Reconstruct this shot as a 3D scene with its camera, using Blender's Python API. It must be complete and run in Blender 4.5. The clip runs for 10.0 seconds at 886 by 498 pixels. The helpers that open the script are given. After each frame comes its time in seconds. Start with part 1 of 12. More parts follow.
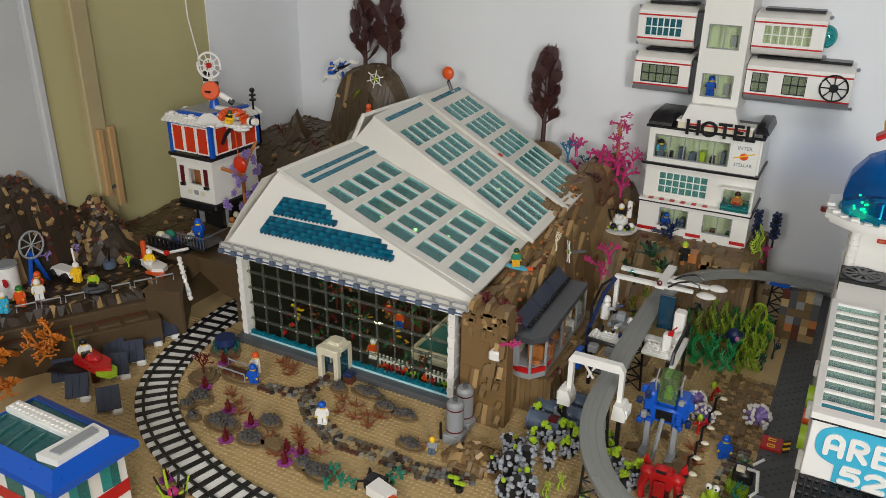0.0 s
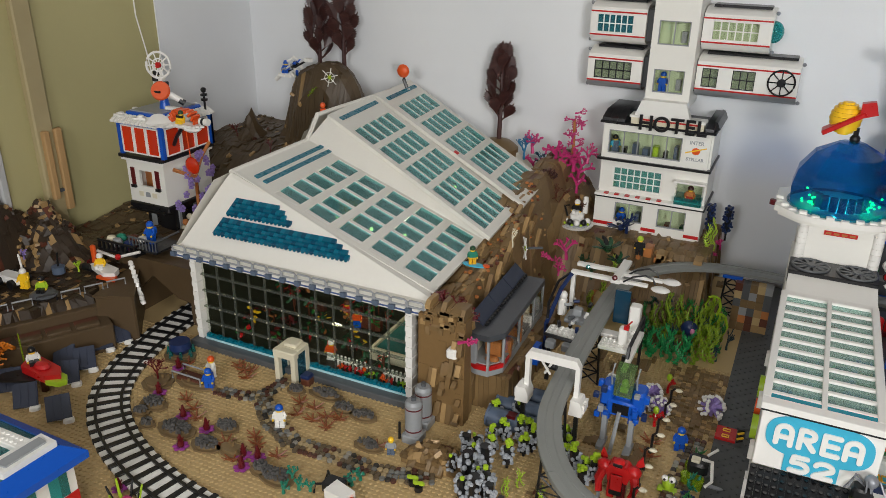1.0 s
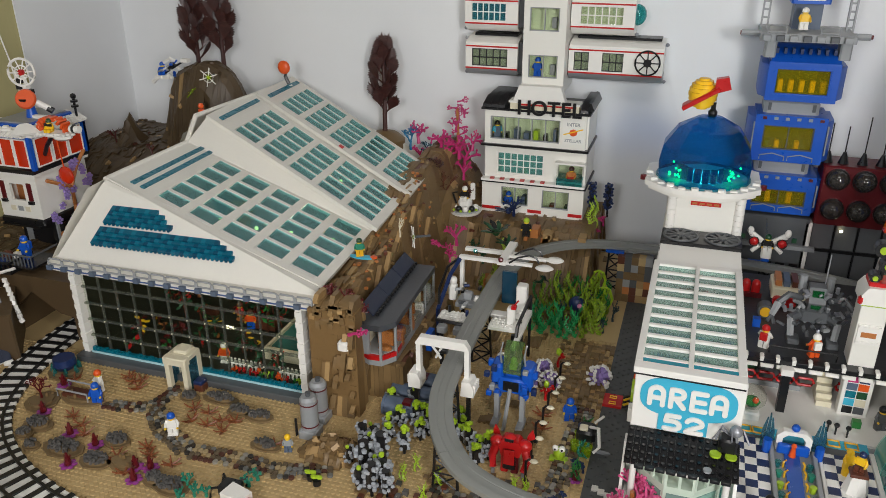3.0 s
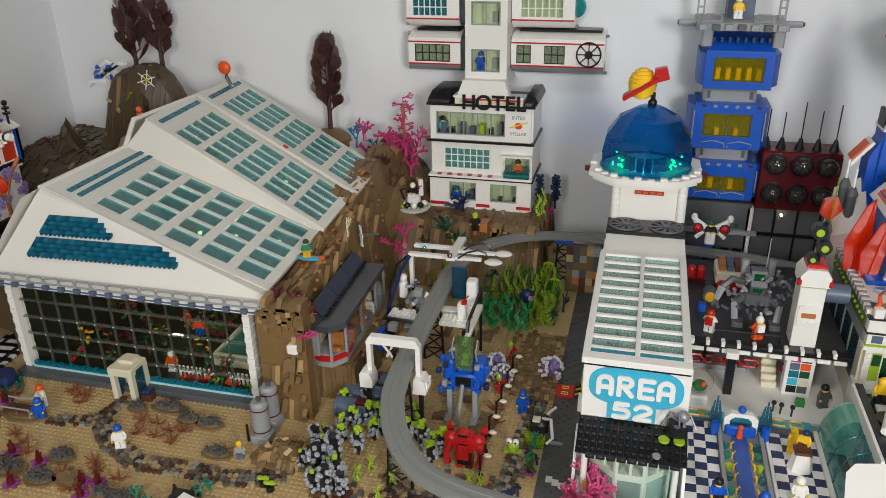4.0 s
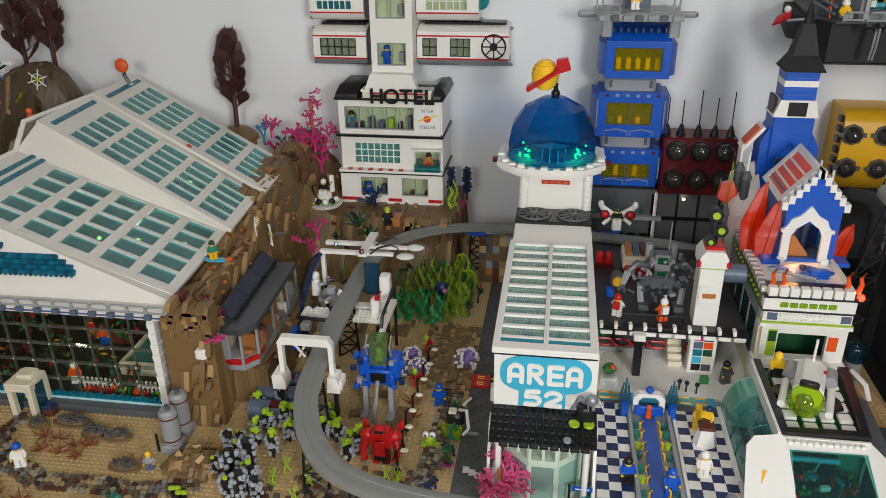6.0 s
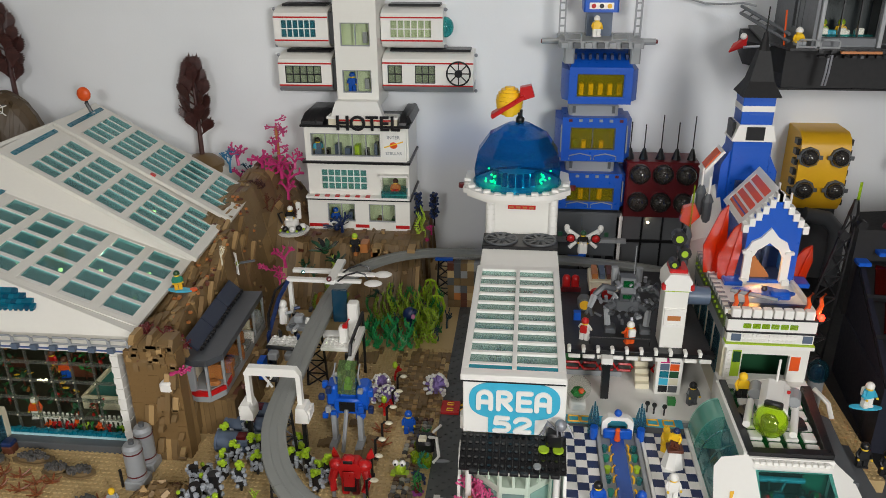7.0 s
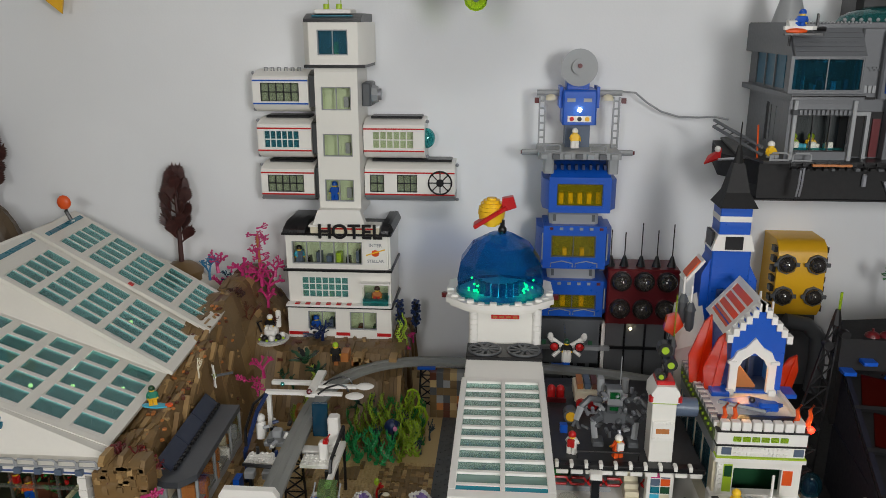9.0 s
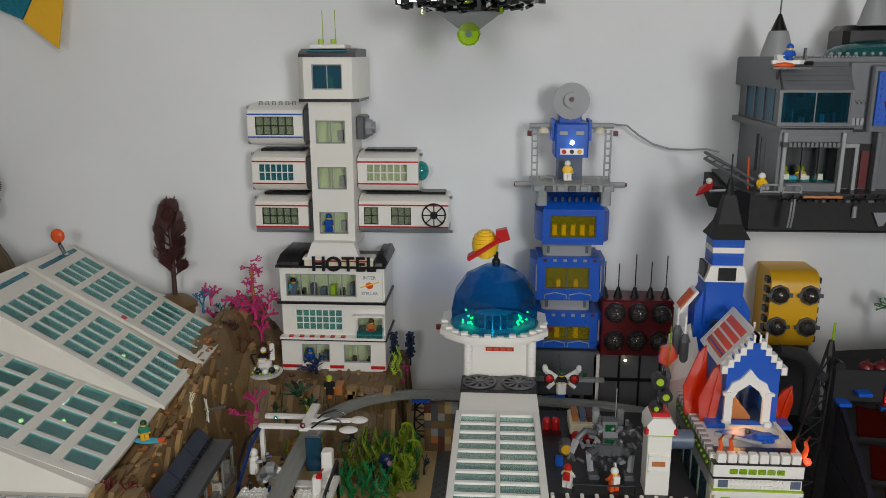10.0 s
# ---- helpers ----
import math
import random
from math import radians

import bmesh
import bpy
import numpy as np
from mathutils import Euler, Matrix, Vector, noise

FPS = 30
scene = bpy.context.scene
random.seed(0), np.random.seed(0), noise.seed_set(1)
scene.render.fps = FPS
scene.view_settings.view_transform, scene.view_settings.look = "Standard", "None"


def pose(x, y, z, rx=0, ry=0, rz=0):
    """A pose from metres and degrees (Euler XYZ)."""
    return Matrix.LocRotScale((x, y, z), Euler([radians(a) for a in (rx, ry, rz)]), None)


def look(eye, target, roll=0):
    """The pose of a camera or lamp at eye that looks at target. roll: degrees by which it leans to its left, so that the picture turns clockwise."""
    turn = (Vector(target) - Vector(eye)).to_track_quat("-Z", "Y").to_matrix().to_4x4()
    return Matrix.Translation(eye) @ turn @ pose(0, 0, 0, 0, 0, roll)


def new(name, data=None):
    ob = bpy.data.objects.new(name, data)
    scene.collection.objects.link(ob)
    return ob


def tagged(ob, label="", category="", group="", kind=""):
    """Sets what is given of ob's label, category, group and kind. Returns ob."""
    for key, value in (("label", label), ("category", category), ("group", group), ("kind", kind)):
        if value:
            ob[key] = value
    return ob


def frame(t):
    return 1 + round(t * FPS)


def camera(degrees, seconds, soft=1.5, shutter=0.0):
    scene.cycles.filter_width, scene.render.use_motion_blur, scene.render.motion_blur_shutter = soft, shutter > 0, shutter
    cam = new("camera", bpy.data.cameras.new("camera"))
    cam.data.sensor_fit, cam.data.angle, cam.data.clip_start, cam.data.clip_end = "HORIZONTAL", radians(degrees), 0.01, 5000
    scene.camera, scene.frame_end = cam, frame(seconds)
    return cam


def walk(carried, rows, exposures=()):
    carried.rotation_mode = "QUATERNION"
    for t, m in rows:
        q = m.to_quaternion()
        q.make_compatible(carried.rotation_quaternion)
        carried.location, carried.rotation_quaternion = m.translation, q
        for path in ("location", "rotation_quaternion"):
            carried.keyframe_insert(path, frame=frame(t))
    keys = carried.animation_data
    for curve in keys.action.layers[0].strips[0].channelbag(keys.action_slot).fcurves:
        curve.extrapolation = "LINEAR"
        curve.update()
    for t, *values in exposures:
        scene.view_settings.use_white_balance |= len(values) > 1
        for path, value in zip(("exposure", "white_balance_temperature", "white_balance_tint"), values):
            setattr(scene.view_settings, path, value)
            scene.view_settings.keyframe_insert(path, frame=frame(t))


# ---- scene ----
cam = camera(59.3, 10.0, soft=0.65)
PATH = [
    (0, (0.03, -0.004, 0.737), (-0.837, 1.616, -0.053), 0.8),
    (0.5, (0.032, 0.0, 0.738), (-0.791, 1.642, -0.055), 1.0),
    (1, (0.039, 0.006, 0.738), (-0.744, 1.666, -0.058), 0.9),
    (1.5, (0.05, 0.006, 0.739), (-0.691, 1.683, -0.061), 0.7),
    (2, (0.063, 0.004, 0.741), (-0.631, 1.698, -0.063), 0.5),
    (2.5, (0.075, 0.005, 0.739), (-0.558, 1.723, -0.066), 0.2),
    (4, (0.098, 0.018, 0.74), (-0.369, 1.78, -0.083), -1.0),
    (4.5, (0.103, 0.02, 0.742), (-0.315, 1.792, -0.087), -1.0),
    (5, (0.11, 0.023, 0.739), (-0.265, 1.802, -0.096), -0.9),
    (5.5, (0.115, 0.025, 0.738), (-0.211, 1.808, -0.107), -0.8),
    (7, (0.121, 0.027, 0.748), (-0.078, 1.853, -0.043), -0.5),
    (7.5, (0.118, 0.029, 0.75), (-0.068, 1.879, 0.011), -0.4),
    (8, (0.114, 0.031, 0.757), (-0.061, 1.902, 0.074), -0.2),
    (8.5, (0.111, 0.037, 0.762), (-0.046, 1.931, 0.138), -0.1),
    (9, (0.11, 0.043, 0.766), (-0.038, 1.958, 0.208), -0.1),
    (9.5, (0.108, 0.044, 0.769), (-0.031, 1.974, 0.263), -0.2),
    (10, (0.111, 0.041, 0.768), (-0.024, 1.977, 0.288), -0.2),
]
# the clip's camera stops down as it tilts up to the bright wall
EXPOSURES = [(0.0, -0.02), (4.0, -0.02), (5.5, -0.1), (7.5, -0.1), (9.0, -0.32), (10.0, -0.46)]
walk(cam, [(t, look(eye, target, roll)) for t, eye, target, roll in PATH], EXPOSURES)

# world: a dim grey interior fill, the room is closed by walls and a ceiling, some added unseen
world = bpy.data.worlds.new("world")
scene.world = world
world.use_nodes = True
world.node_tree.nodes["Background"].inputs[0].default_value = (0.8, 0.88, 1.0, 1)
world.node_tree.nodes["Background"].inputs[1].default_value = 0.015


def area_lamp(name, eye, target, size, watts, colour):
    data = bpy.data.lights.new(name, "AREA")
    data.shape, data.size, data.energy, data.color = "DISK", size, watts, colour
    ob = new(name, data)
    ob.matrix_basis = look(eye, target)
    return ob


# a pendant lamp and a floor lamp behind the viewer, and an unseen disc added under the ceiling as soft top fill
area_lamp("pendant_lamp_light", (-0.3, -0.9, 1.02), (-0.1, 1.7, 0.4), 0.5, 13.0, (1.0, 0.995, 0.985))
area_lamp("floor_lamp_light", (1.02, -1.3, 0.9), (0.3, 1.7, 0.6), 0.85, 57.0, (1.0, 0.995, 0.985))
area_lamp("added_top_light", (0.35, 0.0, 1.9), (0.35, 0.25, 0.0), 0.8, 10.5, (1.0, 0.985, 0.955))
scene.view_settings.exposure = 0.0


def small_light(x, y, z, watts, colour, radius=0.003):
    data = bpy.data.lights.new("led", "POINT")
    data.energy, data.color, data.shadow_soft_size = watts, colour, radius
    ob = new("led", data)
    ob.location = (x, y, z)
    return ob

# ---------- materials ----------
def lin(c):
    return tuple(((v / 255) / 12.92 if v <= 10 else ((v / 255 + 0.055) / 1.055) ** 2.4) for v in c) + (1.0,)


def base_material(name):
    m = bpy.data.materials.new(name)
    m.use_nodes = True
    return m, m.node_tree.nodes, m.node_tree.links, m.node_tree.nodes["Principled BSDF"]


def plastic(name, rgb, rough=0.32, vary=0.10, bump=0.04, seams=False, island=0.0, metal=0.0):
    """Moulded ABS plastic: slight dust and handling marks, optional brick seams, optional tone change piece by piece."""
    m, n, l, p = base_material(name)
    tc = n.new("ShaderNodeTexCoord")
    big = n.new("ShaderNodeTexNoise")
    big.inputs["Scale"].default_value, big.inputs["Detail"].default_value = 9.0, 3.0
    fine = n.new("ShaderNodeTexNoise")
    fine.inputs["Scale"].default_value, fine.inputs["Detail"].default_value = 160.0, 4.0
    l.new(tc.outputs["Object"], big.inputs["Vector"])
    l.new(tc.outputs["Object"], fine.inputs["Vector"])
    mix = n.new("ShaderNodeMix")
    mix.data_type = "RGBA"
    c = lin(rgb)
    mix.inputs[6].default_value = tuple(v * (1 - vary) for v in c[:3]) + (1,)
    mix.inputs[7].default_value = tuple(min(1, v * (1 + vary) + 0.004) for v in c[:3]) + (1,)
    add = n.new("ShaderNodeMath")
    add.operation = "ADD"
    half = n.new("ShaderNodeMath")
    half.operation = "MULTIPLY"
    half.inputs[1].default_value = 0.5
    l.new(big.outputs["Fac"], add.inputs[0])
    l.new(fine.outputs["Fac"], add.inputs[1])
    l.new(add.outputs[0], half.inputs[0])
    l.new(half.outputs[0], mix.inputs[0])
    out = mix.outputs[2]
    if island:
        geo = n.new("ShaderNodeNewGeometry")
        hsv = n.new("ShaderNodeHueSaturation")
        mp = n.new("ShaderNodeMapRange")
        mp.inputs["To Min"].default_value, mp.inputs["To Max"].default_value = 1 - island, 1 + island
        l.new(geo.outputs["Random Per Island"], mp.inputs["Value"])
        l.new(mp.outputs["Result"], hsv.inputs["Value"])
        l.new(out, hsv.inputs["Color"])
        out = hsv.outputs["Color"]
    l.new(out, p.inputs["Base Color"])
    rr = n.new("ShaderNodeMapRange")
    rr.inputs["To Min"].default_value, rr.inputs["To Max"].default_value = rough - 0.08, rough + 0.15
    l.new(fine.outputs["Fac"], rr.inputs["Value"])
    l.new(rr.outputs["Result"], p.inputs["Roughness"])
    p.inputs["Metallic"].default_value = metal
    p.inputs["IOR"].default_value = 1.5
    bp = n.new("ShaderNodeBump")
    bp.inputs["Strength"].default_value, bp.inputs["Distance"].default_value = bump, 0.002
    l.new(fine.outputs["Fac"], bp.inputs["Height"])
    if seams:
        # horizontal joints every brick height
        sep = n.new("ShaderNodeSeparateXYZ")
        l.new(tc.outputs["Object"], sep.inputs[0])
        mod = n.new("ShaderNodeMath")
        mod.operation = "PINGPONG"
        mod.inputs[1].default_value = 0.0048
        l.new(sep.outputs["Z"], mod.inputs[0])
        gt = n.new("ShaderNodeMapRange")
        gt.inputs["From Min"].default_value, gt.inputs["From Max"].default_value = 0.0, 0.0005
        l.new(mod.outputs[0], gt.inputs["Value"])
        b2 = n.new("ShaderNodeBump")
        b2.inputs["Strength"].default_value, b2.inputs["Distance"].default_value = 0.16, 0.0006
        l.new(gt.outputs["Result"], b2.inputs["Height"])
        l.new(bp.outputs["Normal"], b2.inputs["Normal"])
        l.new(b2.outputs["Normal"], p.inputs["Normal"])
    else:
        l.new(bp.outputs["Normal"], p.inputs["Normal"])
    return m


def clear(name, rgb, gloss=0.12, rough=0.06, veil=0.0):
    """Transparent tinted plastic: thin tinted pane with a glossy coat and, if set, a milky veil that pales it."""
    m, n, l, p = base_material(name)
    tr = n.new("ShaderNodeBsdfTransparent")
    tr.inputs[0].default_value = lin(rgb)
    p.inputs["Base Color"].default_value = lin(rgb)
    p.inputs["Roughness"].default_value = rough
    p.inputs["IOR"].default_value = 1.55
    gl = n.new("ShaderNodeBsdfGlossy")
    gl.inputs["Roughness"].default_value = rough
    lw = n.new("ShaderNodeLayerWeight")
    lw.inputs["Blend"].default_value = 0.5
    pw = n.new("ShaderNodeMath")
    pw.operation = "POWER"
    pw.inputs[1].default_value = 5.0
    l.new(lw.outputs["Facing"], pw.inputs[0])
    fr = n.new("ShaderNodeMath")
    fr.operation = "MULTIPLY_ADD"
    fr.inputs[1].default_value, fr.inputs[2].default_value = 0.95, 0.045
    l.new(pw.outputs[0], fr.inputs[0])
    a = n.new("ShaderNodeMixShader")
    a.inputs[0].default_value = veil
    l.new(tr.outputs[0], a.inputs[1])
    l.new(p.outputs[0], a.inputs[2])
    b = n.new("ShaderNodeMixShader")
    k = n.new("ShaderNodeMath")
    k.operation = "MULTIPLY"
    k.inputs[1].default_value = gloss * 8
    k.use_clamp = True
    l.new(fr.outputs[0], k.inputs[0])
    l.new(k.outputs[0], b.inputs[0])
    l.new(a.outputs[0], b.inputs[1])
    l.new(gl.outputs[0], b.inputs[2])
    l.new(b.outputs[0], n["Material Output"].inputs["Surface"])
    return m


def glow(name, rgb, strength):
    m, n, l, p = base_material(name)
    p.inputs["Base Color"].default_value = lin(rgb)
    p.inputs["Emission Color"].default_value = lin(rgb)
    p.inputs["Emission Strength"].default_value = strength
    return m


def painted_wall(name, rgb, stain):
    m, n, l, p = base_material(name)
    tc = n.new("ShaderNodeTexCoord")
    a = n.new("ShaderNodeTexNoise")
    a.inputs["Scale"].default_value, a.inputs["Detail"].default_value = 2.2, 5.0
    b = n.new("ShaderNodeTexNoise")
    b.inputs["Scale"].default_value, b.inputs["Detail"].default_value = 220.0, 3.0
    l.new(tc.outputs["Object"], a.inputs["Vector"])
    l.new(tc.outputs["Object"], b.inputs["Vector"])
    ramp = n.new("ShaderNodeValToRGB")
    ramp.color_ramp.elements[0].position, ramp.color_ramp.elements[1].position = 0.35, 0.65
    ramp.color_ramp.elements[0].color, ramp.color_ramp.elements[1].color = lin(stain), lin(rgb)
    l.new(a.outputs["Fac"], ramp.inputs["Fac"])
    l.new(ramp.outputs["Color"], p.inputs["Base Color"])
    p.inputs["Roughness"].default_value = 0.7
    bp = n.new("ShaderNodeBump")
    bp.inputs["Strength"].default_value, bp.inputs["Distance"].default_value = 0.12, 0.002
    l.new(b.outputs["Fac"], bp.inputs["Height"])
    l.new(bp.outputs["Normal"], p.inputs["Normal"])
    return m


WHITE = plastic("white_plastic", (236, 234, 226), 0.3, 0.03, seams=True)
WHITE_P = plastic("white_plain_plastic", (238, 236, 230), 0.3, 0.03)
CREAM = plastic("aged_white_plastic", (222, 214, 188), 0.35, 0.06)
BLACK = plastic("black_plastic", (22, 22, 24), 0.28, 0.2)
DGREY = plastic("dark_grey_plastic", (84, 87, 90), 0.35, 0.1)
GREY = plastic("light_grey_plastic", (150, 153, 155), 0.35, 0.07)
SANDBLUE = plastic("sand_blue_plastic", (88, 102, 122), 0.35, 0.1)
BLUE = plastic("blue_plastic", (14, 84, 188), 0.28, 0.1, seams=True)
NAVY = plastic("dark_blue_plastic", (24, 44, 88), 0.3, 0.12)
AZURE = plastic("azure_plastic", (64, 176, 208), 0.32, 0.06)
TEAL = plastic("teal_plastic", (0, 108, 128), 0.25, 0.15)
RED = plastic("red_plastic", (190, 24, 26), 0.28, 0.1)
WINE = plastic("dark_red_plastic", (92, 16, 22), 0.3, 0.12)
ORANGE = plastic("orange_plastic", (226, 88, 30), 0.3, 0.08)
YELLOW = plastic("yellow_plastic", (246, 198, 36), 0.3, 0.07)
AMBER = plastic("warm_yellow_plastic", (228, 174, 34), 0.3, 0.08)
LIME = plastic("lime_plastic", (164, 196, 44), 0.32, 0.1)
GREEN = plastic("green_plastic", (36, 120, 52), 0.32, 0.15, island=0.3)
DGREEN = plastic("dark_green_plastic", (26, 72, 44), 0.32, 0.15, island=0.3)
SEAGREEN = plastic("sea_green_plastic", (34, 128, 104), 0.32, 0.12)
MAGENTA = plastic("magenta_plastic", (196, 52, 118), 0.32, 0.12)
LAVENDER = plastic("lavender_plastic", (150, 128, 190), 0.32, 0.1)
TAN = plastic("tan_plastic", (190, 164, 117), 0.4, 0.08, bump=0.08)
DTAN = plastic("dark_tan_plastic", (122, 101, 70), 0.4, 0.12, island=0.14)
ROCK = plastic("rock_brown_plastic", (120, 96, 62), 0.42, 0.14, bump=0.10, island=0.10)
# west rocks: guessed darker brown, dimmed further for the light fading that way
ROCKHALFDIM = plastic("half_dimmed_rock_plastic", (82, 66, 45), 0.42, 0.18, bump=0.12, island=0.12)
ROCKDIM = plastic("dimmed_brown_rock_plastic", (56, 44, 31), 0.42, 0.18, bump=0.12, island=0.14)
ROCKTAN = plastic("rock_tan_plastic", (160, 130, 86), 0.42, 0.14, bump=0.1, island=0.2)
BROWN = plastic("reddish_brown_plastic", (92, 50, 34), 0.36, 0.15, island=0.3)
DBROWN = plastic("dark_brown_plastic", (66, 36, 32), 0.36, 0.2, island=0.3)
NOUGAT = plastic("nougat_plastic", (184, 116, 62), 0.36, 0.1)
SKIN = plastic("yellow_head_plastic", (240, 200, 60), 0.3, 0.05)
BGREY = plastic("bluish_grey_plastic", (164, 169, 176), 0.35, 0.1, island=0.2)
COAL = plastic("dark_rubble_plastic", (86, 84, 82), 0.4, 0.15, island=0.3)
SILVER = plastic("pearl_grey_plastic", (150, 152, 158), 0.3, 0.08, metal=0.4)
ROADM = plastic("dark_road_plastic", (80, 82, 82), 0.4, 0.1)
RUST = plastic("rust_orange_plastic", (196, 112, 26), 0.35, 0.15)

PITCH = plastic("matt_black_plastic", (10, 10, 12), 0.6, 0.2)
GLOSSBLACK = plastic("glossy_black_plastic", (14, 14, 16), 0.14, 0.1, bump=0.01)
C_CLEAR = clear("clear_pane", (247, 248, 244), 0.08)
C_SMOKE = clear("clear_smoky_pane", (214, 218, 210), 0.10, veil=0.08)
# veil on the aqua and mint panes stands in for bright interiors
C_AQUA = clear("pale_aqua_pane", (150, 206, 206), 0.10, veil=0.20)
C_MINT = clear("pale_mint_pane", (200, 230, 222), 0.06, veil=0.30)
# slightly greyer than WHITE_P
WHITE_R = plastic("greyish_white_plastic", (226, 223, 214), 0.34, 0.04)
C_FRONT = clear("greenhouse_front_pane", (246, 248, 244), 0.006)
C_DEEP = clear("deep_teal_pane", (84, 160, 180), 0.10, veil=0.05)
PANEL = plastic("dark_cell_plastic", (40, 48, 68), 0.45, 0.15)
# pale green inner walls stand in for lamps behind the windows
LITGREEN = plastic("lit_interior_green", (208, 222, 182), 0.35, 0.06)
C_BLUE = clear("deep_blue_dome", (52, 152, 208), 0.10, veil=0.06)
C_TBLUE = clear("light_blue_pane", (110, 176, 196), 0.12, veil=0.15)
C_TEAL = clear("teal_pane", (86, 196, 196), 0.16, veil=0.16)
C_ORANGE = clear("neon_orange_pane", (246, 76, 26), 0.14, veil=0.4)
C_YELLOW = clear("yellow_pane", (240, 226, 70), 0.12, veil=0.10)
C_LIME = clear("neon_lime_pane", (214, 240, 70), 0.12, veil=0.18)
C_GREEN = clear("green_pane", (30, 130, 70), 0.12, veil=0.3)
C_BLACK = clear("smoked_bubble", (96, 92, 88), 0.14, veil=0.35)
G_WARM = glow("warm_led", (255, 190, 110), 8.0)
G_WHITE = glow("white_led", (255, 236, 190), 9.0)
G_GREEN = glow("green_led", (20, 255, 90), 9.0)
G_RED = glow("red_led", (255, 40, 24), 8.0)


# ---------- mesh building ----------
class MB:
    """Collects faces for one mesh; `at` moves what is added next, `mi` is the material slot."""

    def __init__(self):
        self.v, self.f, self.s, self.at, self.mi = [], [], [], Matrix(), 0

    def add(self, verts, faces):
        b = len(self.v)
        self.v.extend(tuple(self.at @ Vector(p)) for p in verts)
        self.f.extend(tuple(b + i for i in q) for q in faces)
        self.s.extend([self.mi] * len(faces))
        return self

    def box(self, x0, y0, z0, x1, y1, z1, c=0.0):
        if not c:
            return self.add([(x0, y0, z0), (x1, y0, z0), (x1, y1, z0), (x0, y1, z0), (x0, y0, z1), (x1, y0, z1), (x1, y1, z1), (x0, y1, z1)],
                            [(3, 2, 1, 0), (4, 5, 6, 7), (0, 1, 5, 4), (1, 2, 6, 5), (2, 3, 7, 6), (3, 0, 4, 7)])
        c = min(c, (x1 - x0) * 0.45, (y1 - y0) * 0.45, (z1 - z0) * 0.45)
        # plain base, chamfered upright edges and top rim
        def ring(i, z):
            return [(x0 + i + c, y0 + i, z), (x1 - i - c, y0 + i, z), (x1 - i, y0 + i + c, z), (x1 - i, y1 - i - c, z),
                    (x1 - i - c, y1 - i, z), (x0 + i + c, y1 - i, z), (x0 + i, y1 - i - c, z), (x0 + i, y0 + i + c, z)]
        v = ring(0, z0) + ring(0, z1 - c) + ring(c * 0.8, z1)
        f = [tuple(range(7, -1, -1)), tuple(range(16, 24))]
        for r in (0, 8):
            f += [(r + i, r + (i + 1) % 8, r + 8 + (i + 1) % 8, r + 8 + i) for i in range(8)]
        return self.add(v, f)

    def cyl(self, x, y, z, r, h, n=12, axis="z", r2=None):
        r2 = r if r2 is None else r2
        v = []
        for k, rr in ((0, r), (h, r2)):
            for i in range(n):
                a = 2 * math.pi * i / n
                p = (rr * math.cos(a), rr * math.sin(a), k)
                if axis == "x":
                    p = (p[2], p[0], p[1])
                elif axis == "y":
                    p = (p[1], p[2], p[0])
                v.append((x + p[0], y + p[1], z + p[2]))
        f = [tuple(range(n - 1, -1, -1)), tuple(range(n, 2 * n))] + [(i, (i + 1) % n, n + (i + 1) % n, n + i) for i in range(n)]
        return self.add(v, f)

    def ball(self, x, y, z, rx, ry=None, rz=None, n=10, m=6, lo=-1.0, hi=1.0):
        """An ellipsoid, or a slice of it between the sines lo and hi."""
        ry, rz = rx if ry is None else ry, rx if rz is None else rz
        a0, a1 = math.asin(lo), math.asin(hi)
        v = []
        for j in range(m + 1):
            a = a0 + (a1 - a0) * j / m
            for i in range(n):
                b = 2 * math.pi * i / n
                v.append((x + rx * math.cos(a) * math.cos(b), y + ry * math.cos(a) * math.sin(b), z + rz * math.sin(a)))
        f = [(j * n + i, j * n + (i + 1) % n, (j + 1) * n + (i + 1) % n, (j + 1) * n + i) for j in range(m) for i in range(n)]
        f += [tuple(range(n - 1, -1, -1)), tuple(range(m * n, m * n + n))]
        return self.add(v, f)

    def prism(self, pts, axis, a, b):
        """Extrudes a polygon (given in the two other axes, in the order x, y, z) from a to b."""
        put = {"x": lambda p, k: (k, p[0], p[1]), "y": lambda p, k: (p[0], k, p[1]), "z": lambda p, k: (p[0], p[1], k)}[axis]
        n = len(pts)
        v = [put(p, a) for p in pts] + [put(p, b) for p in pts]
        return self.add(v, [tuple(range(n - 1, -1, -1)), tuple(range(n, 2 * n))] + [(i, (i + 1) % n, n + (i + 1) % n, n + i) for i in range(n)])

    def tube(self, pts, r, n=6, r2=None):
        r2 = r if r2 is None else r2
        pts = [Vector(p) for p in pts]
        v, k = [], len(pts)
        for j, p in enumerate(pts):
            d = (pts[min(j + 1, k - 1)] - pts[max(j - 1, 0)]).normalized()
            u = d.cross(Vector((0, 0, 1)) if abs(d.z) < 0.9 else Vector((1, 0, 0))).normalized()
            w = d.cross(u)
            rr = r + (r2 - r) * j / max(1, k - 1)
            v += [tuple(p + rr * (u * math.cos(2 * math.pi * i / n) + w * math.sin(2 * math.pi * i / n))) for i in range(n)]
        f = [(j * n + i, j * n + (i + 1) % n, (j + 1) * n + (i + 1) % n, (j + 1) * n + i) for j in range(k - 1) for i in range(n)]
        f += [tuple(range(n - 1, -1, -1)), tuple(range((k - 1) * n, k * n))]
        return self.add(v, f)

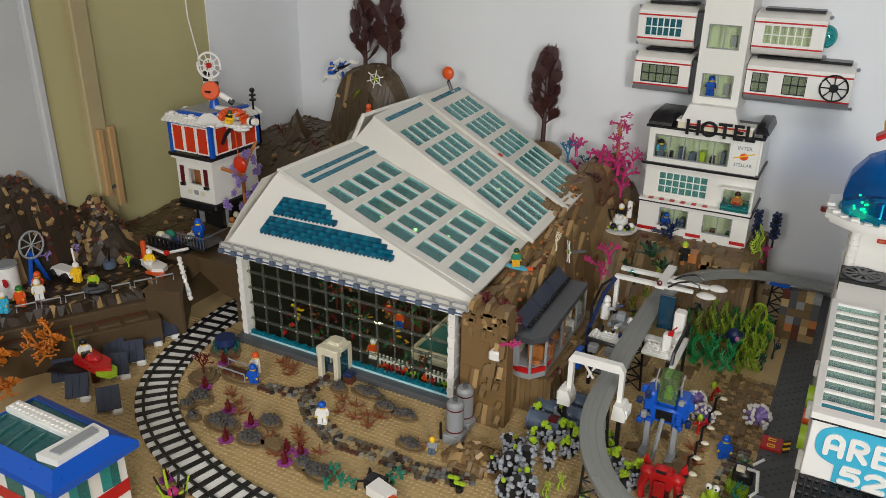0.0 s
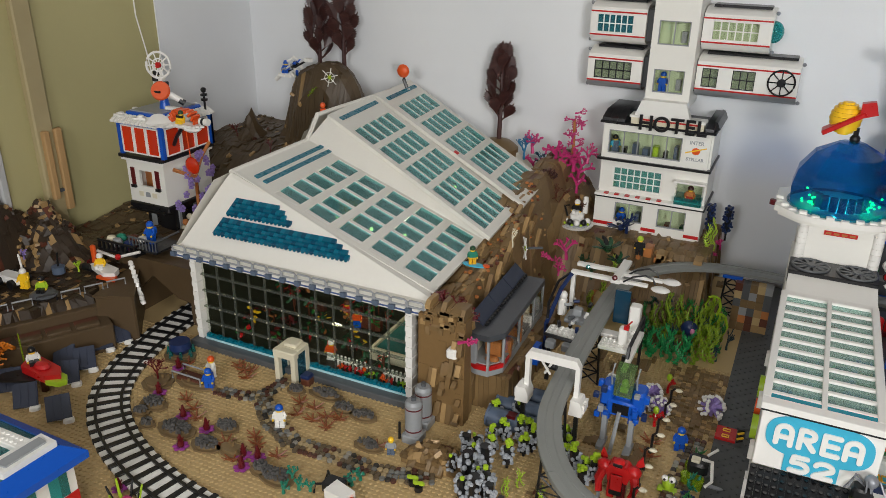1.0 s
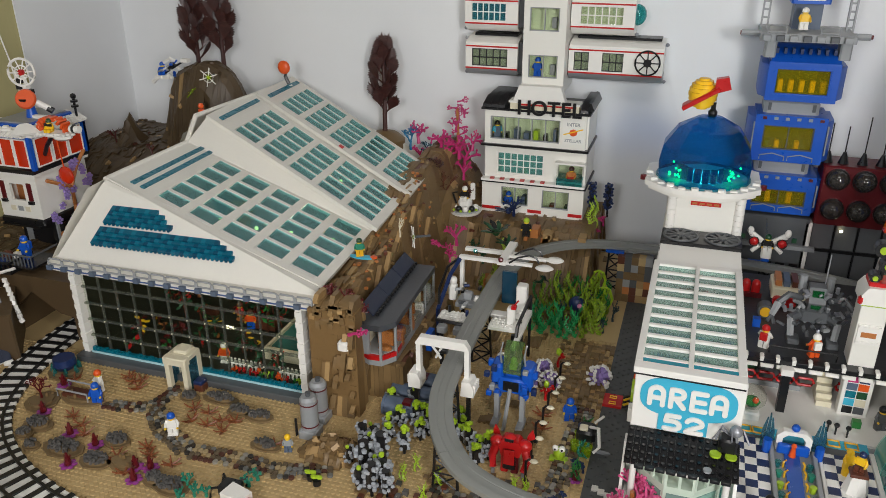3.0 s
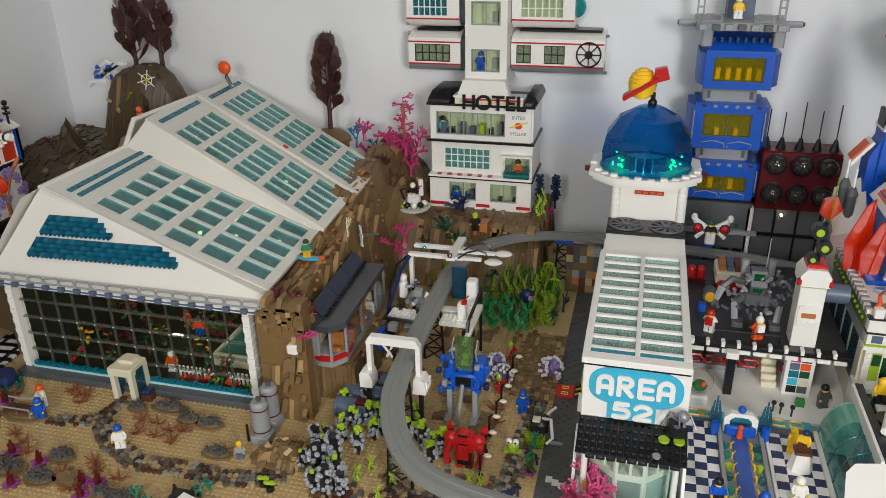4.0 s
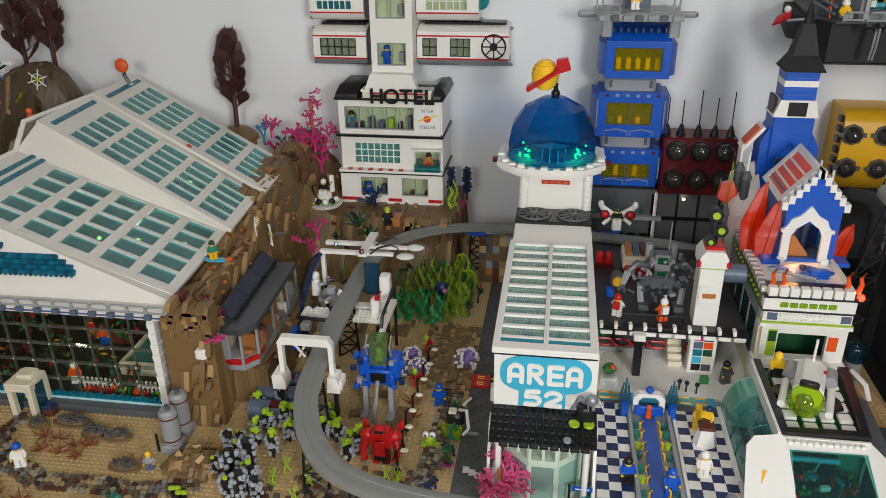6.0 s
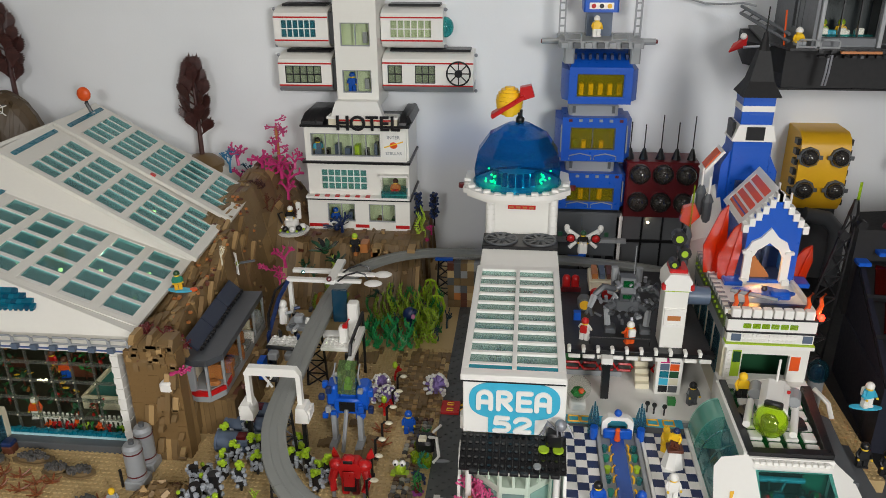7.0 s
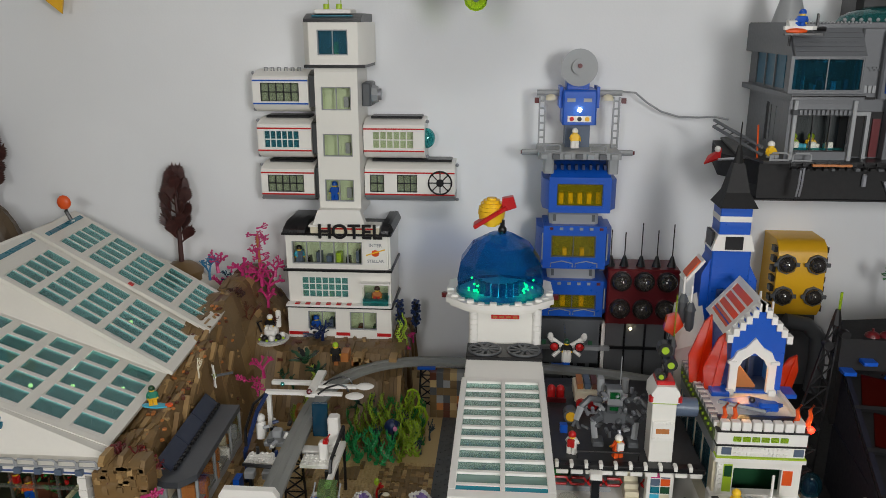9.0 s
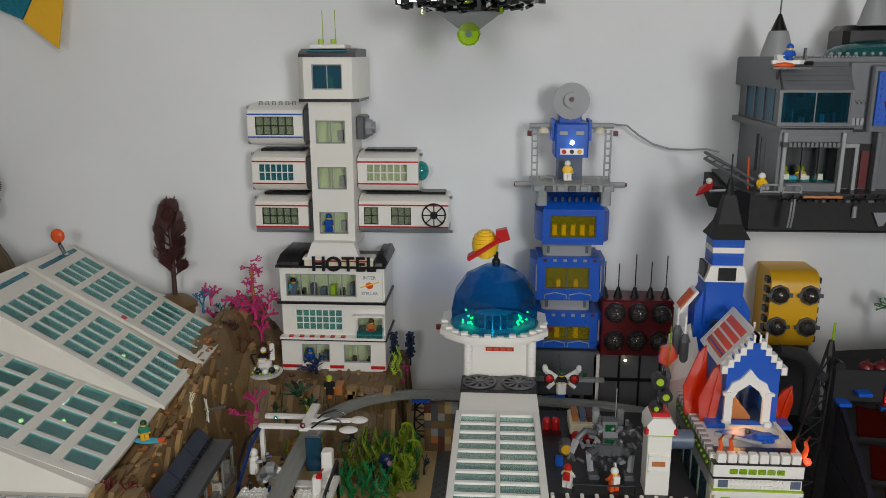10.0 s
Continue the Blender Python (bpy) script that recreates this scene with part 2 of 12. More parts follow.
    def slab(self, a, b, c, d, t):
        """A plate with the top corners a b c d (anticlockwise from above) and the thickness t downwards along its normal."""
        a, b, c, d = (Vector(p) for p in (a, b, c, d))
        n = (b - a).cross(d - a).normalized() * t
        return self.add([p - n for p in (a, b, c, d)] + [a, b, c, d],
                        [(3, 2, 1, 0), (4, 5, 6, 7), (0, 1, 5, 4), (1, 2, 6, 5), (2, 3, 7, 6), (3, 0, 4, 7)])

    def studs(self, x0, y0, x1, y1, z, pitch=0.008, n=8):
        nx, ny = round((x1 - x0) / pitch), round((y1 - y0) / pitch)
        for i in range(nx):
            for j in range(ny):
                self.cyl(x0 + (i + 0.5) * pitch, y0 + (j + 0.5) * pitch, z, 0.0024, 0.0017, n)
        return self


def world_of(ob):
    m = ob.matrix_basis.copy()
    while ob.parent:
        m = ob.parent.matrix_basis @ ob.matrix_parent_inverse @ m if ob.parent.parent is None else world_of(ob.parent) @ ob.matrix_parent_inverse @ m
        break
    return m


def mesh_of(name, mb, mats, smooth=38):
    me = bpy.data.meshes.new(name)
    me.from_pydata(mb.v, [], mb.f)
    mats = mats if isinstance(mats, (list, tuple)) else [mats]
    for m in mats:
        me.materials.append(m)
    if len(mats) > 1:
        me.polygons.foreach_set("material_index", mb.s)
    if smooth:
        me.polygons.foreach_set("use_smooth", [True] * len(me.polygons))
        me.set_sharp_from_angle(angle=radians(smooth))
    me.update()
    return me


def part(name, mb, mats, parent, label="", local=False):
    """One mesh as a part of a thing (or of a part). Coordinates are the world's unless local."""
    ob = new(name, mb if isinstance(mb, bpy.types.Mesh) else mesh_of(name, mb, mats))
    ob.parent = parent
    if not local:
        ob.matrix_parent_inverse = world_of(parent).inverted()
    if label:
        ob["label"] = label
    return ob


def thing(name, at, label, category, group="", kind=""):
    ob = new(name)
    ob.empty_display_size = 0.01
    ob.matrix_basis = at if isinstance(at, Matrix) else Matrix.Translation(at)
    return tagged(ob, label, category, group, kind)


def solo(name, mb, mats, label, category, group="", kind="", at=None):
    ob = new(name, mb if isinstance(mb, bpy.types.Mesh) else mesh_of(name, mb, mats))
    if at is not None:
        ob.matrix_basis = at
    return tagged(ob, label, category, group, kind)


def pane(ob):
    ob.visible_shadow = False
    return ob


def box(*a, c=0.0):
    return MB().box(*a, c=c)

# ---------- room ----------
WALLM = painted_wall("white_wall_paint", (234, 236, 238), (226, 228, 230))
BEIGE = painted_wall("olive_beige_wall_paint", (186, 178, 128), (174, 166, 120))
PANELM = painted_wall("pale_grey_panel_paint", (196, 196, 194), (178, 180, 180))
WOOD = painted_wall("bare_batten_wood", (196, 160, 110), (168, 132, 86))
WOODTAN = painted_wall("painted_batten_wood", (186, 172, 132), (160, 146, 108))
# dark browns for the unseen room sides, kept low to reduce bounced light
TABLEM = painted_wall("dark_table_wall_brown", (84, 66, 48), (70, 55, 40))
CEILM = painted_wall("dark_ceiling_brown", (96, 78, 58), (80, 64, 48))
FLOORM = painted_wall("dark_floor_brown", (92, 72, 52), (74, 58, 42))
XL, YB, XR, YF, ZC, ZF = -1.33, 1.70, 2.4, -1.6, 1.95, -0.85


def structure(name, mb, mat, label, category):
    return solo(name, mb, mat, label, category, kind="structure")


structure("wall_north", box(XL - 0.1, YB, ZF, XR + 0.1, YB + 0.1, ZC), WALLM, "white painted plaster wall behind the brick city", "wall")
wl = MB()
wl.box(XL - 0.1, 1.37, ZF, XL, YB, ZC)
structure("wall_west", wl, WALLM, "white painted plaster wall of the corner", "wall")
structure("wall_west_beige", box(XL - 0.1, 0.93, ZF, XL - 0.003, 1.37, ZC), BEIGE, "olive beige painted wall section", "wall")
structure("wall_west_panel", box(XL - 0.1, YF, ZF, XL - 0.012, 0.93, ZC), PANELM, "pale grey wall panel with a worn edge", "wall")
# unseen sides and ceiling, added to close the room and hold fill down
structure("wall_east", box(XR, YF, ZF, XR + 0.1, YB, ZC), TABLEM, "unseen dark brown side wall added to cut bounced light", "wall")
structure("wall_south", box(XL - 0.1, YF - 0.1, ZF, XR + 0.1, YF, ZC), TABLEM, "unseen dark brown rear wall added to cut bounced light", "wall")
structure("ceiling", box(XL - 0.1, YF - 0.1, ZC, XR + 0.1, YB + 0.1, ZC + 0.05), CEILM, "unseen dark brown ceiling added to cut bounced light", "ceiling")
structure("floor", box(XL - 0.1, YF - 0.1, ZF - 0.05, XR + 0.1, YB + 0.1, ZF), FLOORM, "unseen dark brown floor added to close the room", "floor")
trim = MB()
trim.box(XL - 0.012, 0.915, ZF, XL + 0.006, 0.932, ZC, c=0.003)
structure("trim", trim, PANELM, "pale corner trim strip", "trim")
batten = thing("wall_batten", (XL, 1.03, 0.2), "painted wooden batten on the wall with bare wood ends", "batten")
part("board", box(XL - 0.003, 1.005, 0.06, XL + 0.014, 1.045, ZC, c=0.003), WOODTAN, batten)
part("cleat", box(XL + 0.014, 1.012, 0.19, XL + 0.026, 1.026, 0.33, c=0.002), WOOD, batten, "bare wood cleat")
part("cleat", box(XL + 0.014, 1.04, 0.16, XL + 0.024, 1.056, 0.33, c=0.002), WOOD, batten, "bare wood cleat")
part("bracket", box(XL + 0.014, 1.028, 0.2, XL + 0.02, 1.05, 0.206), DGREY, batten)
wire = MB().tube([(XL + 0.004, 1.305, 1.2), (XL + 0.004, 1.305, 0.7), (XL + 0.006, 1.305, 0.52), (XL + 0.03, 1.30, 0.44), (-1.25, 1.262, 0.37), (-1.225, 1.25, 0.345)], 0.0016, 6)
solo("cable", wire, WHITE_P, "thin white cable running down the beige wall", "cable")
tb = thing("display_table", (0, 0.9, -0.04), "low brown display table under the brick city", "table", kind="structure")
part("tabletop", box(XL, 0.25, -0.04, 1.9, YB - 0.002, -0.004), TABLEM, tb)
for lx in (-1.2, 0.3, 1.8):
    part("leg", box(lx - 0.03, 0.3, ZF, lx + 0.03, 0.36, -0.04), TABLEM, tb)
lampbox = thing("pendant_lamp", (-0.3, -1.04, 1.95), "round white pendant lamp", "lamp")
part("shade", MB().cyl(-0.3, -1.04, 1.14, 0.26, 0.06, 24, r2=0.12), WHITE_P, lampbox)
part("cord", MB().cyl(-0.3, -1.04, 1.20, 0.004, 0.75, 8), WHITE_P, lampbox)
lampbox = thing("floor_lamp", (1.04, -1.45, ZF), "white standing lamp on the wooden floor", "lamp")
part("shade", MB().cyl(1.03, -1.53, 0.9, 0.12, 0.2, 24, "y", 0.44), WHITE_P, lampbox)
part("post", MB().cyl(1.04, -1.46, ZF, 0.012, 1.6, 10), WHITE_P, lampbox)
part("base", MB().cyl(1.04, -1.46, ZF, 0.13, 0.03, 24), WHITE_P, lampbox)
# unseen housing that goes with the added top fill light
lampbox = thing("top_light_housing", (0.35, 0.0, ZC), "unseen round white housing added around the top fill light", "lamp")
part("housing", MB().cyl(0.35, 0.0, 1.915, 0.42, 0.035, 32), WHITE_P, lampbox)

# ---------- base plates ----------
def smooth(v):
    v = max(0.0, min(1.0, v))
    return v * v * (3 - 2 * v)


sand = thing("sand_baseplate", (-0.5, 0.9, 0), "tan studded baseplates forming the sandy ground", "baseplate", kind="structure")
part("plate", box(-1.32, 0.36, -0.004, 0.0, 1.69, 0.0), TAN, sand)
st = MB()
for i in range(132):
    for j in range(96):
        x, y = -1.052 + i * 0.008, 0.52 + j * 0.008
        if -0.90 < x < -0.44 and y > 0.935 or x < -0.93 and y > 1.0 or x > -0.4 and y > 1.44 or x < -0.36 and y > 0.96:
            continue
        st.cyl(x, y, 0, 0.0025, 0.0017, 6)
studs_ob = part("studs", st, TAN, sand)
studs_ob["kind"] = "stuff"
road = thing("road_baseplate", (0.02, 1.1, 0), "dark grey plate road beside the sand", "baseplate", kind="structure")
part("plate", box(0.0, 0.36, -0.004, 0.055, 1.69, 0.001), ROADM, road)
rs = MB()
for i in range(6):
    for j in range(100):
        x, y = 0.006 + i * 0.008, 0.72 + j * 0.008
        if (i * 7 + j * 3) % 5 < 2:
            rs.cyl(x, y, 0.001, 0.0024, 0.0016, 6)
part("studs", rs, ROADM, road)["kind"] = "stuff"
greybase = thing("grey_baseplate", (0.6, 1.2, 0), "dark grey baseplates under the space port", "baseplate", kind="structure")
part("plate", box(0.055, 0.36, -0.004, 1.5, 1.69, 0.0), DGREY, greybase)

# ---------- rock built of slopes and bricks ----------
def rock_field(name, label, x0, x1, y0, y1, height, mats, pick, cell=0.0145, jitter=0.0035, seed=1, bits=0, bit_end=9.0, steep=0.012, long=1.0, flats=0.25):
    rnd = random.Random(seed)
    mb = MB()
    y = y0
    while y < y1:
        x = x0 + rnd.uniform(0, cell * 0.5)
        dy = cell * long * rnd.choice((0.7, 1.0, 1.0, 1.5))
        while x < x1:
            dx = cell * rnd.choice((0.7, 1.0, 1.0, 1.45))
            h = height(x + dx / 2, y + dy / 2)
            if h > 0.004:
                # sloped pieces that follow the rock, some standing a plate proud
                o = rnd.uniform(-jitter, jitter) * 0.5 + (0.0032 if rnd.random() < 0.18 else 0.0)
                hs = [height(cx, cy) for cx, cy in ((x, y), (x + dx, y), (x + dx, y + dy), (x, y + dy))]
                flat = rnd.random() < flats or max(hs) - min(hs) > steep
                if max(hs) - min(hs) > steep:
                    h = max(h, max(hs) - 0.02)
                tops = [max(0.0032, (h if flat else hc) + o) for hc in hs]
                mb.mi = pick(rnd, x, y, h)
                g = 0.0002
                b = max(0, h - 0.12)
                mb.add([(x + g, y + g, b), (x + dx - g, y + g, b), (x + dx - g, y + dy - g, b), (x + g, y + dy - g, b),
                        (x + g, y + g, tops[0]), (x + dx - g, y + g, tops[1]), (x + dx - g, y + dy - g, tops[2]), (x + g, y + dy - g, tops[3])],
                       [(4, 5, 6, 7), (0, 1, 5, 4), (1, 2, 6, 5), (2, 3, 7, 6), (3, 0, 4, 7)])
            x += dx
        y += dy
    # small loose slopes and tiles scattered over the faces
    for k in range(bits):
        x, y = rnd.uniform(x0, x1), rnd.uniform(y0, y1)
        h = height(x, y)
        if h < 0.012 or x > bit_end:
            continue
        mb.mi = rnd.choice((0, 0, 1, 1, 2)) if len(mats) > 2 else 0
        w, d = rnd.choice((0.003, 0.004, 0.006)), rnd.choice((0.003, 0.004))
        mb.at = pose(x, y, h + 0.0005, rnd.uniform(-35, 35), rnd.uniform(-35, 35), rnd.choice((0, 90, 45, 20)))
        mb.add([(-w, -d, -0.004), (w, -d, -0.004), (w, d, -0.004), (-w, d, -0.004), (-w, -d, 0.0015), (w, -d, 0.0015), (w, d, 0.004), (-w, d, 0.004)],
               [(4, 5, 6, 7), (0, 1, 5, 4), (1, 2, 6, 5), (2, 3, 7, 6), (3, 0, 4, 7)])
        mb.at = Matrix()
    return solo(name, mesh_of(name, mb, mats, smooth=0), mats, label, "rock", kind="stuff")


def wob(x, y, s=14.0):
    return noise.noise((x * s, y * s, 0.3))


def hill_height(x, y):
    front = smooth((y - 0.930) / 0.02) * (0.98 + 0.02 * smooth((y - 0.94) / 0.14))
    if x < -0.437 and y < 0.985:
        return 0.0
    ledge = 0.985 < y < 1.30
    reach = 0.375 if ledge else (0.360 if y < 0.985 else 0.365)
    spine = (0.175 + 0.07 * smooth((y - 1.05) / 0.4)) * front * smooth((-reach - x) / (0.06 if y > 1.3 else 0.022 if ledge else 0.012))
    edge = -0.085 + 0.02 * wob(y, 0.2, 30)
    back = (0.118 * smooth((y - 1.40 + 0.02 * wob(x, 0, 20)) / 0.11)) if x < edge else 0.0
    if x < -0.335:
        back += 0.075 * smooth((-0.335 - x) / 0.08) * smooth((y - 1.38) / 0.12)
    shelf = 0.066 if ledge and x < -0.305 and y < 1.27 else 0.0
    return max(spine + 0.012 * wob(x, y, 25) * front, back, shelf)


rock_field("rock_hill", "dark tan brick-built hillside below the hotel and greenhouse", -0.47, -0.06, 0.885, 1.695, hill_height, [ROCK, ROCKTAN, BROWN],
           lambda r, x, y, h: 1 if r.random() < (0.16 if x < -0.36 and y < 1.45 else 0.03) else (2 if r.random() < 0.02 else 0), cell=0.0088, jitter=0.0014, seed=3, bits=150, steep=9.0, long=2.6, flats=0.03)


cliff = thing("cliff_wall", (-0.405, 0.94, 0), "smooth dark tan brick cliff face between greenhouse and tram", "rock")
CLIFFM = plastic("dark_tan_brick_plastic", (124, 97, 60), 0.42, 0.12, bump=0.08)
rnd = random.Random(77)
for row in range(19):
    x = -0.436
    while x < -0.361:
        w = min(rnd.choice((0.016, 0.024, 0.032)), -0.358 - x)
        d = 0.0008 if rnd.random() < 0.1 else 0.0
        part("brick", box(x + 0.00004, 0.930 - d, row * 0.0096, x + w - 0.00004, 0.952, row * 0.0096 + 0.00955), CLIFFM, cliff)
        x += w
for k in range(22):
    x = -0.428 + rnd.random() ** 0.7 * 0.066
    z = rnd.uniform(0.0, 0.15) * (0.3 + 0.7 * (x + 0.428) / 0.066)
    h = rnd.choice((0.0096, 0.0192, 0.0288))
    part("slope", MB().prism([(0.930, z), (0.918, z), (0.918, z + 0.003), (0.926, z + h), (0.930, z + h)], "x", x - 0.0038, x + 0.0038), rnd.choice((CLIFFM, CLIFFM, ROCK, ROCK, ROCKTAN)), cliff)
for k in range(26):
    y, z = 0.956 + rnd.random() * 0.30, rnd.uniform(0.0, 0.05)
    part("slope", MB().prism([(-0.366, z), (-0.356, z), (-0.356, z + 0.003), (-0.362, z + 0.0192), (-0.366, z + 0.0192)][::-1], "y", y - 0.0038, y + 0.0038), rnd.choice((CLIFFM, ROCK)), cliff)
for k in range(34):
    x, z, h = -0.436 + 0.072 * rnd.random(), 0.150 + 0.045 * rnd.random(), rnd.choice((0.0096, 0.0128, 0.0192))
    w = rnd.choice((0.0078, 0.0078, 0.0156))
    part("crest_brick", MB().prism([(0.958, z), (0.927, z), (0.927, z + h * 0.5), (0.934, z + h), (0.958, z + h)], "x", x, min(x + w, -0.359)), rnd.choice((CLIFFM, ROCK, ROCK, ROCKTAN)), cliff)
patch = thing("patchwork_wall", (0.008, 1.46, 0), "patchwork wall of tan, brown and grey bricks at the road end", "wall")
for i in range(5):
    for j in range(6):
        part("brick", box(-0.026 + i * 0.0135, 1.455 - 0.002 * rnd.random(), j * 0.0165, -0.0127 + i * 0.0135, 1.475, j * 0.0165 + 0.0163), rnd.choice((ROCK, DTAN, ROCKTAN, BROWN, TAN, GREY, DGREY, NOUGAT, ROCK)), patch)
# light tan bricks showing in the hillside behind the track
for k in range(16):
    x, z = rnd.uniform(-0.30, -0.10), rnd.choice((0.012, 0.03, 0.095, 0.10, 0.108))
    y = 1.436 if z < 0.05 else 1.50
    part("stray_brick", box(x, y - 0.03, z, x + rnd.choice((0.0078, 0.0156)), y, z + rnd.choice((0.0096, 0.0192))), rnd.choice((ROCKTAN, TAN, NOUGAT)), cliff)
# long sloped pieces lying on the hillside beside the roof
for k in range(90):
    x, y = -0.372 - 0.075 * rnd.random(), 0.965 + rnd.random() * 0.42
    z0, z1 = hill_height(x, y), hill_height(x + 0.004, y - 0.026)
    if min(z0, z1) < 0.06:
        continue
    part("long_slope", MB().slab((x, y - 0.026, z1 + 0.004), (x + 0.0078, y - 0.026, z1 + 0.004), (x + 0.0078, y, z0 + 0.006), (x, y, z0 + 0.006), 0.008), rnd.choice((ROCK, ROCK, CLIFFM, ROCKTAN)), cliff)


def west_height(x, y):
    if y < 1.0 + 0.02 * wob(x, 0.1, 20):
        return 0.0
    if -1.09 < x < -0.945 and y < 1.12:
        return 0.0
    h = 0.112 + 0.1 * smooth((y - 1.27) / 0.25) + 0.01 * wob(x, y, 22)
    d = math.hypot((x + 1.03) / 0.138, (y - 1.60) / 0.09)
    h = max(h, (0.395 + 0.02 * wob(x, y, 18)) * (1 - 0.75 * d ** 4) if d < 1 else 0)
    d = math.hypot((x + 1.226) / 0.042, (y - 1.54) / 0.05)
    h = max(h, 0.283 * (1 - d ** 1.2 * 0.45) if d < 1 else 0)
    return h


rock_field("rock_mound", "dark tan brick-built rock with peaks against the corner", -1.329, -0.905, 0.99, 1.695, west_height, [ROCKHALFDIM, ROCKTAN, BROWN],
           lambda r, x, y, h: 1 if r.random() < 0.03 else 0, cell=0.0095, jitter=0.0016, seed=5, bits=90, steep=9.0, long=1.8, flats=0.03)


def ledge_height(x, y):
    edge = -1.185 + (y - 0.687) * 0.574
    if y > 0.89 and x > -1.088:
        return 0.0
    h = 0.088 * smooth((edge + 0.012 - x) / 0.015)
    wall = -1.268 + 0.012 * wob(y, 0.7, 16)
    tall = 0.21 - 0.15 * smooth((y - 0.80) / 0.2)
    tall *= 1 + 0.22 * wob(y, x, 24)
    h += tall * smooth((wall - x) / 0.05)
    # pointed crag beside the batten
    d = math.hypot((x + 1.29) / 0.085, (y - 0.965) / 0.075)
    if d < 1:
        h = max(h, 0.088 + 0.125 * (1 - d) + 0.012 * wob(x, y, 40))
    return h


rock_field("rock_ledge", "brown brick-built cliff ledge along the wall", -1.329, -1.02, 0.45, 1.005, ledge_height, [ROCKDIM, ROCKTAN, BROWN],
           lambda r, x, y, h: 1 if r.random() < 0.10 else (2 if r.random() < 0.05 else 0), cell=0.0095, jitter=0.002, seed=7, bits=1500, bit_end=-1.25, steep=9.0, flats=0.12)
tier = thing("cliff_tier", (-1.1, 0.75, 0), "long smooth dark tan lower tier of the cliff with slots", "rock")
tm = MB()
tm.at = pose(-1.185, 0.687, 0, 0, 0, math.degrees(math.atan2(0.188, 0.108)))
# tier tone is lowered too; the west end's weaker light is in it
TIERM = plastic("smooth_dimmed_tan_plastic", (84, 67, 45), 0.42, 0.12, bump=0.08)
tm.box(-0.22, -0.062, 0.0, 0.235, -0.012, 0.052, c=0.002)
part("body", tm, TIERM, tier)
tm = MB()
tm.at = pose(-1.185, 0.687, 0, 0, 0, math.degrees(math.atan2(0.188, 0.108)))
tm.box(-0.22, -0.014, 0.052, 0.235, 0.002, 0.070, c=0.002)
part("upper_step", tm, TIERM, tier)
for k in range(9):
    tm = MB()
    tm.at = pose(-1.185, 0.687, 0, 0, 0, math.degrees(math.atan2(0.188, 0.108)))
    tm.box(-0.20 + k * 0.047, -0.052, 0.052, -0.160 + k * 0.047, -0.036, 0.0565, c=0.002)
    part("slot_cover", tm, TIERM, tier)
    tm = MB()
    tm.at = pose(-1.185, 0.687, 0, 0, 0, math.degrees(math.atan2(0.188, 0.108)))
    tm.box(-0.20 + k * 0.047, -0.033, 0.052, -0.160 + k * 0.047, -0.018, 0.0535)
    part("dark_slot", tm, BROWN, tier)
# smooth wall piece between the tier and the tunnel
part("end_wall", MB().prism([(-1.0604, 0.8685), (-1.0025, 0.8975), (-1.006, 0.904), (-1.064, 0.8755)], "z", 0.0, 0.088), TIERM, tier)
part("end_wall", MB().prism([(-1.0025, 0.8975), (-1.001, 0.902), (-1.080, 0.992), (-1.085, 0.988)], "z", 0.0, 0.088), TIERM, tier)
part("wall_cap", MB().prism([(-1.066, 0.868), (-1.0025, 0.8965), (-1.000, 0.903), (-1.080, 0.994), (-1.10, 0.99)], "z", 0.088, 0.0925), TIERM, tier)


def mound_height(x, y):
    d = math.hypot((x + 0.362) / 0.052, (y - 0.836) / 0.036)
    return 0.024 * (1 - d * d) + 0.003 * wob(x, y, 60) if d < 1 else 0.0


rock_field("rock_rubble", "low dark tan mound of slopes on the sand", -0.42, -0.305, 0.795, 0.876, mound_height, [ROCK, ROCKTAN, BROWN],
           lambda r, x, y, h: 1 if r.random() < 0.06 else 0, cell=0.009, jitter=0.004, seed=9, bits=60)
cave = thing("tunnel_portal", (-0.99, 1.0, 0), "smooth dark tan arched tunnel mouth over the track", "tunnel")
arch = [(-1.10, 0.0), (-1.082, 0.0), (-1.082, 0.052), (-1.043, 0.086), (-0.985, 0.050), (-0.955, 0.046), (-0.955, 0.0), (-0.925, 0.0), (-0.925, 0.118), (-1.10, 0.118)]
part("arch", MB().add([(x, 0.992, z) for x, z in arch] + [(x, 1.006, z) for x, z in arch],
                      [(0, 1, 2, 9), (2, 3, 8, 9), (3, 4, 5, 8), (5, 6, 7, 8), (19, 12, 11, 10), (19, 18, 13, 12), (18, 15, 14, 13), (18, 17, 16, 15)]
                      + [(i, (i + 1) % 10, 10 + (i + 1) % 10, 10 + i)[::-1] for i in range(10)]), TIERM, cave)
part("roof", box(-1.095, 1.006, 0.1, -0.925, 1.13, 0.116), TIERM, cave)
part("lining", box(-1.095, 1.125, 0, -0.925, 1.14, 0.1), TIERM, cave)
part("side_wall", box(-1.098, 1.006, 0, -1.082, 1.125, 0.1), TIERM, cave)

# ---------- greenhouse ----------
gh = thing("greenhouse", (-0.67, 1.25, 0), "large white greenhouse with pale aqua skylights and a clear front", "greenhouse")
GX0, GX1, GY = -0.895, -0.455, 0.955
part("plinth", box(GX0 - 0.01, 0.93, 0, GX1 + 0.005, 0.965, 0.0125, c=0.001), DGREY, gh)
# one near-black olive for the floor, the west side wall and the bank
DARKOLIVE = plastic("dark_olive_plastic", (36, 38, 26), 0.5, 0.3, island=0.2)
part("floor_plate", box(GX0, 0.965, 0, GX1, 1.66, 0.006), DARKOLIVE, gh, "dark planted floor")
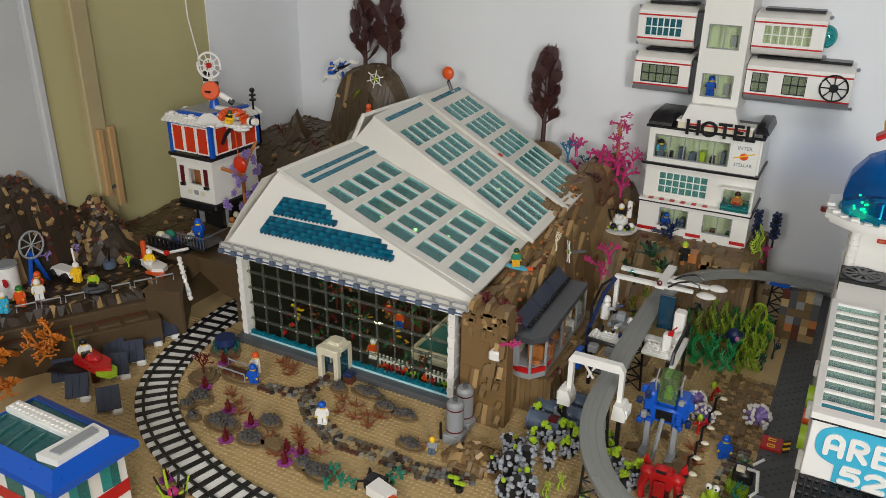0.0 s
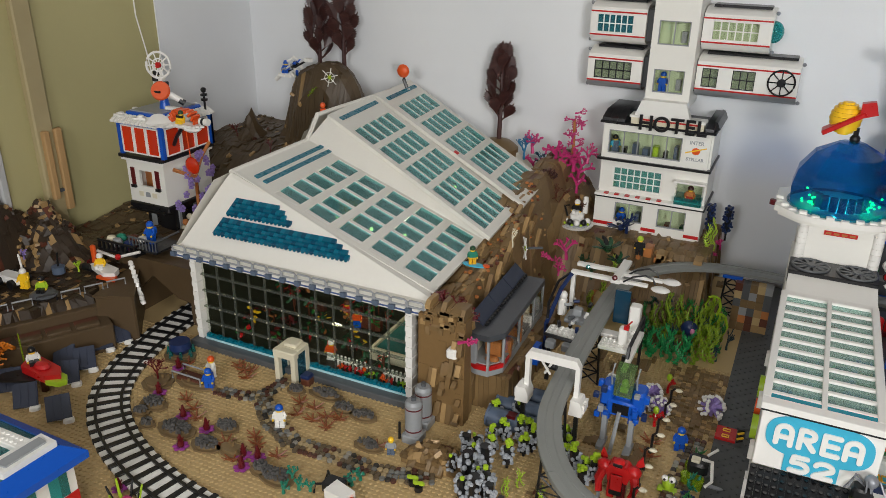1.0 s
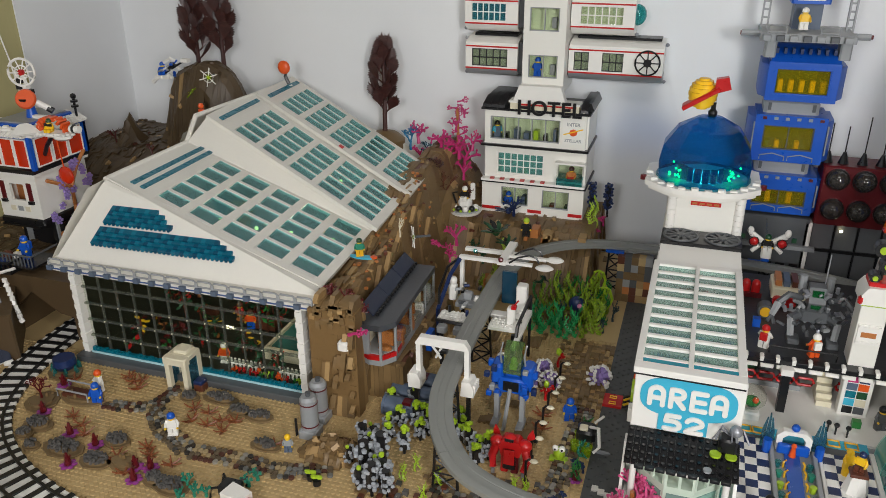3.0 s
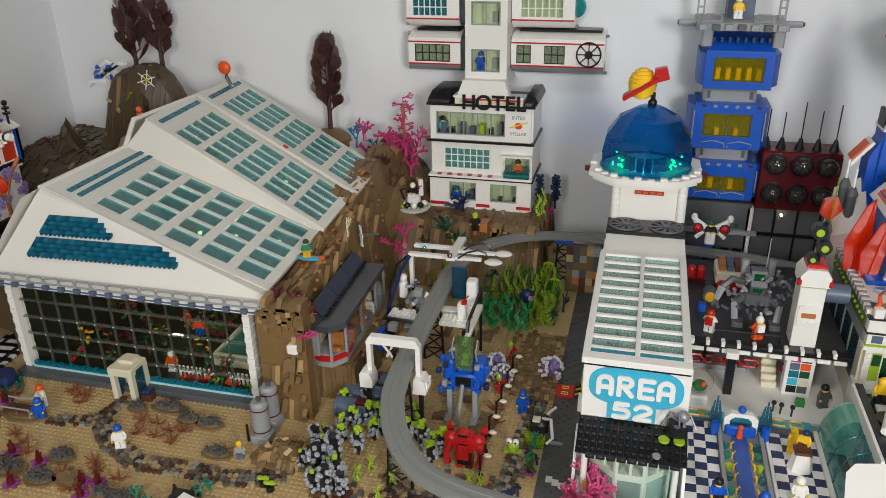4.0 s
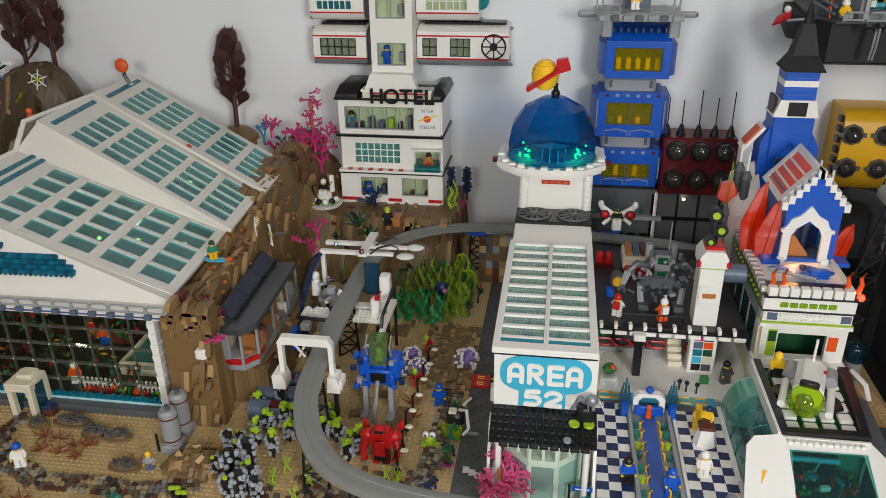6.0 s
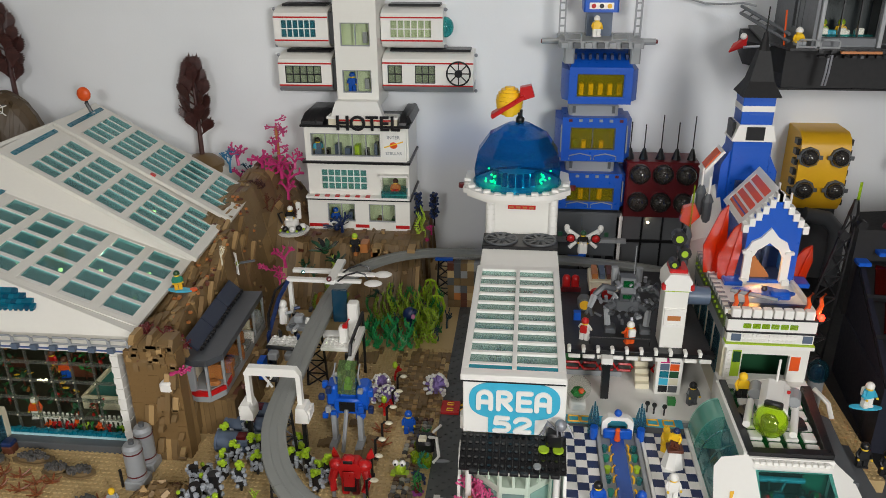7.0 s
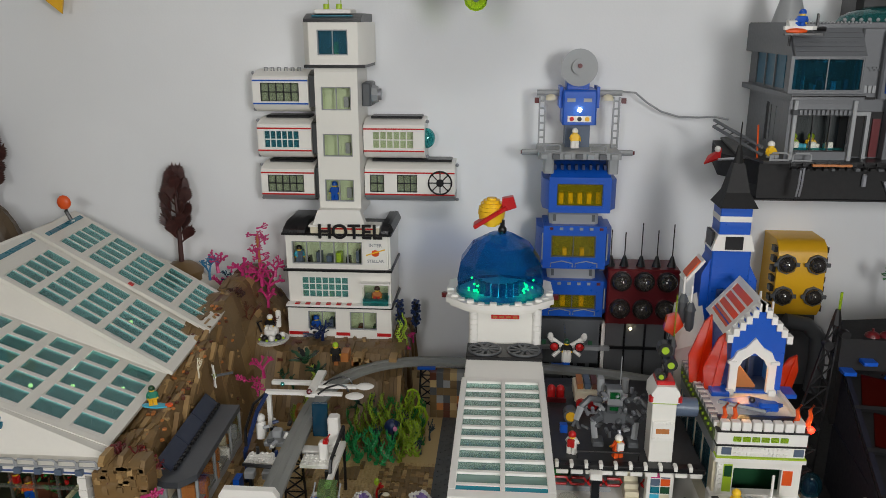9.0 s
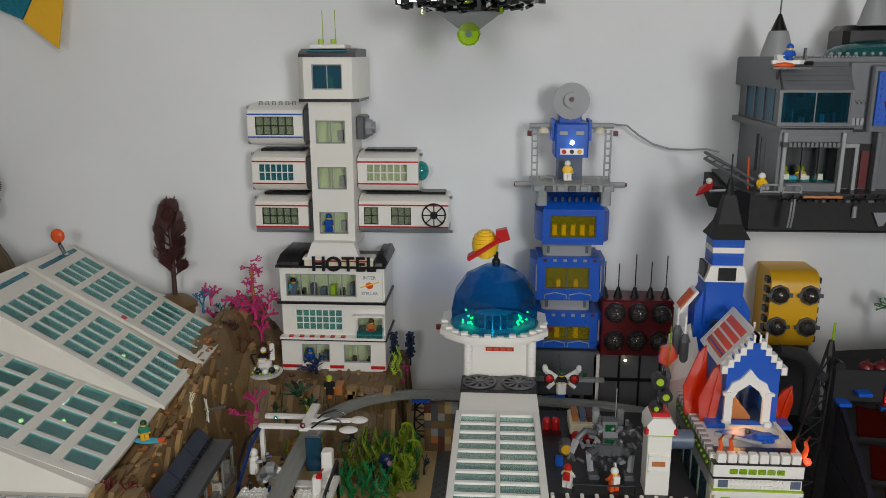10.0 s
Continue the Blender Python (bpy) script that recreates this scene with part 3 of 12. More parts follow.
part("back_wall", MB().prism([(GX0, 0.0), (GX1, 0.0), (GX1, 0.20), (-0.84, 0.33), (GX0, 0.25)], "y", 1.64, 1.65), WHITE, gh)
part("side_wall", box(GX0 - 0.006, 0.965, 0, GX0 + 0.004, 1.66, 0.19), DARKOLIVE, gh)
part("side_wall", box(GX1 - 0.006, 0.972, 0, GX1 + 0.004, 1.66, 0.19), DTAN, gh)
for x in (GX0 - 0.004, GX1 - 0.012):
    col = part("column", box(x + 0.001, 0.948, 0.0125, x + 0.010, 0.966, 0.172), WHITE_P, gh)
    for k in range(17):
        w = 0.0008 if k % 2 else 0.0
        part("brick", box(x - w, 0.946 - w, 0.0125 + k * 0.0094, x + 0.011 + w, 0.9655, 0.0125 + (k + 1) * 0.0094 - 0.0004), WHITE_P, col)
for k in range(12):
    x0 = GX0 + 0.012 + k * (GX1 - GX0 - 0.026) / 12
    w = (GX1 - GX0 - 0.026) / 12
    for r in range(5):
        z0 = 0.0125 + r * 0.0318
        pane(part("pane", box(x0 + 0.0007, GY, z0, x0 + w - 0.0007, GY + 0.0015, z0 + 0.0305), C_FRONT, gh))
for r in range(1, 5):
    z = 0.0125 + r * 0.0318
    part("glazing_bar", box(GX0 + 0.01, GY - 0.002, z - 0.0018, GX1 - 0.012, GY + 0.004, z + 0.0012, c=0.0006), C_SMOKE, gh)
for k in range(1, 12):
    x0 = GX0 + 0.012 + k * (GX1 - GX0 - 0.026) / 12
    part("glazing_post", box(x0 - 0.0012, GY - 0.001, 0.0125, x0 + 0.0012, GY + 0.003, 0.172), C_SMOKE, gh)
    part("glazing_clip", MB().ball(x0, GY - 0.002, 0.0443, 0.0014, n=6, m=4).ball(x0, GY - 0.002, 0.0761, 0.0014, n=6, m=4).ball(x0, GY - 0.002, 0.1079, 0.0014, n=6, m=4), CREAM, gh)
part("aqua_sill", box(GX0 + 0.012, GY - 0.0086, 0.0125, GX1 - 0.012, GY - 0.0005, 0.0165), plastic("pale_aqua_plate", (176, 214, 218), 0.3, 0.05), gh)
tq = MB()
for k in range(54):
    x = GX0 + 0.014 + k * 0.0078
    tq.box(x, GY - 0.008, 0.0165, x + 0.0066, GY - 0.001, 0.0215 + 0.002 * (k % 3 == 0))
part("turquoise_border", tq, TEAL, gh, "turquoise translucent border bricks")
# porch door
porch = part("porch", MB().box(-0.697, 0.905, 0, -0.688, 0.915, 0.056, c=0.001).box(-0.664, 0.905, 0, -0.655, 0.915, 0.056, c=0.001)
             .box(-0.698, 0.903, 0.050, -0.654, 0.918, 0.063, c=0.002).box(-0.697, 0.918, 0.055, -0.655, 0.948, 0.0625, c=0.001)
             .box(-0.697, 0.938, 0, -0.693, 0.948, 0.055).box(-0.659, 0.938, 0, -0.655, 0.948, 0.055), CREAM, gh, "off-white open entrance porch")
part("porch_cap", box(-0.689, 0.922, 0.0625, -0.663, 0.946, 0.068, c=0.002), CREAM, porch)
part("side_pane", box(-0.6573, 0.916, 0, -0.6560, 0.938, 0.054), C_TBLUE, porch)
part("side_pane", box(-0.6960, 0.916, 0, -0.6947, 0.938, 0.054), C_TBLUE, porch)
part("door", box(-0.688, 0.942, 0, -0.677, 0.945, 0.054, c=0.001), CREAM, porch)
part("door", box(-0.676, 0.942, 0, -0.665, 0.945, 0.054, c=0.001), C_SMOKE, porch)
part("knob", MB().ball(-0.6785, 0.9405, 0.03, 0.0015, n=6, m=4), BLACK, porch)
part("planter", box(-0.651, 0.912, 0, -0.634, 0.930, 0.014, c=0.002), BROWN, gh)
part("planter_lid", box(-0.651, 0.912, 0.014, -0.634, 0.930, 0.02, c=0.002), NAVY, gh)

# front gable: a plane leaning back from the eave to the ridge
EL, ER, PK = Vector((-0.925, 0.945, 0.182)), Vector((-0.430, 0.955, 0.186)), Vector((-0.84, 1.014, 0.321))
part("eave_beam", box(-0.93, 0.938, 0.1725, -0.427, 0.972, 0.182, c=0.001), WHITE_R, gh)
part("eave_slope", MB().prism([(0.938, 0.1825), (0.938, 0.186), (0.947, 0.19), (0.975, 0.19), (0.975, 0.1825)], "x", -0.93, -0.428), WHITE_R, gh)
gab = MB()
v = [EL, ER, ER + Vector((0, 0, 0.012)), PK, PK + Vector((-0.014, 0, -0.012)), EL + Vector((0.015, 0.02, 0.03))]
back = [p + Vector((0, 0.03, -0.004)) for p in v]
gab.add(v + back, [tuple(range(6)), tuple(range(11, 5, -1))] + [(i, 6 + i, 6 + (i + 1) % 6, (i + 1) % 6) for i in range(6)])
part("gable", gab, WHITE_R, gh)
gn = (ER - EL).cross(PK - EL).normalized()
gu = (ER - EL).normalized()
gv = gn.cross(gu)


def on_gable(u, v, n=0.0):
    return EL + gu * u + gv * v + gn * n


DEEPTEAL = plastic("deep_teal_plastic", (0, 92, 118), 0.14, 0.2)
TEALTINTS = (DEEPTEAL, DEEPTEAL, plastic("dark_teal_plastic", (0, 72, 100), 0.14, 0.2), plastic("mid_teal_plastic", (6, 110, 136), 0.14, 0.2))


def teal_band(u0, v0, u1, rows, lose):
    """Rows of small sloped tiles, each row shorter than the one below; every tile has a raised lip and a notch."""
    for r in range(rows):
        left, right = u0 + r * 0.004, u1 - r * lose
        n = round((right - left) / 0.0082)
        for k in range(n):
            u, vv = left + k * 0.0082, v0 + r * 0.0073
            mb = MB()
            mb.slab(on_gable(u, vv, 0.0062), on_gable(u + 0.0079, vv, 0.0062), on_gable(u + 0.0079, vv + 0.0076, 0.0012), on_gable(u, vv + 0.0076, 0.0012), 0.0045)
            low = 0.0048 if r == 0 else 0.0026
            mb.slab(on_gable(u + 0.001, vv - low, 0.0030), on_gable(u + 0.0046, vv - low, 0.0030), on_gable(u + 0.0046, vv, 0.0062), on_gable(u + 0.001, vv, 0.0062), 0.003)
            part("slope_tile", mb, TEALTINTS[(k * 5 + r * 3 + k // 4) % 4], gh)


teal_band(0.074, 0.0425, 0.346, 4, 0.009)
teal_band(0.0937, 0.0795, 0.2232, 4, 0.0085)

# roof planes
def roof_plane(A, B, C, D, groups, vrange, panes=5):
    """A ridge front, B ridge back, C eave back, D eave front; windows in groups down the slope, panes along the ridge."""
    A, B, C, D = (Vector(p) for p in (A, B, C, D))

    def P(u, v, n=0.0):
        p = (A * (1 - v) + B * v) * (1 - u) + (D * (1 - v) + C * v) * u
        return p + nn * n
    nn = (D - A).cross(B - A).normalized()
    us = [0.0] + [x for g in groups for x in g] + [1.0]
    v0, v1 = vrange
    # white frame: long strips between the groups and end strips
    for i in range(0, len(us), 2):
        part("roof_strip", MB().slab(P(us[i], 0), P(us[i + 1], 0), P(us[i + 1], 1), P(us[i], 1), 0.007), WHITE_R, gh)
    for a, b in groups:
        part("roof_strip", MB().slab(P(a, 0), P(b, 0), P(b, v0), P(a, v0), 0.007), WHITE_R, gh)
        part("roof_strip", MB().slab(P(a, v1), P(b, v1), P(b, 1), P(a, 1), 0.007), WHITE_R, gh)
        for k in range(panes):
            va, vb = v0 + (v1 - v0) * k / panes, v0 + (v1 - v0) * (k + 1) / panes
            e = (vb - va) * 0.27
            pane(part("skylight_pane", MB().slab(P(a, va + e, -0.004), P(b, va + e, -0.004), P(b, vb, -0.001), P(a, vb, -0.001), 0.0015), C_AQUA, gh))
            part("skylight_bar", MB().slab(P(a, va, -0.0005), P(b, va, -0.0005), P(b, va + e, -0.0025), P(a, va + e, -0.0025), 0.004), WHITE_P, gh)
    return P


G1 = [(0.203, 0.322), (0.362, 0.482), (0.522, 0.641), (0.681, 0.801), (0.841, 0.960)]
P1 = roof_plane((-0.838, 1.0085, 0.319), (-0.841, 1.258, 0.3213), (-0.4435, 1.2129, 0.2024), (-0.4319, 0.9737, 0.198), G1, (0.051, 0.898))
for u in (0.070, 0.118):
    part("teal_stripe", MB().slab(P1(u, 0.10, 0.002), P1(u + 0.022, 0.10, 0.002), P1(u + 0.022, 0.95, 0.002), P1(u, 0.95, 0.002), 0.003), TEAL, gh)
G2 = [(0.158, 0.290), (0.325, 0.457), (0.492, 0.623), (0.658, 0.790), (0.825, 0.957)]
P2 = roof_plane((-0.8342, 1.3022, 0.3591), (-0.8397, 1.4855, 0.3636), (-0.4277, 1.3345, 0.2231), (-0.4207, 1.1722, 0.2184), G2, (0.059, 0.907))
G3 = [(0.136, 0.268), (0.305, 0.437), (0.475, 0.607), (0.644, 0.776), (0.814, 0.946)]
P3 = roof_plane((-0.8292, 1.4874, 0.3645), (-0.8367, 1.6633, 0.3665), (-0.4214, 1.4764, 0.2340), (-0.4127, 1.3200, 0.2315), G3, (0.107, 0.926))
for P in (P2, P3):
    part("teal_stripe", MB().slab(P(0.05, 0.1, 0.002), P(0.075, 0.1, 0.002), P(0.075, 0.93, 0.002), P(0.05, 0.93, 0.002), 0.003), TEAL, gh)
# riser between the two roofs and the left flanks
riser = MB()
riser.add([P1(0, 0.93), P1(1, 0.93), P2(1, 0.05), P2(0, 0.05)], [(0, 1, 2, 3)])
riser.add([P1(1, 0.93), P1(1, 1.0), P2(1, 0.05)], [(0, 1, 2)])
part("roof_riser", riser, WHITE_R, gh)
flank = MB()
prof = [Vector((-0.84, 0, 0.321)), Vector((-0.856, 0, 0.312)), Vector((-0.895, 0, 0.25)), Vector((-0.93, 0, 0.185))]
for y0, y1, dz in ((1.0, 1.25, 0.0), (1.25, 1.285, 0.022), (1.28, 1.66, 0.042)):
    ring = [p + Vector((0, 0, dz if i < 2 else dz * 0.5)) for i, p in enumerate(prof)]
    a = [p + Vector((0, y0 - (0.055 * (i / 3) if y0 < 1.1 else 0), 0)) for i, p in enumerate(ring)]
    b = [p + Vector((0, y1, 0)) for p in ring]
    flank.add(a + b, [(i + 1, i, 4 + i, 5 + i) for i in range(3)])
part("roof_flank", flank, WHITE_R, gh)
part("ridge_cap", MB().tube([(-0.843, 1.012, 0.319), (-0.843, 1.24, 0.32), (-0.845, 1.282, 0.362), (-0.832, 1.66, 0.358)], 0.005, 8), WHITE_R, gh)
part("red_tile", MB().slab(P3(0.56, 0.02, 0.002), P3(0.585, 0.02, 0.002), P3(0.585, 0.07, 0.002), P3(0.56, 0.07, 0.002), 0.003), RED, gh)

# rail of bar pieces along the eave
def bar_piece(parent, x, y, z, w=0.026, h=0.013, mat=GREY):
    t = 0.0016
    mb = MB().tube([(x, y, z), (x, y, z + h * 0.8), (x + w * 0.12, y, z + h), (x + w * 0.88, y, z + h), (x + w, y, z + h * 0.8), (x + w, y, z)], t, 6)
    mb.tube([(x, y, z + 0.002), (x + w, y, z + 0.002)], t, 6)
    return part("rail_bar", mb, mat, parent)


for k in range(17):
    bar_piece(gh, -0.925 + k * 0.0292, 0.936, 0.1835, 0.027, 0.012, GREY)
    part("rail_clip", box(-0.9275 + k * 0.0292, 0.931, 0.1755, -0.918 + k * 0.0292, 0.944, 0.1835), SANDBLUE, gh)
part("eave_stripe", box(-0.93, 0.9365, 0.1755, -0.427, 0.938, 0.1775), plastic("slate_blue_plastic", (58, 84, 140), 0.3, 0.1), gh)

# planting and furniture inside
rnd = random.Random(11)
def leafy(x, y, z, h, mats, rn):
    mb = MB()
    mb.mi = 0
    mb.tube([(x, y, z), (x + rn.uniform(-.004, .004), y, z + h)], 0.0016, 5)
    for k in range(int(7 + h * 160)):
        mb.mi = 1 if rn.random() < 0.8 else 2
        a, r, zz = rn.uniform(0, 6.28), rn.uniform(0.003, 0.015), z + h * rn.uniform(0.35, 1.1)
        mb.at = pose(x + r * math.cos(a), y + r * math.sin(a), zz, rn.uniform(-50, 50), rn.uniform(-50, 50), math.degrees(a))
        mb.ball(0, 0, 0, 0.006, 0.0035, 0.0012, 6, 2)
        mb.at = Matrix()
    return solo("potted_plant", mb, mats, "small green leafy toy plant inside the greenhouse", "plant", "greenhouse plants")


def bank_z(x, y):
    return 0.006 + max(0.0, min(0.09, (y - 1.20) * 0.55))


part("planted_bank", MB().prism([(1.20, 0.0), (1.20, 0.006), (1.37, 0.095), (1.62, 0.13), (1.62, 0.0)], "x", GX0 + 0.006, GX1 - 0.008), DARKOLIVE, gh, "dark planted bank")
for k in range(120):
    x, y = rnd.uniform(-0.88, -0.475), rnd.uniform(0.985, 1.38)
    if -0.61 < x and 1.0 < y < 1.19:
        continue
    leafy(x, y, bank_z(x, y), rnd.uniform(0.010, 0.05), [BROWN, rnd.choice((GREEN, DGREEN, DGREEN, DGREEN, WINE)), rnd.choice((RED, ORANGE, RED, YELLOW, NOUGAT, GREEN))], rnd)
pool = thing("fountain_pool", (-0.535, 1.09, 0.0), "white fountain pool with teal water inside the greenhouse", "fountain")
pm = MB().box(-0.585, 1.03, 0.006, -0.465, 1.036, 0.030, c=0.001).box(-0.585, 1.164, 0.006, -0.465, 1.17, 0.030, c=0.001)
pm.box(-0.585, 1.036, 0.006, -0.579, 1.164, 0.030, c=0.001).box(-0.471, 1.036, 0.006, -0.465, 1.164, 0.030, c=0.001)
part("basin", pm, CREAM, pool)
part("water", box(-0.579, 1.036, 0.006, -0.471, 1.164, 0.024), plastic("pool_water_plastic", (58, 120, 116), 0.15, 0.15), pool)
part("spout", MB().cyl(-0.535, 1.1, 0.006, 0.008, 0.05, 10).cyl(-0.535, 1.1, 0.056, 0.014, 0.004, 12), CREAM, pool)
wf = thing("picket_fence", (-0.54, 0.985, 0.006), "white picket fence inside the greenhouse front", "fence")
for k in range(20):
    x = -0.625 + k * 0.0078
    if 8 <= k <= 11:
        continue
    part("picket", box(x, 0.985, 0.006, x + 0.004, 0.988, 0.028, c=0.001), WHITE_P, wf)
part("rail", box(-0.627, 0.988, 0.014, -0.564, 0.99, 0.018), WHITE_P, wf)
part("rail", box(-0.533, 0.988, 0.014, -0.468, 0.99, 0.018), WHITE_P, wf)
bench = MB()
for i, (x, y) in enumerate(((-0.80, 1.14), (-0.72, 1.25), (-0.66, 1.12))):
    bench.box(x, y, 0.006, x + 0.045, y + 0.012, 0.02 + 0.004 * i, c=0.001)
solo("planting_trough", bench, BROWN, "brown planting troughs on the greenhouse floor", "planter")
for x, y, zt in ((-0.60, 1.072, 0.241), (-0.552, 1.102, 0.227), (-0.49, 1.136, 0.208), (-0.547, 1.297, 0.257), (-0.66, 1.06, 0.258)):
    lt = thing("grow_light", (x, y, zt), "small warm grow light hanging under the greenhouse roof", "lamp", "grow lights")
    part("stem", MB().cyl(x, y, zt - 0.002, 0.0012, 0.006, 6), BLACK, lt)
    part("bulb", MB().ball(x, y, zt - 0.004, 0.0036, n=8, m=5), G_WARM, lt)
small_light(-0.70, 1.10, 0.21, 0.13, (1.0, 0.86, 0.65), 0.01)
small_light(-0.55, 1.20, 0.19, 0.13, (1.0, 0.86, 0.65), 0.01)

# ---------- lettering ----------
def lettering(text, size, at, mat, parent, extrude=0.001, align="CENTER", name="letter"):
    """Letters standing on a face that looks towards -y, each one a part."""
    cu = bpy.data.curves.new(name, "FONT")
    cu.body, cu.size, cu.extrude, cu.align_x = text, size, extrude, align
    cu.offset = size * 0.02
    cu.materials.append(mat)
    ob = new(name, cu)
    ob.parent = parent
    ob.matrix_parent_inverse = world_of(parent).inverted()
    ob.matrix_basis = Matrix.Translation(at) @ pose(0, 0, 0, 90, 0, 0)
    return ob


def wall_with_holes(x0, x1, y, z0, z1, holes, t):
    """A front wall (facing -y) of thickness t with rectangular openings (x0, z0, x1, z1), one connected shell."""
    xs = sorted({x0, x1, *[h[0] for h in holes], *[h[2] for h in holes]})
    zs = sorted({z0, z1, *[h[1] for h in holes], *[h[3] for h in holes]})
    nx, nz = len(xs), len(zs)

    def solid(i, j):
        if not (0 <= i < nx - 1 and 0 <= j < nz - 1):
            return False
        mx, mz = (xs[i] + xs[i + 1]) / 2, (zs[j] + zs[j + 1]) / 2
        return not any(h[0] < mx < h[2] and h[1] < mz < h[3] for h in holes)
    v = [(x, yy, z) for yy in (y, y + t) for z in zs for x in xs]

    def vi(i, j, k):
        return k * nx * nz + j * nx + i
    f = []
    for i in range(nx - 1):
        for j in range(nz - 1):
            if not solid(i, j):
                continue
            a, b, c, d = (i, j), (i + 1, j), (i + 1, j + 1), (i, j + 1)
            f.append(tuple(vi(*p, 0) for p in (a, b, c, d)))
            f.append(tuple(vi(*p, 1) for p in (d, c, b, a)))
            for (p, q), nb in (((a, b), (i, j - 1)), ((b, c), (i + 1, j)), ((c, d), (i, j + 1)), ((d, a), (i - 1, j))):
                if not solid(*nb):
                    f.append((vi(*q, 0), vi(*p, 0), vi(*p, 1), vi(*q, 1)))
    return MB().add(v, f)


def window(parent, x0, z0, x1, z1, y, frame_mat, glass, cols=1, rows=1, f=0.002, name="window"):
    w = part(name, MB().box(x0, y, z0, x1, y + 0.005, z0 + f).box(x0, y, z1 - f, x1, y + 0.005, z1).box(x0, y, z0 + f, x0 + f, y + 0.005, z1 - f).box(x1 - f, y, z0 + f, x1, y + 0.005, z1 - f), frame_mat, parent)
    dx, dz = (x1 - x0 - 2 * f) / cols, (z1 - z0 - 2 * f) / rows
    for i in range(cols):
        for j in range(rows):
            a, b = x0 + f + i * dx, z0 + f + j * dz
            pane(part("pane", box(a + 0.0006, y + 0.002, b + 0.0006, a + dx - 0.0006, y + 0.0032, b + dz - 0.0006), glass, w))
    for i in range(1, cols):
        a = x0 + f + i * dx
        part("mullion", box(a - 0.001, y + 0.0005, z0 + f, a + 0.001, y + 0.0045, z1 - f), frame_mat, w)
    for j in range(1, rows):
        b = z0 + f + j * dz
        part("mullion", box(x0 + f, y + 0.0008, b - 0.001, x1 - f, y + 0.0042, b + 0.001), frame_mat, w)
    return w


# ---------- toy figures: one plain mesh each ----------
def toy_figure(x, y, z, turn, torso, legs, head, label, lean=0.0, sit=False, pack=None, s=1.0):
    mb = MB()
    mb.at = Matrix.Scale(s, 4)
    if sit:
        mb.mi = 1
        mb.box(-0.0076, -0.014, 0.0, -0.0004, 0.003, 0.007, c=0.001).box(0.0004, -0.014, 0.0, 0.0076, 0.003, 0.007, c=0.001)
        z0 = 0.004
    else:
        mb.mi = 1
        mb.box(-0.0076, -0.004, 0.0, -0.0004, 0.004, 0.0115, c=0.0008).box(0.0004, -0.004, 0.0, 0.0076, 0.004, 0.0115, c=0.0008)
        mb.box(-0.0076, -0.0056, 0.0, -0.0004, -0.004, 0.003).box(0.0004, -0.0056, 0.0, 0.0076, -0.004, 0.003)
        mb.box(-0.0077, -0.004, 0.0115, 0.0077, 0.004, 0.0145, c=0.0005)
        z0 = 0.0145
    mb.mi = 0
    mb.add([(-0.0076, -0.004, z0), (0.0076, -0.004, z0), (0.0076, 0.004, z0), (-0.0076, 0.004, z0),
            (-0.0058, -0.0036, z0 + 0.013), (0.0058, -0.0036, z0 + 0.013), (0.0058, 0.0036, z0 + 0.013), (-0.0058, 0.0036, z0 + 0.013)],
           [(3, 2, 1, 0), (4, 5, 6, 7), (0, 1, 5, 4), (1, 2, 6, 5), (2, 3, 7, 6), (3, 0, 4, 7)])
    for sx in (-1, 1):
        mb.tube([(sx * 0.0062, 0, z0 + 0.0115), (sx * 0.0092, -0.001, z0 + 0.006), (sx * 0.0088, -0.006, z0 + 0.002)], 0.0022, 6)
    mb.mi = 2
    for sx in (-1, 1):
        mb.ball(sx * 0.0088, -0.0078, z0 + 0.0012, 0.0021, n=6, m=3)
    mb.cyl(0, 0, z0 + 0.0133, 0.005, 0.0085, 10)
    mb.mi = 3
    mb.ball(0, 0.0004, z0 + 0.0182, 0.0064, 0.0064, 0.0068, 10, 6, lo=-0.25)
    if pack:
        mb.mi = 4
        mb.box(-0.0055, 0.004, z0 + 0.001, 0.0055, 0.010, z0 + 0.013, c=0.001)
    mats = [torso, legs, SKIN, head] + ([pack] if pack else [])
    return solo("toy_figure", mb, mats, label, "toy figure", "toy figures", at=Matrix.Translation((x, y, z)) @ pose(0, 0, 0, lean, 0, turn))


# ---------- hotel ----------
hotel = thing("hotel", (-0.23, 1.6, 0.118), "white three-storey toy hotel with black roof on the hill", "building")
HX0, HX1, HY = -0.340, -0.118, 1.57
# ground floor
h1 = [(-0.297, 0.137, -0.237, 0.178), (-0.207, 0.137, -0.149, 0.178)]
part("wall", wall_with_holes(HX0, HX1, HY, 0.118, 0.187, h1, 0.008), WHITE, hotel)
h2 = [(-0.310, 0.205, -0.207, 0.254), (-0.176, 0.198, -0.122, 0.243)]
part("wall", wall_with_holes(HX0 + 0.004, HX1, HY + 0.006, 0.192, 0.268, h2, 0.008), WHITE, hotel)
h3 = [(-0.324, 0.283, -0.176, 0.332)]
part("wall", wall_with_holes(HX0 + 0.004, HX1 - 0.004, HY, 0.273, 0.346, h3, 0.008), WHITE, hotel)
for z0, z1, dy in ((0.118, 0.187, 0.008), (0.192, 0.268, 0.014), (0.273, 0.346, 0.008)):
    part("side_wall", box(HX1 - 0.008, HY + dy, z0, HX1, 1.698, z1), WHITE, hotel)
    part("side_wall", box(HX0 + 0.004, HY + dy, z0, HX0 + 0.012, 1.698, z1), WHITE, hotel)
    part("inner_wall", box(HX0 + 0.012, HY + 0.044, z0, HX1 - 0.008, HY + 0.048, z1), LITGREEN, hotel)
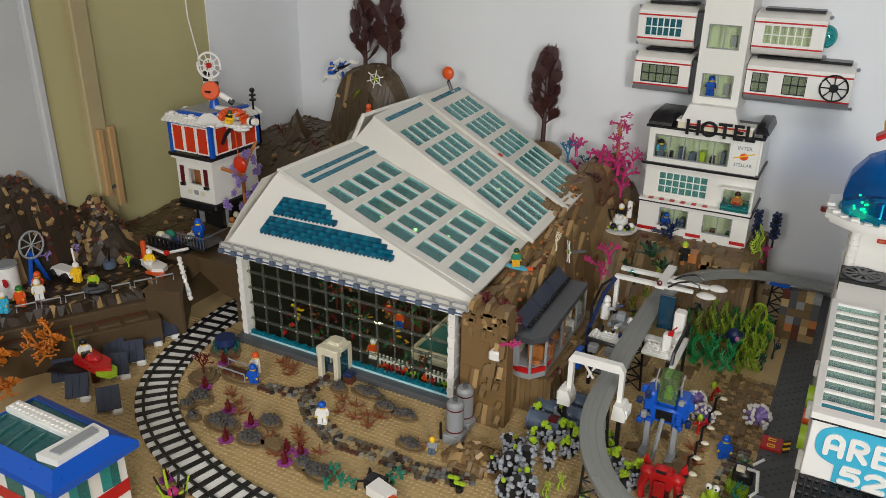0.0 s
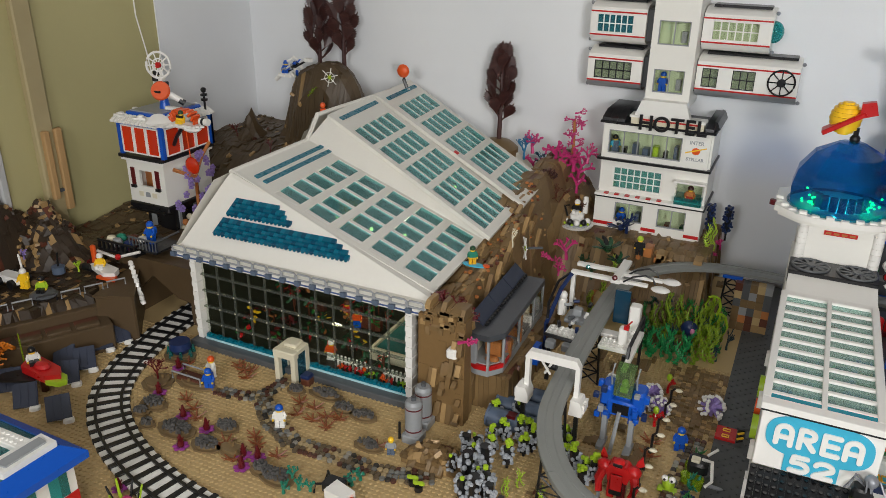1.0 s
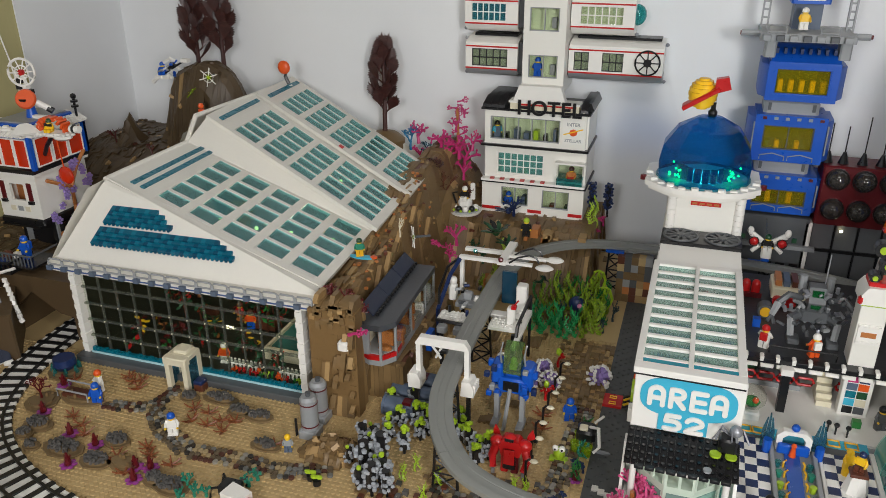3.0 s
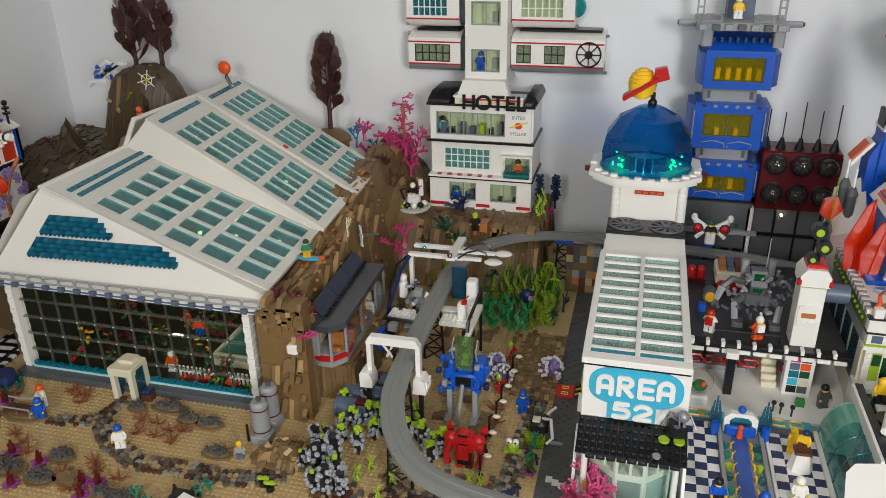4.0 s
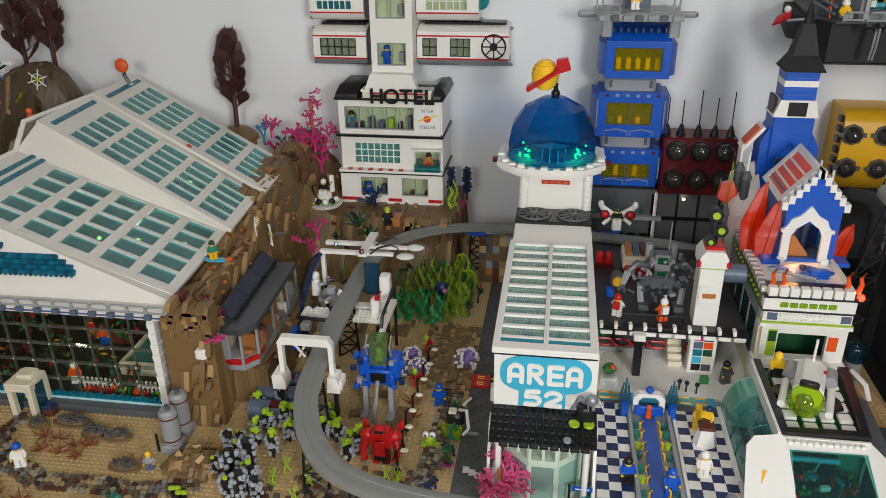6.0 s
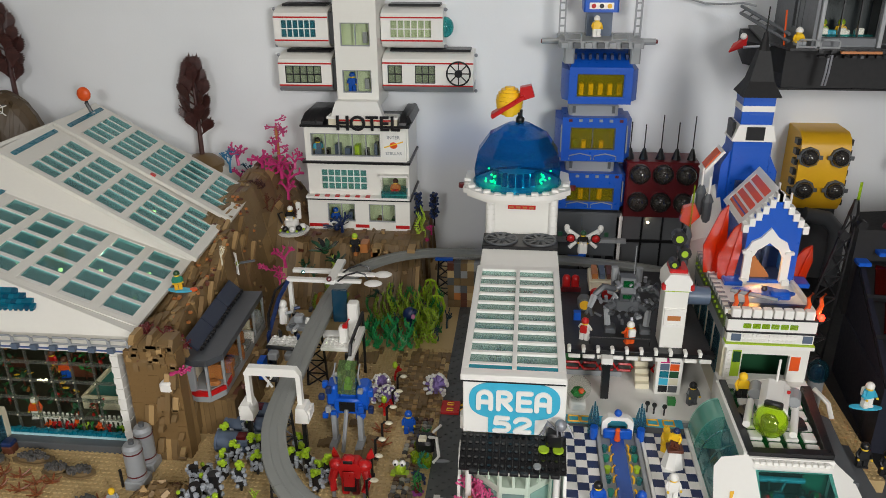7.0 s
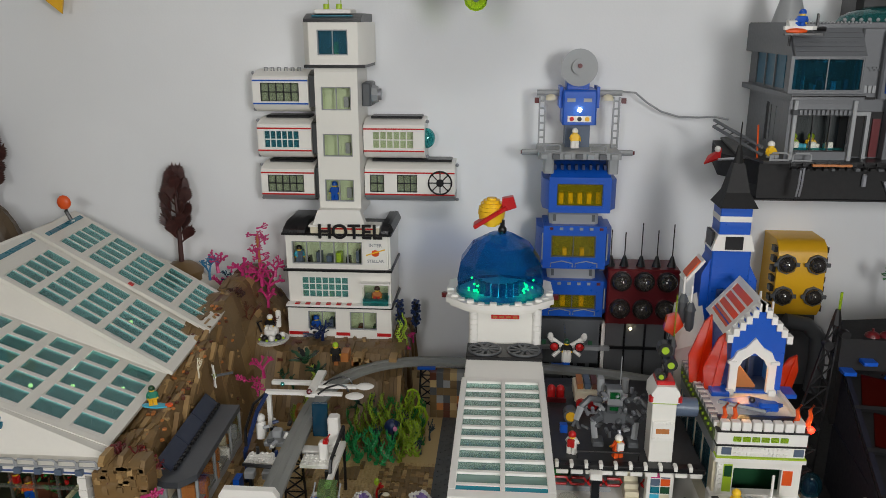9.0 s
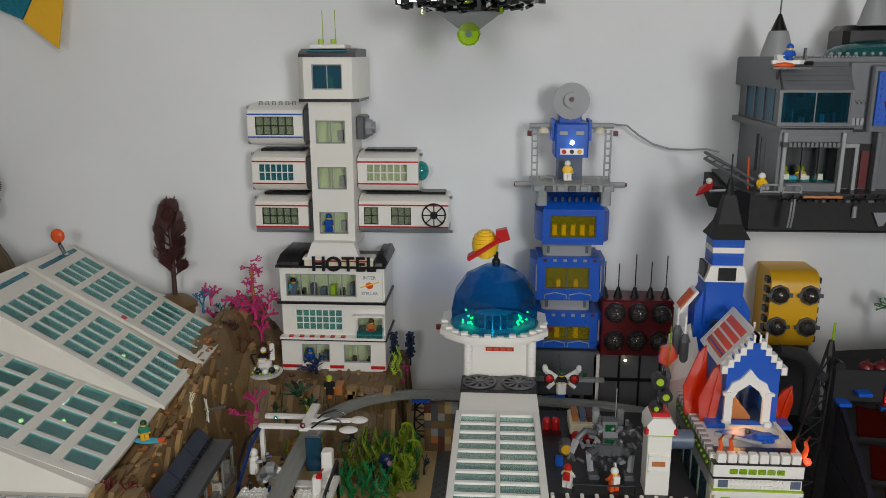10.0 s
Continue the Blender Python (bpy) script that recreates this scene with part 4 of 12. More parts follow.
    part("floor_slab", box(HX0 - 0.003, HY - 0.006, z1, HX1 + 0.004, 1.698, z1 + 0.005, c=0.001), BLACK, hotel)
part("red_stripe", box(HX0 + 0.001, HY - 0.001, 0.124, -0.297, HY, 0.131), RED, hotel)
part("red_stripe", box(-0.237, HY - 0.001, 0.124, -0.207, HY, 0.131), RED, hotel)
part("red_stripe", box(-0.149, HY - 0.001, 0.124, HX1 - 0.001, HY, 0.131), RED, hotel)
window(hotel, -0.297, 0.137, -0.237, 0.178, HY + 0.002, GREY, C_CLEAR, 2, 1)
window(hotel, -0.207, 0.137, -0.149, 0.178, HY + 0.002, GREY, C_CLEAR, 2, 1)
window(hotel, -0.310, 0.205, -0.207, 0.254, HY + 0.008, WHITE_P, C_AQUA, 7, 3, f=0.003)
window(hotel, -0.324, 0.283, -0.176, 0.332, HY + 0.002, GREY, C_CLEAR, 5, 1)
part("balcony_ledge", box(HX0, HY - 0.012, 0.192, HX1 + 0.002, HY + 0.006, 0.197, c=0.001), WHITE_P, hotel)
for k in range(6):
    part("red_tile", box(HX0 + 0.02 + k * 0.022, HY - 0.0125, 0.1972, HX0 + 0.029 + k * 0.022, HY - 0.002, 0.1995), RED, hotel)
pool = part("balcony_pool", box(-0.176, HY - 0.012, 0.1972, -0.122, HY + 0.03, 0.212, c=0.001), C_TEAL, hotel, "teal rooftop pool behind clear wall")
pane(part("balcony_pane", box(-0.176, HY - 0.013, 0.215, -0.122, HY - 0.0118, 0.238), C_CLEAR, hotel))
part("balcony_canopy", box(-0.18, HY - 0.012, 0.2425, -0.119, HY + 0.006, 0.246), WHITE_P, hotel)
# interior furniture seen through the panes
inr = random.Random(4)
for z, n in ((0.121, 6), (0.276, 9), (0.196, 3)):
    for k in range(n):
        x = HX0 + 0.02 + k * (0.19 / n)
        part("furnishing", box(x, HY + 0.02, z, x + inr.uniform(0.006, 0.014), HY + 0.04, z + inr.uniform(0.012, 0.032), c=0.001), inr.choice((DGREEN, BROWN, BLACK, YELLOW, LIME, RED, SANDBLUE)), hotel)
# black roof with sloping tiles
for k in range(14):
    x = HX0 + 0.001 + k * 0.0157
    if -0.285 < x + 0.007 < -0.138:
        continue
    mb = MB().prism([(HY - 0.008, 0.352), (HY - 0.006, 0.358), (HY + 0.028, 0.368), (1.697, 0.368), (1.697, 0.352)], "x", x, x + 0.0152)
    part("roof_tile", mb, BLACK, hotel)
part("roof_corner", MB().prism([(HX1 - 0.004, 0.352), (HX1 + 0.008, 0.354), (HX1 + 0.002, 0.368), (HX1 - 0.004, 0.370)], "y", HY + 0.01, 1.697), BLACK, hotel)
for ch, x in zip("HOTEL", (-0.262, -0.231, -0.201, -0.176, -0.154)):
    lettering(ch, 0.042, (x + 0.012, HY - 0.012, 0.343), BLACK, hotel, 0.002, "CENTER")
part("sign_wall", box(-0.281, HY - 0.006, 0.3512, -0.139, HY + 0.02, 0.364), CREAM, hotel, "pale sign wall")
part("sign_shelf", box(-0.285, HY - 0.006, 0.364, -0.137, HY + 0.03, 0.3685, c=0.001), WHITE_P, hotel)
part("sign_bar", box(-0.262, HY - 0.0085, 0.3605, -0.144, HY - 0.007, 0.3635), RED, hotel)
poster = part("poster", box(-0.170, HY - 0.0012, 0.284, -0.126, HY - 0.0002, 0.336), WHITE_P, hotel, "white poster with an orange planet")
part("planet", MB().ball(-0.148, HY - 0.0014, 0.309, 0.0085, 0.0006, 0.0075, 12, 4), ORANGE, poster)
part("ring", MB().slab((-0.168, HY - 0.002, 0.303), (-0.128, HY - 0.002, 0.316), (-0.128, HY - 0.002, 0.3185), (-0.168, HY - 0.002, 0.3055), 0.0004), YELLOW, poster)
lettering("INTER", 0.010, (-0.148, HY - 0.0014, 0.3225), GREY, poster, 0.0002)
lettering("STELLAR", 0.009, (-0.148, HY - 0.0014, 0.289), GREY, poster, 0.0002)

# tower shaft above the hotel
TWY = 1.588
hs = [(-0.252, z0, -0.192, z1) for z0, z1 in ((0.413, 0.459), (0.506, 0.552), (0.599, 0.645))]
part("tower_wall", wall_with_holes(-0.264, -0.178, TWY, 0.384, 0.682, hs, 0.008), WHITE, hotel)
for x in (-0.264, -0.186):
    part("tower_side", box(x, TWY + 0.008, 0.384, x + 0.008, 1.699, 0.682), WHITE, hotel)
part("tower_inner", box(-0.256, TWY + 0.028, 0.384, -0.186, TWY + 0.031, 0.682), LITGREEN, hotel, "interior wall, its pale green standing in for inside lighting")
for a in hs:
    window(hotel, a[0], a[1], a[2], a[3], TWY + 0.002, GREY, C_CLEAR, 2, 1)
    part("shelf", box(-0.21, TWY + 0.018, a[1] + 0.004, -0.2, TWY + 0.027, a[1] + 0.025), GREY, hotel)
flare = MB().prism([(-0.275, 0.367), (-0.168, 0.367), (-0.168, 0.371), (-0.178, 0.4), (-0.264, 0.4), (-0.275, 0.371)], "y", TWY - 0.022, TWY - 0.001)
part("tower_flare", flare, WHITE_P, hotel)
# head of the tower
hh = [(-0.252, 0.706, -0.192, 0.754)]
part("head_wall", wall_with_holes(-0.268, -0.172, TWY - 0.014, 0.688, 0.768, hh, 0.008), WHITE, hotel)
part("head_side", MB().prism([(-0.172, TWY - 0.014), (-0.158, TWY + 0.004), (-0.158, 1.699), (-0.172, 1.699)], "z", 0.688, 0.768), WHITE, hotel)
part("head_side", MB().prism([(-0.268, TWY - 0.014), (-0.268, 1.699), (-0.282, 1.699), (-0.282, TWY + 0.004)], "z", 0.688, 0.768), WHITE, hotel)
part("head_base", box(-0.28, TWY - 0.012, 0.682, -0.16, 1.699, 0.688), BLACK, hotel)
part("head_inner", box(-0.264, TWY + 0.05, 0.688, -0.176, TWY + 0.053, 0.768), SANDBLUE, hotel)
for k in range(5):
    part("furnishing", box(-0.248 + k * 0.011, TWY + 0.02, 0.689, -0.24 + k * 0.011, TWY + 0.03, 0.71 + 0.01 * (k % 3)), (DGREEN, BLACK, LIME, NAVY, DGREEN)[k], hotel)
window(hotel, -0.252, 0.706, -0.192, 0.754, TWY - 0.012, GREY, C_TBLUE, 2, 1)
part("head_roof", MB().prism([(TWY - 0.018, 0.768), (TWY - 0.018, 0.774), (TWY + 0.01, 0.784), (1.699, 0.784), (1.699, 0.768)], "x", -0.276, -0.164), BLACK, hotel)
part("head_crown", box(-0.258, TWY - 0.002, 0.784, -0.186, TWY + 0.06, 0.792, c=0.002), WHITE_P, hotel)
part("blue_stripe", box(-0.262, TWY - 0.006, 0.777, -0.182, TWY - 0.003, 0.781), TEAL, hotel)
for x in (-0.238, -0.213):
    part("beacon", MB().cyl(x, TWY + 0.02, 0.792, 0.006, 0.010, 10), LIME, hotel, "lime beacon")
    part("aerial", MB().cyl(x + 0.004, TWY + 0.02, 0.802, 0.0008, 0.055, 6), C_LIME, hotel)

# rounded capsules fixed to the wall beside the tower
def capsule(x0, x1, z0, z1, win, trim_mat, glass, label, arm, blackroof=True, wheel=False, bubble=False, stripe=None):
    c = thing("wall_capsule", ((x0 + x1) / 2, 1.66, z0), label, "module", "wall capsules")
    yf, h = 1.625, z1 - z0
    zs0, zs1 = z0 + 0.22 * h, z0 + 0.76 * h

    def prof(lo, hi, y):
        pts = [(1.699, z1), (1.66, z1 - 0.001), (1.64, z1 - 0.10 * h), (yf + 0.003, z0 + 0.86 * h), (yf, zs1), (yf, zs0), (yf + 0.006, z0 + 0.10 * h), (1.65, z0), (1.699, z0)]
        return pts
    top = [(1.699, z1), (1.66, z1 - 0.001), (1.64, z1 - 0.08 * h), (yf + 0.004, z0 + 0.86 * h), (yf, zs1), (1.699, zs1)]
    bot = [(yf, zs0), (yf + 0.006, z0 + 0.10 * h), (1.65, z0), (1.699, z0), (1.699, zs0)]
    part("roof_shell", MB().prism(top, "x", x0, x1), WHITE_P, c)
    part("belly_shell", MB().prism(bot[::-1], "x", x0, x1), stripe or WHITE_P, c)
    holes = [(a, zs0 + 0.004, b, zs1 - 0.004) for a, b, _, _ in win]
    part("front_wall", wall_with_holes(x0, x1, yf, zs0, zs1, holes, 0.006), WHITE_P, c)
    part("inner_wall", box(x0 + 0.003, yf + 0.022, zs0, x1 - 0.003, yf + 0.025, zs1), LITGREEN, c)
    for x in (x0, x1 - 0.004):
        part("end_cap", box(x, yf + 0.006, zs0, x + 0.004, 1.699, zs1), WHITE_P, c)
    for a, b, nc, nr in win:
        window(c, a, zs0 + 0.004, b, zs1 - 0.004, yf + 0.001, WHITE_P if glass is not C_SMOKE else BLACK, glass, nc, nr, f=0.0015)
    part("trim_line", box(x0, yf - 0.001, zs0 - 0.002, x1, yf, zs0 + 0.001), trim_mat, c)
    part("trim_line", box(x0, yf - 0.001, zs1 - 0.001, x1, yf, zs1 + 0.002), trim_mat, c)
    if blackroof:
        part("roof_strip", box(x0 + 0.012, 1.655, z1 - 0.001, x1 - 0.008, 1.695, z1 + 0.004, c=0.001), BLACK, c)
    else:
        for k in range(6):
            part("roof_loop", MB().tube([(x0 + 0.02 + k * 0.014, 1.65, z1 - 0.002), (x0 + 0.02 + k * 0.014, 1.65, z1 + 0.005), (x0 + 0.026 + k * 0.014, 1.65, z1 + 0.005), (x0 + 0.026 + k * 0.014, 1.65, z1 - 0.002)], 0.0015, 6), GREY, c)
    ax0, ax1 = arm
    part("connector", box(ax0, 1.632, z0 + 0.12 * h, ax1, 1.699, z1 - 0.12 * h, c=0.002), DGREY, c)
    for z in (z1 - 0.006, z0 + 0.004):
        part("hose_tip", MB().ball(x0 - 0.004 if x0 < -0.25 else x1 + 0.004, 1.648, z, 0.004, n=8, m=4), SILVER, c)
    if wheel:
        wx, wz, r = x1 - 0.03, (zs0 + zs1) / 2 + 0.003, 0.024
        rim = part("spoked_hatch", MB().tube([(wx + r * math.cos(t), yf - 0.003, wz + r * math.sin(t)) for t in np.linspace(0, 2 * math.pi, 25)], 0.0018, 6), BLACK, c)
        for k in range(4):
            t = math.pi * k / 4
            part("spoke", MB().tube([(wx - r * math.cos(t), yf - 0.003, wz - r * math.sin(t)), (wx + r * math.cos(t), yf - 0.003, wz + r * math.sin(t))], 0.0012, 5), BLACK, rim)
        part("hub", MB().cyl(wx, yf - 0.005, wz, 0.008, 0.004, 12, "y"), BLACK, rim)
    if bubble:
        part("bubble", MB().ball(x1 + 0.002, 1.655, (z0 + z1) / 2, 0.018, 0.018, 0.021, 16, 8), C_TEAL, c, "round teal bubble window")
    return c


capsule(-0.396, -0.283, 0.402, 0.484, [(-0.382, -0.305, 5, 2)], RED, C_SMOKE, "white rounded wall capsule with grey belly and windows", (-0.283, -0.263), stripe=GREY)
capsule(-0.176, 0.012, 0.404, 0.487, [(-0.165, -0.135, 2, 2), (-0.108, -0.066, 3, 2)], RED, C_SMOKE, "long white wall capsule with black spoked hatch", (-0.18, -0.174), wheel=True, stripe=GREY)
capsule(-0.398, -0.285, 0.494, 0.577, [(-0.385, -0.31, 6, 2)], RED, C_TBLUE, "white rounded wall capsule with small square windows", (-0.285, -0.263))
capsule(-0.176, -0.05, 0.495, 0.577, [(-0.158, -0.072, 6, 2)], RED, C_CLEAR, "white wall capsule with round teal bubble at its end", (-0.18, -0.174), bubble=True)
capsule(-0.402, -0.287, 0.590, 0.674, [(-0.386, -0.306, 5, 2)], BLUE, C_SMOKE, "white wall capsule with blue trim and looped roof", (-0.287, -0.263), blackroof=False)
dock = thing("docking_port", (-0.16, 1.66, 0.6), "grey clear docking port on the white tower", "module")
part("collar", box(-0.178, 1.632, 0.603, -0.16, 1.699, 0.65, c=0.003), DGREY, dock)
part("hatch", MB().cyl(-0.16, 1.66, 0.625, 0.02, 0.012, 8, "x", 0.016), GREY, dock)
part("ring", MB().cyl(-0.148, 1.66, 0.625, 0.012, 0.006, 10, "x"), SILVER, dock)
toy_figure(-0.148, 1.578, 0.206, 0, NOUGAT, RED, DBROWN, "bare toy figure with dark hair bathing in the balcony pool", sit=True)
toy_figure(-0.315, 1.595, 0.277, 20, AZURE, SANDBLUE, BLACK, "blue toy figure at the hotel window")
toy_figure(-0.235, 1.604, 0.413, 0, BLUE, BLUE, BLUE, "blue toy figure inside the white tower")
toy_figure(-0.285, 1.592, 0.121, 0, BLUE, NAVY, BLUE, "blue toy figure at the hotel door")

# ---------- white exhibition hall with the lettered gable ----------
hall = thing("exhibition_hall", (0.122, 1.1, 0), "long white hall with glazed roof and blue dome", "building")
AX0, AX1 = 0.0545, 0.184
sign = part("sign_board", box(AX0, 0.853, 0.136, AX1, 0.861, 0.219, c=0.001), WHITE_P, hall, "white gable sign board with azure lettering field")
cx, cz = 0.1195, 0.186
oval = [(cx + 0.057 * math.copysign(abs(math.cos(a)) ** 0.62, math.cos(a)), cz + 0.0275 * math.copysign(abs(math.sin(a)) ** 0.75, math.sin(a))) for a in np.linspace(0, 2 * math.pi, 41)[:-1]]
part("azure_field", MB().prism(oval, "y", 0.8512, 0.853), AZURE, sign)
part("azure_field", box(0.087, 0.8514, 0.1375, 0.146, 0.853, 0.1625), AZURE, sign)


def stroke(lines, w, y0, y1):
    """Thick round-ended strokes: flat ribbons with discs at the joints."""
    mb = MB()
    for k, pts in enumerate(lines):
        d = k * 0.00012
        for p in pts:
            mb.cyl(p[0], y0 + d, p[1], w / 2, y1 - y0, 12, "y")
        for n, (a, b) in enumerate(zip(pts, pts[1:])):
            v = (Vector(b) - Vector(a)).normalized() * (w / 2)
            mb.prism([(a[0] - v.y, a[1] + v.x), (b[0] - v.y, b[1] + v.x), (b[0] + v.y, b[1] - v.x), (a[0] + v.y, a[1] - v.x)][::-1], "y", y0 - 0.00004 * (n + 1) + d, y1)
    return mb


def arc(x, z, rx, rz, a0, a1, n=8):
    return [(x + rx * math.cos(math.radians(a0 + (a1 - a0) * k / n)), z + rz * math.sin(math.radians(a0 + (a1 - a0) * k / n))) for k in range(n + 1)]


def letter_lines(ch, x, z, w, h):
    if ch == "A":
        return [[(x, z)] + arc(x + w / 2, z + h - w * 0.5, w / 2, w * 0.5, 180, 0) + [(x + w, z)], [(x, z + h * 0.38), (x + w, z + h * 0.38)]]
    if ch == "R":
        return [[(x, z), (x, z + h), (x + w * 0.5, z + h)] + arc(x + w * 0.5, z + h * 0.76, w * 0.45, h * 0.24, 90, -90) + [(x, z + h * 0.52)], [(x + w * 0.35, z + h * 0.5), (x + w, z)]]
    if ch == "E":
        return [[(x + w, z), (x, z), (x, z + h), (x + w, z + h)], [(x, z + h * 0.5), (x + w * 0.9, z + h * 0.5)]]
    if ch == "5":
        return [[(x + w * 0.9, z + h), (x + w * 0.12, z + h), (x + w * 0.05, z + h * 0.58), (x + w * 0.45, z + h * 0.62)] + arc(x + w * 0.5, z + h * 0.31, w * 0.5, h * 0.31, 90, -90) + [(x, z + h * 0.02)]]
    return [arc(x + w * 0.5, z + h * 0.7, w * 0.5, h * 0.3, 170, -20) + [(x + w * 0.1, z + h * 0.12), (x, z), (x + w, z)]]


for ch, x in zip("AREA", (0.0745, 0.0995, 0.1245, 0.1475)):
    part("letter", stroke(letter_lines(ch, x, 0.1745, 0.0155, 0.0245), 0.0062, 0.8494, 0.8512), WHITE_P, sign)
for ch, x in zip("52", (0.0955, 0.1215)):
    part("letter", stroke(letter_lines(ch, x, 0.1415, 0.018, 0.0195), 0.0060, 0.8496, 0.8514), WHITE_P, sign)
part("side_wall", box(AX0, 0.861, 0.0, AX0 + 0.006, 1.42, 0.213), WHITE, hall)
part("side_wall", box(AX1 - 0.006, 0.861, 0.0, AX1, 1.42, 0.213), WHITE, hall)
part("hall_floor", box(AX0 + 0.006, 0.865, 0.0, AX1 - 0.006, 1.42, 0.05), CREAM, hall)
# roof frame
part("roof_edge", box(AX0 - 0.003, 0.851, 0.2145, AX1 - 0.001, 0.868, 0.2225, c=0.001), WHITE_P, hall)
part("black_line", box(AX0 - 0.002, 0.8505, 0.2125, AX1 - 0.002, 0.853, 0.2145), BLACK, hall)
for x0, x1 in ((AX0 - 0.003, AX0 + 0.006), (0.1150, 0.1210), (AX1 - 0.011, AX1 - 0.001)):
    part("roof_rail", box(x0, 0.868, 0.2125, x1, 1.170, 0.2225, c=0.001), WHITE_P, hall)
part("roof_edge", box(AX0 - 0.003, 1.170, 0.210, AX1 - 0.001, 1.185, 0.2205, c=0.001), WHITE_P, hall)
for x0, x1 in ((AX0 + 0.006, 0.1150), (0.1210, AX1 - 0.011)):
    part("teal_sill", box(x0, 0.8685, 0.2115, x1, 0.879, 0.2205), plastic("bright_teal_plastic", (0, 140, 160), 0.16, 0.15), hall)
    for k in range(10):
        y0 = 0.881 + k * 0.0287
        pane(part("skylight_pane", MB().slab((x0, y0 + 0.0045, 0.2192), (x1, y0 + 0.0045, 0.2192), (x1, y0 + 0.0295, 0.2172), (x0, y0 + 0.0295, 0.2172), 0.0014), C_MINT, hall))
        part("skylight_bar", box(x0, y0 - 0.0015, 0.2180, x1, y0 + 0.0050, 0.2212, c=0.0008), WHITE_P, hall)
inr = random.Random(8)
for k in range(26):
    x, y = inr.uniform(AX0 + 0.012, AX1 - 0.03), inr.uniform(0.88, 1.15)
    part("exhibit", box(x, y, 0.05, x + inr.uniform(0.006, 0.018), y + 0.012, 0.05 + inr.uniform(0.01, 0.06), c=0.001), inr.choice((BLACK, GREY, DGREY, TEAL, BROWN, CREAM, DGREEN)), hall)
# ramp with studs, fans
part("ramp", MB().prism([(1.185, 0.203), (1.185, 0.2195), (1.205, 0.2215), (1.238, 0.2265), (1.238, 0.203)], "x", AX0 + 0.002, AX1 - 0.002), WHITE_P, hall)
part("fan_box", box(AX0 + 0.001, 1.238, 0.203, AX1 - 0.001, 1.296, 0.2325, c=0.001), BLACK, hall)
for x in (0.0865, 0.1525):
    fan = part("fan", MB().tube([(x + 0.027 * math.cos(t), 1.267 + 0.026 * math.sin(t), 0.2335) for t in np.linspace(0, 2 * math.pi, 25)], 0.0022, 6), DGREY, hall, "dark round roof fan")
    part("hub", MB().cyl(x, 1.267, 0.2325, 0.007, 0.004, 12), DGREY, fan)
    for k in range(10):
        t = k * math.pi / 5
        part("blade", MB().slab((x + 0.006 * math.cos(t), 1.267 + 0.006 * math.sin(t), 0.235), (x + 0.025 * math.cos(t - 0.1), 1.267 + 0.025 * math.sin(t - 0.1), 0.234),
                                (x + 0.025 * math.cos(t + 0.2), 1.267 + 0.025 * math.sin(t + 0.2), 0.235), (x + 0.006 * math.cos(t + 0.5), 1.267 + 0.006 * math.sin(t + 0.5), 0.235), 0.0008), DGREY, fan)
# drum below the dome
part("drum", box(0.064, 1.300, 0.2, 0.176, 1.42, 0.300, c=0.006), WHITE, hall)
for x in (0.058, 0.166):
    for y in (1.294, 1.41):
        pil = part("pillar", MB().cyl(x + 0.008, y + 0.008, 0.2, 0.0072, 0.096, 10), WHITE_P, hall)
        for k in range(10):
            part("brick", MB().cyl(x + 0.008, y + 0.008, 0.2 + k * 0.0096, 0.0085, 0.0088, 10), WHITE_P, pil)
part("red_plaque", box(0.096, 1.2985, 0.277, 0.144, 1.2998, 0.284), RED, hall)
for k in range(4):
    part("plaque_mark", box(0.0985 + k * 0.0115, 1.2978, 0.2788, 0.1065 + k * 0.0115, 1.2985, 0.2822), NOUGAT, hall)
corn = [(0.078, 1.275), (0.142, 1.275), (0.17, 1.284), (0.203, 1.315), (0.203, 1.41), (0.17, 1.44), (0.05, 1.44), (0.017, 1.41), (0.017, 1.315), (0.05, 1.284)]
part("cornice", MB().prism(corn, "z", 0.300, 0.309), WHITE_P, hall)
part("cornice_step", MB().prism([(0.11 + (x - 0.11) * 0.93, 1.357 + (y - 1.357) * 0.93) for x, y in corn], "z", 0.293, 0.300), WHITE, hall)
for k in range(14):
    a = math.pi + k * math.pi / 13
    x, y = 0.11 + 0.088 * math.cos(a), 1.355 + 0.077 * math.sin(a)
    part("crown_block", box(x - 0.006, y - 0.005, 0.309, x + 0.006, y + 0.005, 0.3135 - 0.002 * (k % 2), c=0.001), WHITE_P, hall)
for x in (0.013, 0.207):
    part("corner_lamp", MB().cyl(x, 1.33, 0.304, 0.005, 0.008, 8), WINE, hall)
dome = MB()
rings = [(0.076, 0.309), (0.0785, 0.338), (0.073, 0.366), (0.052, 0.396), (0.02, 0.414)]
dv = [(0.11 + r * math.cos(2 * math.pi * (i + 0.5) / 10), 1.357 + r * math.sin(2 * math.pi * (i + 0.5) / 10), z) for r, z in rings for i in range(10)] + [(0.11, 1.357, 0.417)]
df = [(j * 10 + i, j * 10 + (i + 1) % 10, j * 10 + 10 + (i + 1) % 10, j * 10 + 10 + i) for j in range(4) for i in range(10)] + [(40 + i, 40 + (i + 1) % 10, 50) for i in range(10)]
dome.add(dv, df)
part("dome", mesh_of("dome", dome, C_BLUE, smooth=0), C_BLUE, hall, "faceted transparent deep blue dome")
part("dome_rim", MB().tube([(0.11 + 0.0765 * math.cos(a), 1.357 + 0.0765 * math.sin(a), 0.3105) for a in np.linspace(0, 2 * math.pi, 31)], 0.002, 6), TEAL, hall)
q = random.Random(19)
for k in range(22):
    a = (3.62 if k % 2 else 5.75) + q.gauss(0, 0.2)
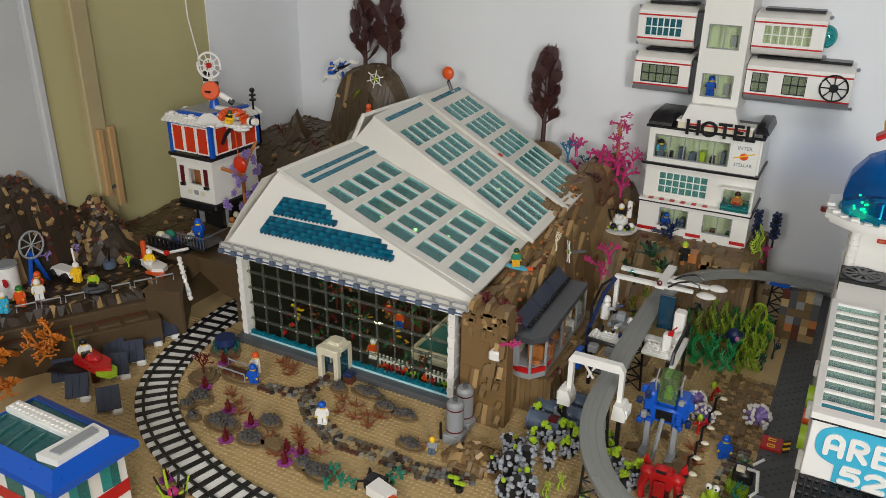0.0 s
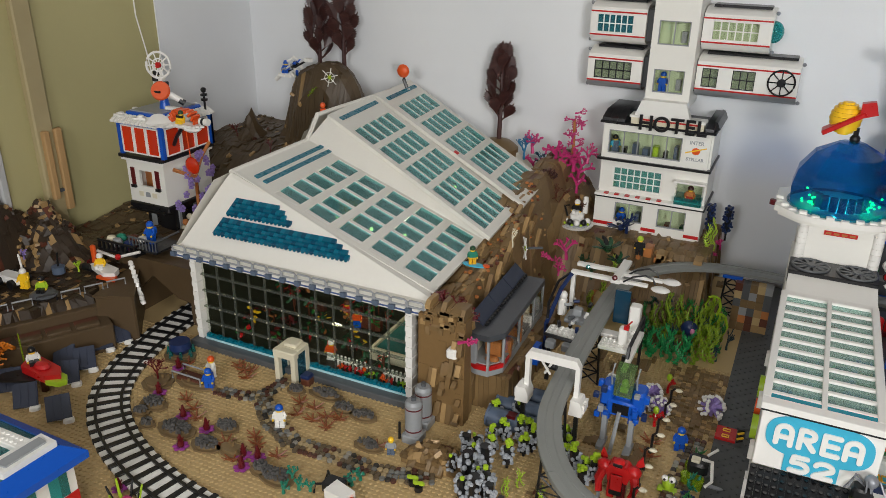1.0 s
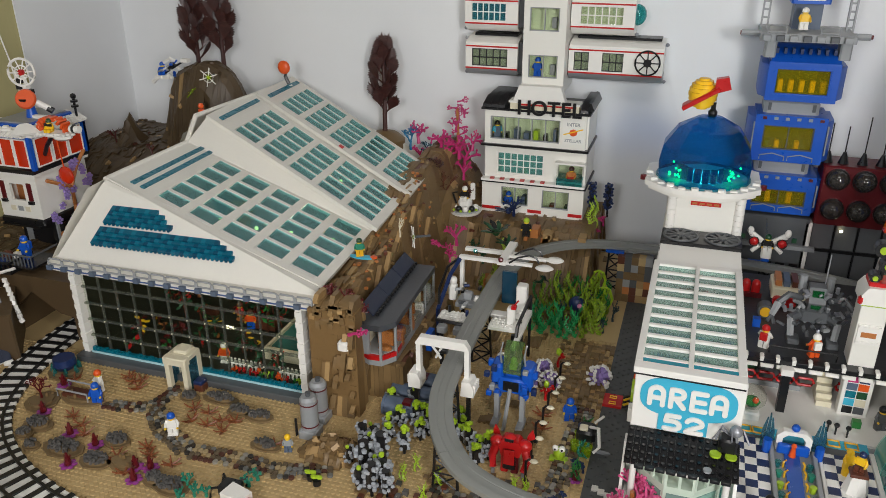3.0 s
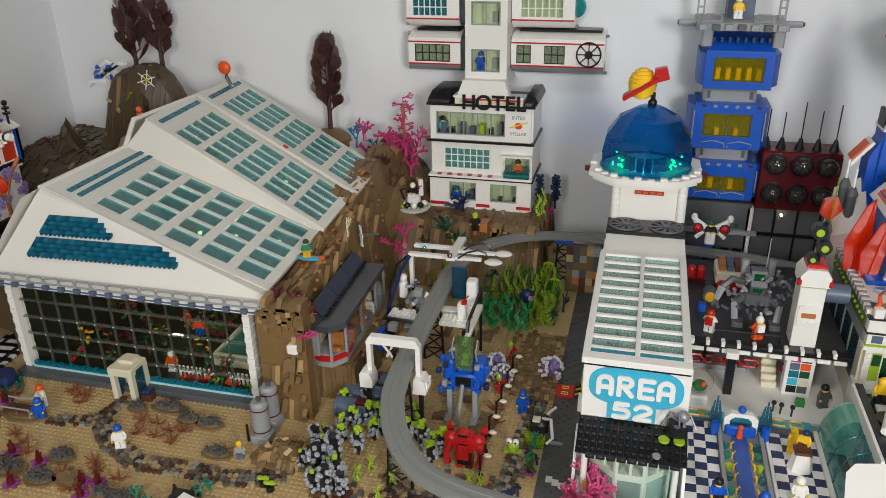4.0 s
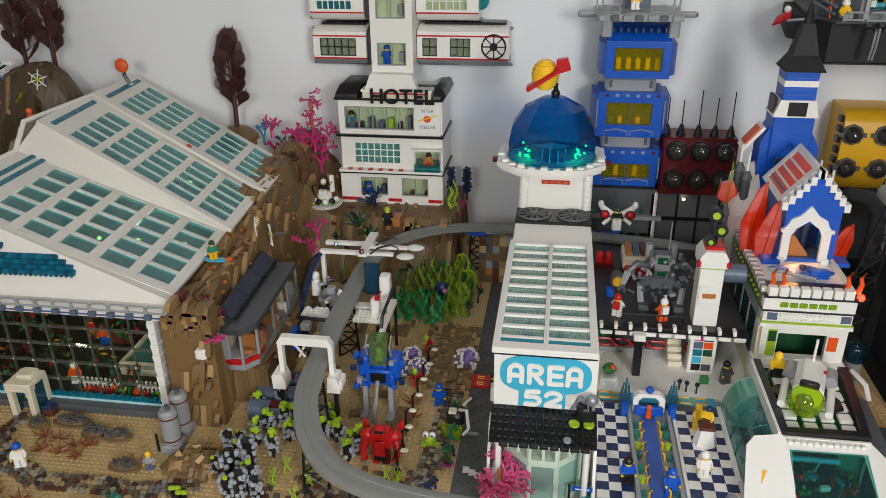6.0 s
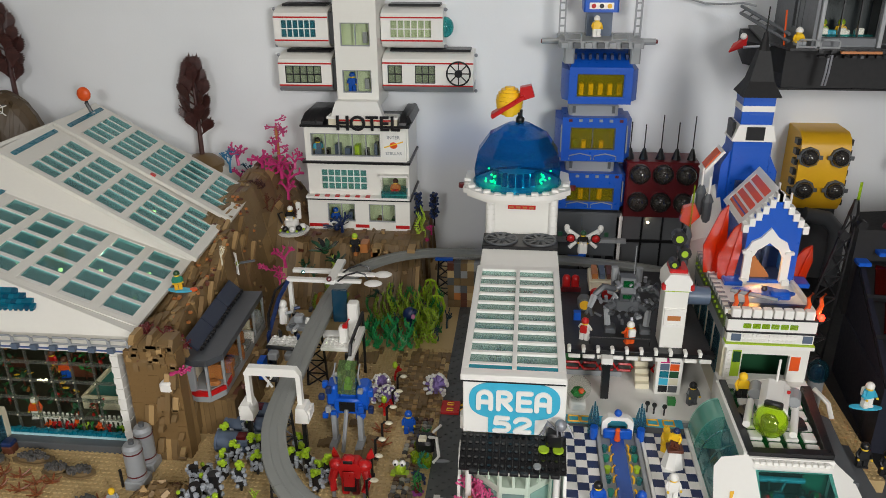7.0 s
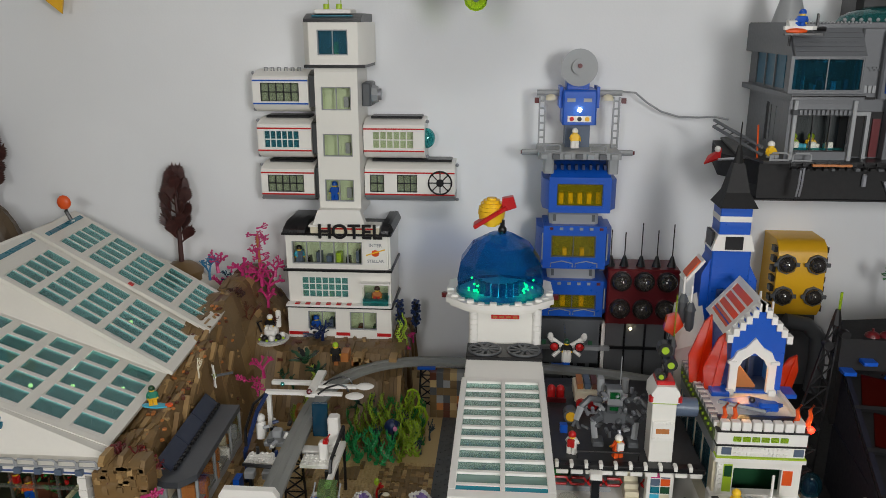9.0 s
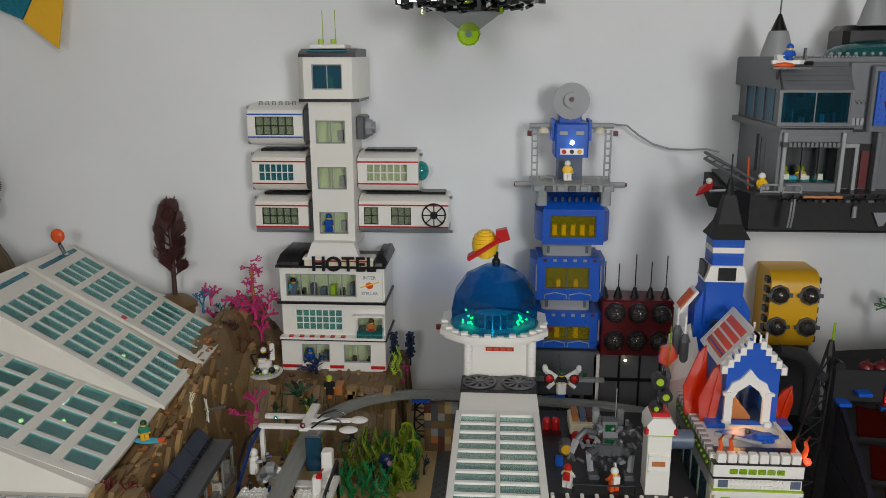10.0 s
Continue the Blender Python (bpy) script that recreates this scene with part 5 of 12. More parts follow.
    r = 0.056 + q.uniform(-0.014, 0.008)
    part("led_cluster", MB().ball(0.11 + r * math.cos(a), 1.357 + r * math.sin(a), 0.312 + q.uniform(0, 0.022), 0.0020, n=6, m=4), G_GREEN, hall, "glowing green light")
for k in range(8):
    a = 3.5 + k * 0.33
    part("display", MB().box(0.11 + 0.04 * math.cos(a) - 0.006, 1.357 + 0.04 * math.sin(a), 0.309, 0.11 + 0.04 * math.cos(a) + 0.006, 1.362 + 0.04 * math.sin(a), 0.333, c=0.002), TEAL, hall)
small_light(0.11, 1.33, 0.325, 0.2, (0.1, 1.0, 0.7), 0.004)
part("finial", MB().cyl(0.112, 1.357, 0.416, 0.004, 0.022, 8).ball(0.112, 1.357, 0.42, 0.008, n=10, m=5), BLACK, hall)
planet = MB()
for j in range(9):
    a = -1.2 + j * 0.3
    rr = 0.0235 * math.cos(a)
    planet.cyl(0.093, 1.357, 0.452 + 0.0235 * math.sin(a) - 0.0035, rr, 0.0066, 14)
globe = part("planet_ball", planet, YELLOW, hall, "yellow brick-built planet ornament")
ringm = MB()
ringm.at = pose(0.093, 1.346, 0.450, 0, -33, 0)
ringm.box(-0.036, -0.018, -0.004, 0.03, 0.012, 0.003, c=0.002)
part("planet_ring", ringm, RED, globe)
arrow = MB()
arrow.at = pose(0.121, 1.346, 0.470, 0, -12, 0)
arrow.prism([(-0.013, -0.011), (0.013, -0.008), (0.011, 0.012), (-0.008, 0.012)], "y", -0.012, 0.004)
part("arrow_tip", arrow, RED, globe)
# side discs, lower front: awning and bay window
for y, z, r, m in ((0.985, 0.10, 0.017, LIME), (1.06, 0.12, 0.016, LIME), (1.02, 0.11, 0.012, ORANGE)):
    part("side_disc", MB().cyl(AX0 - 0.008, y, z, r, 0.008, 16, "x"), m, hall)
    part("side_disc", MB().cyl(AX1, y + 0.06, z, r, 0.007, 16, "x"), m, hall)
for k in range(3):
    part("side_bracket", box(AX0 - 0.006, 0.88 + k * 0.12, 0.12, AX0, 0.895 + k * 0.12, 0.14, c=0.001), WHITE_P, hall)
for r in range(5):
    for k in range(16):
        x = AX0 - 0.001 + k * 0.0083
        t = r * 0.0105
        part("awning_tile", MB().slab((x, 0.800 + t, 0.1185 + r * 0.0032), (x + 0.0081, 0.800 + t, 0.1185 + r * 0.0032), (x + 0.0081, 0.8103 + t, 0.1225 + r * 0.0032), (x, 0.8103 + t, 0.1225 + r * 0.0032), 0.003), BLACK, hall)
for r in range(5):
    for k in range(16):
        x = AX0 - 0.001 + k * 0.0083
        part("awning_stud", MB().cyl(x + 0.004, 0.8055 + r * 0.0105, 0.1195 + r * 0.0032, 0.0024, 0.0027, 8), GLOSSBLACK, hall)
for k in range(9):
    part("awning_fringe", box(AX0 + 0.012 + k * 0.0125, 0.7945, 0.1155, AX0 + 0.023 + k * 0.0125, 0.8015, 0.1195, c=0.001), BLACK, hall)
part("awning_lamp", MB().cyl(0.150, 0.806, 0.1225, 0.005, 0.003, 10), GREY, hall)
bay = [(0.060, 0.862), (0.072, 0.836), (0.104, 0.808), (0.140, 0.808), (0.170, 0.836), (0.181, 0.862)]
MINTW = plastic("pale_mint_plastic", (206, 222, 204), 0.3, 0.04)
part("bay_base", MB().prism(bay, "z", 0.0, 0.018), WHITE, hall)
part("bay_cap", MB().prism(bay, "z", 0.106, 0.117), WHITE, hall)
part("bay_transom", MB().prism(bay, "z", 0.077, 0.087), MINTW, hall)
for f, (a, b) in enumerate(zip(bay, bay[1:])):
    d = (Vector(b) - Vector(a))
    u = d.normalized()
    w = Vector((-u.y, u.x)) * 0.004

    def upright(t, half, z0, z1, name, mat):
        p = Vector(a) + d * t
        return part(name, MB().prism([tuple(p - u * half), tuple(p + u * half), tuple(p + u * half + w), tuple(p - u * half + w)], "z", z0, z1), mat, hall)
    upright(0.04, 0.0022, 0.018, 0.077, "bay_post", MINTW)
    upright(0.96, 0.0022, 0.018, 0.077, "bay_post", MINTW)
    for t in (0.04, 0.5, 0.96):
        upright(t, 0.0018, 0.087, 0.106, "bay_mullion", MINTW)
    p, q = Vector(a), Vector(b)
    pane(part("bay_pane", MB().prism([tuple(p + u * 0.004 + w * 0.3), tuple(q - u * 0.004 + w * 0.3), tuple(q - u * 0.004 + w * 0.6), tuple(p + u * 0.004 + w * 0.6)], "z", 0.018, 0.077), C_TEAL if f in (0, 4) else C_MINT, hall))
    part("bay_sill", MB().prism([tuple(p - w * 0.4), tuple(q - w * 0.4), tuple(q + w * 0.5), tuple(p + w * 0.5)], "z", 0.0185, 0.0225), MINTW, hall)
part("bay_inner", box(0.07, 0.85, 0.0, 0.175, 0.856, 0.115), MINTW, hall)
part("red_pillar", box(0.113, 0.832, 0.018, 0.130, 0.842, 0.070, c=0.002), WINE, hall)
part("dark_door", box(0.108, 0.844, 0.018, 0.136, 0.849, 0.074), BLACK, hall)
for k in range(6):
    part("shop_item", box(0.082 + k * 0.015, 0.836, 0.088, 0.089 + k * 0.015, 0.844, 0.097 + 0.004 * (k % 2), c=0.001), (BROWN, BLACK, NOUGAT, GREY, BLACK, BROWN)[k], hall)
for x in (0.062, 0.172):
    part("white_pilaster", MB().cyl(x + 0.003, 0.812, 0.0, 0.004, 0.118, 10), WHITE_P, hall)
part("raking_wall", MB().prism([(0.862, 0.0), (0.862, 0.115), (0.845, 0.115), (0.79, 0.0)][::-1], "x", 0.185, 0.189), WHITE_P, hall)
part("raking_wall", MB().prism([(0.862, 0.0), (0.862, 0.115), (0.845, 0.115), (0.79, 0.0)][::-1], "x", 0.050, 0.054), WHITE_P, hall)
# surveyor robot on the gable corner
rob = thing("spider_drone", (0.174, 0.845, 0.134), "small black and silver drone perched on the gable", "drone")
part("body", box(0.160, 0.832, 0.134, 0.182, 0.852, 0.152, c=0.003), BLACK, rob)
part("head", MB().ball(0.178, 0.84, 0.162, 0.008, n=8, m=5), SILVER, rob)
for k in range(5):
    a = k * 1.2
    part("leg", MB().tube([(0.172, 0.842, 0.154), (0.172 + 0.014 * math.cos(a), 0.838 + 0.006 * math.sin(a), 0.166), (0.172 + 0.022 * math.cos(a), 0.834, 0.150)], 0.0014, 5), SILVER, rob)
for x in (0.158, 0.176):
    part("foot", MB().cyl(x, 0.83, 0.130, 0.007, 0.003, 10), LIME, rob)

# ---------- blue space tower on the wall ----------
bt = thing("space_tower", (0.26, 1.62, 0.08), "tall blue and grey space tower with yellow windows", "tower")
part("back_board", box(0.172, 1.640, 0.0, 0.345, 1.698, 0.168), GREY, bt, "grey panel base")
part("base_block", box(0.190, 1.575, 0.0, 0.325, 1.640, 0.172, c=0.002), DGREY, bt)
for k in range(5):
    part("grille", box(0.20 + k * 0.025, 1.5735, 0.06, 0.217 + k * 0.025, 1.575, 0.075), BLACK, bt)
part("base_shelf", box(0.176, 1.565, 0.108, 0.34, 1.576, 0.116), GREY, bt)


def blue_module(z0, z1, x0, x1, y, win, big):
    m = part("blue_module", wall_with_holes(x0, x1, y, z0, z1, [win], 0.01), BLUE, bt)
    part("module_side", MB().prism([(x0, y), (x0, 1.67), (x0 - 0.012, 1.67), (x0 - 0.012, y + 0.02)], "z", z0 + 0.006, z1 - 0.006), BLUE, m)
    part("module_side", MB().prism([(x1, y), (x1 + 0.012, y + 0.02), (x1 + 0.012, 1.67), (x1, 1.67)], "z", z0 + 0.006, z1 - 0.006), BLUE, m)
    part("module_top", box(x0, y + 0.01, z1 - 0.008, x1, 1.67, z1), BLUE, m)
    part("module_floor", box(x0, y + 0.01, z0, x1, 1.67, z0 + 0.008), BLUE, m)
    part("module_back", box(x0, y + 0.055, z0 + 0.008, x1, y + 0.058, z1 - 0.008), NAVY, m)
    window(m, win[0], win[1], win[2], win[3], y + 0.002, DGREY if not big else BLUE, C_YELLOW, 1 if big else 2, 1)
    for k in range(5 if big else 4):
        w = (win[2] - win[0]) / 5
        part("seat", box(win[0] + 0.008 + k * w, y + 0.03, z0 + 0.012, win[0] + 0.002 + (k + 0.8) * w, y + 0.045, z0 + 0.034, c=0.001), YELLOW if big else (DGREEN, YELLOW, BLACK, AMBER)[k], m)
    if not big:
        for k in range(2):
            xc = (x0 + x1) / 2 + (k - 0.5) * 0.05
            part("arch_rail", MB().tube([(xc - 0.022, y - 0.002, z0 + 0.004), (xc - 0.022, y - 0.002, z0 + 0.012), (xc, y - 0.002, z0 + 0.017), (xc + 0.022, y - 0.002, z0 + 0.012), (xc + 0.022, y - 0.002, z0 + 0.004)], 0.0012, 5), GREY, m)
        for k in range(6):
            part("red_light", box(x0 + 0.012 + k * 0.02, y - 0.003, z1 - 0.008, x0 + 0.019 + k * 0.02, y, z1 - 0.003), WINE if k % 5 == 0 else GREY, m)
        for x in (x0 - 0.004, x1):
            part("handle_bar", MB().tube([(x + 0.002, y - 0.004, z0 + 0.02), (x + 0.002, y - 0.004, z1 - 0.014)], 0.0015, 6), GREY, m)
    return m


def collar(z0, z1):
    part("collar", box(0.208, 1.595, z0, 0.306, 1.67, z1, c=0.006), GREY, bt)
    for x in (0.218, 0.296):
        part("collar_clip", box(x - 0.003, 1.5935, z0 + 0.006, x + 0.003, 1.595, z1 - 0.006), DGREY, bt)


blue_module(0.178, 0.256, 0.196, 0.322, 1.578, (0.210, 0.194, 0.308, 0.226), False)
collar(0.256, 0.282)
blue_module(0.282, 0.372, 0.196, 0.322, 1.578, (0.212, 0.306, 0.302, 0.352), False)
collar(0.372, 0.398)
blue_module(0.400, 0.472, 0.204, 0.326, 1.576, (0.218, 0.412, 0.312, 0.460), True)
part("slope_roof", MB().prism([(1.574, 0.472), (1.60, 0.492), (1.67, 0.494), (1.67, 0.472)], "x", 0.206, 0.324), BLUE, bt)
for k in range(8):
    part("roof_rib", box(0.212 + k * 0.014, 1.582, 0.486, 0.217 + k * 0.014, 1.6, 0.4955), NAVY, bt)
for s_ in (0.192, 0.318):
    part("bracket", box(s_, 1.58, 0.478, s_ + 0.02, 1.62, 0.512, c=0.003), GREY, bt)
part("platform", box(0.180, 1.560, 0.510, 0.340, 1.68, 0.524, c=0.002), GREY, bt)
for k in range(7):
    part("platform_tooth", box(0.184 + k * 0.0225, 1.552, 0.512, 0.198 + k * 0.0225, 1.561, 0.522, c=0.001), DGREY if k % 2 else GREY, bt)
for x0, x1 in ((0.148, 0.182), (0.338, 0.366)):
    part("side_arm", MB().cyl(x0, 1.60, 0.518, 0.006, x1 - x0, 8, "x"), GREY, bt)
for x in (0.146, 0.366):
    part("arm_tip", MB().cyl(x, 1.60, 0.518, 0.004, 0.004, 8, "x"), WINE, bt)
for x in (0.192, 0.280):
    bar_piece(bt, x, 1.565, 0.524, 0.03, 0.014)
# scaffold legs and the console
for x in (0.180, 0.326):
    leg = MB().box(x, 1.62, 0.524, x + 0.003, 1.628, 0.625).box(x + 0.011, 1.62, 0.524, x + 0.014, 1.628, 0.625)
    for k in range(7):
        leg.box(x, 1.621, 0.528 + k * 0.0145, x + 0.014, 1.627, 0.531 + k * 0.0145)
    part("scaffold_leg", leg, GREY, bt)
part("console_body", box(0.226, 1.60, 0.572, 0.292, 1.68, 0.640, c=0.003), BLUE, bt)
part("console_side", box(0.220, 1.612, 0.604, 0.226, 1.67, 0.645), BLUE, bt)
part("console_side", box(0.292, 1.612, 0.604, 0.298, 1.67, 0.645), BLUE, bt)
part("console_panel", box(0.236, 1.5985, 0.578, 0.282, 1.60, 0.590), WHITE_P, bt)
for k in range(3):
    part("dial", MB().cyl(0.244 + k * 0.015, 1.5975, 0.584, 0.0045, 0.001, 10, "y"), (RED, BLACK, AMBER)[k], bt)
part("console_slot", box(0.234, 1.5985, 0.617, 0.25, 1.60, 0.624), GREY, bt)
part("console_slot", box(0.266, 1.5985, 0.617, 0.282, 1.60, 0.624), GREY, bt)
part("alarm_lamp", MB().ball(0.259, 1.597, 0.602, 0.0045, n=8, m=5), G_WHITE, bt, "lit warm lamp")
small_light(0.259, 1.585, 0.604, 0.012, (1.0, 0.85, 0.6))
part("stand", box(0.235, 1.63, 0.524, 0.284, 1.68, 0.572), SANDBLUE, bt)
part("crossbeam", MB().cyl(0.176, 1.635, 0.632, 0.006, 0.05, 10, "x"), GREY, bt)
part("crossbeam", MB().cyl(0.298, 1.635, 0.632, 0.006, 0.046, 10, "x"), GREY, bt)
for x in (0.204, 0.316):
    part("lamp_shade", MB().ball(x, 1.632, 0.618, 0.013, 0.013, 0.012, 12, 4, lo=0.0), CREAM, bt)
    small_light(x, 1.625, 0.612, 0.02, (1.0, 0.9, 0.7))
for x in (0.172, 0.344):
    part("red_tip", box(x, 1.625, 0.612, x + 0.008, 1.64, 0.622), WINE, bt)
dish = part("dish", MB().cyl(0.256, 1.612, 0.682, 0.036, 0.006, 28, "y", 0.034).cyl(0.256, 1.604, 0.684, 0.015, 0.009, 20, "y").cyl(0.256, 1.618, 0.678, 0.01, 0.05, 12, "y"), GREY, bt, "round grey dish")
part("dish_boss", MB().cyl(0.256, 1.599, 0.686, 0.0045, 0.006, 10, "y"), WINE, dish)
part("neck", box(0.234, 1.62, 0.640, 0.278, 1.67, 0.660, c=0.002), BLUE, bt)
toy_figure(0.252, 1.60, 0.527, 10, YELLOW, WHITE_P, WHITE_P, "yellow toy astronaut on the tower platform", pack=WHITE_P)
gc = MB().tube([(0.344, 1.66, 0.633), (0.375, 1.665, 0.630), (0.40, 1.67, 0.610), (0.43, 1.672, 0.592), (0.465, 1.67, 0.582), (0.5, 1.65, 0.583), (0.525, 1.62, 0.588), (0.545, 1.60, 0.585)], 0.0022, 6)
solo("hose", gc, GREY, "thin grey hose sagging along the wall", "hose")

# ---------- dark red egg rack on stand ----------
rack = thing("dome_rack", (0.4, 1.6, 0.0), "dark red wall rack with six smoky bubbles", "rack")
part("panel", box(0.331, 1.585, 0.162, 0.477, 1.66, 0.281, c=0.003), WINE, rack)
for i in range(3):
    for j in range(2):
        x, z = 0.3585 + i * 0.0462, 0.196 + j * 0.060
        ring = part("bubble_socket", MB().cyl(x, 1.577, z, 0.021, 0.008, 18, "y"), BLACK, rack)
        dm = MB()
        dm.at = pose(x, 1.577, z, 90, 0, 0)
        dm.ball(0, 0, 0, 0.0195, 0.0195, 0.017, 16, 5, lo=0.0)
        part("bubble", dm, C_BLACK, ring)
for k, (x, h) in enumerate(((0.338, 0.075), (0.366, 0.07), (0.400, 0.09), (0.432, 0.075), (0.463, 0.088))):
    part("spike", MB().cyl(x, 1.61, 0.281, 0.010, 0.022, 8, r2=0.003).cyl(x, 1.61, 0.303, 0.0012, h - 0.02, 6), BLACK, rack)
part("stand", box(0.322, 1.60, 0.0, 0.482, 1.68, 0.162), plastic("rack_grey_plastic", (104, 106, 108), 0.35, 0.1), rack)
for k in range(4):
    part("stand_rib", box(0.33 + k * 0.042, 1.595, 0.02, 0.334 + k * 0.042, 1.60, 0.16), BLACK, rack)
part("stand_rib", box(0.322, 1.594, 0.1, 0.482, 1.599, 0.106), BLACK, rack)
part("side_post", box(0.3165, 1.575, 0.0, 0.3305, 1.60, 0.165, c=0.002), WHITE_P, rack, "white upright strip")
part("stand_lamp", MB().ball(0.385, 1.592, 0.148, 0.003, n=8, m=4), G_WHITE, rack)

# ---------- yellow block with four bubbles ----------
yb = thing("yellow_habitat", (0.715, 1.64, 0.1), "yellow wall block with four smoky bubbles", "module")
part("body", MB().prism([(1.699, 0.340), (1.63, 0.340), (1.612, 0.330), (1.605, 0.315), (1.605, 0.20), (1.618, 0.18), (1.699, 0.178)][::-1], "x", 0.673, 0.769), AMBER, yb)
for i in range(2):
    for j in range(2):
        x, z = 0.690 + i * 0.060, 0.226 + j * 0.068
        ring = part("bubble_socket", MB().cyl(x, 1.598, z, 0.021, 0.008, 8, "y"), DGREY, yb)
        dm = MB()
        dm.at = pose(x, 1.598, z, 90, 0, 0)
        dm.ball(0, 0, 0, 0.0175, 0.0175, 0.016, 14, 5, lo=0.0)
        part("bubble", dm, C_BLACK, ring)
        part("socket_bar", box(x - 0.025, 1.597, z - 0.004, x + 0.025, 1.6005, z + 0.004), DGREY, yb)
for k in range(7):
    part("side_clip", box(0.666, 1.612, 0.19 + k * 0.021, 0.673, 1.63, 0.202 + k * 0.021), BLACK, yb)
    part("side_clip", box(0.769, 1.612, 0.19 + k * 0.021, 0.774, 1.63, 0.202 + k * 0.021), BLACK, yb)
part("stand", box(0.662, 1.63, 0.0, 0.77, 1.69, 0.178), DGREY, yb)
part("curved_pipe", MB().tube([(0.70, 1.60, 0.172), (0.745, 1.60, 0.165), (0.770, 1.60, 0.14), (0.775, 1.60, 0.08), (0.77, 1.60, 0.0)], 0.016, 12), DGREY, yb)
part("teal_rock", MB().ball(0.655, 1.59, 0.09, 0.016, 0.012, 0.02, 6, 3), TEAL, yb)

# ---------- grey station with black hull high on the wall ----------
stn = thing("wall_station", (0.8, 1.56, 0.45), "large mid grey station on a black hull fixed to the wall", "station")
STGREY = plastic("mid_grey_plastic", (98, 101, 105), 0.35, 0.1, seams=True)
SX, SY = 0.594, 1.42
SIDETEAL = plastic("dark_teal_glass_plastic", (14, 92, 118), 0.38, 0.25, bump=0.0)
part("hull", MB().prism([(0.56, 1.435), (1.10, 1.435), (1.10, 1.698), (0.58, 1.698), (0.55, 1.50)], "z", 0.466, 0.5335), PITCH, stn, "black ship hull")
part("hull_lip", MB().prism([(0.555, 1.43), (1.10, 1.43), (1.10, 1.698), (0.575, 1.698), (0.545, 1.497)], "z", 0.463, 0.4655), BLACK, stn)
part("bow_wedge", MB().prism([(0.56, 1.437), (0.55, 1.50), (0.58, 1.698), (0.545, 1.698), (0.515, 1.53)], "z", 0.49, 0.531), PITCH, stn)
part("deck", MB().prism([(0.555, 1.40), (1.10, 1.40), (1.10, 1.698), (0.56, 1.698), (0.535, 1.50)], "z", 0.534, 0.538), BLACK, stn)
for k in range(18):
    part("deck_tooth", box(0.60 + k * 0.02, 1.396, 0.531, 0.608 + k * 0.02, 1.40, 0.536), BLACK, stn)
part("orange_board", box(0.635, 1.394, 0.5305, 0.70, 1.40, 0.5345), NOUGAT, stn)
w1 = [(0.606, 0.552, 0.696, 0.615)]
part("lower_wall", wall_with_holes(SX, 0.705, SY, 0.538, 0.640, w1, 0.008), STGREY, stn)
part("lower_side", MB().prism([(SX, SY + 0.008), (SX + 0.008, SY + 0.008), (0.618, 1.698), (0.610, 1.698)], "z", 0.538, 0.640), STGREY, stn)
window(stn, 0.606, 0.552, 0.696, 0.615, SY + 0.001, BLACK, C_CLEAR, 3, 1)
part("awning", MB().prism([(1.405, 0.616), (1.42, 0.616), (1.42, 0.624), (1.41, 0.624)], "x", 0.598, 0.694), DGREY, stn)
sidew = part("side_window", MB().prism([(0.6000, 1.462), (0.5975, 1.462), (0.6015, 1.56), (0.6040, 1.56)], "z", 0.556, 0.625), PITCH, stn)
for k in range(4):
    y = 1.466 + k * 0.030
    part("side_bar", MB().prism([(0.5990 + k * 0.0012, y), (0.5962 + k * 0.0012, y), (0.5964 + k * 0.0012, y + 0.004), (0.5992 + k * 0.0012, y + 0.004)], "z", 0.553, 0.622), STGREY, sidew)
part("ledge", box(0.592, 1.412, 0.640, 0.712, 1.698, 0.650, c=0.001), STGREY, stn)
part("upper_side", MB().prism([(0.596, 1.433), (0.604, 1.433), (0.614, 1.698), (0.605, 1.698)], "z", 0.650, 0.7115), STGREY, stn)
part("upper_cheek", MB().prism([(1.433, 0.7117), (1.468, 0.7565), (1.468, 0.7635), (1.698, 0.7635), (1.698, 0.7117)][::-1], "x", 0.594, 0.602), STGREY, stn)
w2 = [(0.594, 0.654, 0.709, 0.7085)]
part("upper_wall", wall_with_holes(0.590, 0.714, 1.425, 0.650, 0.7115, w2, 0.008), STGREY, stn)
window(stn, 0.594, 0.654, 0.709, 0.7085, 1.426, STGREY, C_DEEP, 2, 1)
for x in (0.596, 0.6135, 0.699):
    part("glass_post", box(x, 1.436, 0.652, x + 0.0045, 1.441, 0.7085, c=0.001), C_TBLUE, stn)
for k in range(3):
    y = 1.47 + k * 0.06
    part("side_pane", MB().prism([(0.5985 + k * 0.0022, y), (0.5962 + k * 0.0022, y), (0.598 + k * 0.0022, y + 0.05), (0.6003 + k * 0.0022, y + 0.05)], "z", 0.655, 0.713), SIDETEAL, stn)
    part("side_mullion", MB().prism([(0.5985 + k * 0.0022, y + 0.050), (0.5955 + k * 0.0022, y + 0.050), (0.5958 + k * 0.0022, y + 0.056), (0.5988 + k * 0.0022, y + 0.056)], "z", 0.653, 0.715), STGREY, stn)
for k in range(6):
    z = 0.7117 + k * 0.0075
    part("shell_panel", MB().prism([(1.425 + k * 0.006, z), (1.429 + k * 0.006, z + 0.0073), (1.46 + k * 0.006, z + 0.0073), (1.46 + k * 0.006, z)][::-1], "x", 0.596, 0.712), STGREY, stn)
part("roof", box(0.596, 1.465, 0.757, 0.98, 1.698, 0.766, c=0.001), STGREY, stn)
part("inner_back", box(0.612, 1.50, 0.538, 1.1, 1.504, 0.757), plastic("dark_slate_plastic", (30, 42, 50), 0.4, 0.15), stn)
q = random.Random(61)
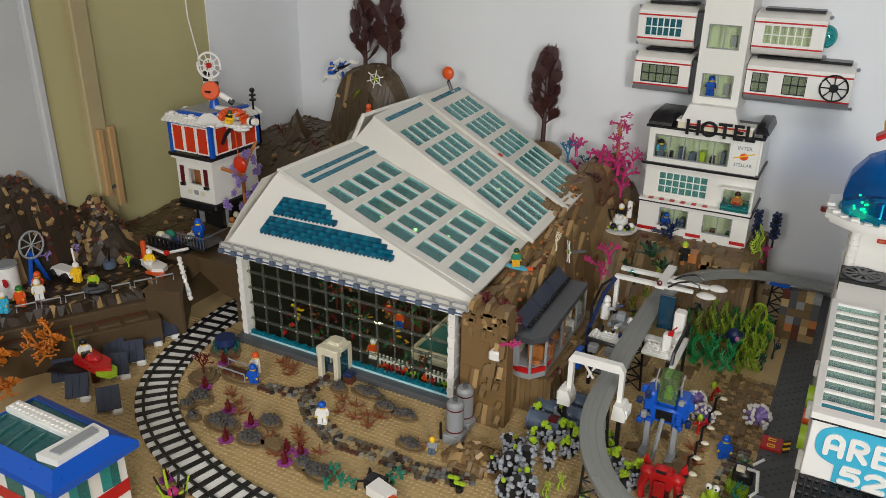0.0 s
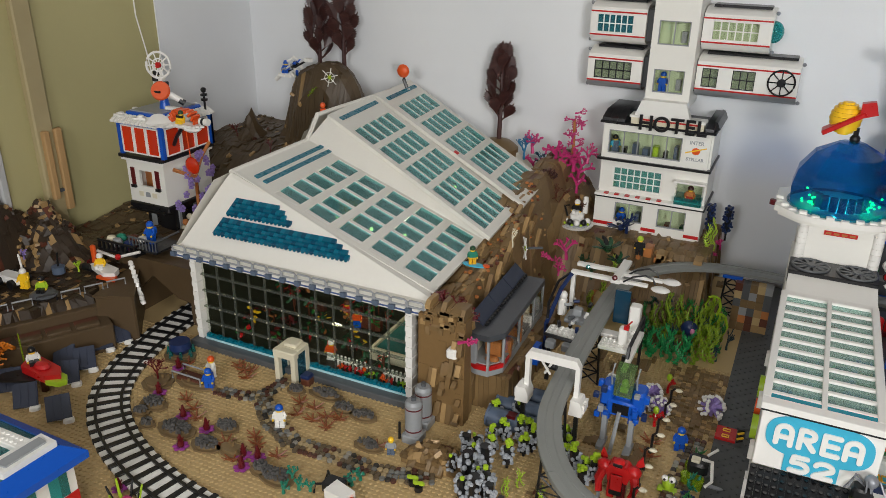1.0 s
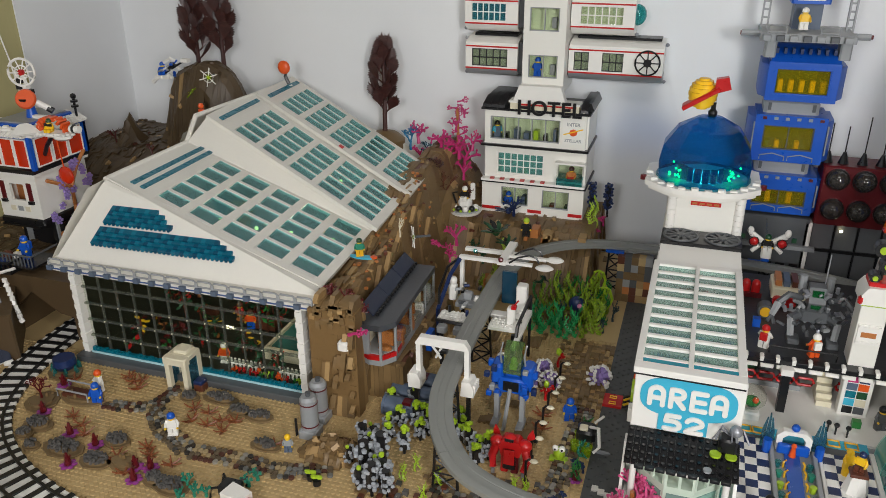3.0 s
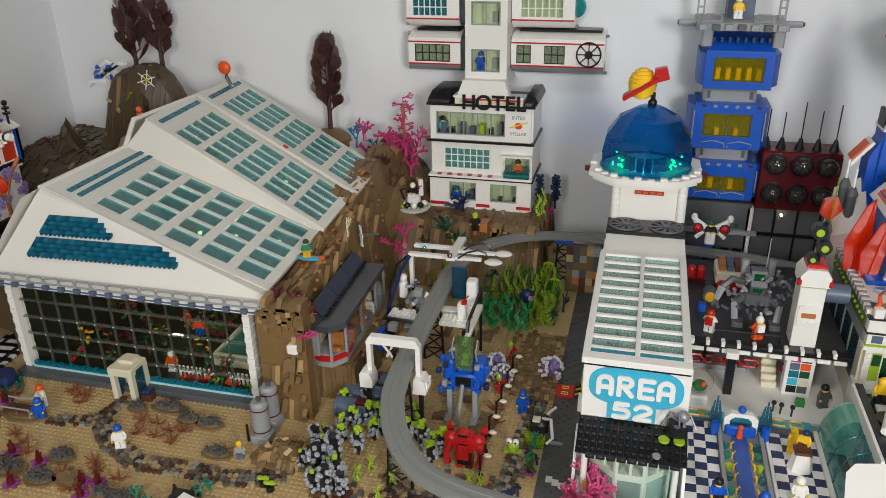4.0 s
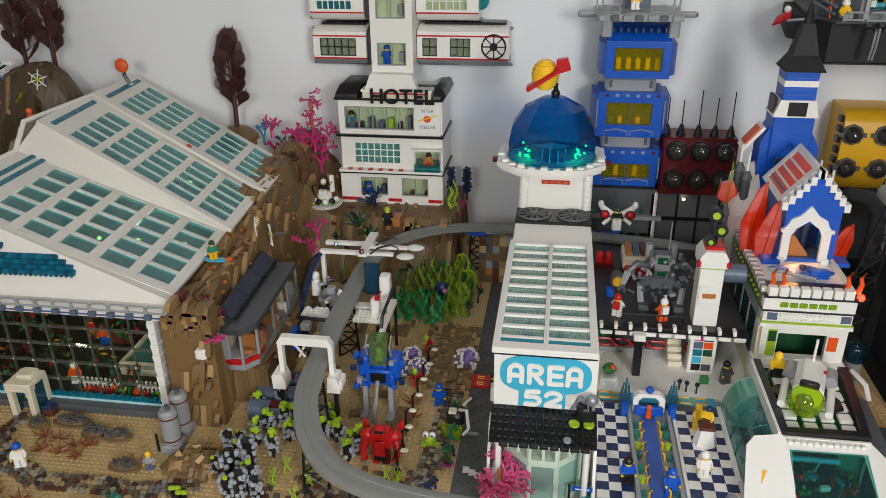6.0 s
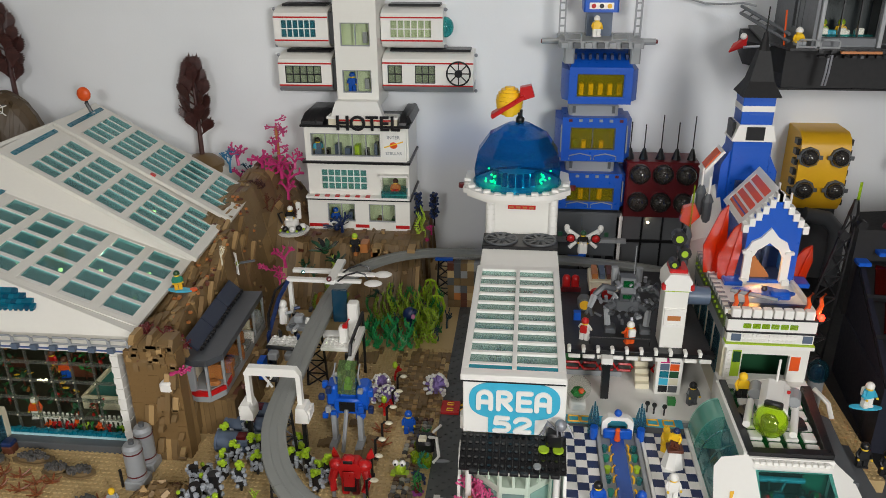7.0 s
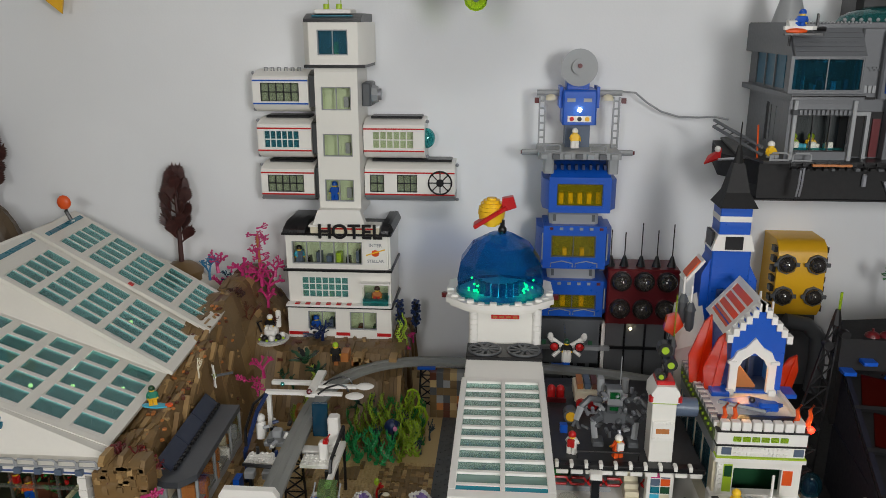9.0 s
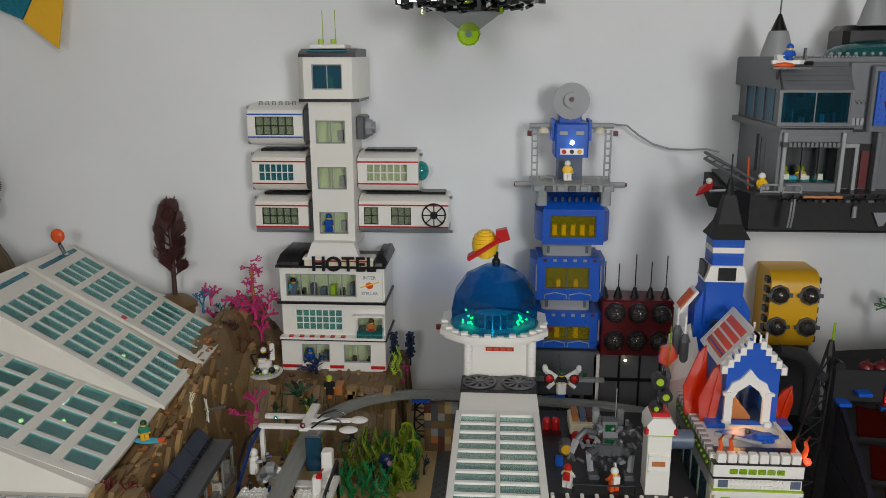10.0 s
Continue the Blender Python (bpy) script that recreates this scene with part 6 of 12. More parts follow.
for k in range(14):
    x, z = q.uniform(0.612, 0.69), q.choice((0.651, 0.651, 0.70))
    part("furnishing", box(x, 1.45, z, x + q.uniform(0.006, 0.016), 1.47, z + q.uniform(0.01, 0.035), c=0.001), q.choice((NAVY, BLACK, AZURE, WHITE_P, DGREY)), stn)
for k in range(30):
    x = 0.60 + k * 0.013
    part("hull_greeble", box(x, 1.388 + q.uniform(0, 0.006), 0.524, x + q.uniform(0.005, 0.011), 1.402, 0.5295 - q.uniform(0, 0.002), c=0.001), q.choice((PITCH, BLACK, DGREY, PITCH)), stn)
part("east_body", box(0.712, 1.45, 0.538, 1.10, 1.698, 0.757, c=0.002), STGREY, stn)
part("doorway", box(0.714, 1.447, 0.540, 0.732, 1.45, 0.61), PITCH, stn)
part("door_frame", MB().box(0.732, 1.440, 0.538, 0.738, 1.45, 0.612).box(0.712, 1.440, 0.612, 0.738, 1.45, 0.618), GREY, stn)
part("recess", box(0.738, 1.4475, 0.54, 0.775, 1.45, 0.618), PITCH, stn)
part("wing_pier", box(0.762, 1.430, 0.538, 0.770, 1.449, 0.64, c=0.001), STGREY, stn)
part("red_door", box(0.745, 1.4445, 0.54, 0.758, 1.4475, 0.606), WINE, stn)
for k in range(10):
    y = 1.452 + k * 0.0092
    part("vent_slot", MB().prism([(0.5950 + k * 0.0003, y), (0.5935 + k * 0.0003, y), (0.5938 + k * 0.0003, y + 0.006), (0.5953 + k * 0.0003, y + 0.006)], "z", 0.727, 0.745), PITCH, stn)
part("floor_line", box(0.592, 1.410, 0.6455, 0.712, 1.412, 0.648), GLOSSBLACK, stn)
for x in (0.600, 0.697):
    part("pier", box(x, 1.414, 0.538, x + 0.007, 1.4205, 0.640, c=0.001), GREY, stn)
for k in range(12):
    part("shutter_rib", box(0.606 + k * 0.0072, 1.4035, 0.6165, 0.6105 + k * 0.0072, 1.4065, 0.6245), STGREY, stn)
for k in range(3):
    part("white_block", box(0.612 + k * 0.029, 1.438, 0.556, 0.624 + k * 0.029, 1.446, 0.566, c=0.001), WHITE_P, stn)
part("aqua_shelf", box(0.606, 1.436, 0.540, 0.696, 1.448, 0.556), C_TEAL, stn)
for k in range(20):
    part("edge_stud", MB().ball(0.612 + k * 0.0058, 1.462 - k * 0.0004, 0.7655, 0.0022, n=6, m=3), GREY, stn)
part("panel_frame", box(0.745, 1.437, 0.640, 0.885, 1.4495, 0.752, c=0.003), STGREY, stn)
emblem = part("blue_panel", box(0.753, 1.432, 0.650, 0.88, 1.437, 0.742, c=0.001), BLUE, stn, "blue studded panel with red ring")
part("red_ring", MB().tube([(0.806 + 0.036 * math.cos(a), 1.430, 0.69 + 0.020 * math.sin(a)) for a in np.linspace(0, 2 * math.pi, 19)], 0.004, 6), RED, emblem)
for i in range(10):
    for j in range(8):
        part("stud", MB().cyl(0.760 + i * 0.0122, 1.4295, 0.656 + j * 0.0112, 0.0022, 0.003, 6, "y"), BLUE, emblem)
for k in range(9):
    part("clip_stud", MB().cyl(0.716 + k * 0.0035, 1.4465, 0.688 + 0.004 * (k % 2), 0.0015, 0.004, 6, "y"), STGREY, stn)
for k in range(4):
    part("grille_tile", box(0.715 + k * 0.0072, 1.4455, 0.650, 0.7205 + k * 0.0072, 1.45, 0.662), GREY, stn)
# flat black strip; the gap's shade is put in as colour
part("shadow_gap", box(0.713, 1.447, 0.6385, 0.744, 1.45, 0.6425), PITCH, stn)
for k in range(22):
    part("roof_stud", MB().ball(0.685 + k * 0.014, 1.47 + 0.0006 * k, 0.770, 0.0036, n=8, m=4), GREY, stn)
part("rear_dome", MB().ball(0.80, 1.57, 0.765, 0.09, 0.06, 0.03, 14, 4, lo=0.0), C_TEAL, stn)
part("rear_block", box(0.752, 1.585, 0.765, 0.90, 1.67, 0.822, c=0.01), BLACK, stn)
for x, z in ((0.630, 0.766), (0.80, 0.82)):
    part("turret_cone", MB().cyl(x, 1.58, z, 0.030, 0.046, 16, r2=0.017), GREY, stn)
    part("turret_tip", MB().cyl(x, 1.58, z + 0.046, 0.015, 0.03, 12, r2=0.003).cyl(x, 1.58, z + 0.076, 0.0015, 0.06, 6), BLACK, stn)
for x in (0.618, 0.623):
    part("claw", MB().tube([(x, 1.397, 0.528), (x - 0.003, 1.392, 0.50), (x - 0.004, 1.396, 0.478)], 0.0018, 6), SILVER, stn)
part("hull_lamp", MB().prism([(0.77, 0.50), (0.80, 0.50), (0.79, 0.477), (0.782, 0.475)][::-1], "y", 1.428, 1.434), SILVER, stn)
part("hull_lamp", box(0.735, 1.428, 0.49, 0.743, 1.434, 0.512, c=0.002), SILVER, stn)
bar_piece(stn, 0.566, 1.402, 0.538, 0.03, 0.014)
bar_piece(stn, 0.602, 1.398, 0.538, 0.03, 0.014)
part("boom", MB().tube([(0.505, 1.55, 0.578), (0.56, 1.43, 0.545)], 0.003, 6).tube([(0.505, 1.55, 0.59), (0.56, 1.43, 0.557)], 0.003, 6), STGREY, stn)
for k in range(6):
    u = k / 6
    part("boom_strut", MB().tube([(0.505 + 0.055 * u, 1.55 - 0.12 * u, 0.578 - 0.033 * u), (0.505 + 0.055 * (u + 0.12), 1.55 - 0.12 * (u + 0.12), 0.59 - 0.033 * (u + 0.12))], 0.0015, 5), STGREY, stn)
part("mast", MB().tube([(0.556, 1.44, 0.536), (0.552, 1.44, 0.595)], 0.0016, 6), ORANGE, stn)
toy_figure(0.575, 1.43, 0.540, 15, YELLOW, GREY, WHITE_P, "yellow toy astronaut on the station deck", sit=True)
toy_figure(0.625, 1.47, 0.5385, 0, LIME, BLACK, LIME, "green toy figure behind the station window")
toy_figure(0.655, 1.47, 0.5385, 0, YELLOW, BLACK, LIME, "yellow toy figure behind the station window")
for k in range(4):
    part("console", box(0.604 + k * 0.022, 1.445, 0.538, 0.618 + k * 0.022, 1.455, 0.562, c=0.001), AZURE if k % 2 else WHITE_P, stn)
sled = thing("sky_sled", (0.615, 1.42, 0.768), "white and red flying sled before the station roof", "vehicle")
part("hull", MB().prism([(0.590, 1.412), (0.640, 1.402), (0.654, 1.414), (0.640, 1.430), (0.592, 1.430)], "z", 0.766, 0.774), WHITE_P, sled)
part("cowl", MB().prism([(1.404, 0.774), (1.428, 0.774), (1.428, 0.786), (1.412, 0.784)][::-1], "x", 0.596, 0.612), WHITE_P, sled)
part("stripe", MB().ball(0.610, 1.404, 0.764, 0.022, 0.006, 0.006, 12, 5), ORANGE, sled)
part("keel", box(0.586, 1.400, 0.756, 0.662, 1.412, 0.761, c=0.001), BLACK, sled)
part("fin", box(0.650, 1.412, 0.77, 0.655, 1.418, 0.798, c=0.001), BLACK, sled)
part("thruster", MB().cyl(0.648, 1.416, 0.768, 0.005, 0.022, 8, "x"), BLACK, sled)
part("peg", MB().tube([(0.625, 1.425, 0.766), (0.625, 1.475, 0.766)], 0.003, 6), C_CLEAR, sled)
sled.matrix_basis = Matrix.Translation((0.594, 1.415, 0.752)) @ Matrix.Scale(0.82, 4) @ Matrix.Translation((-0.62, -1.415, -0.764)) @ sled.matrix_basis
toy_figure(0.596, 1.417, 0.760, -30, BLUE, BLUE, BLUE, "blue toy astronaut riding the sled", sit=True, s=0.95)
flyer = thing("red_flyer", (0.505, 1.50, 0.53), "small dark red flying cape craft below the boom", "vehicle")
part("wing", MB().slab((0.478, 1.49, 0.518), (0.505, 1.485, 0.53), (0.51, 1.50, 0.545), (0.488, 1.505, 0.53), 0.003), RED, flyer)
part("nose", MB().tube([(0.50, 1.48, 0.527), (0.555, 1.47, 0.533)], 0.0025, 6), SILVER, flyer)
part("pilot_dome", MB().ball(0.50, 1.487, 0.545, 0.006, n=8, m=5), WHITE_P, flyer)

# ---------- saucer and glider near the top ----------
CHROME = plastic("chrome_plastic", (200, 202, 206), 0.12, 0.06, metal=1.0)
ufo = thing("saucer", (0.06, 1.55, 0.85), "black and silver saucer with lime port mounted on the wall", "saucer")
part("disc", MB().cyl(0.06, 1.50, 0.862, 0.13, 0.018, 28, r2=0.12), GLOSSBLACK, ufo)
part("cone", MB().cyl(0.06, 1.50, 0.842, 0.035, 0.02, 16, r2=0.085), CHROME, ufo)
part("dome", MB().ball(0.06, 1.50, 0.88, 0.06, 0.06, 0.03, 16, 4, lo=0.0), DGREY, ufo)
part("mount", box(0.04, 1.56, 0.865, 0.08, 1.699, 0.885), BLACK, ufo)
part("port", MB().cyl(0.059, 1.452, 0.806, 0.019, 0.004, 20, "y").tube([(0.059 + 0.019 * math.cos(a), 1.45, 0.806 + 0.019 * math.sin(a)) for a in np.linspace(0, 6.283, 13)], 0.002, 5), C_LIME, ufo, "transparent lime round port")
part("port_arm", MB().prism([(0.0, 0.845), (0.12, 0.845), (0.075, 0.812), (0.045, 0.812)][::-1], "y", 1.462, 1.475), DGREY, ufo)
part("port_hub", MB().cyl(0.059, 1.445, 0.806, 0.006, 0.008, 10, "y"), DGREEN, ufo)
for x in (-0.02, 0.115):
    part("lime_light", MB().cyl(x, 1.43, 0.838, 0.003, 0.012, 6), C_LIME, ufo)
for k in range(26):
    a = math.pi + k * math.pi / 25
    part("rim_stud", box(0.06 + 0.128 * math.cos(a) - 0.006, 1.5 + 0.128 * math.sin(a) - 0.004, 0.858, 0.06 + 0.128 * math.cos(a) + 0.006, 1.5 + 0.128 * math.sin(a) + 0.004, 0.868 + 0.006 * (k % 2)), CHROME if k % 3 == 0 else PITCH, ufo)
q = random.Random(62)
for k in range(70):
    a, r = q.uniform(math.pi, 2 * math.pi), q.uniform(0.04, 0.125)
    mb = MB()
    mb.at = pose(0.06 + r * math.cos(a), 1.5 + r * math.sin(a), 0.860 - 0.012 * (1 - r / 0.125) - q.uniform(0, 0.006), q.uniform(-25, 25), q.uniform(-25, 25), q.uniform(0, 180))
    mb.box(-0.008, -0.004, -0.003, 0.008, 0.004, 0.003, c=0.001)
    part("hull_plate", mb, q.choice((PITCH, GLOSSBLACK, CHROME, PITCH, CHROME)), ufo)
glider = thing("glider", (-0.85, 1.65, 0.85), "yellow teal and white glider fixed high on the wall", "glider")
part("wing", MB().slab((-0.862, 1.64, 0.842), (-0.794, 1.64, 0.786), (-0.775, 1.66, 0.93), (-0.815, 1.66, 0.94), 0.006), AMBER, glider)
part("wing", MB().slab((-0.92, 1.64, 0.868), (-0.865, 1.64, 0.845), (-0.822, 1.655, 0.93), (-0.87, 1.66, 0.95), 0.006), TEAL, glider)
part("wing", MB().slab((-0.95, 1.65, 0.90), (-0.922, 1.65, 0.87), (-0.88, 1.66, 0.95), (-0.93, 1.67, 0.96), 0.006), WHITE_P, glider)
part("mount", MB().cyl(-0.85, 1.66, 0.9, 0.006, 0.039, 8, "y"), GREY, glider)

# ---------- railway on the sand ----------
rail = thing("toy_railway", (-0.85, 0.75, 0), "curved toy railway with black rails and white sleepers", "railway")


def curve_at(s):
    """Centre line: a straight run, then a wide curve; s runs in metres."""
    pts = [(-0.99, 1.10), (-0.985, 0.969), (-0.975, 0.91), (-0.96, 0.84), (-0.93, 0.77), (-0.887, 0.717), (-0.823, 0.67), (-0.739, 0.632), (-0.655, 0.609), (-0.57, 0.598), (-0.47, 0.595), (-0.30, 0.595)]
    for a, b in zip(pts, pts[1:]):
        d = math.dist(a, b)
        if s <= d:
            u = s / d
            return a[0] + (b[0] - a[0]) * u, a[1] + (b[1] - a[1]) * u
        s -= d
    return pts[-1]


def smooth_curve(s):
    xs = [curve_at(max(0, s + k * 0.02)) for k in (-2, -1, 0, 1, 2)]
    return sum(p[0] for p in xs) / 5, sum(p[1] for p in xs) / 5


sleeper = mesh_of("sleeper", MB().box(-0.032, -0.0075, 0.0, 0.032, 0.0075, 0.0032, c=0.0006), WHITE_P)
tie = mesh_of("tie", MB().box(-0.033, -0.0045, 0.0, 0.033, 0.0045, 0.0052, c=0.0006), BLACK)
N = 52
rails = ([], [])
for k in range(N * 2):
    s = k * 0.0117
    (ax, ay), (bx, by) = smooth_curve(s), smooth_curve(s + 0.004)
    t = math.atan2(by - ay, bx - ax)
    ob = part("sleeper" if k % 2 else "tie", sleeper if k % 2 else tie, None, rail, local=True)
    ob.matrix_basis = rail.matrix_basis.inverted() @ Matrix.Translation((ax, ay, 0.0018)) @ pose(0, 0, 0, 0, 0, math.degrees(t) + 90)
    for r, sgn in zip(rails, (1, -1)):
        r.append((ax - sgn * 0.0195 * math.sin(t), ay + sgn * 0.0195 * math.cos(t), 0.0085))
for r in rails:
    rm = MB()
    rv = []
    for k, p in enumerate(r):
        a, b = Vector(r[max(0, k - 1)]), Vector(r[min(len(r) - 1, k + 1)])
        d = (b - a).normalized() if (b - a).length > 1e-6 else Vector((1, 0, 0))
        n = Vector((-d.y, d.x, 0)) * 0.0022
        p = Vector(p)
        rv += [p - n - Vector((0, 0, 0.005)), p - n, p + n, p + n - Vector((0, 0, 0.005))]
    rm.add(rv, [(k * 4 + i, k * 4 + i + 1, k * 4 + i + 5, k * 4 + i + 4) for k in range(len(r) - 1) for i in range(3)])
    part("rail", rm, BLACK, rail)

# ---------- cobbled path ----------
path = thing("cobbled_path", (-0.6, 0.8, 0), "winding path of round mixed brown and grey cobbles", "path", kind="structure")
COB = [plastic("cobble_" + n, c, 0.4, 0.12) for n, c in (("brown", (98, 84, 64)), ("grey", (112, 112, 108)), ("tan", (168, 148, 110)), ("dark", (52, 48, 44)), ("red", (84, 50, 38)), ("pale", (150, 146, 136)))]
cobs = [mesh_of("cobble", MB().cyl(0, 0, 0, 0.0044, 0.0032, 10, r2=0.004), m) for m in COB]
rnd = random.Random(21)


def pave(pts, w, n, zt=0.0016):
    segs = list(zip(pts, pts[1:]))
    total = sum(math.dist(a, b) for a, b in segs)
    rows = int(total / 0.0085)
    for r in range(rows):
        s = (r + 0.5) * total / rows
        for a, b in segs:
            d = math.dist(a, b)
            if s <= d:
                break
            s -= d
        u = s / d
        x, y = a[0] + (b[0] - a[0]) * u, a[1] + (b[1] - a[1]) * u
        nx, ny = -(b[1] - a[1]) / d, (b[0] - a[0]) / d
        for k in range(w):
            if rnd.random() < 0.06:
                continue
            o = (k - (w - 1) / 2) * 0.0085 + rnd.uniform(-0.001, 0.001)
            ob = part("cobble", cobs[min(5, int(rnd.random() ** 1.5 * 6))], None, path, local=True)
            ob.matrix_basis = Matrix.Translation((x + nx * o + 0.6, y + ny * o - 0.8, zt))


pave([(-0.68, 0.915), (-0.68, 0.884), (-0.689, 0.852), (-0.722, 0.837), (-0.765, 0.835)], 3, 0)
pave([(-0.689, 0.852), (-0.661, 0.833), (-0.635, 0.806), (-0.594, 0.789), (-0.567, 0.773), (-0.522, 0.777), (-0.47, 0.778), (-0.428, 0.774), (-0.392, 0.781), (-0.343, 0.802)], 4, 0)
pave([(-0.20, 0.80), (-0.12, 0.79), (-0.06, 0.80), (-0.035, 0.86), (-0.03, 0.96), (-0.025, 1.06)], 4, 0)
# rough brown paving patches of small plates between the lamps and the pond
pat = MB()
taken = set()
for k in range(420):
    x, y = rnd.gauss(-0.045, 0.022), rnd.uniform(1.06, 1.26)
    if x < -0.1 or x > -0.004:
        continue
    key = (round(x / 0.008), round(y / 0.008))
    if key in taken:
        continue
    taken.add(key)
    x, y = key[0] * 0.008, key[1] * 0.008
    z = 0.001 + 0.0032 * rnd.choice((1, 1, 1, 1, 2))
    pat.mi = rnd.choice((0, 0, 0, 0, 1))
    pat.box(x + 0.0002, y + 0.0002, 0, x + 0.0078, y + 0.0078, z)
for k in range(260):
    x, y = rnd.uniform(-0.30, -0.03), rnd.gauss(0.80, 0.03)
    if y > 0.86 or y < 0.7 or hash((round(x * 30), round(y * 30))) % 3 == 0:
        continue
    key = (round(x / 0.008), round(y / 0.008))
    if key in taken:
        continue
    taken.add(key)
    x, y = key[0] * 0.008, key[1] * 0.008
    pat.mi = rnd.choice((0, 0, 2, 3))
    pat.box(x + 0.0002, y + 0.0002, 0, x + 0.0078, y + 0.0078, 0.001 + 0.0032 * rnd.choice((1, 1, 2)))
solo("plate_rubble", pat, [ROCK, ROCKTAN, BROWN, COAL], "patches of brown plates on the sand", "rubble", kind="stuff")


# ---------- rubble patches ----------
def rubble(x, y, w, d, grey, n):
    mb = MB()
    r2 = random.Random(int(x * 1e4) + int(y * 1e3))
    base = [(x + w * (0.92 + 0.16 * r2.random()) * math.cos(a), y + d * (0.92 + 0.16 * r2.random()) * math.sin(a)) for a in np.linspace(0, 2 * math.pi, 11)[:-1]]
    mb.mi = 0
    mb.prism(base, "z", 0.0016, 0.0048)
    mb.prism([(x + (p - x) * 0.72, y + (q - y) * 0.72) for p, q in base], "z", 0.0048, 0.009)
    mb.mi = 1
    for k in range(n):
        a, r = r2.uniform(0, 6.28), math.sqrt(r2.random()) * 0.7
        px, py = x + w * r * math.cos(a), y + d * r * math.sin(a)
        z = 0.006 + 0.006 * (1 - r)
        mb.cyl(px, py, z, 0.0027, r2.uniform(0.003, 0.0065), 6, r2=0.002)
    solo("rock_patch", mb, [DTAN, grey], "low brown patch topped with dark grey rubble studs", "rock", "rock patches")


for x, y, w, d, n in ((-0.825, 0.756, 0.026, 0.018, 40), (-0.826, 0.73, 0.015, 0.011, 20), (-0.795, 0.712, 0.014, 0.011, 20), (-0.745, 0.722, 0.036, 0.02, 80), (-0.68, 0.76, 0.022, 0.016, 50), (-0.679, 0.712, 0.026, 0.017, 60),
                      (-0.644, 0.891, 0.018, 0.012, 30), (-0.592, 0.902, 0.034, 0.013, 60), (-0.545, 0.882, 0.022, 0.013, 40), (-0.508, 0.879, 0.026, 0.014, 45), (-0.462, 0.818, 0.026, 0.013, 40), (-0.572, 0.705, 0.018, 0.014, 30)):
    rubble(x, y, w, d, COAL, n)
for x, y, w, d, n in ((-0.541, 0.70, 0.03, 0.018, 60), (-0.636, 0.72, 0.03, 0.015, 4), (-0.866, 0.808, 0.026, 0.028, 3), (-0.81, 0.835, 0.042, 0.02, 2), (-0.895, 0.89, 0.03, 0.025, 2)):
    rubble(x, y, w, d, COAL if n > 10 else ROCK, n)


# ---------- plants ----------
def twig_mesh(seed, mat, n=6, size=0.022):
    r2 = random.Random(seed)
    mb = MB()
    for k in range(n):
        a = 2 * math.pi * k / n + r2.uniform(-0.3, 0.3)
        l, h = size * r2.uniform(0.5, 0.75), size * r2.uniform(0.22, 0.5)
        p0, p1, p2 = (0, 0, 0.002), (l * 0.5 * math.cos(a), l * 0.5 * math.sin(a), h * 0.45), (l * math.cos(a), l * math.sin(a), h)
        mb.tube([p0, p1, p2], 0.0017, 5, r2=0.0009)
        b = a + 0.7
        mb.tube([p1, (p1[0] + l * 0.35 * math.cos(b), p1[1] + l * 0.35 * math.sin(b), p1[2] + h * 0.2)], 0.001, 4, r2=0.0006)
    mb.cyl(0, 0, 0, 0.003, 0.003, 8)
    return mesh_of("twig_plant", mb, mat)


TW = [twig_mesh(i, plastic("twig_brown_%d" % i, (134, 74, 40), 0.36, 0.1)) for i in range(3)]


def put_plant(me, x, y, z, s, label, group, name="toy_plant", lean=0.0):
    rn = random.Random(int(x * 9e4) ^ int(y * 7e4))
    return solo(name, me, None, label, "plant", group, at=Matrix.Translation((x, y, z)) @ pose(0, 0, 0, lean, 0, rn.uniform(0, 360)) @ Matrix.Scale(s, 4))


for i, (x, y) in enumerate(((-0.779, 0.911), (-0.762, 0.901), (-0.75, 0.908), (-0.742, 0.887), (-0.788, 0.791), (-0.76, 0.776), (-0.739, 0.759), (-0.627, 0.762), (-0.613, 0.748), (-0.657, 0.73), (-0.622, 0.703), (-0.57, 0.739),
                            (-0.618, 0.866), (-0.604, 0.839), (-0.59, 0.864), (-0.559, 0.852), (-0.574, 0.836), (-0.544, 0.829), (-0.537, 0.857), (-0.45, 0.825), (-0.861, 0.875))):
    put_plant(TW[i % 3], x, y, 0.0016, 1.0, "bare reddish brown twig plant on the sand", "twig plants")

cr = MB()
cr.mi = 0
for k in range(6):
    a = k * 1.05
    cr.ball(0.008 * math.cos(a), 0.008 * math.sin(a), 0.003, 0.005, 0.005, 0.002, 6, 2)
cr.mi = 1
cr.cyl(0, 0, 0.004, 0.005, 0.006, 8)
cr.cyl(0, 0, 0.01, 0.005, 0.014, 6, r2=0.0015)
for a in (0.5, 2.6, 4.5):
    cr.tube([(0, 0, 0.008), (0.005 * math.cos(a), 0.005 * math.sin(a), 0.018)], 0.0018, 5, r2=0.001)
CRM = mesh_of("crystal_plant", cr, [plastic("violet_petals", (150, 60, 140), 0.3, 0.1), WINE])
for x, y in ((-0.866, 0.857), (-0.84, 0.784), (-0.759, 0.752), (-0.704, 0.742), (-0.71, 0.693), (-0.614, 0.718), (-0.592, 0.723), (-0.599, 0.695)):
    put_plant(CRM, x, y, 0.0016, 1.0, "dark red bud plant with violet petals", "bud plants")


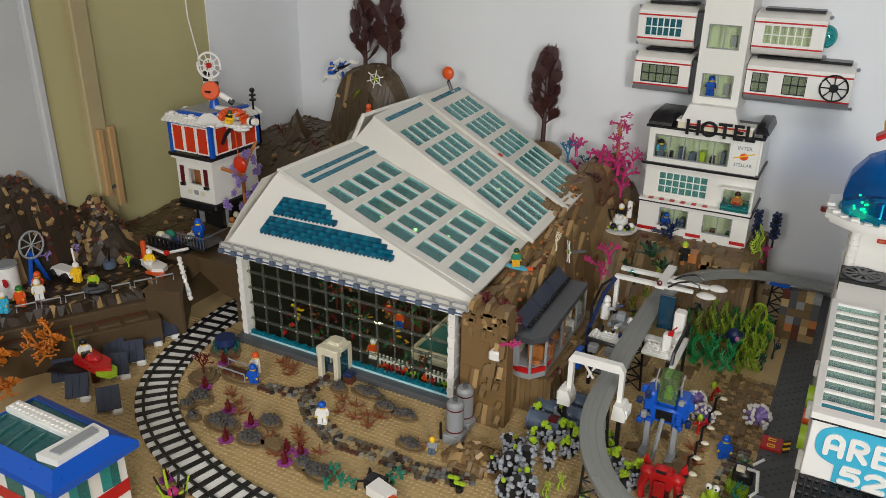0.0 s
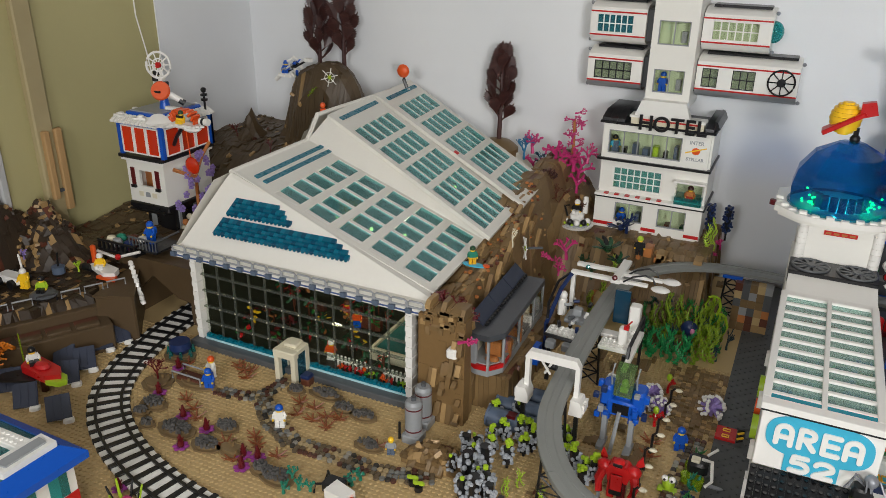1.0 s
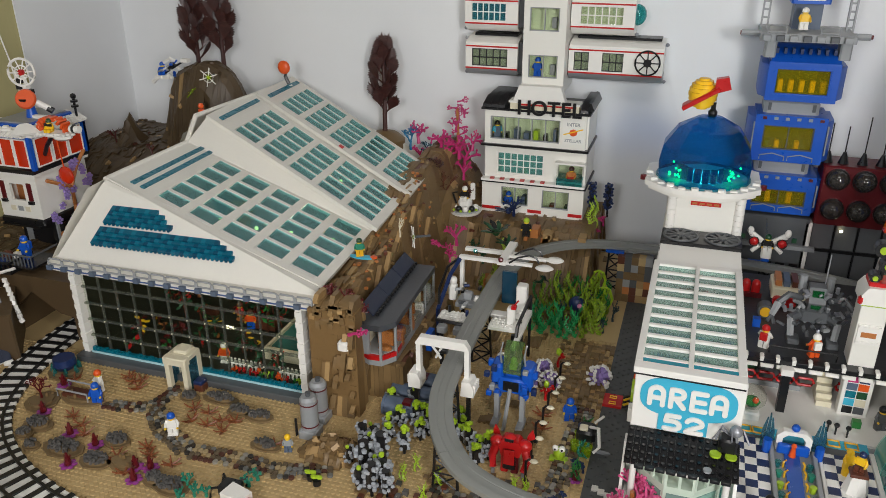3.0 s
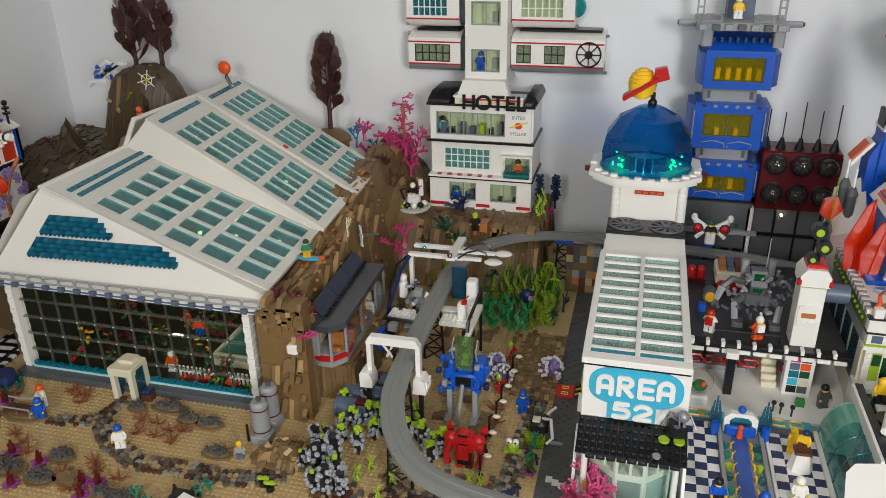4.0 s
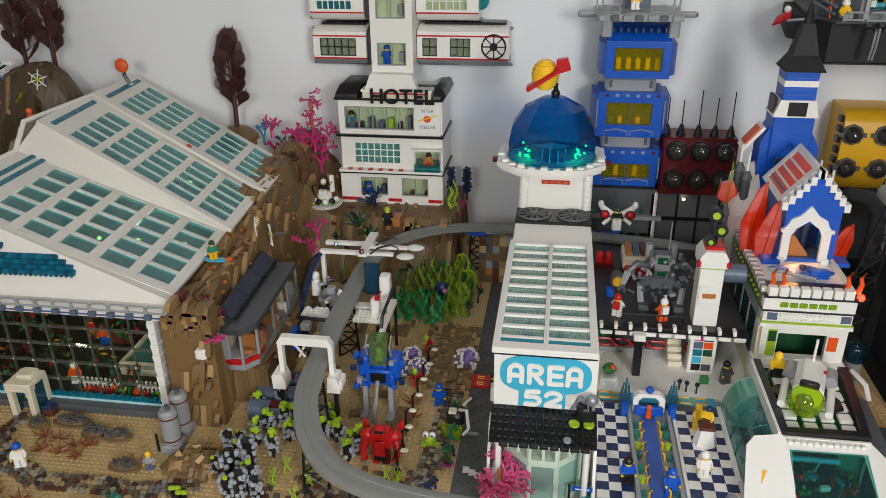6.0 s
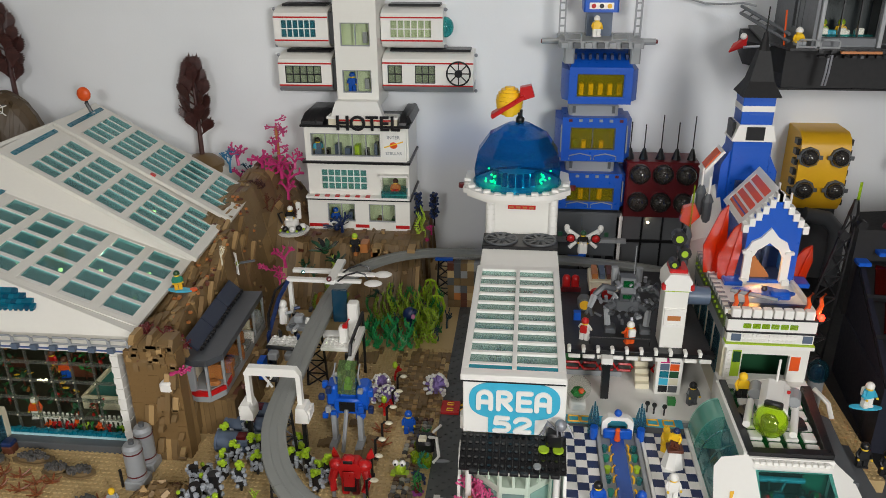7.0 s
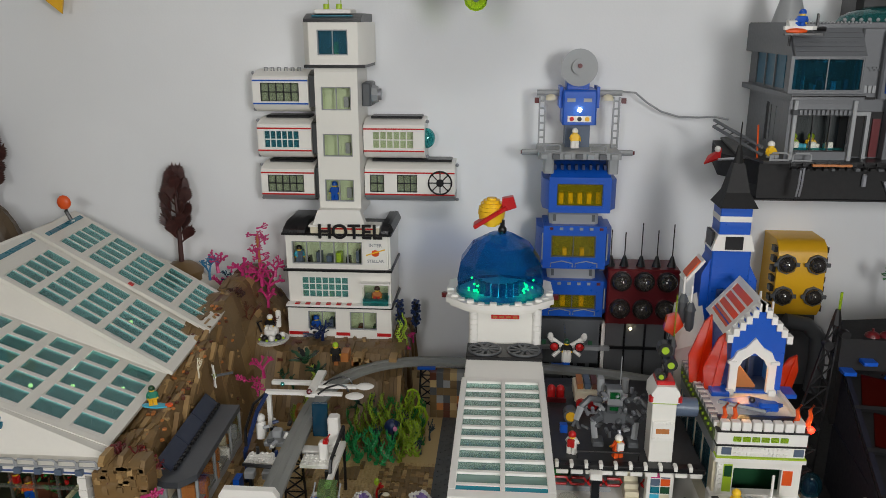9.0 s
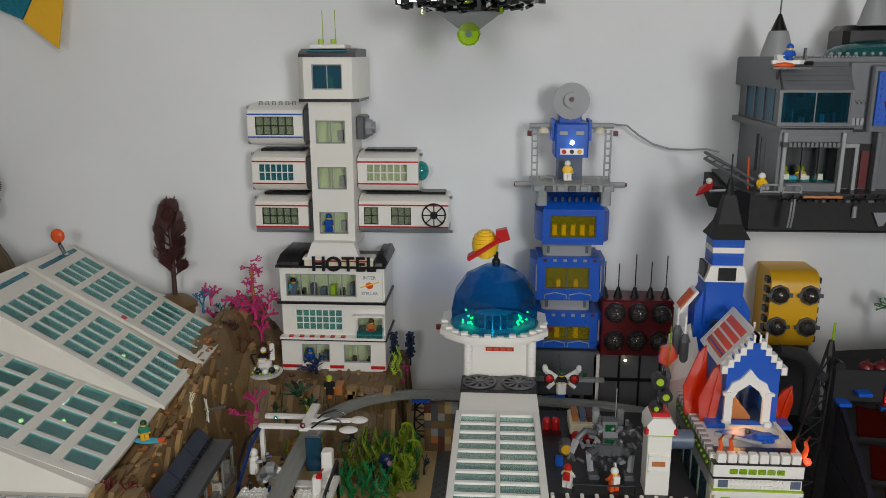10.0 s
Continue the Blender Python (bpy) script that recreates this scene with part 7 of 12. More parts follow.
def reed_mesh(seed, mat, h, n=4, leaf=True):
    r2 = random.Random(seed)
    mb = MB()
    for k in range(n):
        a, ph = r2.uniform(0, 6.28), r2.uniform(0, 6.28)
        ox, oy = 0.006 * math.cos(a), 0.006 * math.sin(a)
        hh = h * r2.uniform(0.6, 1.0)
        pts = [(ox + 0.004 * math.sin(ph + j * 1.1), oy + 0.004 * math.cos(ph + j * 1.1), hh * j / 6) for j in range(7)]
        mb.tube(pts, 0.0016, 5, r2=0.0008)
        if leaf:
            for p in pts[1:]:
                for sg in (-1, 1):
                    b = ph + sg * 1.57
                    mb.tube([p, (p[0] + 0.005 * math.cos(b), p[1] + 0.005 * math.sin(b), p[2] + 0.004)], 0.0011, 4, r2=0.0005)
    return mesh_of("reed", mb, mat)


def stalk_mesh(seed, mat, h, th=0.0022):
    """One wavy water stalk with paired lobes all the way up."""
    r2 = random.Random(seed)
    mb = MB()
    ph = r2.uniform(0, 6.28)
    pts = [(0.005 * math.sin(ph + j * 0.75), 0.004 * math.cos(ph + j * 0.75), h * j / 11) for j in range(12)]
    mb.tube(pts, th, 6, r2=th * 0.5)
    for j, p in enumerate(pts[1:-1]):
        for sg in (-1, 1):
            w = 0.0085 * (1 - j / 16)
            mb.tube([p, (p[0] + sg * w * 0.7, p[1], p[2] + 0.0015), (p[0] + sg * w, p[1], p[2] + 0.008)], 0.0020, 5, r2=0.0008)
    mb.cyl(0, 0, 0, 0.004, 0.003, 8)
    return mesh_of("stalk", mb, mat)


SEAWEED = plastic("bright_sea_green_plastic", (44, 160, 92), 0.32, 0.1)
OLIVE = plastic("olive_plastic", (136, 164, 44), 0.35, 0.15)
GRASS = reed_mesh(33, LIME, 0.05, 4)
STALK = [stalk_mesh(131, SEAWEED, 0.048, 0.0026), stalk_mesh(132, OLIVE, 0.066), stalk_mesh(133, OLIVE, 0.075), stalk_mesh(134, GREEN, 0.06)]
r2 = random.Random(5)
for i in range(5):
    for j in range(10):
        x, y = -0.165 + j * 0.0145 + r2.uniform(-0.005, 0.005), 1.275 + i * 0.034 + r2.uniform(-0.01, 0.01)
        if (i == 4 and j < 2) or (i == 0 and j > 7):
            continue
        m = STALK[0] if i < 2 and j < 7 else STALK[r2.choice((1, 1, 2, 2, 3, 3))]
        put_plant(m, x, y, 0.0016, r2.uniform(0.85, 1.15), "green wavy water weed growing from the sand", "water weeds", "water_weed")
for k in range(10):
    x, y = r2.uniform(-0.31, -0.20), r2.uniform(1.36, 1.44)
    put_plant(STALK[r2.choice((1, 1, 2))], x, y, 0.0016, 0.75, "yellow green weed below the hillside", "hillside weeds", "water_weed")
# hollow lime leaves and dark leaves in the weed bed
for x, y, z, s in ((-0.050, 1.335, 0.030, 0.016), (-0.040, 1.385, 0.036, 0.015), (-0.058, 1.43, 0.050, 0.014)):
    mb = MB()
    for w in (-0.45, 0.0, 0.45):
        mb.tube([(x + w * s * 0.4, y, 0.0016), (x + w * s * 2.2, y + 0.002, z), (x + w * s * 1.4, y, z + s * 1.3), (x + w * s * 0.2, y - 0.002, z + s * 1.7)], 0.0042, 6, r2=0.0022)
    solo("lime_leaf", mb, LIME, "lime green curled leaf plant standing in the weeds", "plant", "lime leaves")
bud = MB()
bud.mi = 0
bud.cyl(-0.085, 1.335, 0.0016, 0.004, 0.03, 8)
bud.ball(-0.085, 1.335, 0.042, 0.016, 0.012, 0.016, 10, 6)
bud.mi = 1
bud.ball(-0.078, 1.322, 0.044, 0.005, 0.003, 0.006, 8, 4)
solo("dark_bud", bud, [NAVY, plastic("pink_plastic", (224, 140, 180), 0.3)], "dark blue clam bud with a pink pearl", "plant")
# lime clusters with grey berries
def cluster_mesh(seed, h, top, berry=BGREY):
    q = random.Random(seed)
    mb = MB()
    mb.mi = 2
    mb.cyl(0, 0, 0, 0.0022, h * 0.3, 6).cyl(0, 0, h * 0.25, 0.0066, h * 0.66, 8)
    mb.mi = 0
    for k in range(int(10 + h * 380)):
        a, r, z = q.uniform(0, 6.28), q.uniform(0.006, 0.010), h * q.uniform(0.25, 0.92)
        mb.ball(r * math.cos(a), r * math.sin(a), z, 0.0034, n=6, m=3)
    mb.mi = 1
    for k in range(top):
        a, r = q.uniform(0, 6.28), q.uniform(0, 0.006)
        mb.ball(r * math.cos(a), r * math.sin(a), h * q.uniform(0.88, 1.2), 0.0040, n=6, m=3)
    return mesh_of("berry_bush", mb, [berry, LIME, BLACK])


CL = [cluster_mesh(41, 0.032, 7), cluster_mesh(42, 0.04, 8), cluster_mesh(43, 0.026, 6)]
for i, (x, y) in enumerate(((-0.318, 0.968), (-0.283, 0.975), (-0.302, 0.91), (-0.288, 0.925), (-0.263, 0.93), (-0.292, 0.889), (-0.248, 0.904), (-0.26, 0.868), (-0.2, 0.961), (-0.201, 0.92), (-0.172, 0.903), (-0.154, 0.901),
                            (-0.152, 0.875), (-0.139, 0.893), (-0.192, 0.939), (-0.255, 0.945), (-0.24, 0.918), (-0.185, 0.918))):
    put_plant(CL[i % 3], x, y, 0.0016, 1.0, "small bush of grey berries with lime tops", "berry bushes", "berry_bush")
CG = [cluster_mesh(51, 0.04, 1), cluster_mesh(52, 0.055, 0)]
for i, (x, y, s) in enumerate(((-0.305, 0.838, 1.1), (-0.279, 0.828, 1.2), (-0.262, 0.792, 1.2), (-0.295, 0.804, 1.2), (-0.282, 0.807, 0.9), (-0.318, 0.852, 1.0), (-0.31, 0.872, 0.9), (-0.27, 0.77, 1.1), (-0.29, 0.775, 1.0), (-0.25, 0.775, 0.9), (-0.325, 0.82, 0.8))):
    put_plant(CG[i % 2], x, y, 0.0016, s, "bluish grey berry bush on the sand", "grey bushes", "berry_bush")
for i, (x, y) in enumerate(((-0.242, 0.815), (-0.191, 0.816), (-0.088, 0.838), (-0.071, 0.836), (-0.23, 0.84), (-0.2, 0.78), (-0.10, 0.82))):
    put_plant(GRASS, x, y, 0.0016, 0.55, "short lime grass tuft on the sand", "grass tufts", "grass_tuft")

# branching corals
def coral_mesh(seed, h, spread, depth=4, th=0.003):
    q = random.Random(seed)
    mb = MB()

    def grow(p, d, l, r, n):
        e = p + d * l
        mb.tube([p, (p + e) / 2 + Vector((q.uniform(-1, 1), q.uniform(-1, 1), 0)) * l * 0.08, e], r, 5, r2=r * 0.7)
        if n == 0:
            mb.ball(e.x, e.y, e.z, r * 1.6, n=5, m=3)
            return
        for k in range(3 if n > 1 else 2):
            nd = (d + Vector((q.uniform(-1, 1), q.uniform(-1, 1) * 0.6, q.uniform(-0.4, 0.5))) * spread).normalized()
            grow(e, nd, l * q.uniform(0.6, 0.85), r * 0.72, n - 1)
    grow(Vector((0, 0, 0)), Vector((0, 0, 1)), h * 0.36, th, depth)
    return mb


COR = mesh_of("coral", coral_mesh(61, 0.07, 1.2, 3, 0.0055), MAGENTA)
COR2 = mesh_of("coral", coral_mesh(62, 0.05, 1.4, 3, 0.005), MAGENTA)
for x, y, z, s, l in ((-0.43, 1.60, 0.19, 1.0, 0), (-0.40, 1.63, 0.19, 0.9, 20), (-0.49, 1.60, 0.2, 0.7, 0), (-0.385, 1.58, 0.18, 0.7, 0), (-0.345, 1.40, 0.10, 0.7, 30), (-0.385, 0.965, 0.10, 0.65, 50), (-0.37, 1.36, 0.12, 0.6, 60), (-0.085, 1.56, 0.09, 0.5, 0), (-0.075, 1.60, 0.10, 0.5, 0)):
    put_plant(COR if s > 0.65 else COR2, x, y, z, s, "magenta branching coral on the rock", "magenta corals", "coral", l)
tall = thing("coral_tree", (-0.415, 1.625, 0.2), "tall magenta coral tree with an orange brown stem", "plant")
part("trunk", MB().tube([(-0.415, 1.625, 0.17), (-0.412, 1.625, 0.25), (-0.414, 1.625, 0.33)], 0.0045, 8, r2=0.003), NOUGAT, tall)
q = random.Random(8)
for k in range(16):
    a, z = q.uniform(0, 6.28), 0.23 + k * 0.0075
    mb = coral_mesh(100 + k, 0.03, 1.2, 2, 0.0022)
    ob = part("branch", mb, MAGENTA, tall, local=True)
    ob.matrix_basis = Matrix.Translation((0.002 * math.cos(a), 0.002 * math.sin(a), z - 0.2)) @ pose(0, 0, 0, 75, 0, math.degrees(a))
put_plant(mesh_of("coral", coral_mesh(63, 0.06, 0.9), BROWN), -0.36, 1.53, 0.13, 0.9, "dull reddish brown coral shrub on the hill", "brown shrubs", "coral")
put_plant(mesh_of("coral", coral_mesh(64, 0.06, 1.0), BROWN), -0.40, 1.50, 0.16, 0.9, "dull reddish brown coral shrub on the hill", "brown shrubs", "coral")
put_plant(mesh_of("coral", coral_mesh(65, 0.05, 1.2), C_TBLUE), -0.475, 1.60, 0.21, 0.9, "pale blue branching coral beside the roof", "blue corals", "coral")
put_plant(mesh_of("coral", coral_mesh(66, 0.05, 1.2), WINE), -0.415, 0.930, 0.165, 1.15, "dark red branch hanging on the cliff", "red branches", "coral", 40)
put_plant(mesh_of("coral", coral_mesh(67, 0.06, 0.8), WINE), -0.868, 0.81, 0.006, 0.7, "dark red feathery shrub on the sand", "red branches", "coral")
LIMEREED = stalk_mesh(171, plastic("yellow_green_plastic", (170, 200, 60), 0.32, 0.1), 0.062)
put_plant(LIMEREED, -0.10, 1.56, 0.118, 0.8, "lime seaweed tuft beside the hotel", "hill weeds", "water_weed")
put_plant(LIMEREED, -0.092, 1.58, 0.118, 0.9, "lime seaweed tuft beside the hotel", "hill weeds", "water_weed")
put_plant(LIMEREED, -0.085, 1.55, 0.115, 0.7, "lime seaweed tuft beside the hotel", "hill weeds", "water_weed")
for x, z in ((-0.07, 0.118), (-0.105, 0.118)):
    put_plant(cluster_mesh(81, 0.085, 0, NAVY), x, 1.61, z, 0.95, "tall navy berry stalk beside the hotel", "navy stalks", "berry_bush")
put_plant(mesh_of("urchin", coral_mesh(91, 0.035, 1.6, 3, 0.003), NAVY), -0.261, 1.545, 0.122, 1.25, "dark blue spiky urchin before the hotel", "urchins", "urchin")
put_plant(mesh_of("urchin", coral_mesh(92, 0.04, 1.6, 3, 0.003), DGREEN), -0.30, 1.44, 0.05, 0.9, "dark green bristly shrub on the hillside", "green shrubs", "shrub")
put_plant(mesh_of("urchin", coral_mesh(93, 0.04, 1.6, 3, 0.003), DGREEN), -0.325, 1.46, 0.06, 0.9, "dark green bristly shrub on the hillside", "green shrubs", "shrub")
put_plant(mesh_of("urchin", coral_mesh(94, 0.04, 1.6, 3, 0.003), DGREEN), -0.17, 1.42, 0.02, 0.9, "dark green bristly shrub on the hillside", "green shrubs", "shrub")
put_plant(LIMEREED, -0.255, 1.43, 0.08, 0.6, "lime seaweed tuft on the hillside", "hill weeds", "water_weed")
put_plant(mesh_of("spider_plant", coral_mesh(95, 0.04, 1.5, 2, 0.002), C_LIME), -1.03, 1.515, 0.335, 0.9, "pale lime spiky plant on the rock peak", "lime spikes", "spiky_plant", 60)
put_plant(mesh_of("spider_plant", coral_mesh(96, 0.05, 1.0, 2, 0.002), CREAM), -0.385, 1.19, 0.20, 0.8, "pale lime spiky plant on the cliff", "lime spikes", "spiky_plant", 10)

# sea anemones of lavender with white tips
anem = MB()
q = random.Random(3)
for k in range(52):
    u, a = q.uniform(-0.7, 1), q.uniform(0, 6.28)
    s = math.sqrt(1 - u * u)
    d = Vector((s * math.cos(a), s * math.sin(a), u))
    anem.mi = 0
    anem.tube([d * 0.002, d * 0.0155], 0.0022, 5)
    anem.mi = 1
    p = d * 0.0175
    anem.ball(p.x, p.y, p.z, 0.0027, n=6, m=4)
anem.mi = 0
anem.cyl(0, 0, -0.016, 0.003, 0.016, 6).ball(0, 0, 0, 0.008, n=8, m=5)
ANEM = mesh_of("anemone", anem, [LAVENDER, WHITE_P])
for x, y, s in ((-0.014, 1.135, 1.15), (-0.088, 1.098, 1.0), (-0.108, 1.135, 0.9), (-0.112, 1.10, 0.8)):
    put_plant(ANEM, x, y, 0.016, s, "lavender anemone with white knob tips", "anemones", "anemone")
for x, y in ((-0.089, 1.061), (-0.088, 1.165)):
    o = thing("flower_post", (x, y, 0), "red star flower with a lime bud on top", "plant", "star flowers")
    part("star", mesh_of("star", coral_mesh(int(x * 1e4) % 97, 0.034, 1.5, 2, 0.003), RED), None, o, local=True).location = (0, 0, 0.004)
    part("bud", MB().ball(x, y, 0.034, 0.005, 0.005, 0.007, 8, 5), LIME, o)
put_plant(TW[0], -0.085, 1.02, 0.0016, 1.1, "bare reddish brown twig plant on the sand", "twig plants")
put_plant(TW[1], -0.08, 0.985, 0.0016, 1.1, "bare reddish brown twig plant on the sand", "twig plants")
# teal clump plants
TEALC = mesh_of("teal_clump", coral_mesh(98, 0.03, 1.4, 3, 0.004), SEAGREEN)
for x, y in ((-0.521, 0.709), (-0.50, 0.695), (-0.435, 0.75), (-0.515, 0.68), (-0.44, 0.735), (-0.485, 0.70)):
    put_plant(TEALC, x, y, 0.0016, 0.7, "teal leafy clump on the sand", "teal clumps", "leafy_clump")
for x, y in ((-0.365, 0.775), (-0.352, 0.768)):
    o = thing("flower_pot", (x, y, 0), "black pot with a lime leafy plant", "plant", "flower pots")
    part("pot", MB().cyl(x, y, 0.0016, 0.006, 0.008, 10), BLACK, o)
    part("leaf", MB().ball(x - 0.004, y, 0.014, 0.006, 0.004, 0.003, 8, 3).ball(x + 0.004, y, 0.015, 0.006, 0.004, 0.003, 8, 3), LIME, o)
pot = thing("urn", (-0.896, 0.895, 0), "dark navy round urn on teal crystals", "urn")
part("bowl", MB().cyl(-0.896, 0.895, 0.006, 0.012, 0.012, 12, r2=0.02).cyl(-0.896, 0.895, 0.018, 0.02, 0.012, 12, r2=0.018), NAVY, pot)
for k in range(7):
    a = k * 0.9
    part("crystal", MB().cyl(-0.896 + 0.022 * math.cos(a), 0.895 + 0.02 * math.sin(a), 0.004, 0.005, 0.014, 6, r2=0.002), C_TEAL, pot)

# tanks
for i, (x, y) in enumerate(((-0.412, 0.868), (-0.416, 0.908))):
    tk = thing("storage_tank", (x, y, 0), "light grey upright storage tank with dark red bands", "tank", "storage tanks")
    part("base", box(x - 0.0145, y - 0.0145, 0, x + 0.0145, y + 0.0145, 0.014, c=0.002), GREY, tk)
    part("body", MB().cyl(x, y, 0.014, 0.0134, 0.052, 20).cyl(x, y, 0.066, 0.0134, 0.005, 20, r2=0.010), GREY, tk)
    for z in (0.02, 0.058):
        part("band", MB().cyl(x, y, z, 0.0137, 0.0022, 20), WINE, tk)
    part("cap", MB().cyl(x, y, 0.071, 0.004, 0.006, 8), DGREY, tk)
part("pipe", MB().tube([(-0.432, 0.86, 0.0), (-0.432, 0.86, 0.03)], 0.002, 6), BLACK, tk)

# street lamps along the walk: black post with a drooping white shade
for x, y in ((-0.078, 0.862), (-0.081, 0.914), (-0.083, 0.952), (-0.080, 0.992), (-0.080, 1.034), (-0.078, 1.078), (-0.077, 1.122)):
    lp = thing("street_lamp", (x, y, 0), "black street lamp with a curved white shade", "lamp", "street lamps")
    part("post", MB().cyl(x, y, 0.0016, 0.002, 0.036, 6).cyl(x, y, 0.0016, 0.004, 0.004, 8), BLACK, lp)
    part("arm", MB().tube([(x, y, 0.036), (x + 0.004, y - 0.001, 0.042), (x + 0.009, y - 0.002, 0.041)], 0.0018, 6), BLACK, lp)
    part("shade", MB().ball(x + 0.011, y - 0.002, 0.041, 0.0065, 0.0045, 0.0028, 10, 4), CREAM, lp)

# frog, figures, small vehicles
frog = thing("toy_frog", (-0.042, 0.925, 0), "small lime green brick-built frog with big white eyes", "toy")
part("body", MB().ball(-0.042, 0.925, 0.012, 0.009, 0.008, 0.011, 10, 6).box(-0.056, 0.917, 0.0016, -0.028, 0.93, 0.005, c=0.002), LIME, frog)
for x in (-0.047, -0.037):
    eye = part("eye", MB().ball(x, 0.917, 0.026, 0.0048, n=10, m=6), WHITE_P, frog)
    part("pupil", MB().ball(x, 0.9132, 0.0265, 0.002, n=6, m=4), BLACK, eye)
toy_figure(-0.778, 0.834, 0.0016, 20, BLUE, BLUE, BLUE, "blue toy astronaut standing beside the speeder", pack=BLUE)
toy_figure(-0.796, 0.862, 0.0048, -20, WHITE_P, WHITE_P, ORANGE, "white toy astronaut with orange visor")
toy_figure(-0.609, 0.80, 0.004, 25, WHITE_P, WHITE_P, BLUE, "white toy figure with a blue cap on the cobbles")
toy_figure(-0.425, 0.821, 0.0016, 20, GREY, SANDBLUE, YELLOW, "grey toy figure with yellow hair on the sand", s=0.75)
toy_figure(-0.044, 1.024, 0.0016, 10, BLUE, BLUE, BLUE, "dark blue toy figure on the walk")
sp = thing("speeder_cart", (-0.815, 0.84, 0), "brown and grey open speeder cart", "vehicle")
part("hull", MB().box(-0.845, 0.828, 0.004, -0.79, 0.85, 0.012, c=0.002), BROWN, sp)
for y in (0.826, 0.852):
    part("side_bar", MB().tube([(-0.85, y, 0.006), (-0.85, y, 0.02), (-0.79, y, 0.02), (-0.79, y, 0.006)], 0.0016, 6), GREY, sp)
rov = thing("rover", (-0.447, 0.712, 0), "small black white and orange crawler on the sand", "vehicle")
part("body", box(-0.47, 0.703, 0.006, -0.44, 0.727, 0.02, c=0.003), BLACK, rov)
part("cowl", MB().prism([(-0.455, 0.69), (-0.42, 0.685), (-0.415, 0.705), (-0.45, 0.715)], "z", 0.01, 0.024), WHITE_P, rov)
part("nose", MB().ball(-0.415, 0.69, 0.014, 0.012, 0.012, 0.008, 10, 4), ORANGE, rov)
for x, y in ((-0.475, 0.70), (-0.475, 0.73), (-0.44, 0.735)):
    part("leg", MB().tube([(-0.458, 0.715, 0.014), (x, y, 0.018), (x - 0.004, y, 0.0016)], 0.002, 5), BLACK, rov)

# toy figures inside the greenhouse
toy_figure(-0.645, 1.0, 0.006, 10, ORANGE, WHITE_P, WHITE_P, "orange and white toy astronaut inside the greenhouse")
toy_figure(-0.665, 1.12, 0.006, 20, ORANGE, BLUE, BROWN, "orange and blue toy gardener inside the greenhouse")
toy_figure(-0.70, 1.14, 0.006, -20, RED, NOUGAT, BROWN, "red and tan toy gardener inside the greenhouse")
q = random.Random(71)
for k in range(14):
    x, y = -0.61 + k * 0.0102, 0.972 + q.uniform(-0.002, 0.004)
    put_plant(mesh_of("tuft", coral_mesh(400 + k % 4, 0.02, 1.4, 2, 0.003), q.choice((ORANGE, RED, GREEN, LIME))), x, y, 0.006, 0.8, "small flowering tuft along the greenhouse front", "front flowers", "flower")

# ---------- tram on the ledge ----------
tram = thing("tram_car", (-0.34, 1.13, 0.066), "grey tram car with dark roof panels and red stripe", "tram")
TX0, TX1, TY0, TY1 = -0.374, -0.322, 0.980, 1.215
nose = [(TX0, TY0 + 0.008), (TX0 + 0.012, TY0), (TX1 - 0.018, TY0), (TX1, TY0 + 0.022), (TX1, TY1), (TX0, TY1)]
part("floor", MB().prism(nose, "z", 0.068, 0.078), GREY, tram)
part("red_stripe", MB().prism([(TX0 - 0.0008, TY0 + 0.008), (TX0 + 0.012, TY0 - 0.0008), (TX1 - 0.018, TY0 - 0.0008), (TX1 + 0.0008, TY0 + 0.022), (TX1 + 0.0008, TY0 + 0.05), (TX0 - 0.0008, TY0 + 0.05)], "z", 0.078, 0.086), RED, tram)
part("cabin_floor", MB().prism([(p[0] * 0.97 - 0.0103, p[1] + 0.004) for p in nose], "z", 0.0862, 0.088), GREY, tram)
part("sill", MB().prism([(TX0, TY0 + 0.05), (TX1, TY0 + 0.05), (TX1, TY1), (TX0, TY1)], "z", 0.078, 0.083), GREY, tram)
part("roof", MB().prism([(p[0] + (0.002 if p[0] > -0.37 else -0.002), p[1] - 0.003) for p in nose], "z", 0.132, 0.142), plastic("tram_grey_plastic", (72, 75, 80), 0.3, 0.08), tram)
for k in range(3):
    y0 = TY0 + 0.022 + k * 0.070
    part("solar_panel", MB().slab((TX0 - 0.002, y0, 0.164), (TX0 + 0.017, y0, 0.146), (TX0 + 0.017, y0 + 0.068, 0.146), (TX0 - 0.002, y0 + 0.068, 0.164), 0.003), PANEL, tram, "dark blue roof panel")
    part("clip", MB().tube([(TX0 + 0.020, y0 + 0.002, 0.1455), (TX0 + 0.020, y0 + 0.066, 0.1455)], 0.0018, 6), BLACK, tram)
    for i in range(6):
        part("clip_stud", MB().cyl(TX0 + 0.0205, y0 + 0.006 + i * 0.011, 0.144, 0.0026, 0.005, 6), BLACK, tram)
for x, y in ((TX0 + 0.001, TY0 + 0.008), (TX1 - 0.018, TY0 + 0.001), (TX1 - 0.001, TY0 + 0.024), (TX1 - 0.001, TY0 + 0.10), (TX1 - 0.001, TY0 + 0.18), (TX1 - 0.001, TY1 - 0.003), (TX0 + 0.001, TY1 - 0.003)):
    part("post", box(x - 0.002, y - 0.002, 0.078, x + 0.002, y + 0.002, 0.132), GREY, tram)
part("front_pillar", box(TX0, TY0 + 0.001, 0.086, TX0 + 0.014, TY0 + 0.01, 0.132, c=0.002), GREY, tram)
pane(part("side_pane", box(TX1 - 0.0008, TY0 + 0.028, 0.083, TX1 + 0.0004, TY1 - 0.006, 0.131), C_CLEAR, tram))
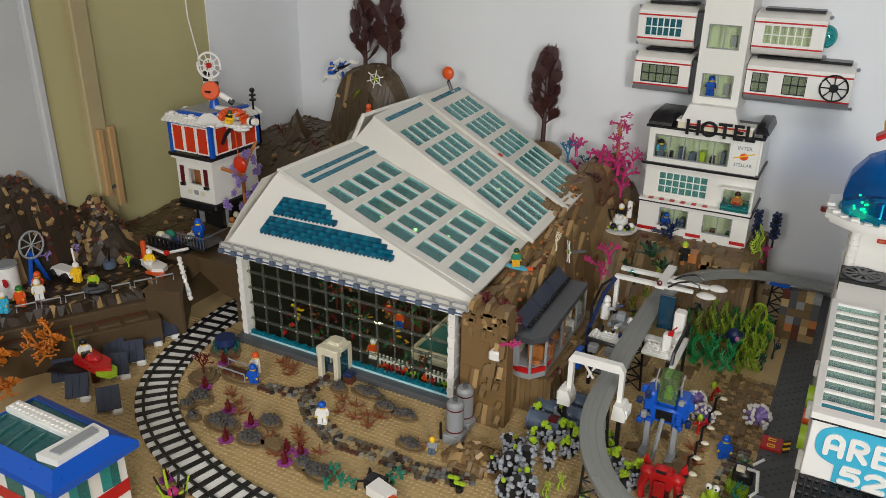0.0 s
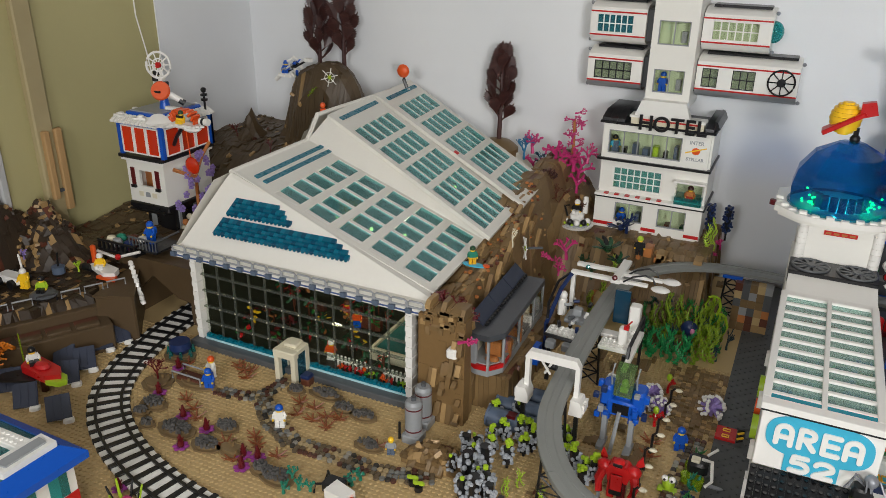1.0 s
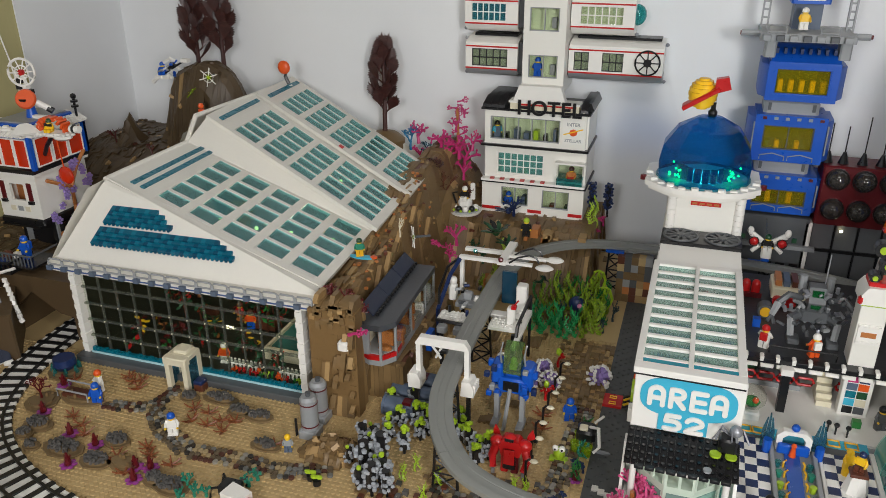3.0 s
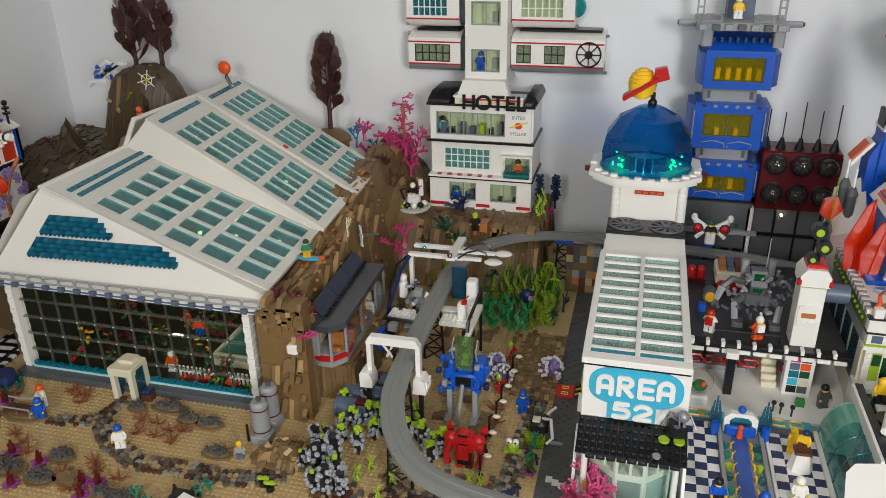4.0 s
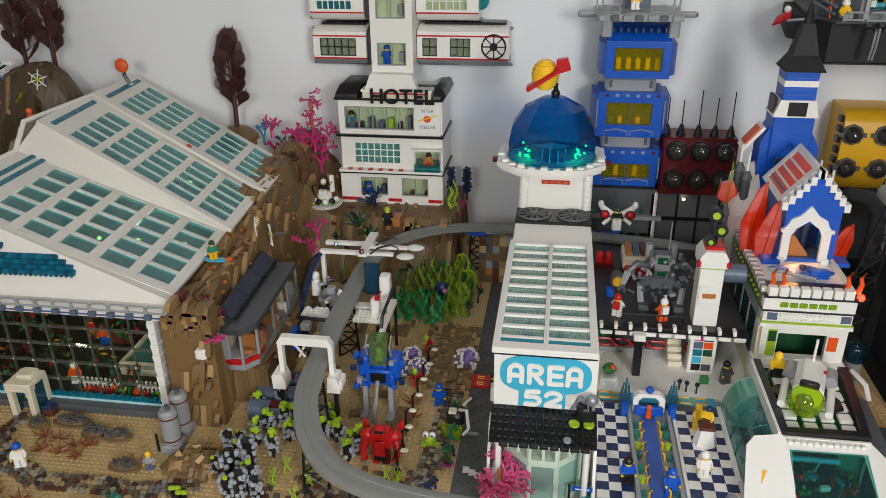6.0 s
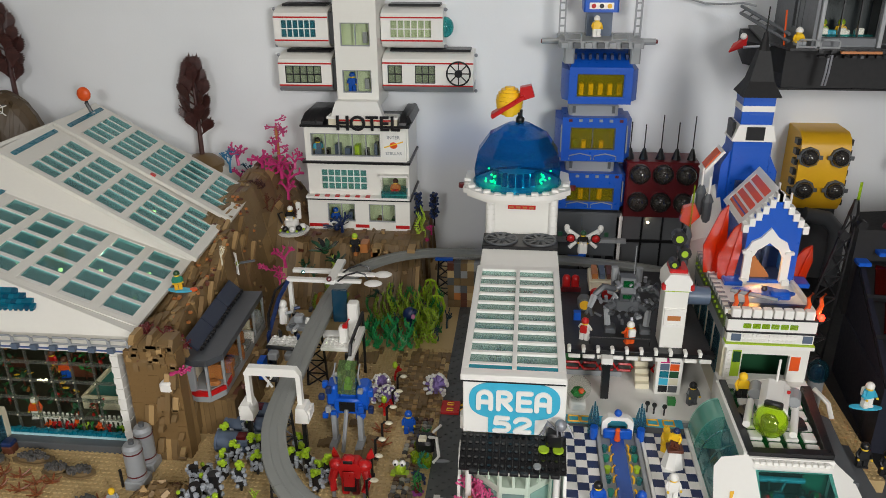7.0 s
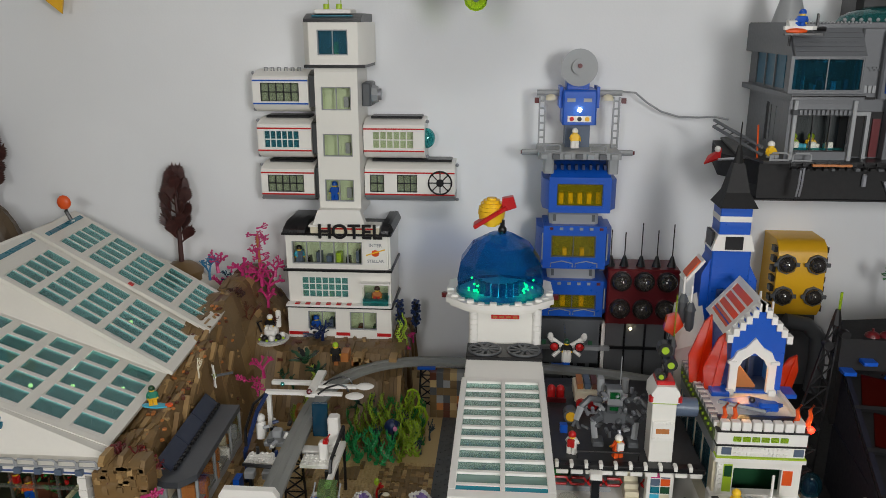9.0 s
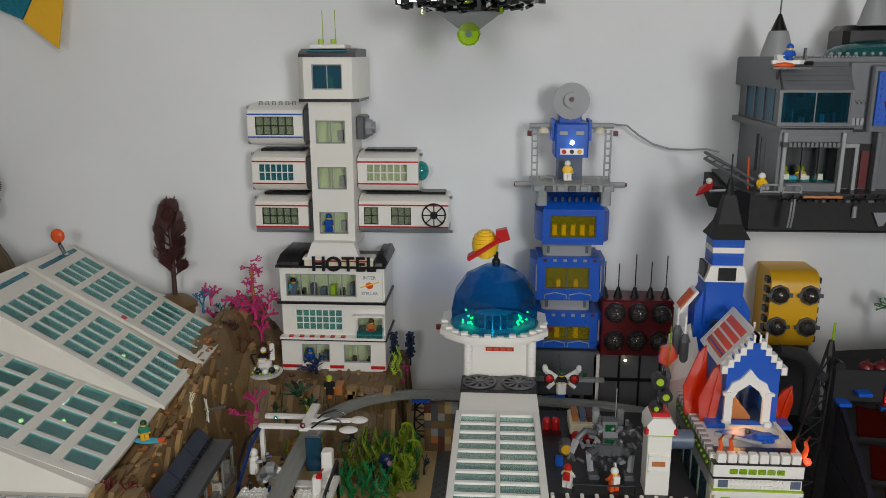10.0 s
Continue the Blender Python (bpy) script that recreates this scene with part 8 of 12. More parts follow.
pane(part("front_pane", MB().prism([(TX1 - 0.018, TY0), (TX1, TY0 + 0.022), (TX1 - 0.001, TY0 + 0.023), (TX1 - 0.019, TY0 + 0.001)], "z", 0.086, 0.131), C_CLEAR, tram))
part("back_wall", box(TX0, TY0 + 0.012, 0.083, TX0 + 0.003, TY1, 0.132), CREAM, tram)
q = random.Random(9)
for k in range(12):
    y = TY0 + 0.015 + k * 0.018
    part("cargo", MB().box(-0.358 + q.uniform(0, 0.015), y, 0.0785, -0.335 + q.uniform(0, 0.015), y + 0.012, 0.09 + q.uniform(0, 0.025), c=0.003), q.choice((NOUGAT, BROWN, WHITE_P, CREAM, GREY, NOUGAT)), tram)

tram.matrix_basis = Matrix.Translation((TX1, TY0, 0)) @ pose(0, 0, 0, 0, 0, 2.0) @ Matrix.Translation((-TX1, -TY0, 0)) @ tram.matrix_basis

# ---------- monorail ----------
mono = thing("monorail", (-0.2, 1.0, 0.1), "grey curved monorail beam on black lattice supports", "monorail")
mpts = [(0.47, 1.40), (0.40, 1.43), (0.33, 1.452), (0.245, 1.466), (0.15, 1.478), (0.06, 1.488), (-0.034, 1.488), (-0.09, 1.476), (-0.14, 1.45), (-0.18, 1.41), (-0.205, 1.36), (-0.218, 1.29), (-0.220, 1.20), (-0.219, 1.10), (-0.215, 0.99), (-0.209, 0.90), (-0.196, 0.845),
        (-0.172, 0.79), (-0.135, 0.742), (-0.09, 0.716), (-0.03, 0.70), (0.06, 0.69), (0.2, 0.685)]


def mono_section(pts, label):
    mb = MB()
    sec = [(-0.0165, 0.0), (-0.0165, 0.0066), (-0.0152, 0.0074), (-0.0052, 0.0074), (-0.0046, 0.0066), (0.0046, 0.0066), (0.0052, 0.0074), (0.0152, 0.0074), (0.0165, 0.0066), (0.0165, 0.0)]
    v, n = [], len(sec)
    for j, p in enumerate(pts):
        a, b = pts[max(0, j - 1)], pts[min(len(pts) - 1, j + 1)]
        t = math.atan2(b[1] - a[1], b[0] - a[0])
        v += [(p[0] - o * math.sin(t), p[1] + o * math.cos(t), 0.104 + z) for o, z in sec]
    f = [(j * n + i, j * n + (i + 1) % n, (j + 1) * n + (i + 1) % n, (j + 1) * n + i) for j in range(len(pts) - 1) for i in range(n)]
    f += [tuple(range(n - 1, -1, -1)), tuple(range((len(pts) - 1) * n, len(pts) * n))]
    mb.add(v, f)
    return part("beam", mb, GREYM, mono, label)


GREYM = plastic("worn_grey_plastic", (134, 136, 132), 0.38, 0.08)


def densify(pts, m=4):
    out = []
    for i in range(len(pts) - 1):
        p0, p1, p2, p3 = (Vector(pts[max(0, min(len(pts) - 1, i + k))]) for k in (-1, 0, 1, 2))
        for k in range(m):
            t = k / m
            out.append(tuple(0.5 * (2 * p1 + (p2 - p0) * t + (2 * p0 - 5 * p1 + 4 * p2 - p3) * t * t + (3 * p1 - p0 - 3 * p2 + p3) * t ** 3)))
    return out + [tuple(pts[-1])]


dm = densify(mpts)
for a in range(0, len(dm) - 1, 14):
    if len(dm[a:a + 15]) > 1:
        mono_section(dm[a:a + 15], "")


def lattice(x, y, h, w, parent, mat=BLACK):
    mb = MB()
    for sx in (-1, 1):
        mb.tube([(x + sx * w * 0.6, y, 0), (x + sx * w * 0.42, y, h)], 0.0022, 5)
    for k in range(4):
        z0, z1 = h * k / 4, h * (k + 1) / 4
        a, b = w * (0.6 - 0.18 * k / 4), w * (0.6 - 0.18 * (k + 1) / 4)
        mb.tube([(x - a, y, z0), (x + b, y, z1)], 0.0015, 4).tube([(x + a, y, z0), (x - b, y, z1)], 0.0015, 4).tube([(x - b, y, z1), (x + b, y, z1)], 0.0015, 4)
    return part("support", mb, mat, parent)


for x, y in ((-0.034, 1.488), (-0.18, 0.815), (-0.212, 0.93), (-0.09, 0.716), (0.25, 1.466), (-0.219, 1.14)):
    lattice(x, y, 0.102, 0.03, mono)
for x in (-0.034, 0.235):
    part("blue_saddle", box(x - 0.018, 1.466, 0.098, x + 0.018, 1.508, 0.1035), BLUE, mono)

# white gate over the beam
gate = thing("track_gate", (-0.222, 0.93, 0.06), "white square gate standing over the monorail", "gate")
GY0, GX0_, GX1_ = 0.938, -0.266, -0.184
part("lintel", MB().prism([(GX0_, 0.150), (GX0_ + 0.006, 0.160), (GX1_ - 0.006, 0.160), (GX1_, 0.150), (GX1_, 0.147), (GX0_, 0.147)], "y", GY0, GY0 + 0.011), WHITE_P, gate)
for x in (GX0_, GX1_ - 0.007):
    part("leg", box(x, GY0 + 0.002, 0.096, x + 0.007, GY0 + 0.012, 0.147), WHITE_P, gate)
for x, s in ((GX0_, -1), (GX1_, 1)):
    part("foot", MB().prism([(x - 0.01, 0.075), (x + 0.01, 0.075), (x + 0.010, 0.088), (x + 0.005, 0.100), (x - 0.008, 0.100)], "y", GY0 - 0.008, GY0 + 0.018), WHITE_P, gate)
    part("pad", box(x - 0.003, GY0, 0.0, x + 0.003, GY0 + 0.006, 0.075), BLACK, gate)
    for k in range(4):
        part("side_tooth", box(x + s * 0.010 - 0.002, GY0 - 0.004 + k * 0.006, 0.08, x + s * 0.010 + 0.002, GY0 - k * 0.0 + k * 0.006, 0.094), WHITE_P, gate)
part("cross_strut", MB().tube([(GX0_ + 0.012, GY0 + 0.02, 0.147), (GX0_ + 0.03, GY0 + 0.03, 0.11)], 0.002, 6).tube([(GX0_ + 0.04, GY0 + 0.02, 0.147), (GX0_ + 0.022, GY0 + 0.03, 0.11)], 0.002, 6), WHITE_P, gate)
part("scope", MB().cyl(GX0_ + 0.028, GY0 + 0.03, 0.125, 0.006, 0.012, 10, "x"), BLACK, gate)

# white loading crane and cross deck around the straight
dock2 = thing("loading_station", (-0.2, 1.12, 0), "white open loading station with crane arms over the beam", "station")
part("cross_deck", box(-0.290, 1.105, 0.092, -0.238, 1.137, 0.098, c=0.001), WHITE_P, dock2)
part("cross_deck", box(-0.200, 1.105, 0.092, -0.150, 1.137, 0.098, c=0.001), WHITE_P, dock2)
part("deck_studs", MB().studs(-0.288, 1.106, -0.240, 1.137, 0.098).studs(-0.198, 1.106, -0.152, 1.137, 0.098), WHITE_P, dock2)["kind"] = "stuff"
for x, y in ((-0.285, 1.12), (-0.155, 1.10), (-0.28, 1.23), (-0.158, 1.18)):
    part("column", box(x - 0.003, y - 0.003, 0.0, x + 0.003, y + 0.003, 0.092), BLACK, dock2)
part("low_rail", MB().tube([(-0.285, 1.09, 0.104), (-0.265, 1.085, 0.106), (-0.235, 1.085, 0.104)], 0.003, 6), BLACK, dock2)
for k in range(2):
    part("clamp", box(-0.280 + k * 0.028, 1.075, 0.088, -0.264 + k * 0.028, 1.09, 0.10, c=0.002), GREY, dock2)
part("side_mast", box(-0.286, 1.228, 0.092, -0.279, 1.236, 0.160), WHITE_P, dock2)
part("top_beam", box(-0.286, 1.222, 0.158, -0.185, 1.232, 0.164, c=0.001), WHITE_P, dock2)
part("top_beam", box(-0.286, 1.260, 0.158, -0.185, 1.270, 0.164, c=0.001), WHITE_P, dock2)
part("cross_beam", box(-0.212, 1.205, 0.164, -0.196, 1.300, 0.170, c=0.001), WHITE_P, dock2)
part("boom", box(-0.196, 1.232, 0.168, -0.130, 1.240, 0.173), WHITE_P, dock2)
part("boom", box(-0.196, 1.208, 0.166, -0.150, 1.215, 0.171), WHITE_P, dock2)
part("pod", MB().ball(-0.116, 1.236, 0.172, 0.016, 0.013, 0.004, 16, 4), WHITE_P, dock2, "white oval pod")
part("pod", MB().ball(-0.128, 1.205, 0.169, 0.016, 0.013, 0.004, 16, 4), WHITE_P, dock2, "white oval pod")
for y in (1.236, 1.206):
    part("hose", MB().tube([(-0.19, y, 0.17), (-0.175, y, 0.182), (-0.155, y, 0.189), (-0.142, y, 0.185), (-0.138, y, 0.176)], 0.0016, 6), BLACK, dock2)
part("teal_lamp", MB().ball(-0.262, 1.246, 0.166, 0.004, n=8, m=4), C_TEAL, dock2)
part("teal_panel", box(-0.198, 1.19, 0.100, -0.172, 1.198, 0.160, c=0.001), plastic("dark_teal_panel_plastic", (10, 56, 78), 0.15, 0.2), dock2, "dark teal glass panel")
part("white_block", box(-0.168, 1.17, 0.092, -0.150, 1.19, 0.145, c=0.002), WHITE_P, dock2)
part("white_block", box(-0.172, 1.12, 0.098, -0.158, 1.135, 0.128, c=0.002), WHITE_P, dock2)
part("red_lever", MB().box(-0.164, 1.118, 0.128, -0.156, 1.126, 0.134).tube([(-0.16, 1.122, 0.134), (-0.152, 1.118, 0.146)], 0.0014, 5), RED, dock2)
part("red_lamp", MB().ball(-0.205, 1.206, 0.174, 0.005, n=8, m=4), WINE, dock2)
part("grey_tray", box(-0.276, 1.165, 0.092, -0.238, 1.205, 0.100, c=0.002), GREY, dock2)
part("crate", box(-0.266, 1.18, 0.100, -0.250, 1.196, 0.112, c=0.002), GREY, dock2)
part("robot_arm", MB().box(-0.296, 1.19, 0.09, -0.282, 1.206, 0.12, c=0.003).ball(-0.289, 1.198, 0.126, 0.008, n=10, m=5), WHITE_P, dock2)
part("dark_strut", MB().tube([(-0.30, 1.14, 0.04), (-0.302, 1.15, 0.09), (-0.292, 1.19, 0.14), (-0.283, 1.23, 0.160)], 0.004, 6), NAVY, dock2)
part("blue_frame", box(-0.304, 1.09, 0.04, -0.294, 1.11, 0.075), BLUE, dock2)
part("tail_lamp", MB().cyl(-0.158, 1.034, 0.086, 0.008, 0.006, 12, "y"), WHITE_P, dock2)
part("tail_lens", MB().cyl(-0.158, 1.032, 0.086, 0.004, 0.003, 10, "y"), RED, dock2)

# sand blue barrels under the gate
for i, (y, z) in enumerate(((0.955, 0.017), (0.993, 0.017), (1.032, 0.017))):
    b = thing("fuel_barrel", (-0.285, y, 0), "sand blue lying barrel with a dark red label", "barrel", "fuel barrels")
    part("body", MB().cyl(-0.325, y, z, 0.016, 0.078, 16, "x"), SANDBLUE, b)
    part("label", box(-0.292, y - 0.011, z + 0.0115, -0.278, y + 0.002, z + 0.0168), WINE, b)
    for x in (-0.326, -0.252):
        part("hoop", MB().cyl(x, y, z, 0.0172, 0.004, 16, "x"), SANDBLUE, b)

# blue walker
wk = thing("blue_walker", (-0.13, 1.0, 0), "blue and grey walking machine with a green canopy", "robot")
part("canopy", MB().prism([(0.990, 0.088), (0.996, 0.128), (1.012, 0.134), (1.02, 0.088)], "x", -0.148, -0.114), clear("olive_canopy", (176, 206, 150), 0.12, veil=0.14), wk, "transparent olive canopy")
part("seat", box(-0.145, 0.998, 0.08, -0.117, 1.02, 0.092, c=0.001), BLUE, wk)
part("pilot", MB().ball(-0.131, 1.002, 0.105, 0.0068, n=10, m=6).box(-0.138, 0.998, 0.088, -0.124, 1.01, 0.1), LIME, wk, "lime seated driver doll")
for x0, x1 in ((-0.172, -0.148), (-0.114, -0.09)):
    part("shoulder", box(x0, 0.99, 0.070, x1, 1.022, 0.100, c=0.004), BLUE, wk)
part("hip", box(-0.158, 0.988, 0.056, -0.104, 1.02, 0.080, c=0.003), BLUE, wk)
part("grille", box(-0.146, 0.9865, 0.06, -0.116, 0.988, 0.076), BLACK, wk)
for x in (-0.158, -0.108):
    part("leg", box(x - 0.005, 0.985, 0.006, x + 0.005, 0.997, 0.062, c=0.001), GREY, wk)
    part("foot", box(x - 0.007, 0.968, 0.0016, x + 0.007, 1.0, 0.008, c=0.001), GREY, wk)
    part("leg_joint", box(x - 0.008, 0.988, 0.046, x + 0.008, 1.004, 0.060, c=0.002), BLUE, wk)
part("tail", MB().tube([(-0.132, 0.986, 0.064), (-0.134, 0.972, 0.03), (-0.136, 0.962, 0.004)], 0.004, 6), GREY, wk)
for x in (-0.154, -0.108):
    part("handle", MB().tube([(x, 1.0, 0.1), (x, 0.99, 0.122), (x, 1.006, 0.132)], 0.002, 6), GREY, wk)

# red mech
rm = thing("red_mech", (-0.105, 0.88, 0), "glossy red toy mech standing on the sand", "robot")
part("chest", MB().prism([(-0.118, 0.034), (-0.088, 0.034), (-0.084, 0.052), (-0.092, 0.062), (-0.116, 0.062), (-0.122, 0.052)], "y", 0.872, 0.894), RED, rm)
part("head", MB().ball(-0.104, 0.876, 0.067, 0.010, 0.010, 0.007, 12, 5), RED, rm)
part("visor", box(-0.111, 0.8655, 0.066, -0.097, 0.868, 0.070), BLACK, rm)
for s in (-1, 1):
    x = -0.104 + s * 0.022
    part("shoulder", MB().ball(x, 0.882, 0.052, 0.012, 0.011, 0.010, 10, 5), RED, rm)
    part("upper_arm", MB().tube([(x, 0.88, 0.05), (x + s * 0.006, 0.874, 0.03), (x + s * 0.002, 0.866, 0.014)], 0.0075, 8, r2=0.006), RED, rm)
    part("claw", MB().cyl(x + s * 0.002, 0.864, 0.002, 0.003, 0.012, 6), SILVER, rm)
    part("wing", MB().slab((x - s * 0.002, 0.90, 0.045), (x + s * 0.012, 0.903, 0.052), (x + s * 0.008, 0.903, 0.068), (x + s * 0.001, 0.90, 0.058), 0.003), RED, rm)
    part("leg", MB().box(-0.104 + s * 0.008 - 0.006, 0.872, 0.003, -0.104 + s * 0.008 + 0.006, 0.886, 0.036, c=0.002), RED if s < 0 else WINE, rm)
part("core", box(-0.114, 0.868, 0.012, -0.094, 0.876, 0.036, c=0.002), BLACK, rm)
part("belly", box(-0.113, 0.8665, 0.022, -0.095, 0.869, 0.05, c=0.002), RED, rm)

# black and white moto, red ramp, bits by the road
moto = thing("hover_bike", (-0.004, 0.975, 0), "black and white hover bike on lime plants", "vehicle")
part("body", MB().box(-0.024, 0.955, 0.018, 0.004, 0.985, 0.034, c=0.004), BLACK, moto)
part("seat", box(-0.020, 0.958, 0.034, -0.008, 0.97, 0.038, c=0.001), CREAM, moto)
part("frame", MB().tube([(-0.005, 0.97, 0.034), (0.008, 0.955, 0.045), (0.012, 0.945, 0.02), (0.004, 0.94, 0.012)], 0.0026, 6).tube([(0.0, 0.98, 0.036), (0.012, 0.98, 0.05)], 0.002, 6), WHITE_P, moto)
part("skid", MB().ball(0.016, 0.945, 0.012, 0.014, 0.004, 0.002, 10, 3), SILVER, moto)
for x, y in ((-0.022, 0.95), (-0.006, 0.945), (-0.02, 0.975)):
    part("pad", MB().cyl(x, y, 0.002, 0.007, 0.016, 10, r2=0.009), C_LIME, moto)
put_plant(reed_mesh(77, GREEN, 0.035), -0.016, 0.985, 0.0016, 1.0, "short green weed by the road", "road weeds", "water_weed")
put_plant(reed_mesh(78, SEAGREEN, 0.03), -0.010, 0.945, 0.0016, 0.9, "short green weed by the road", "road weeds", "water_weed")
put_plant(reed_mesh(79, GREEN, 0.03), -0.008, 0.89, 0.0016, 1.0, "short green weed by the road", "road weeds", "water_weed")
put_plant(CRM, -0.012, 0.885, 0.0016, 0.8, "dark red bud plant with violet petals", "bud plants")
for x, y in ((-0.012, 0.91), (-0.004, 0.905), (-0.02, 0.835), (-0.03, 0.825)):
    put_plant(mesh_of("urchin", coral_mesh(int(-x * 1e4) + 7, 0.02, 1.6, 3, 0.002), NAVY), x, y, 0.0016, 1.0, "small dark blue urchin by the road", "urchins", "urchin")
rm.matrix_basis = rm.matrix_basis @ Matrix.Scale(0.9, 4)
wk.matrix_basis = wk.matrix_basis @ Matrix.Diagonal((0.80, 1, 1, 1))
sq = thing("red_hatch", (0.014, 1.093, 0.001), "red landing plate with yellow marks beside the road", "plate")
part("plate", box(0.0, 1.076, 0.001, 0.030, 1.110, 0.005, c=0.0006), RED, sq)
for y in (1.084, 1.1):
    part("mark", MB().tube([(0.010, y - 0.003, 0.0055), (0.020, y - 0.003, 0.0055), (0.020, y + 0.003, 0.0055), (0.010, y + 0.003, 0.0055), (0.010, y - 0.003, 0.0055)], 0.0011, 4), YELLOW, sq)
for k in range(5):
    part("hazard_stripe", MB().slab((0.031, 1.076 + k * 0.007, 0.005), (0.040, 1.073 + k * 0.007, 0.012), (0.040, 1.0765 + k * 0.007, 0.012), (0.031, 1.0795 + k * 0.007, 0.005), 0.002), YELLOW if k % 2 else BLACK, sq)
kerb = thing("kerb_plates", (0.03, 0.86, 0.001), "stepped white kerb plates across the road", "kerb")
for k in range(6):
    part("plate", box(0.012 + k * 0.009, 0.872 - k * 0.005, 0.001, 0.0208 + k * 0.009, 0.882 - k * 0.005, 0.004), WHITE_P, kerb)
tree = thing("pink_tree", (0.072, 0.80, 0), "pink blossom tree with an orange brown trunk", "tree")
part("trunk", MB().tube([(0.072, 0.80, 0.0), (0.074, 0.80, 0.03), (0.068, 0.80, 0.075)], 0.005, 8, r2=0.003), NOUGAT, tree)
q = random.Random(12)
PINK = plastic("bright_pink_plastic", (226, 92, 146), 0.32, 0.1)
for k in range(12):
    a = k * 0.7
    ob = part("branch", coral_mesh(200 + k, 0.046, 1.4, 3, 0.0034), PINK, tree, local=True)
    ob.matrix_basis = Matrix.Translation((0, 0, 0.026 + 0.006 * (k % 6))) @ pose(0, 0, 0, 55 - 5 * (k % 5), 0, math.degrees(a))
put_plant(COR, 0.115, 0.775, 0.0, 0.7, "low pink blossom shrub beside the tree", "pink shrubs", "coral")

# extra fittings of the loading station
part("cross_deck", box(-0.238, 1.150, 0.090, -0.150, 1.168, 0.096, c=0.001), WHITE_P, dock2)
part("side_beam", box(-0.150, 1.06, 0.086, -0.142, 1.19, 0.094, c=0.001), WHITE_P, dock2)
part("black_frame", MB().tube([(-0.146, 1.19, 0.0), (-0.146, 1.19, 0.12), (-0.148, 1.10, 0.11), (-0.148, 1.06, 0.04)], 0.003, 6), BLACK, dock2)
part("hose", MB().tube([(-0.286, 1.226, 0.158), (-0.30, 1.20, 0.15), (-0.306, 1.17, 0.12), (-0.300, 1.15, 0.10)], 0.0025, 6), BLACK, dock2)
q = random.Random(51)
for k in range(34):
    mb = MB()
    x, y, z = q.uniform(-0.30, -0.145), q.uniform(1.07, 1.25), q.uniform(0.09, 0.112)
    if -0.238 < x < -0.200:
        continue
    mb.at = pose(x, y, z, q.choice((0, 0, 20, -30)), q.choice((0, 0, 90)), q.choice((0, 90, 30)))
    if k % 3:
        mb.box(-0.006, -0.003, -0.002, 0.006, 0.003, 0.003, c=0.0008)
    else:
        mb.cyl(0, 0, -0.003, 0.003, 0.010, 8)
    part("fitting", mb, q.choice((WHITE_P, BLACK, DGREY, GREY, NAVY)), dock2)
q = random.Random(52)
for k in range(30):
    s_ = 1 if k % 2 else -1
    x, y, z = -0.131 + s_ * q.uniform(0.016, 0.036), q.uniform(0.985, 1.02), q.uniform(0.05, 0.10)
    part("bracket", box(x - 0.004, y - 0.012, z, x + 0.004, y - 0.004, z + q.uniform(0.004, 0.012), c=0.001), q.choice((BLUE, BLUE, NAVY, GREY)), wk)

# ---------- checkered plaza ----------
plaza = thing("plaza", (0.29, 0.95, 0), "white and dark blue checkered tile plaza", "plaza", kind="structure")
PZ = 0.030
part("base", box(0.19, 0.62, 0.0, 0.40, 1.115, PZ - 0.003), GREY, plaza)
part("paving", box(0.19, 1.052, PZ - 0.003, 0.44, 1.115, PZ + 0.001), WHITE_P, plaza)
tw = mesh_of("tile", MB().box(0.0001, 0.0001, 0, 0.0159, 0.0159, 0.0032, c=0.0004), WHITE_P)
tn = mesh_of("tile", MB().box(0.0001, 0.0001, 0, 0.0159, 0.0159, 0.0032, c=0.0004), NAVY)


def checker(x0, y0, nx, ny):
    for i in range(nx):
        for j in range(ny):
            ob = part("tile", tn if (i + j) % 2 == 0 else tw, None, plaza, local=True)
            ob.matrix_basis = Matrix.Translation((x0 + i * 0.016 - 0.29, y0 + j * 0.016 - 0.95, PZ - 0.003))


checker(0.193, 0.640, 3, 24)
checker(0.312, 0.640, 4, 24)
part("edging", box(0.307, 0.64, PZ - 0.003, 0.3118, 1.016, PZ + 0.0006, c=0.0006), WHITE_P, plaza)
part("edging", box(0.3762, 0.64, PZ - 0.003, 0.3835, 1.016, PZ + 0.0006, c=0.0006), WHITE_P, plaza)
part("azure_border", box(0.200, 1.030, PZ - 0.003, 0.375, 1.052, PZ + 0.0012), AZURE, plaza)
part("grey_border", box(0.196, 1.024, PZ - 0.003, 0.245, 1.030, PZ + 0.0012), DGREY, plaza)
part("grey_border", box(0.306, 1.016, PZ - 0.003, 0.375, 1.030, PZ + 0.0012), DGREY, plaza)
for k, x in enumerate((0.203, 0.222, 0.322, 0.346)):
    part("yellow_inlay", MB().tube([(x, 1.034, PZ + 0.002), (x + 0.016, 1.034, PZ + 0.002), (x + 0.016, 1.048, PZ + 0.002), (x, 1.048, PZ + 0.002), (x, 1.034, PZ + 0.002)], 0.0018, 4), AMBER, plaza)
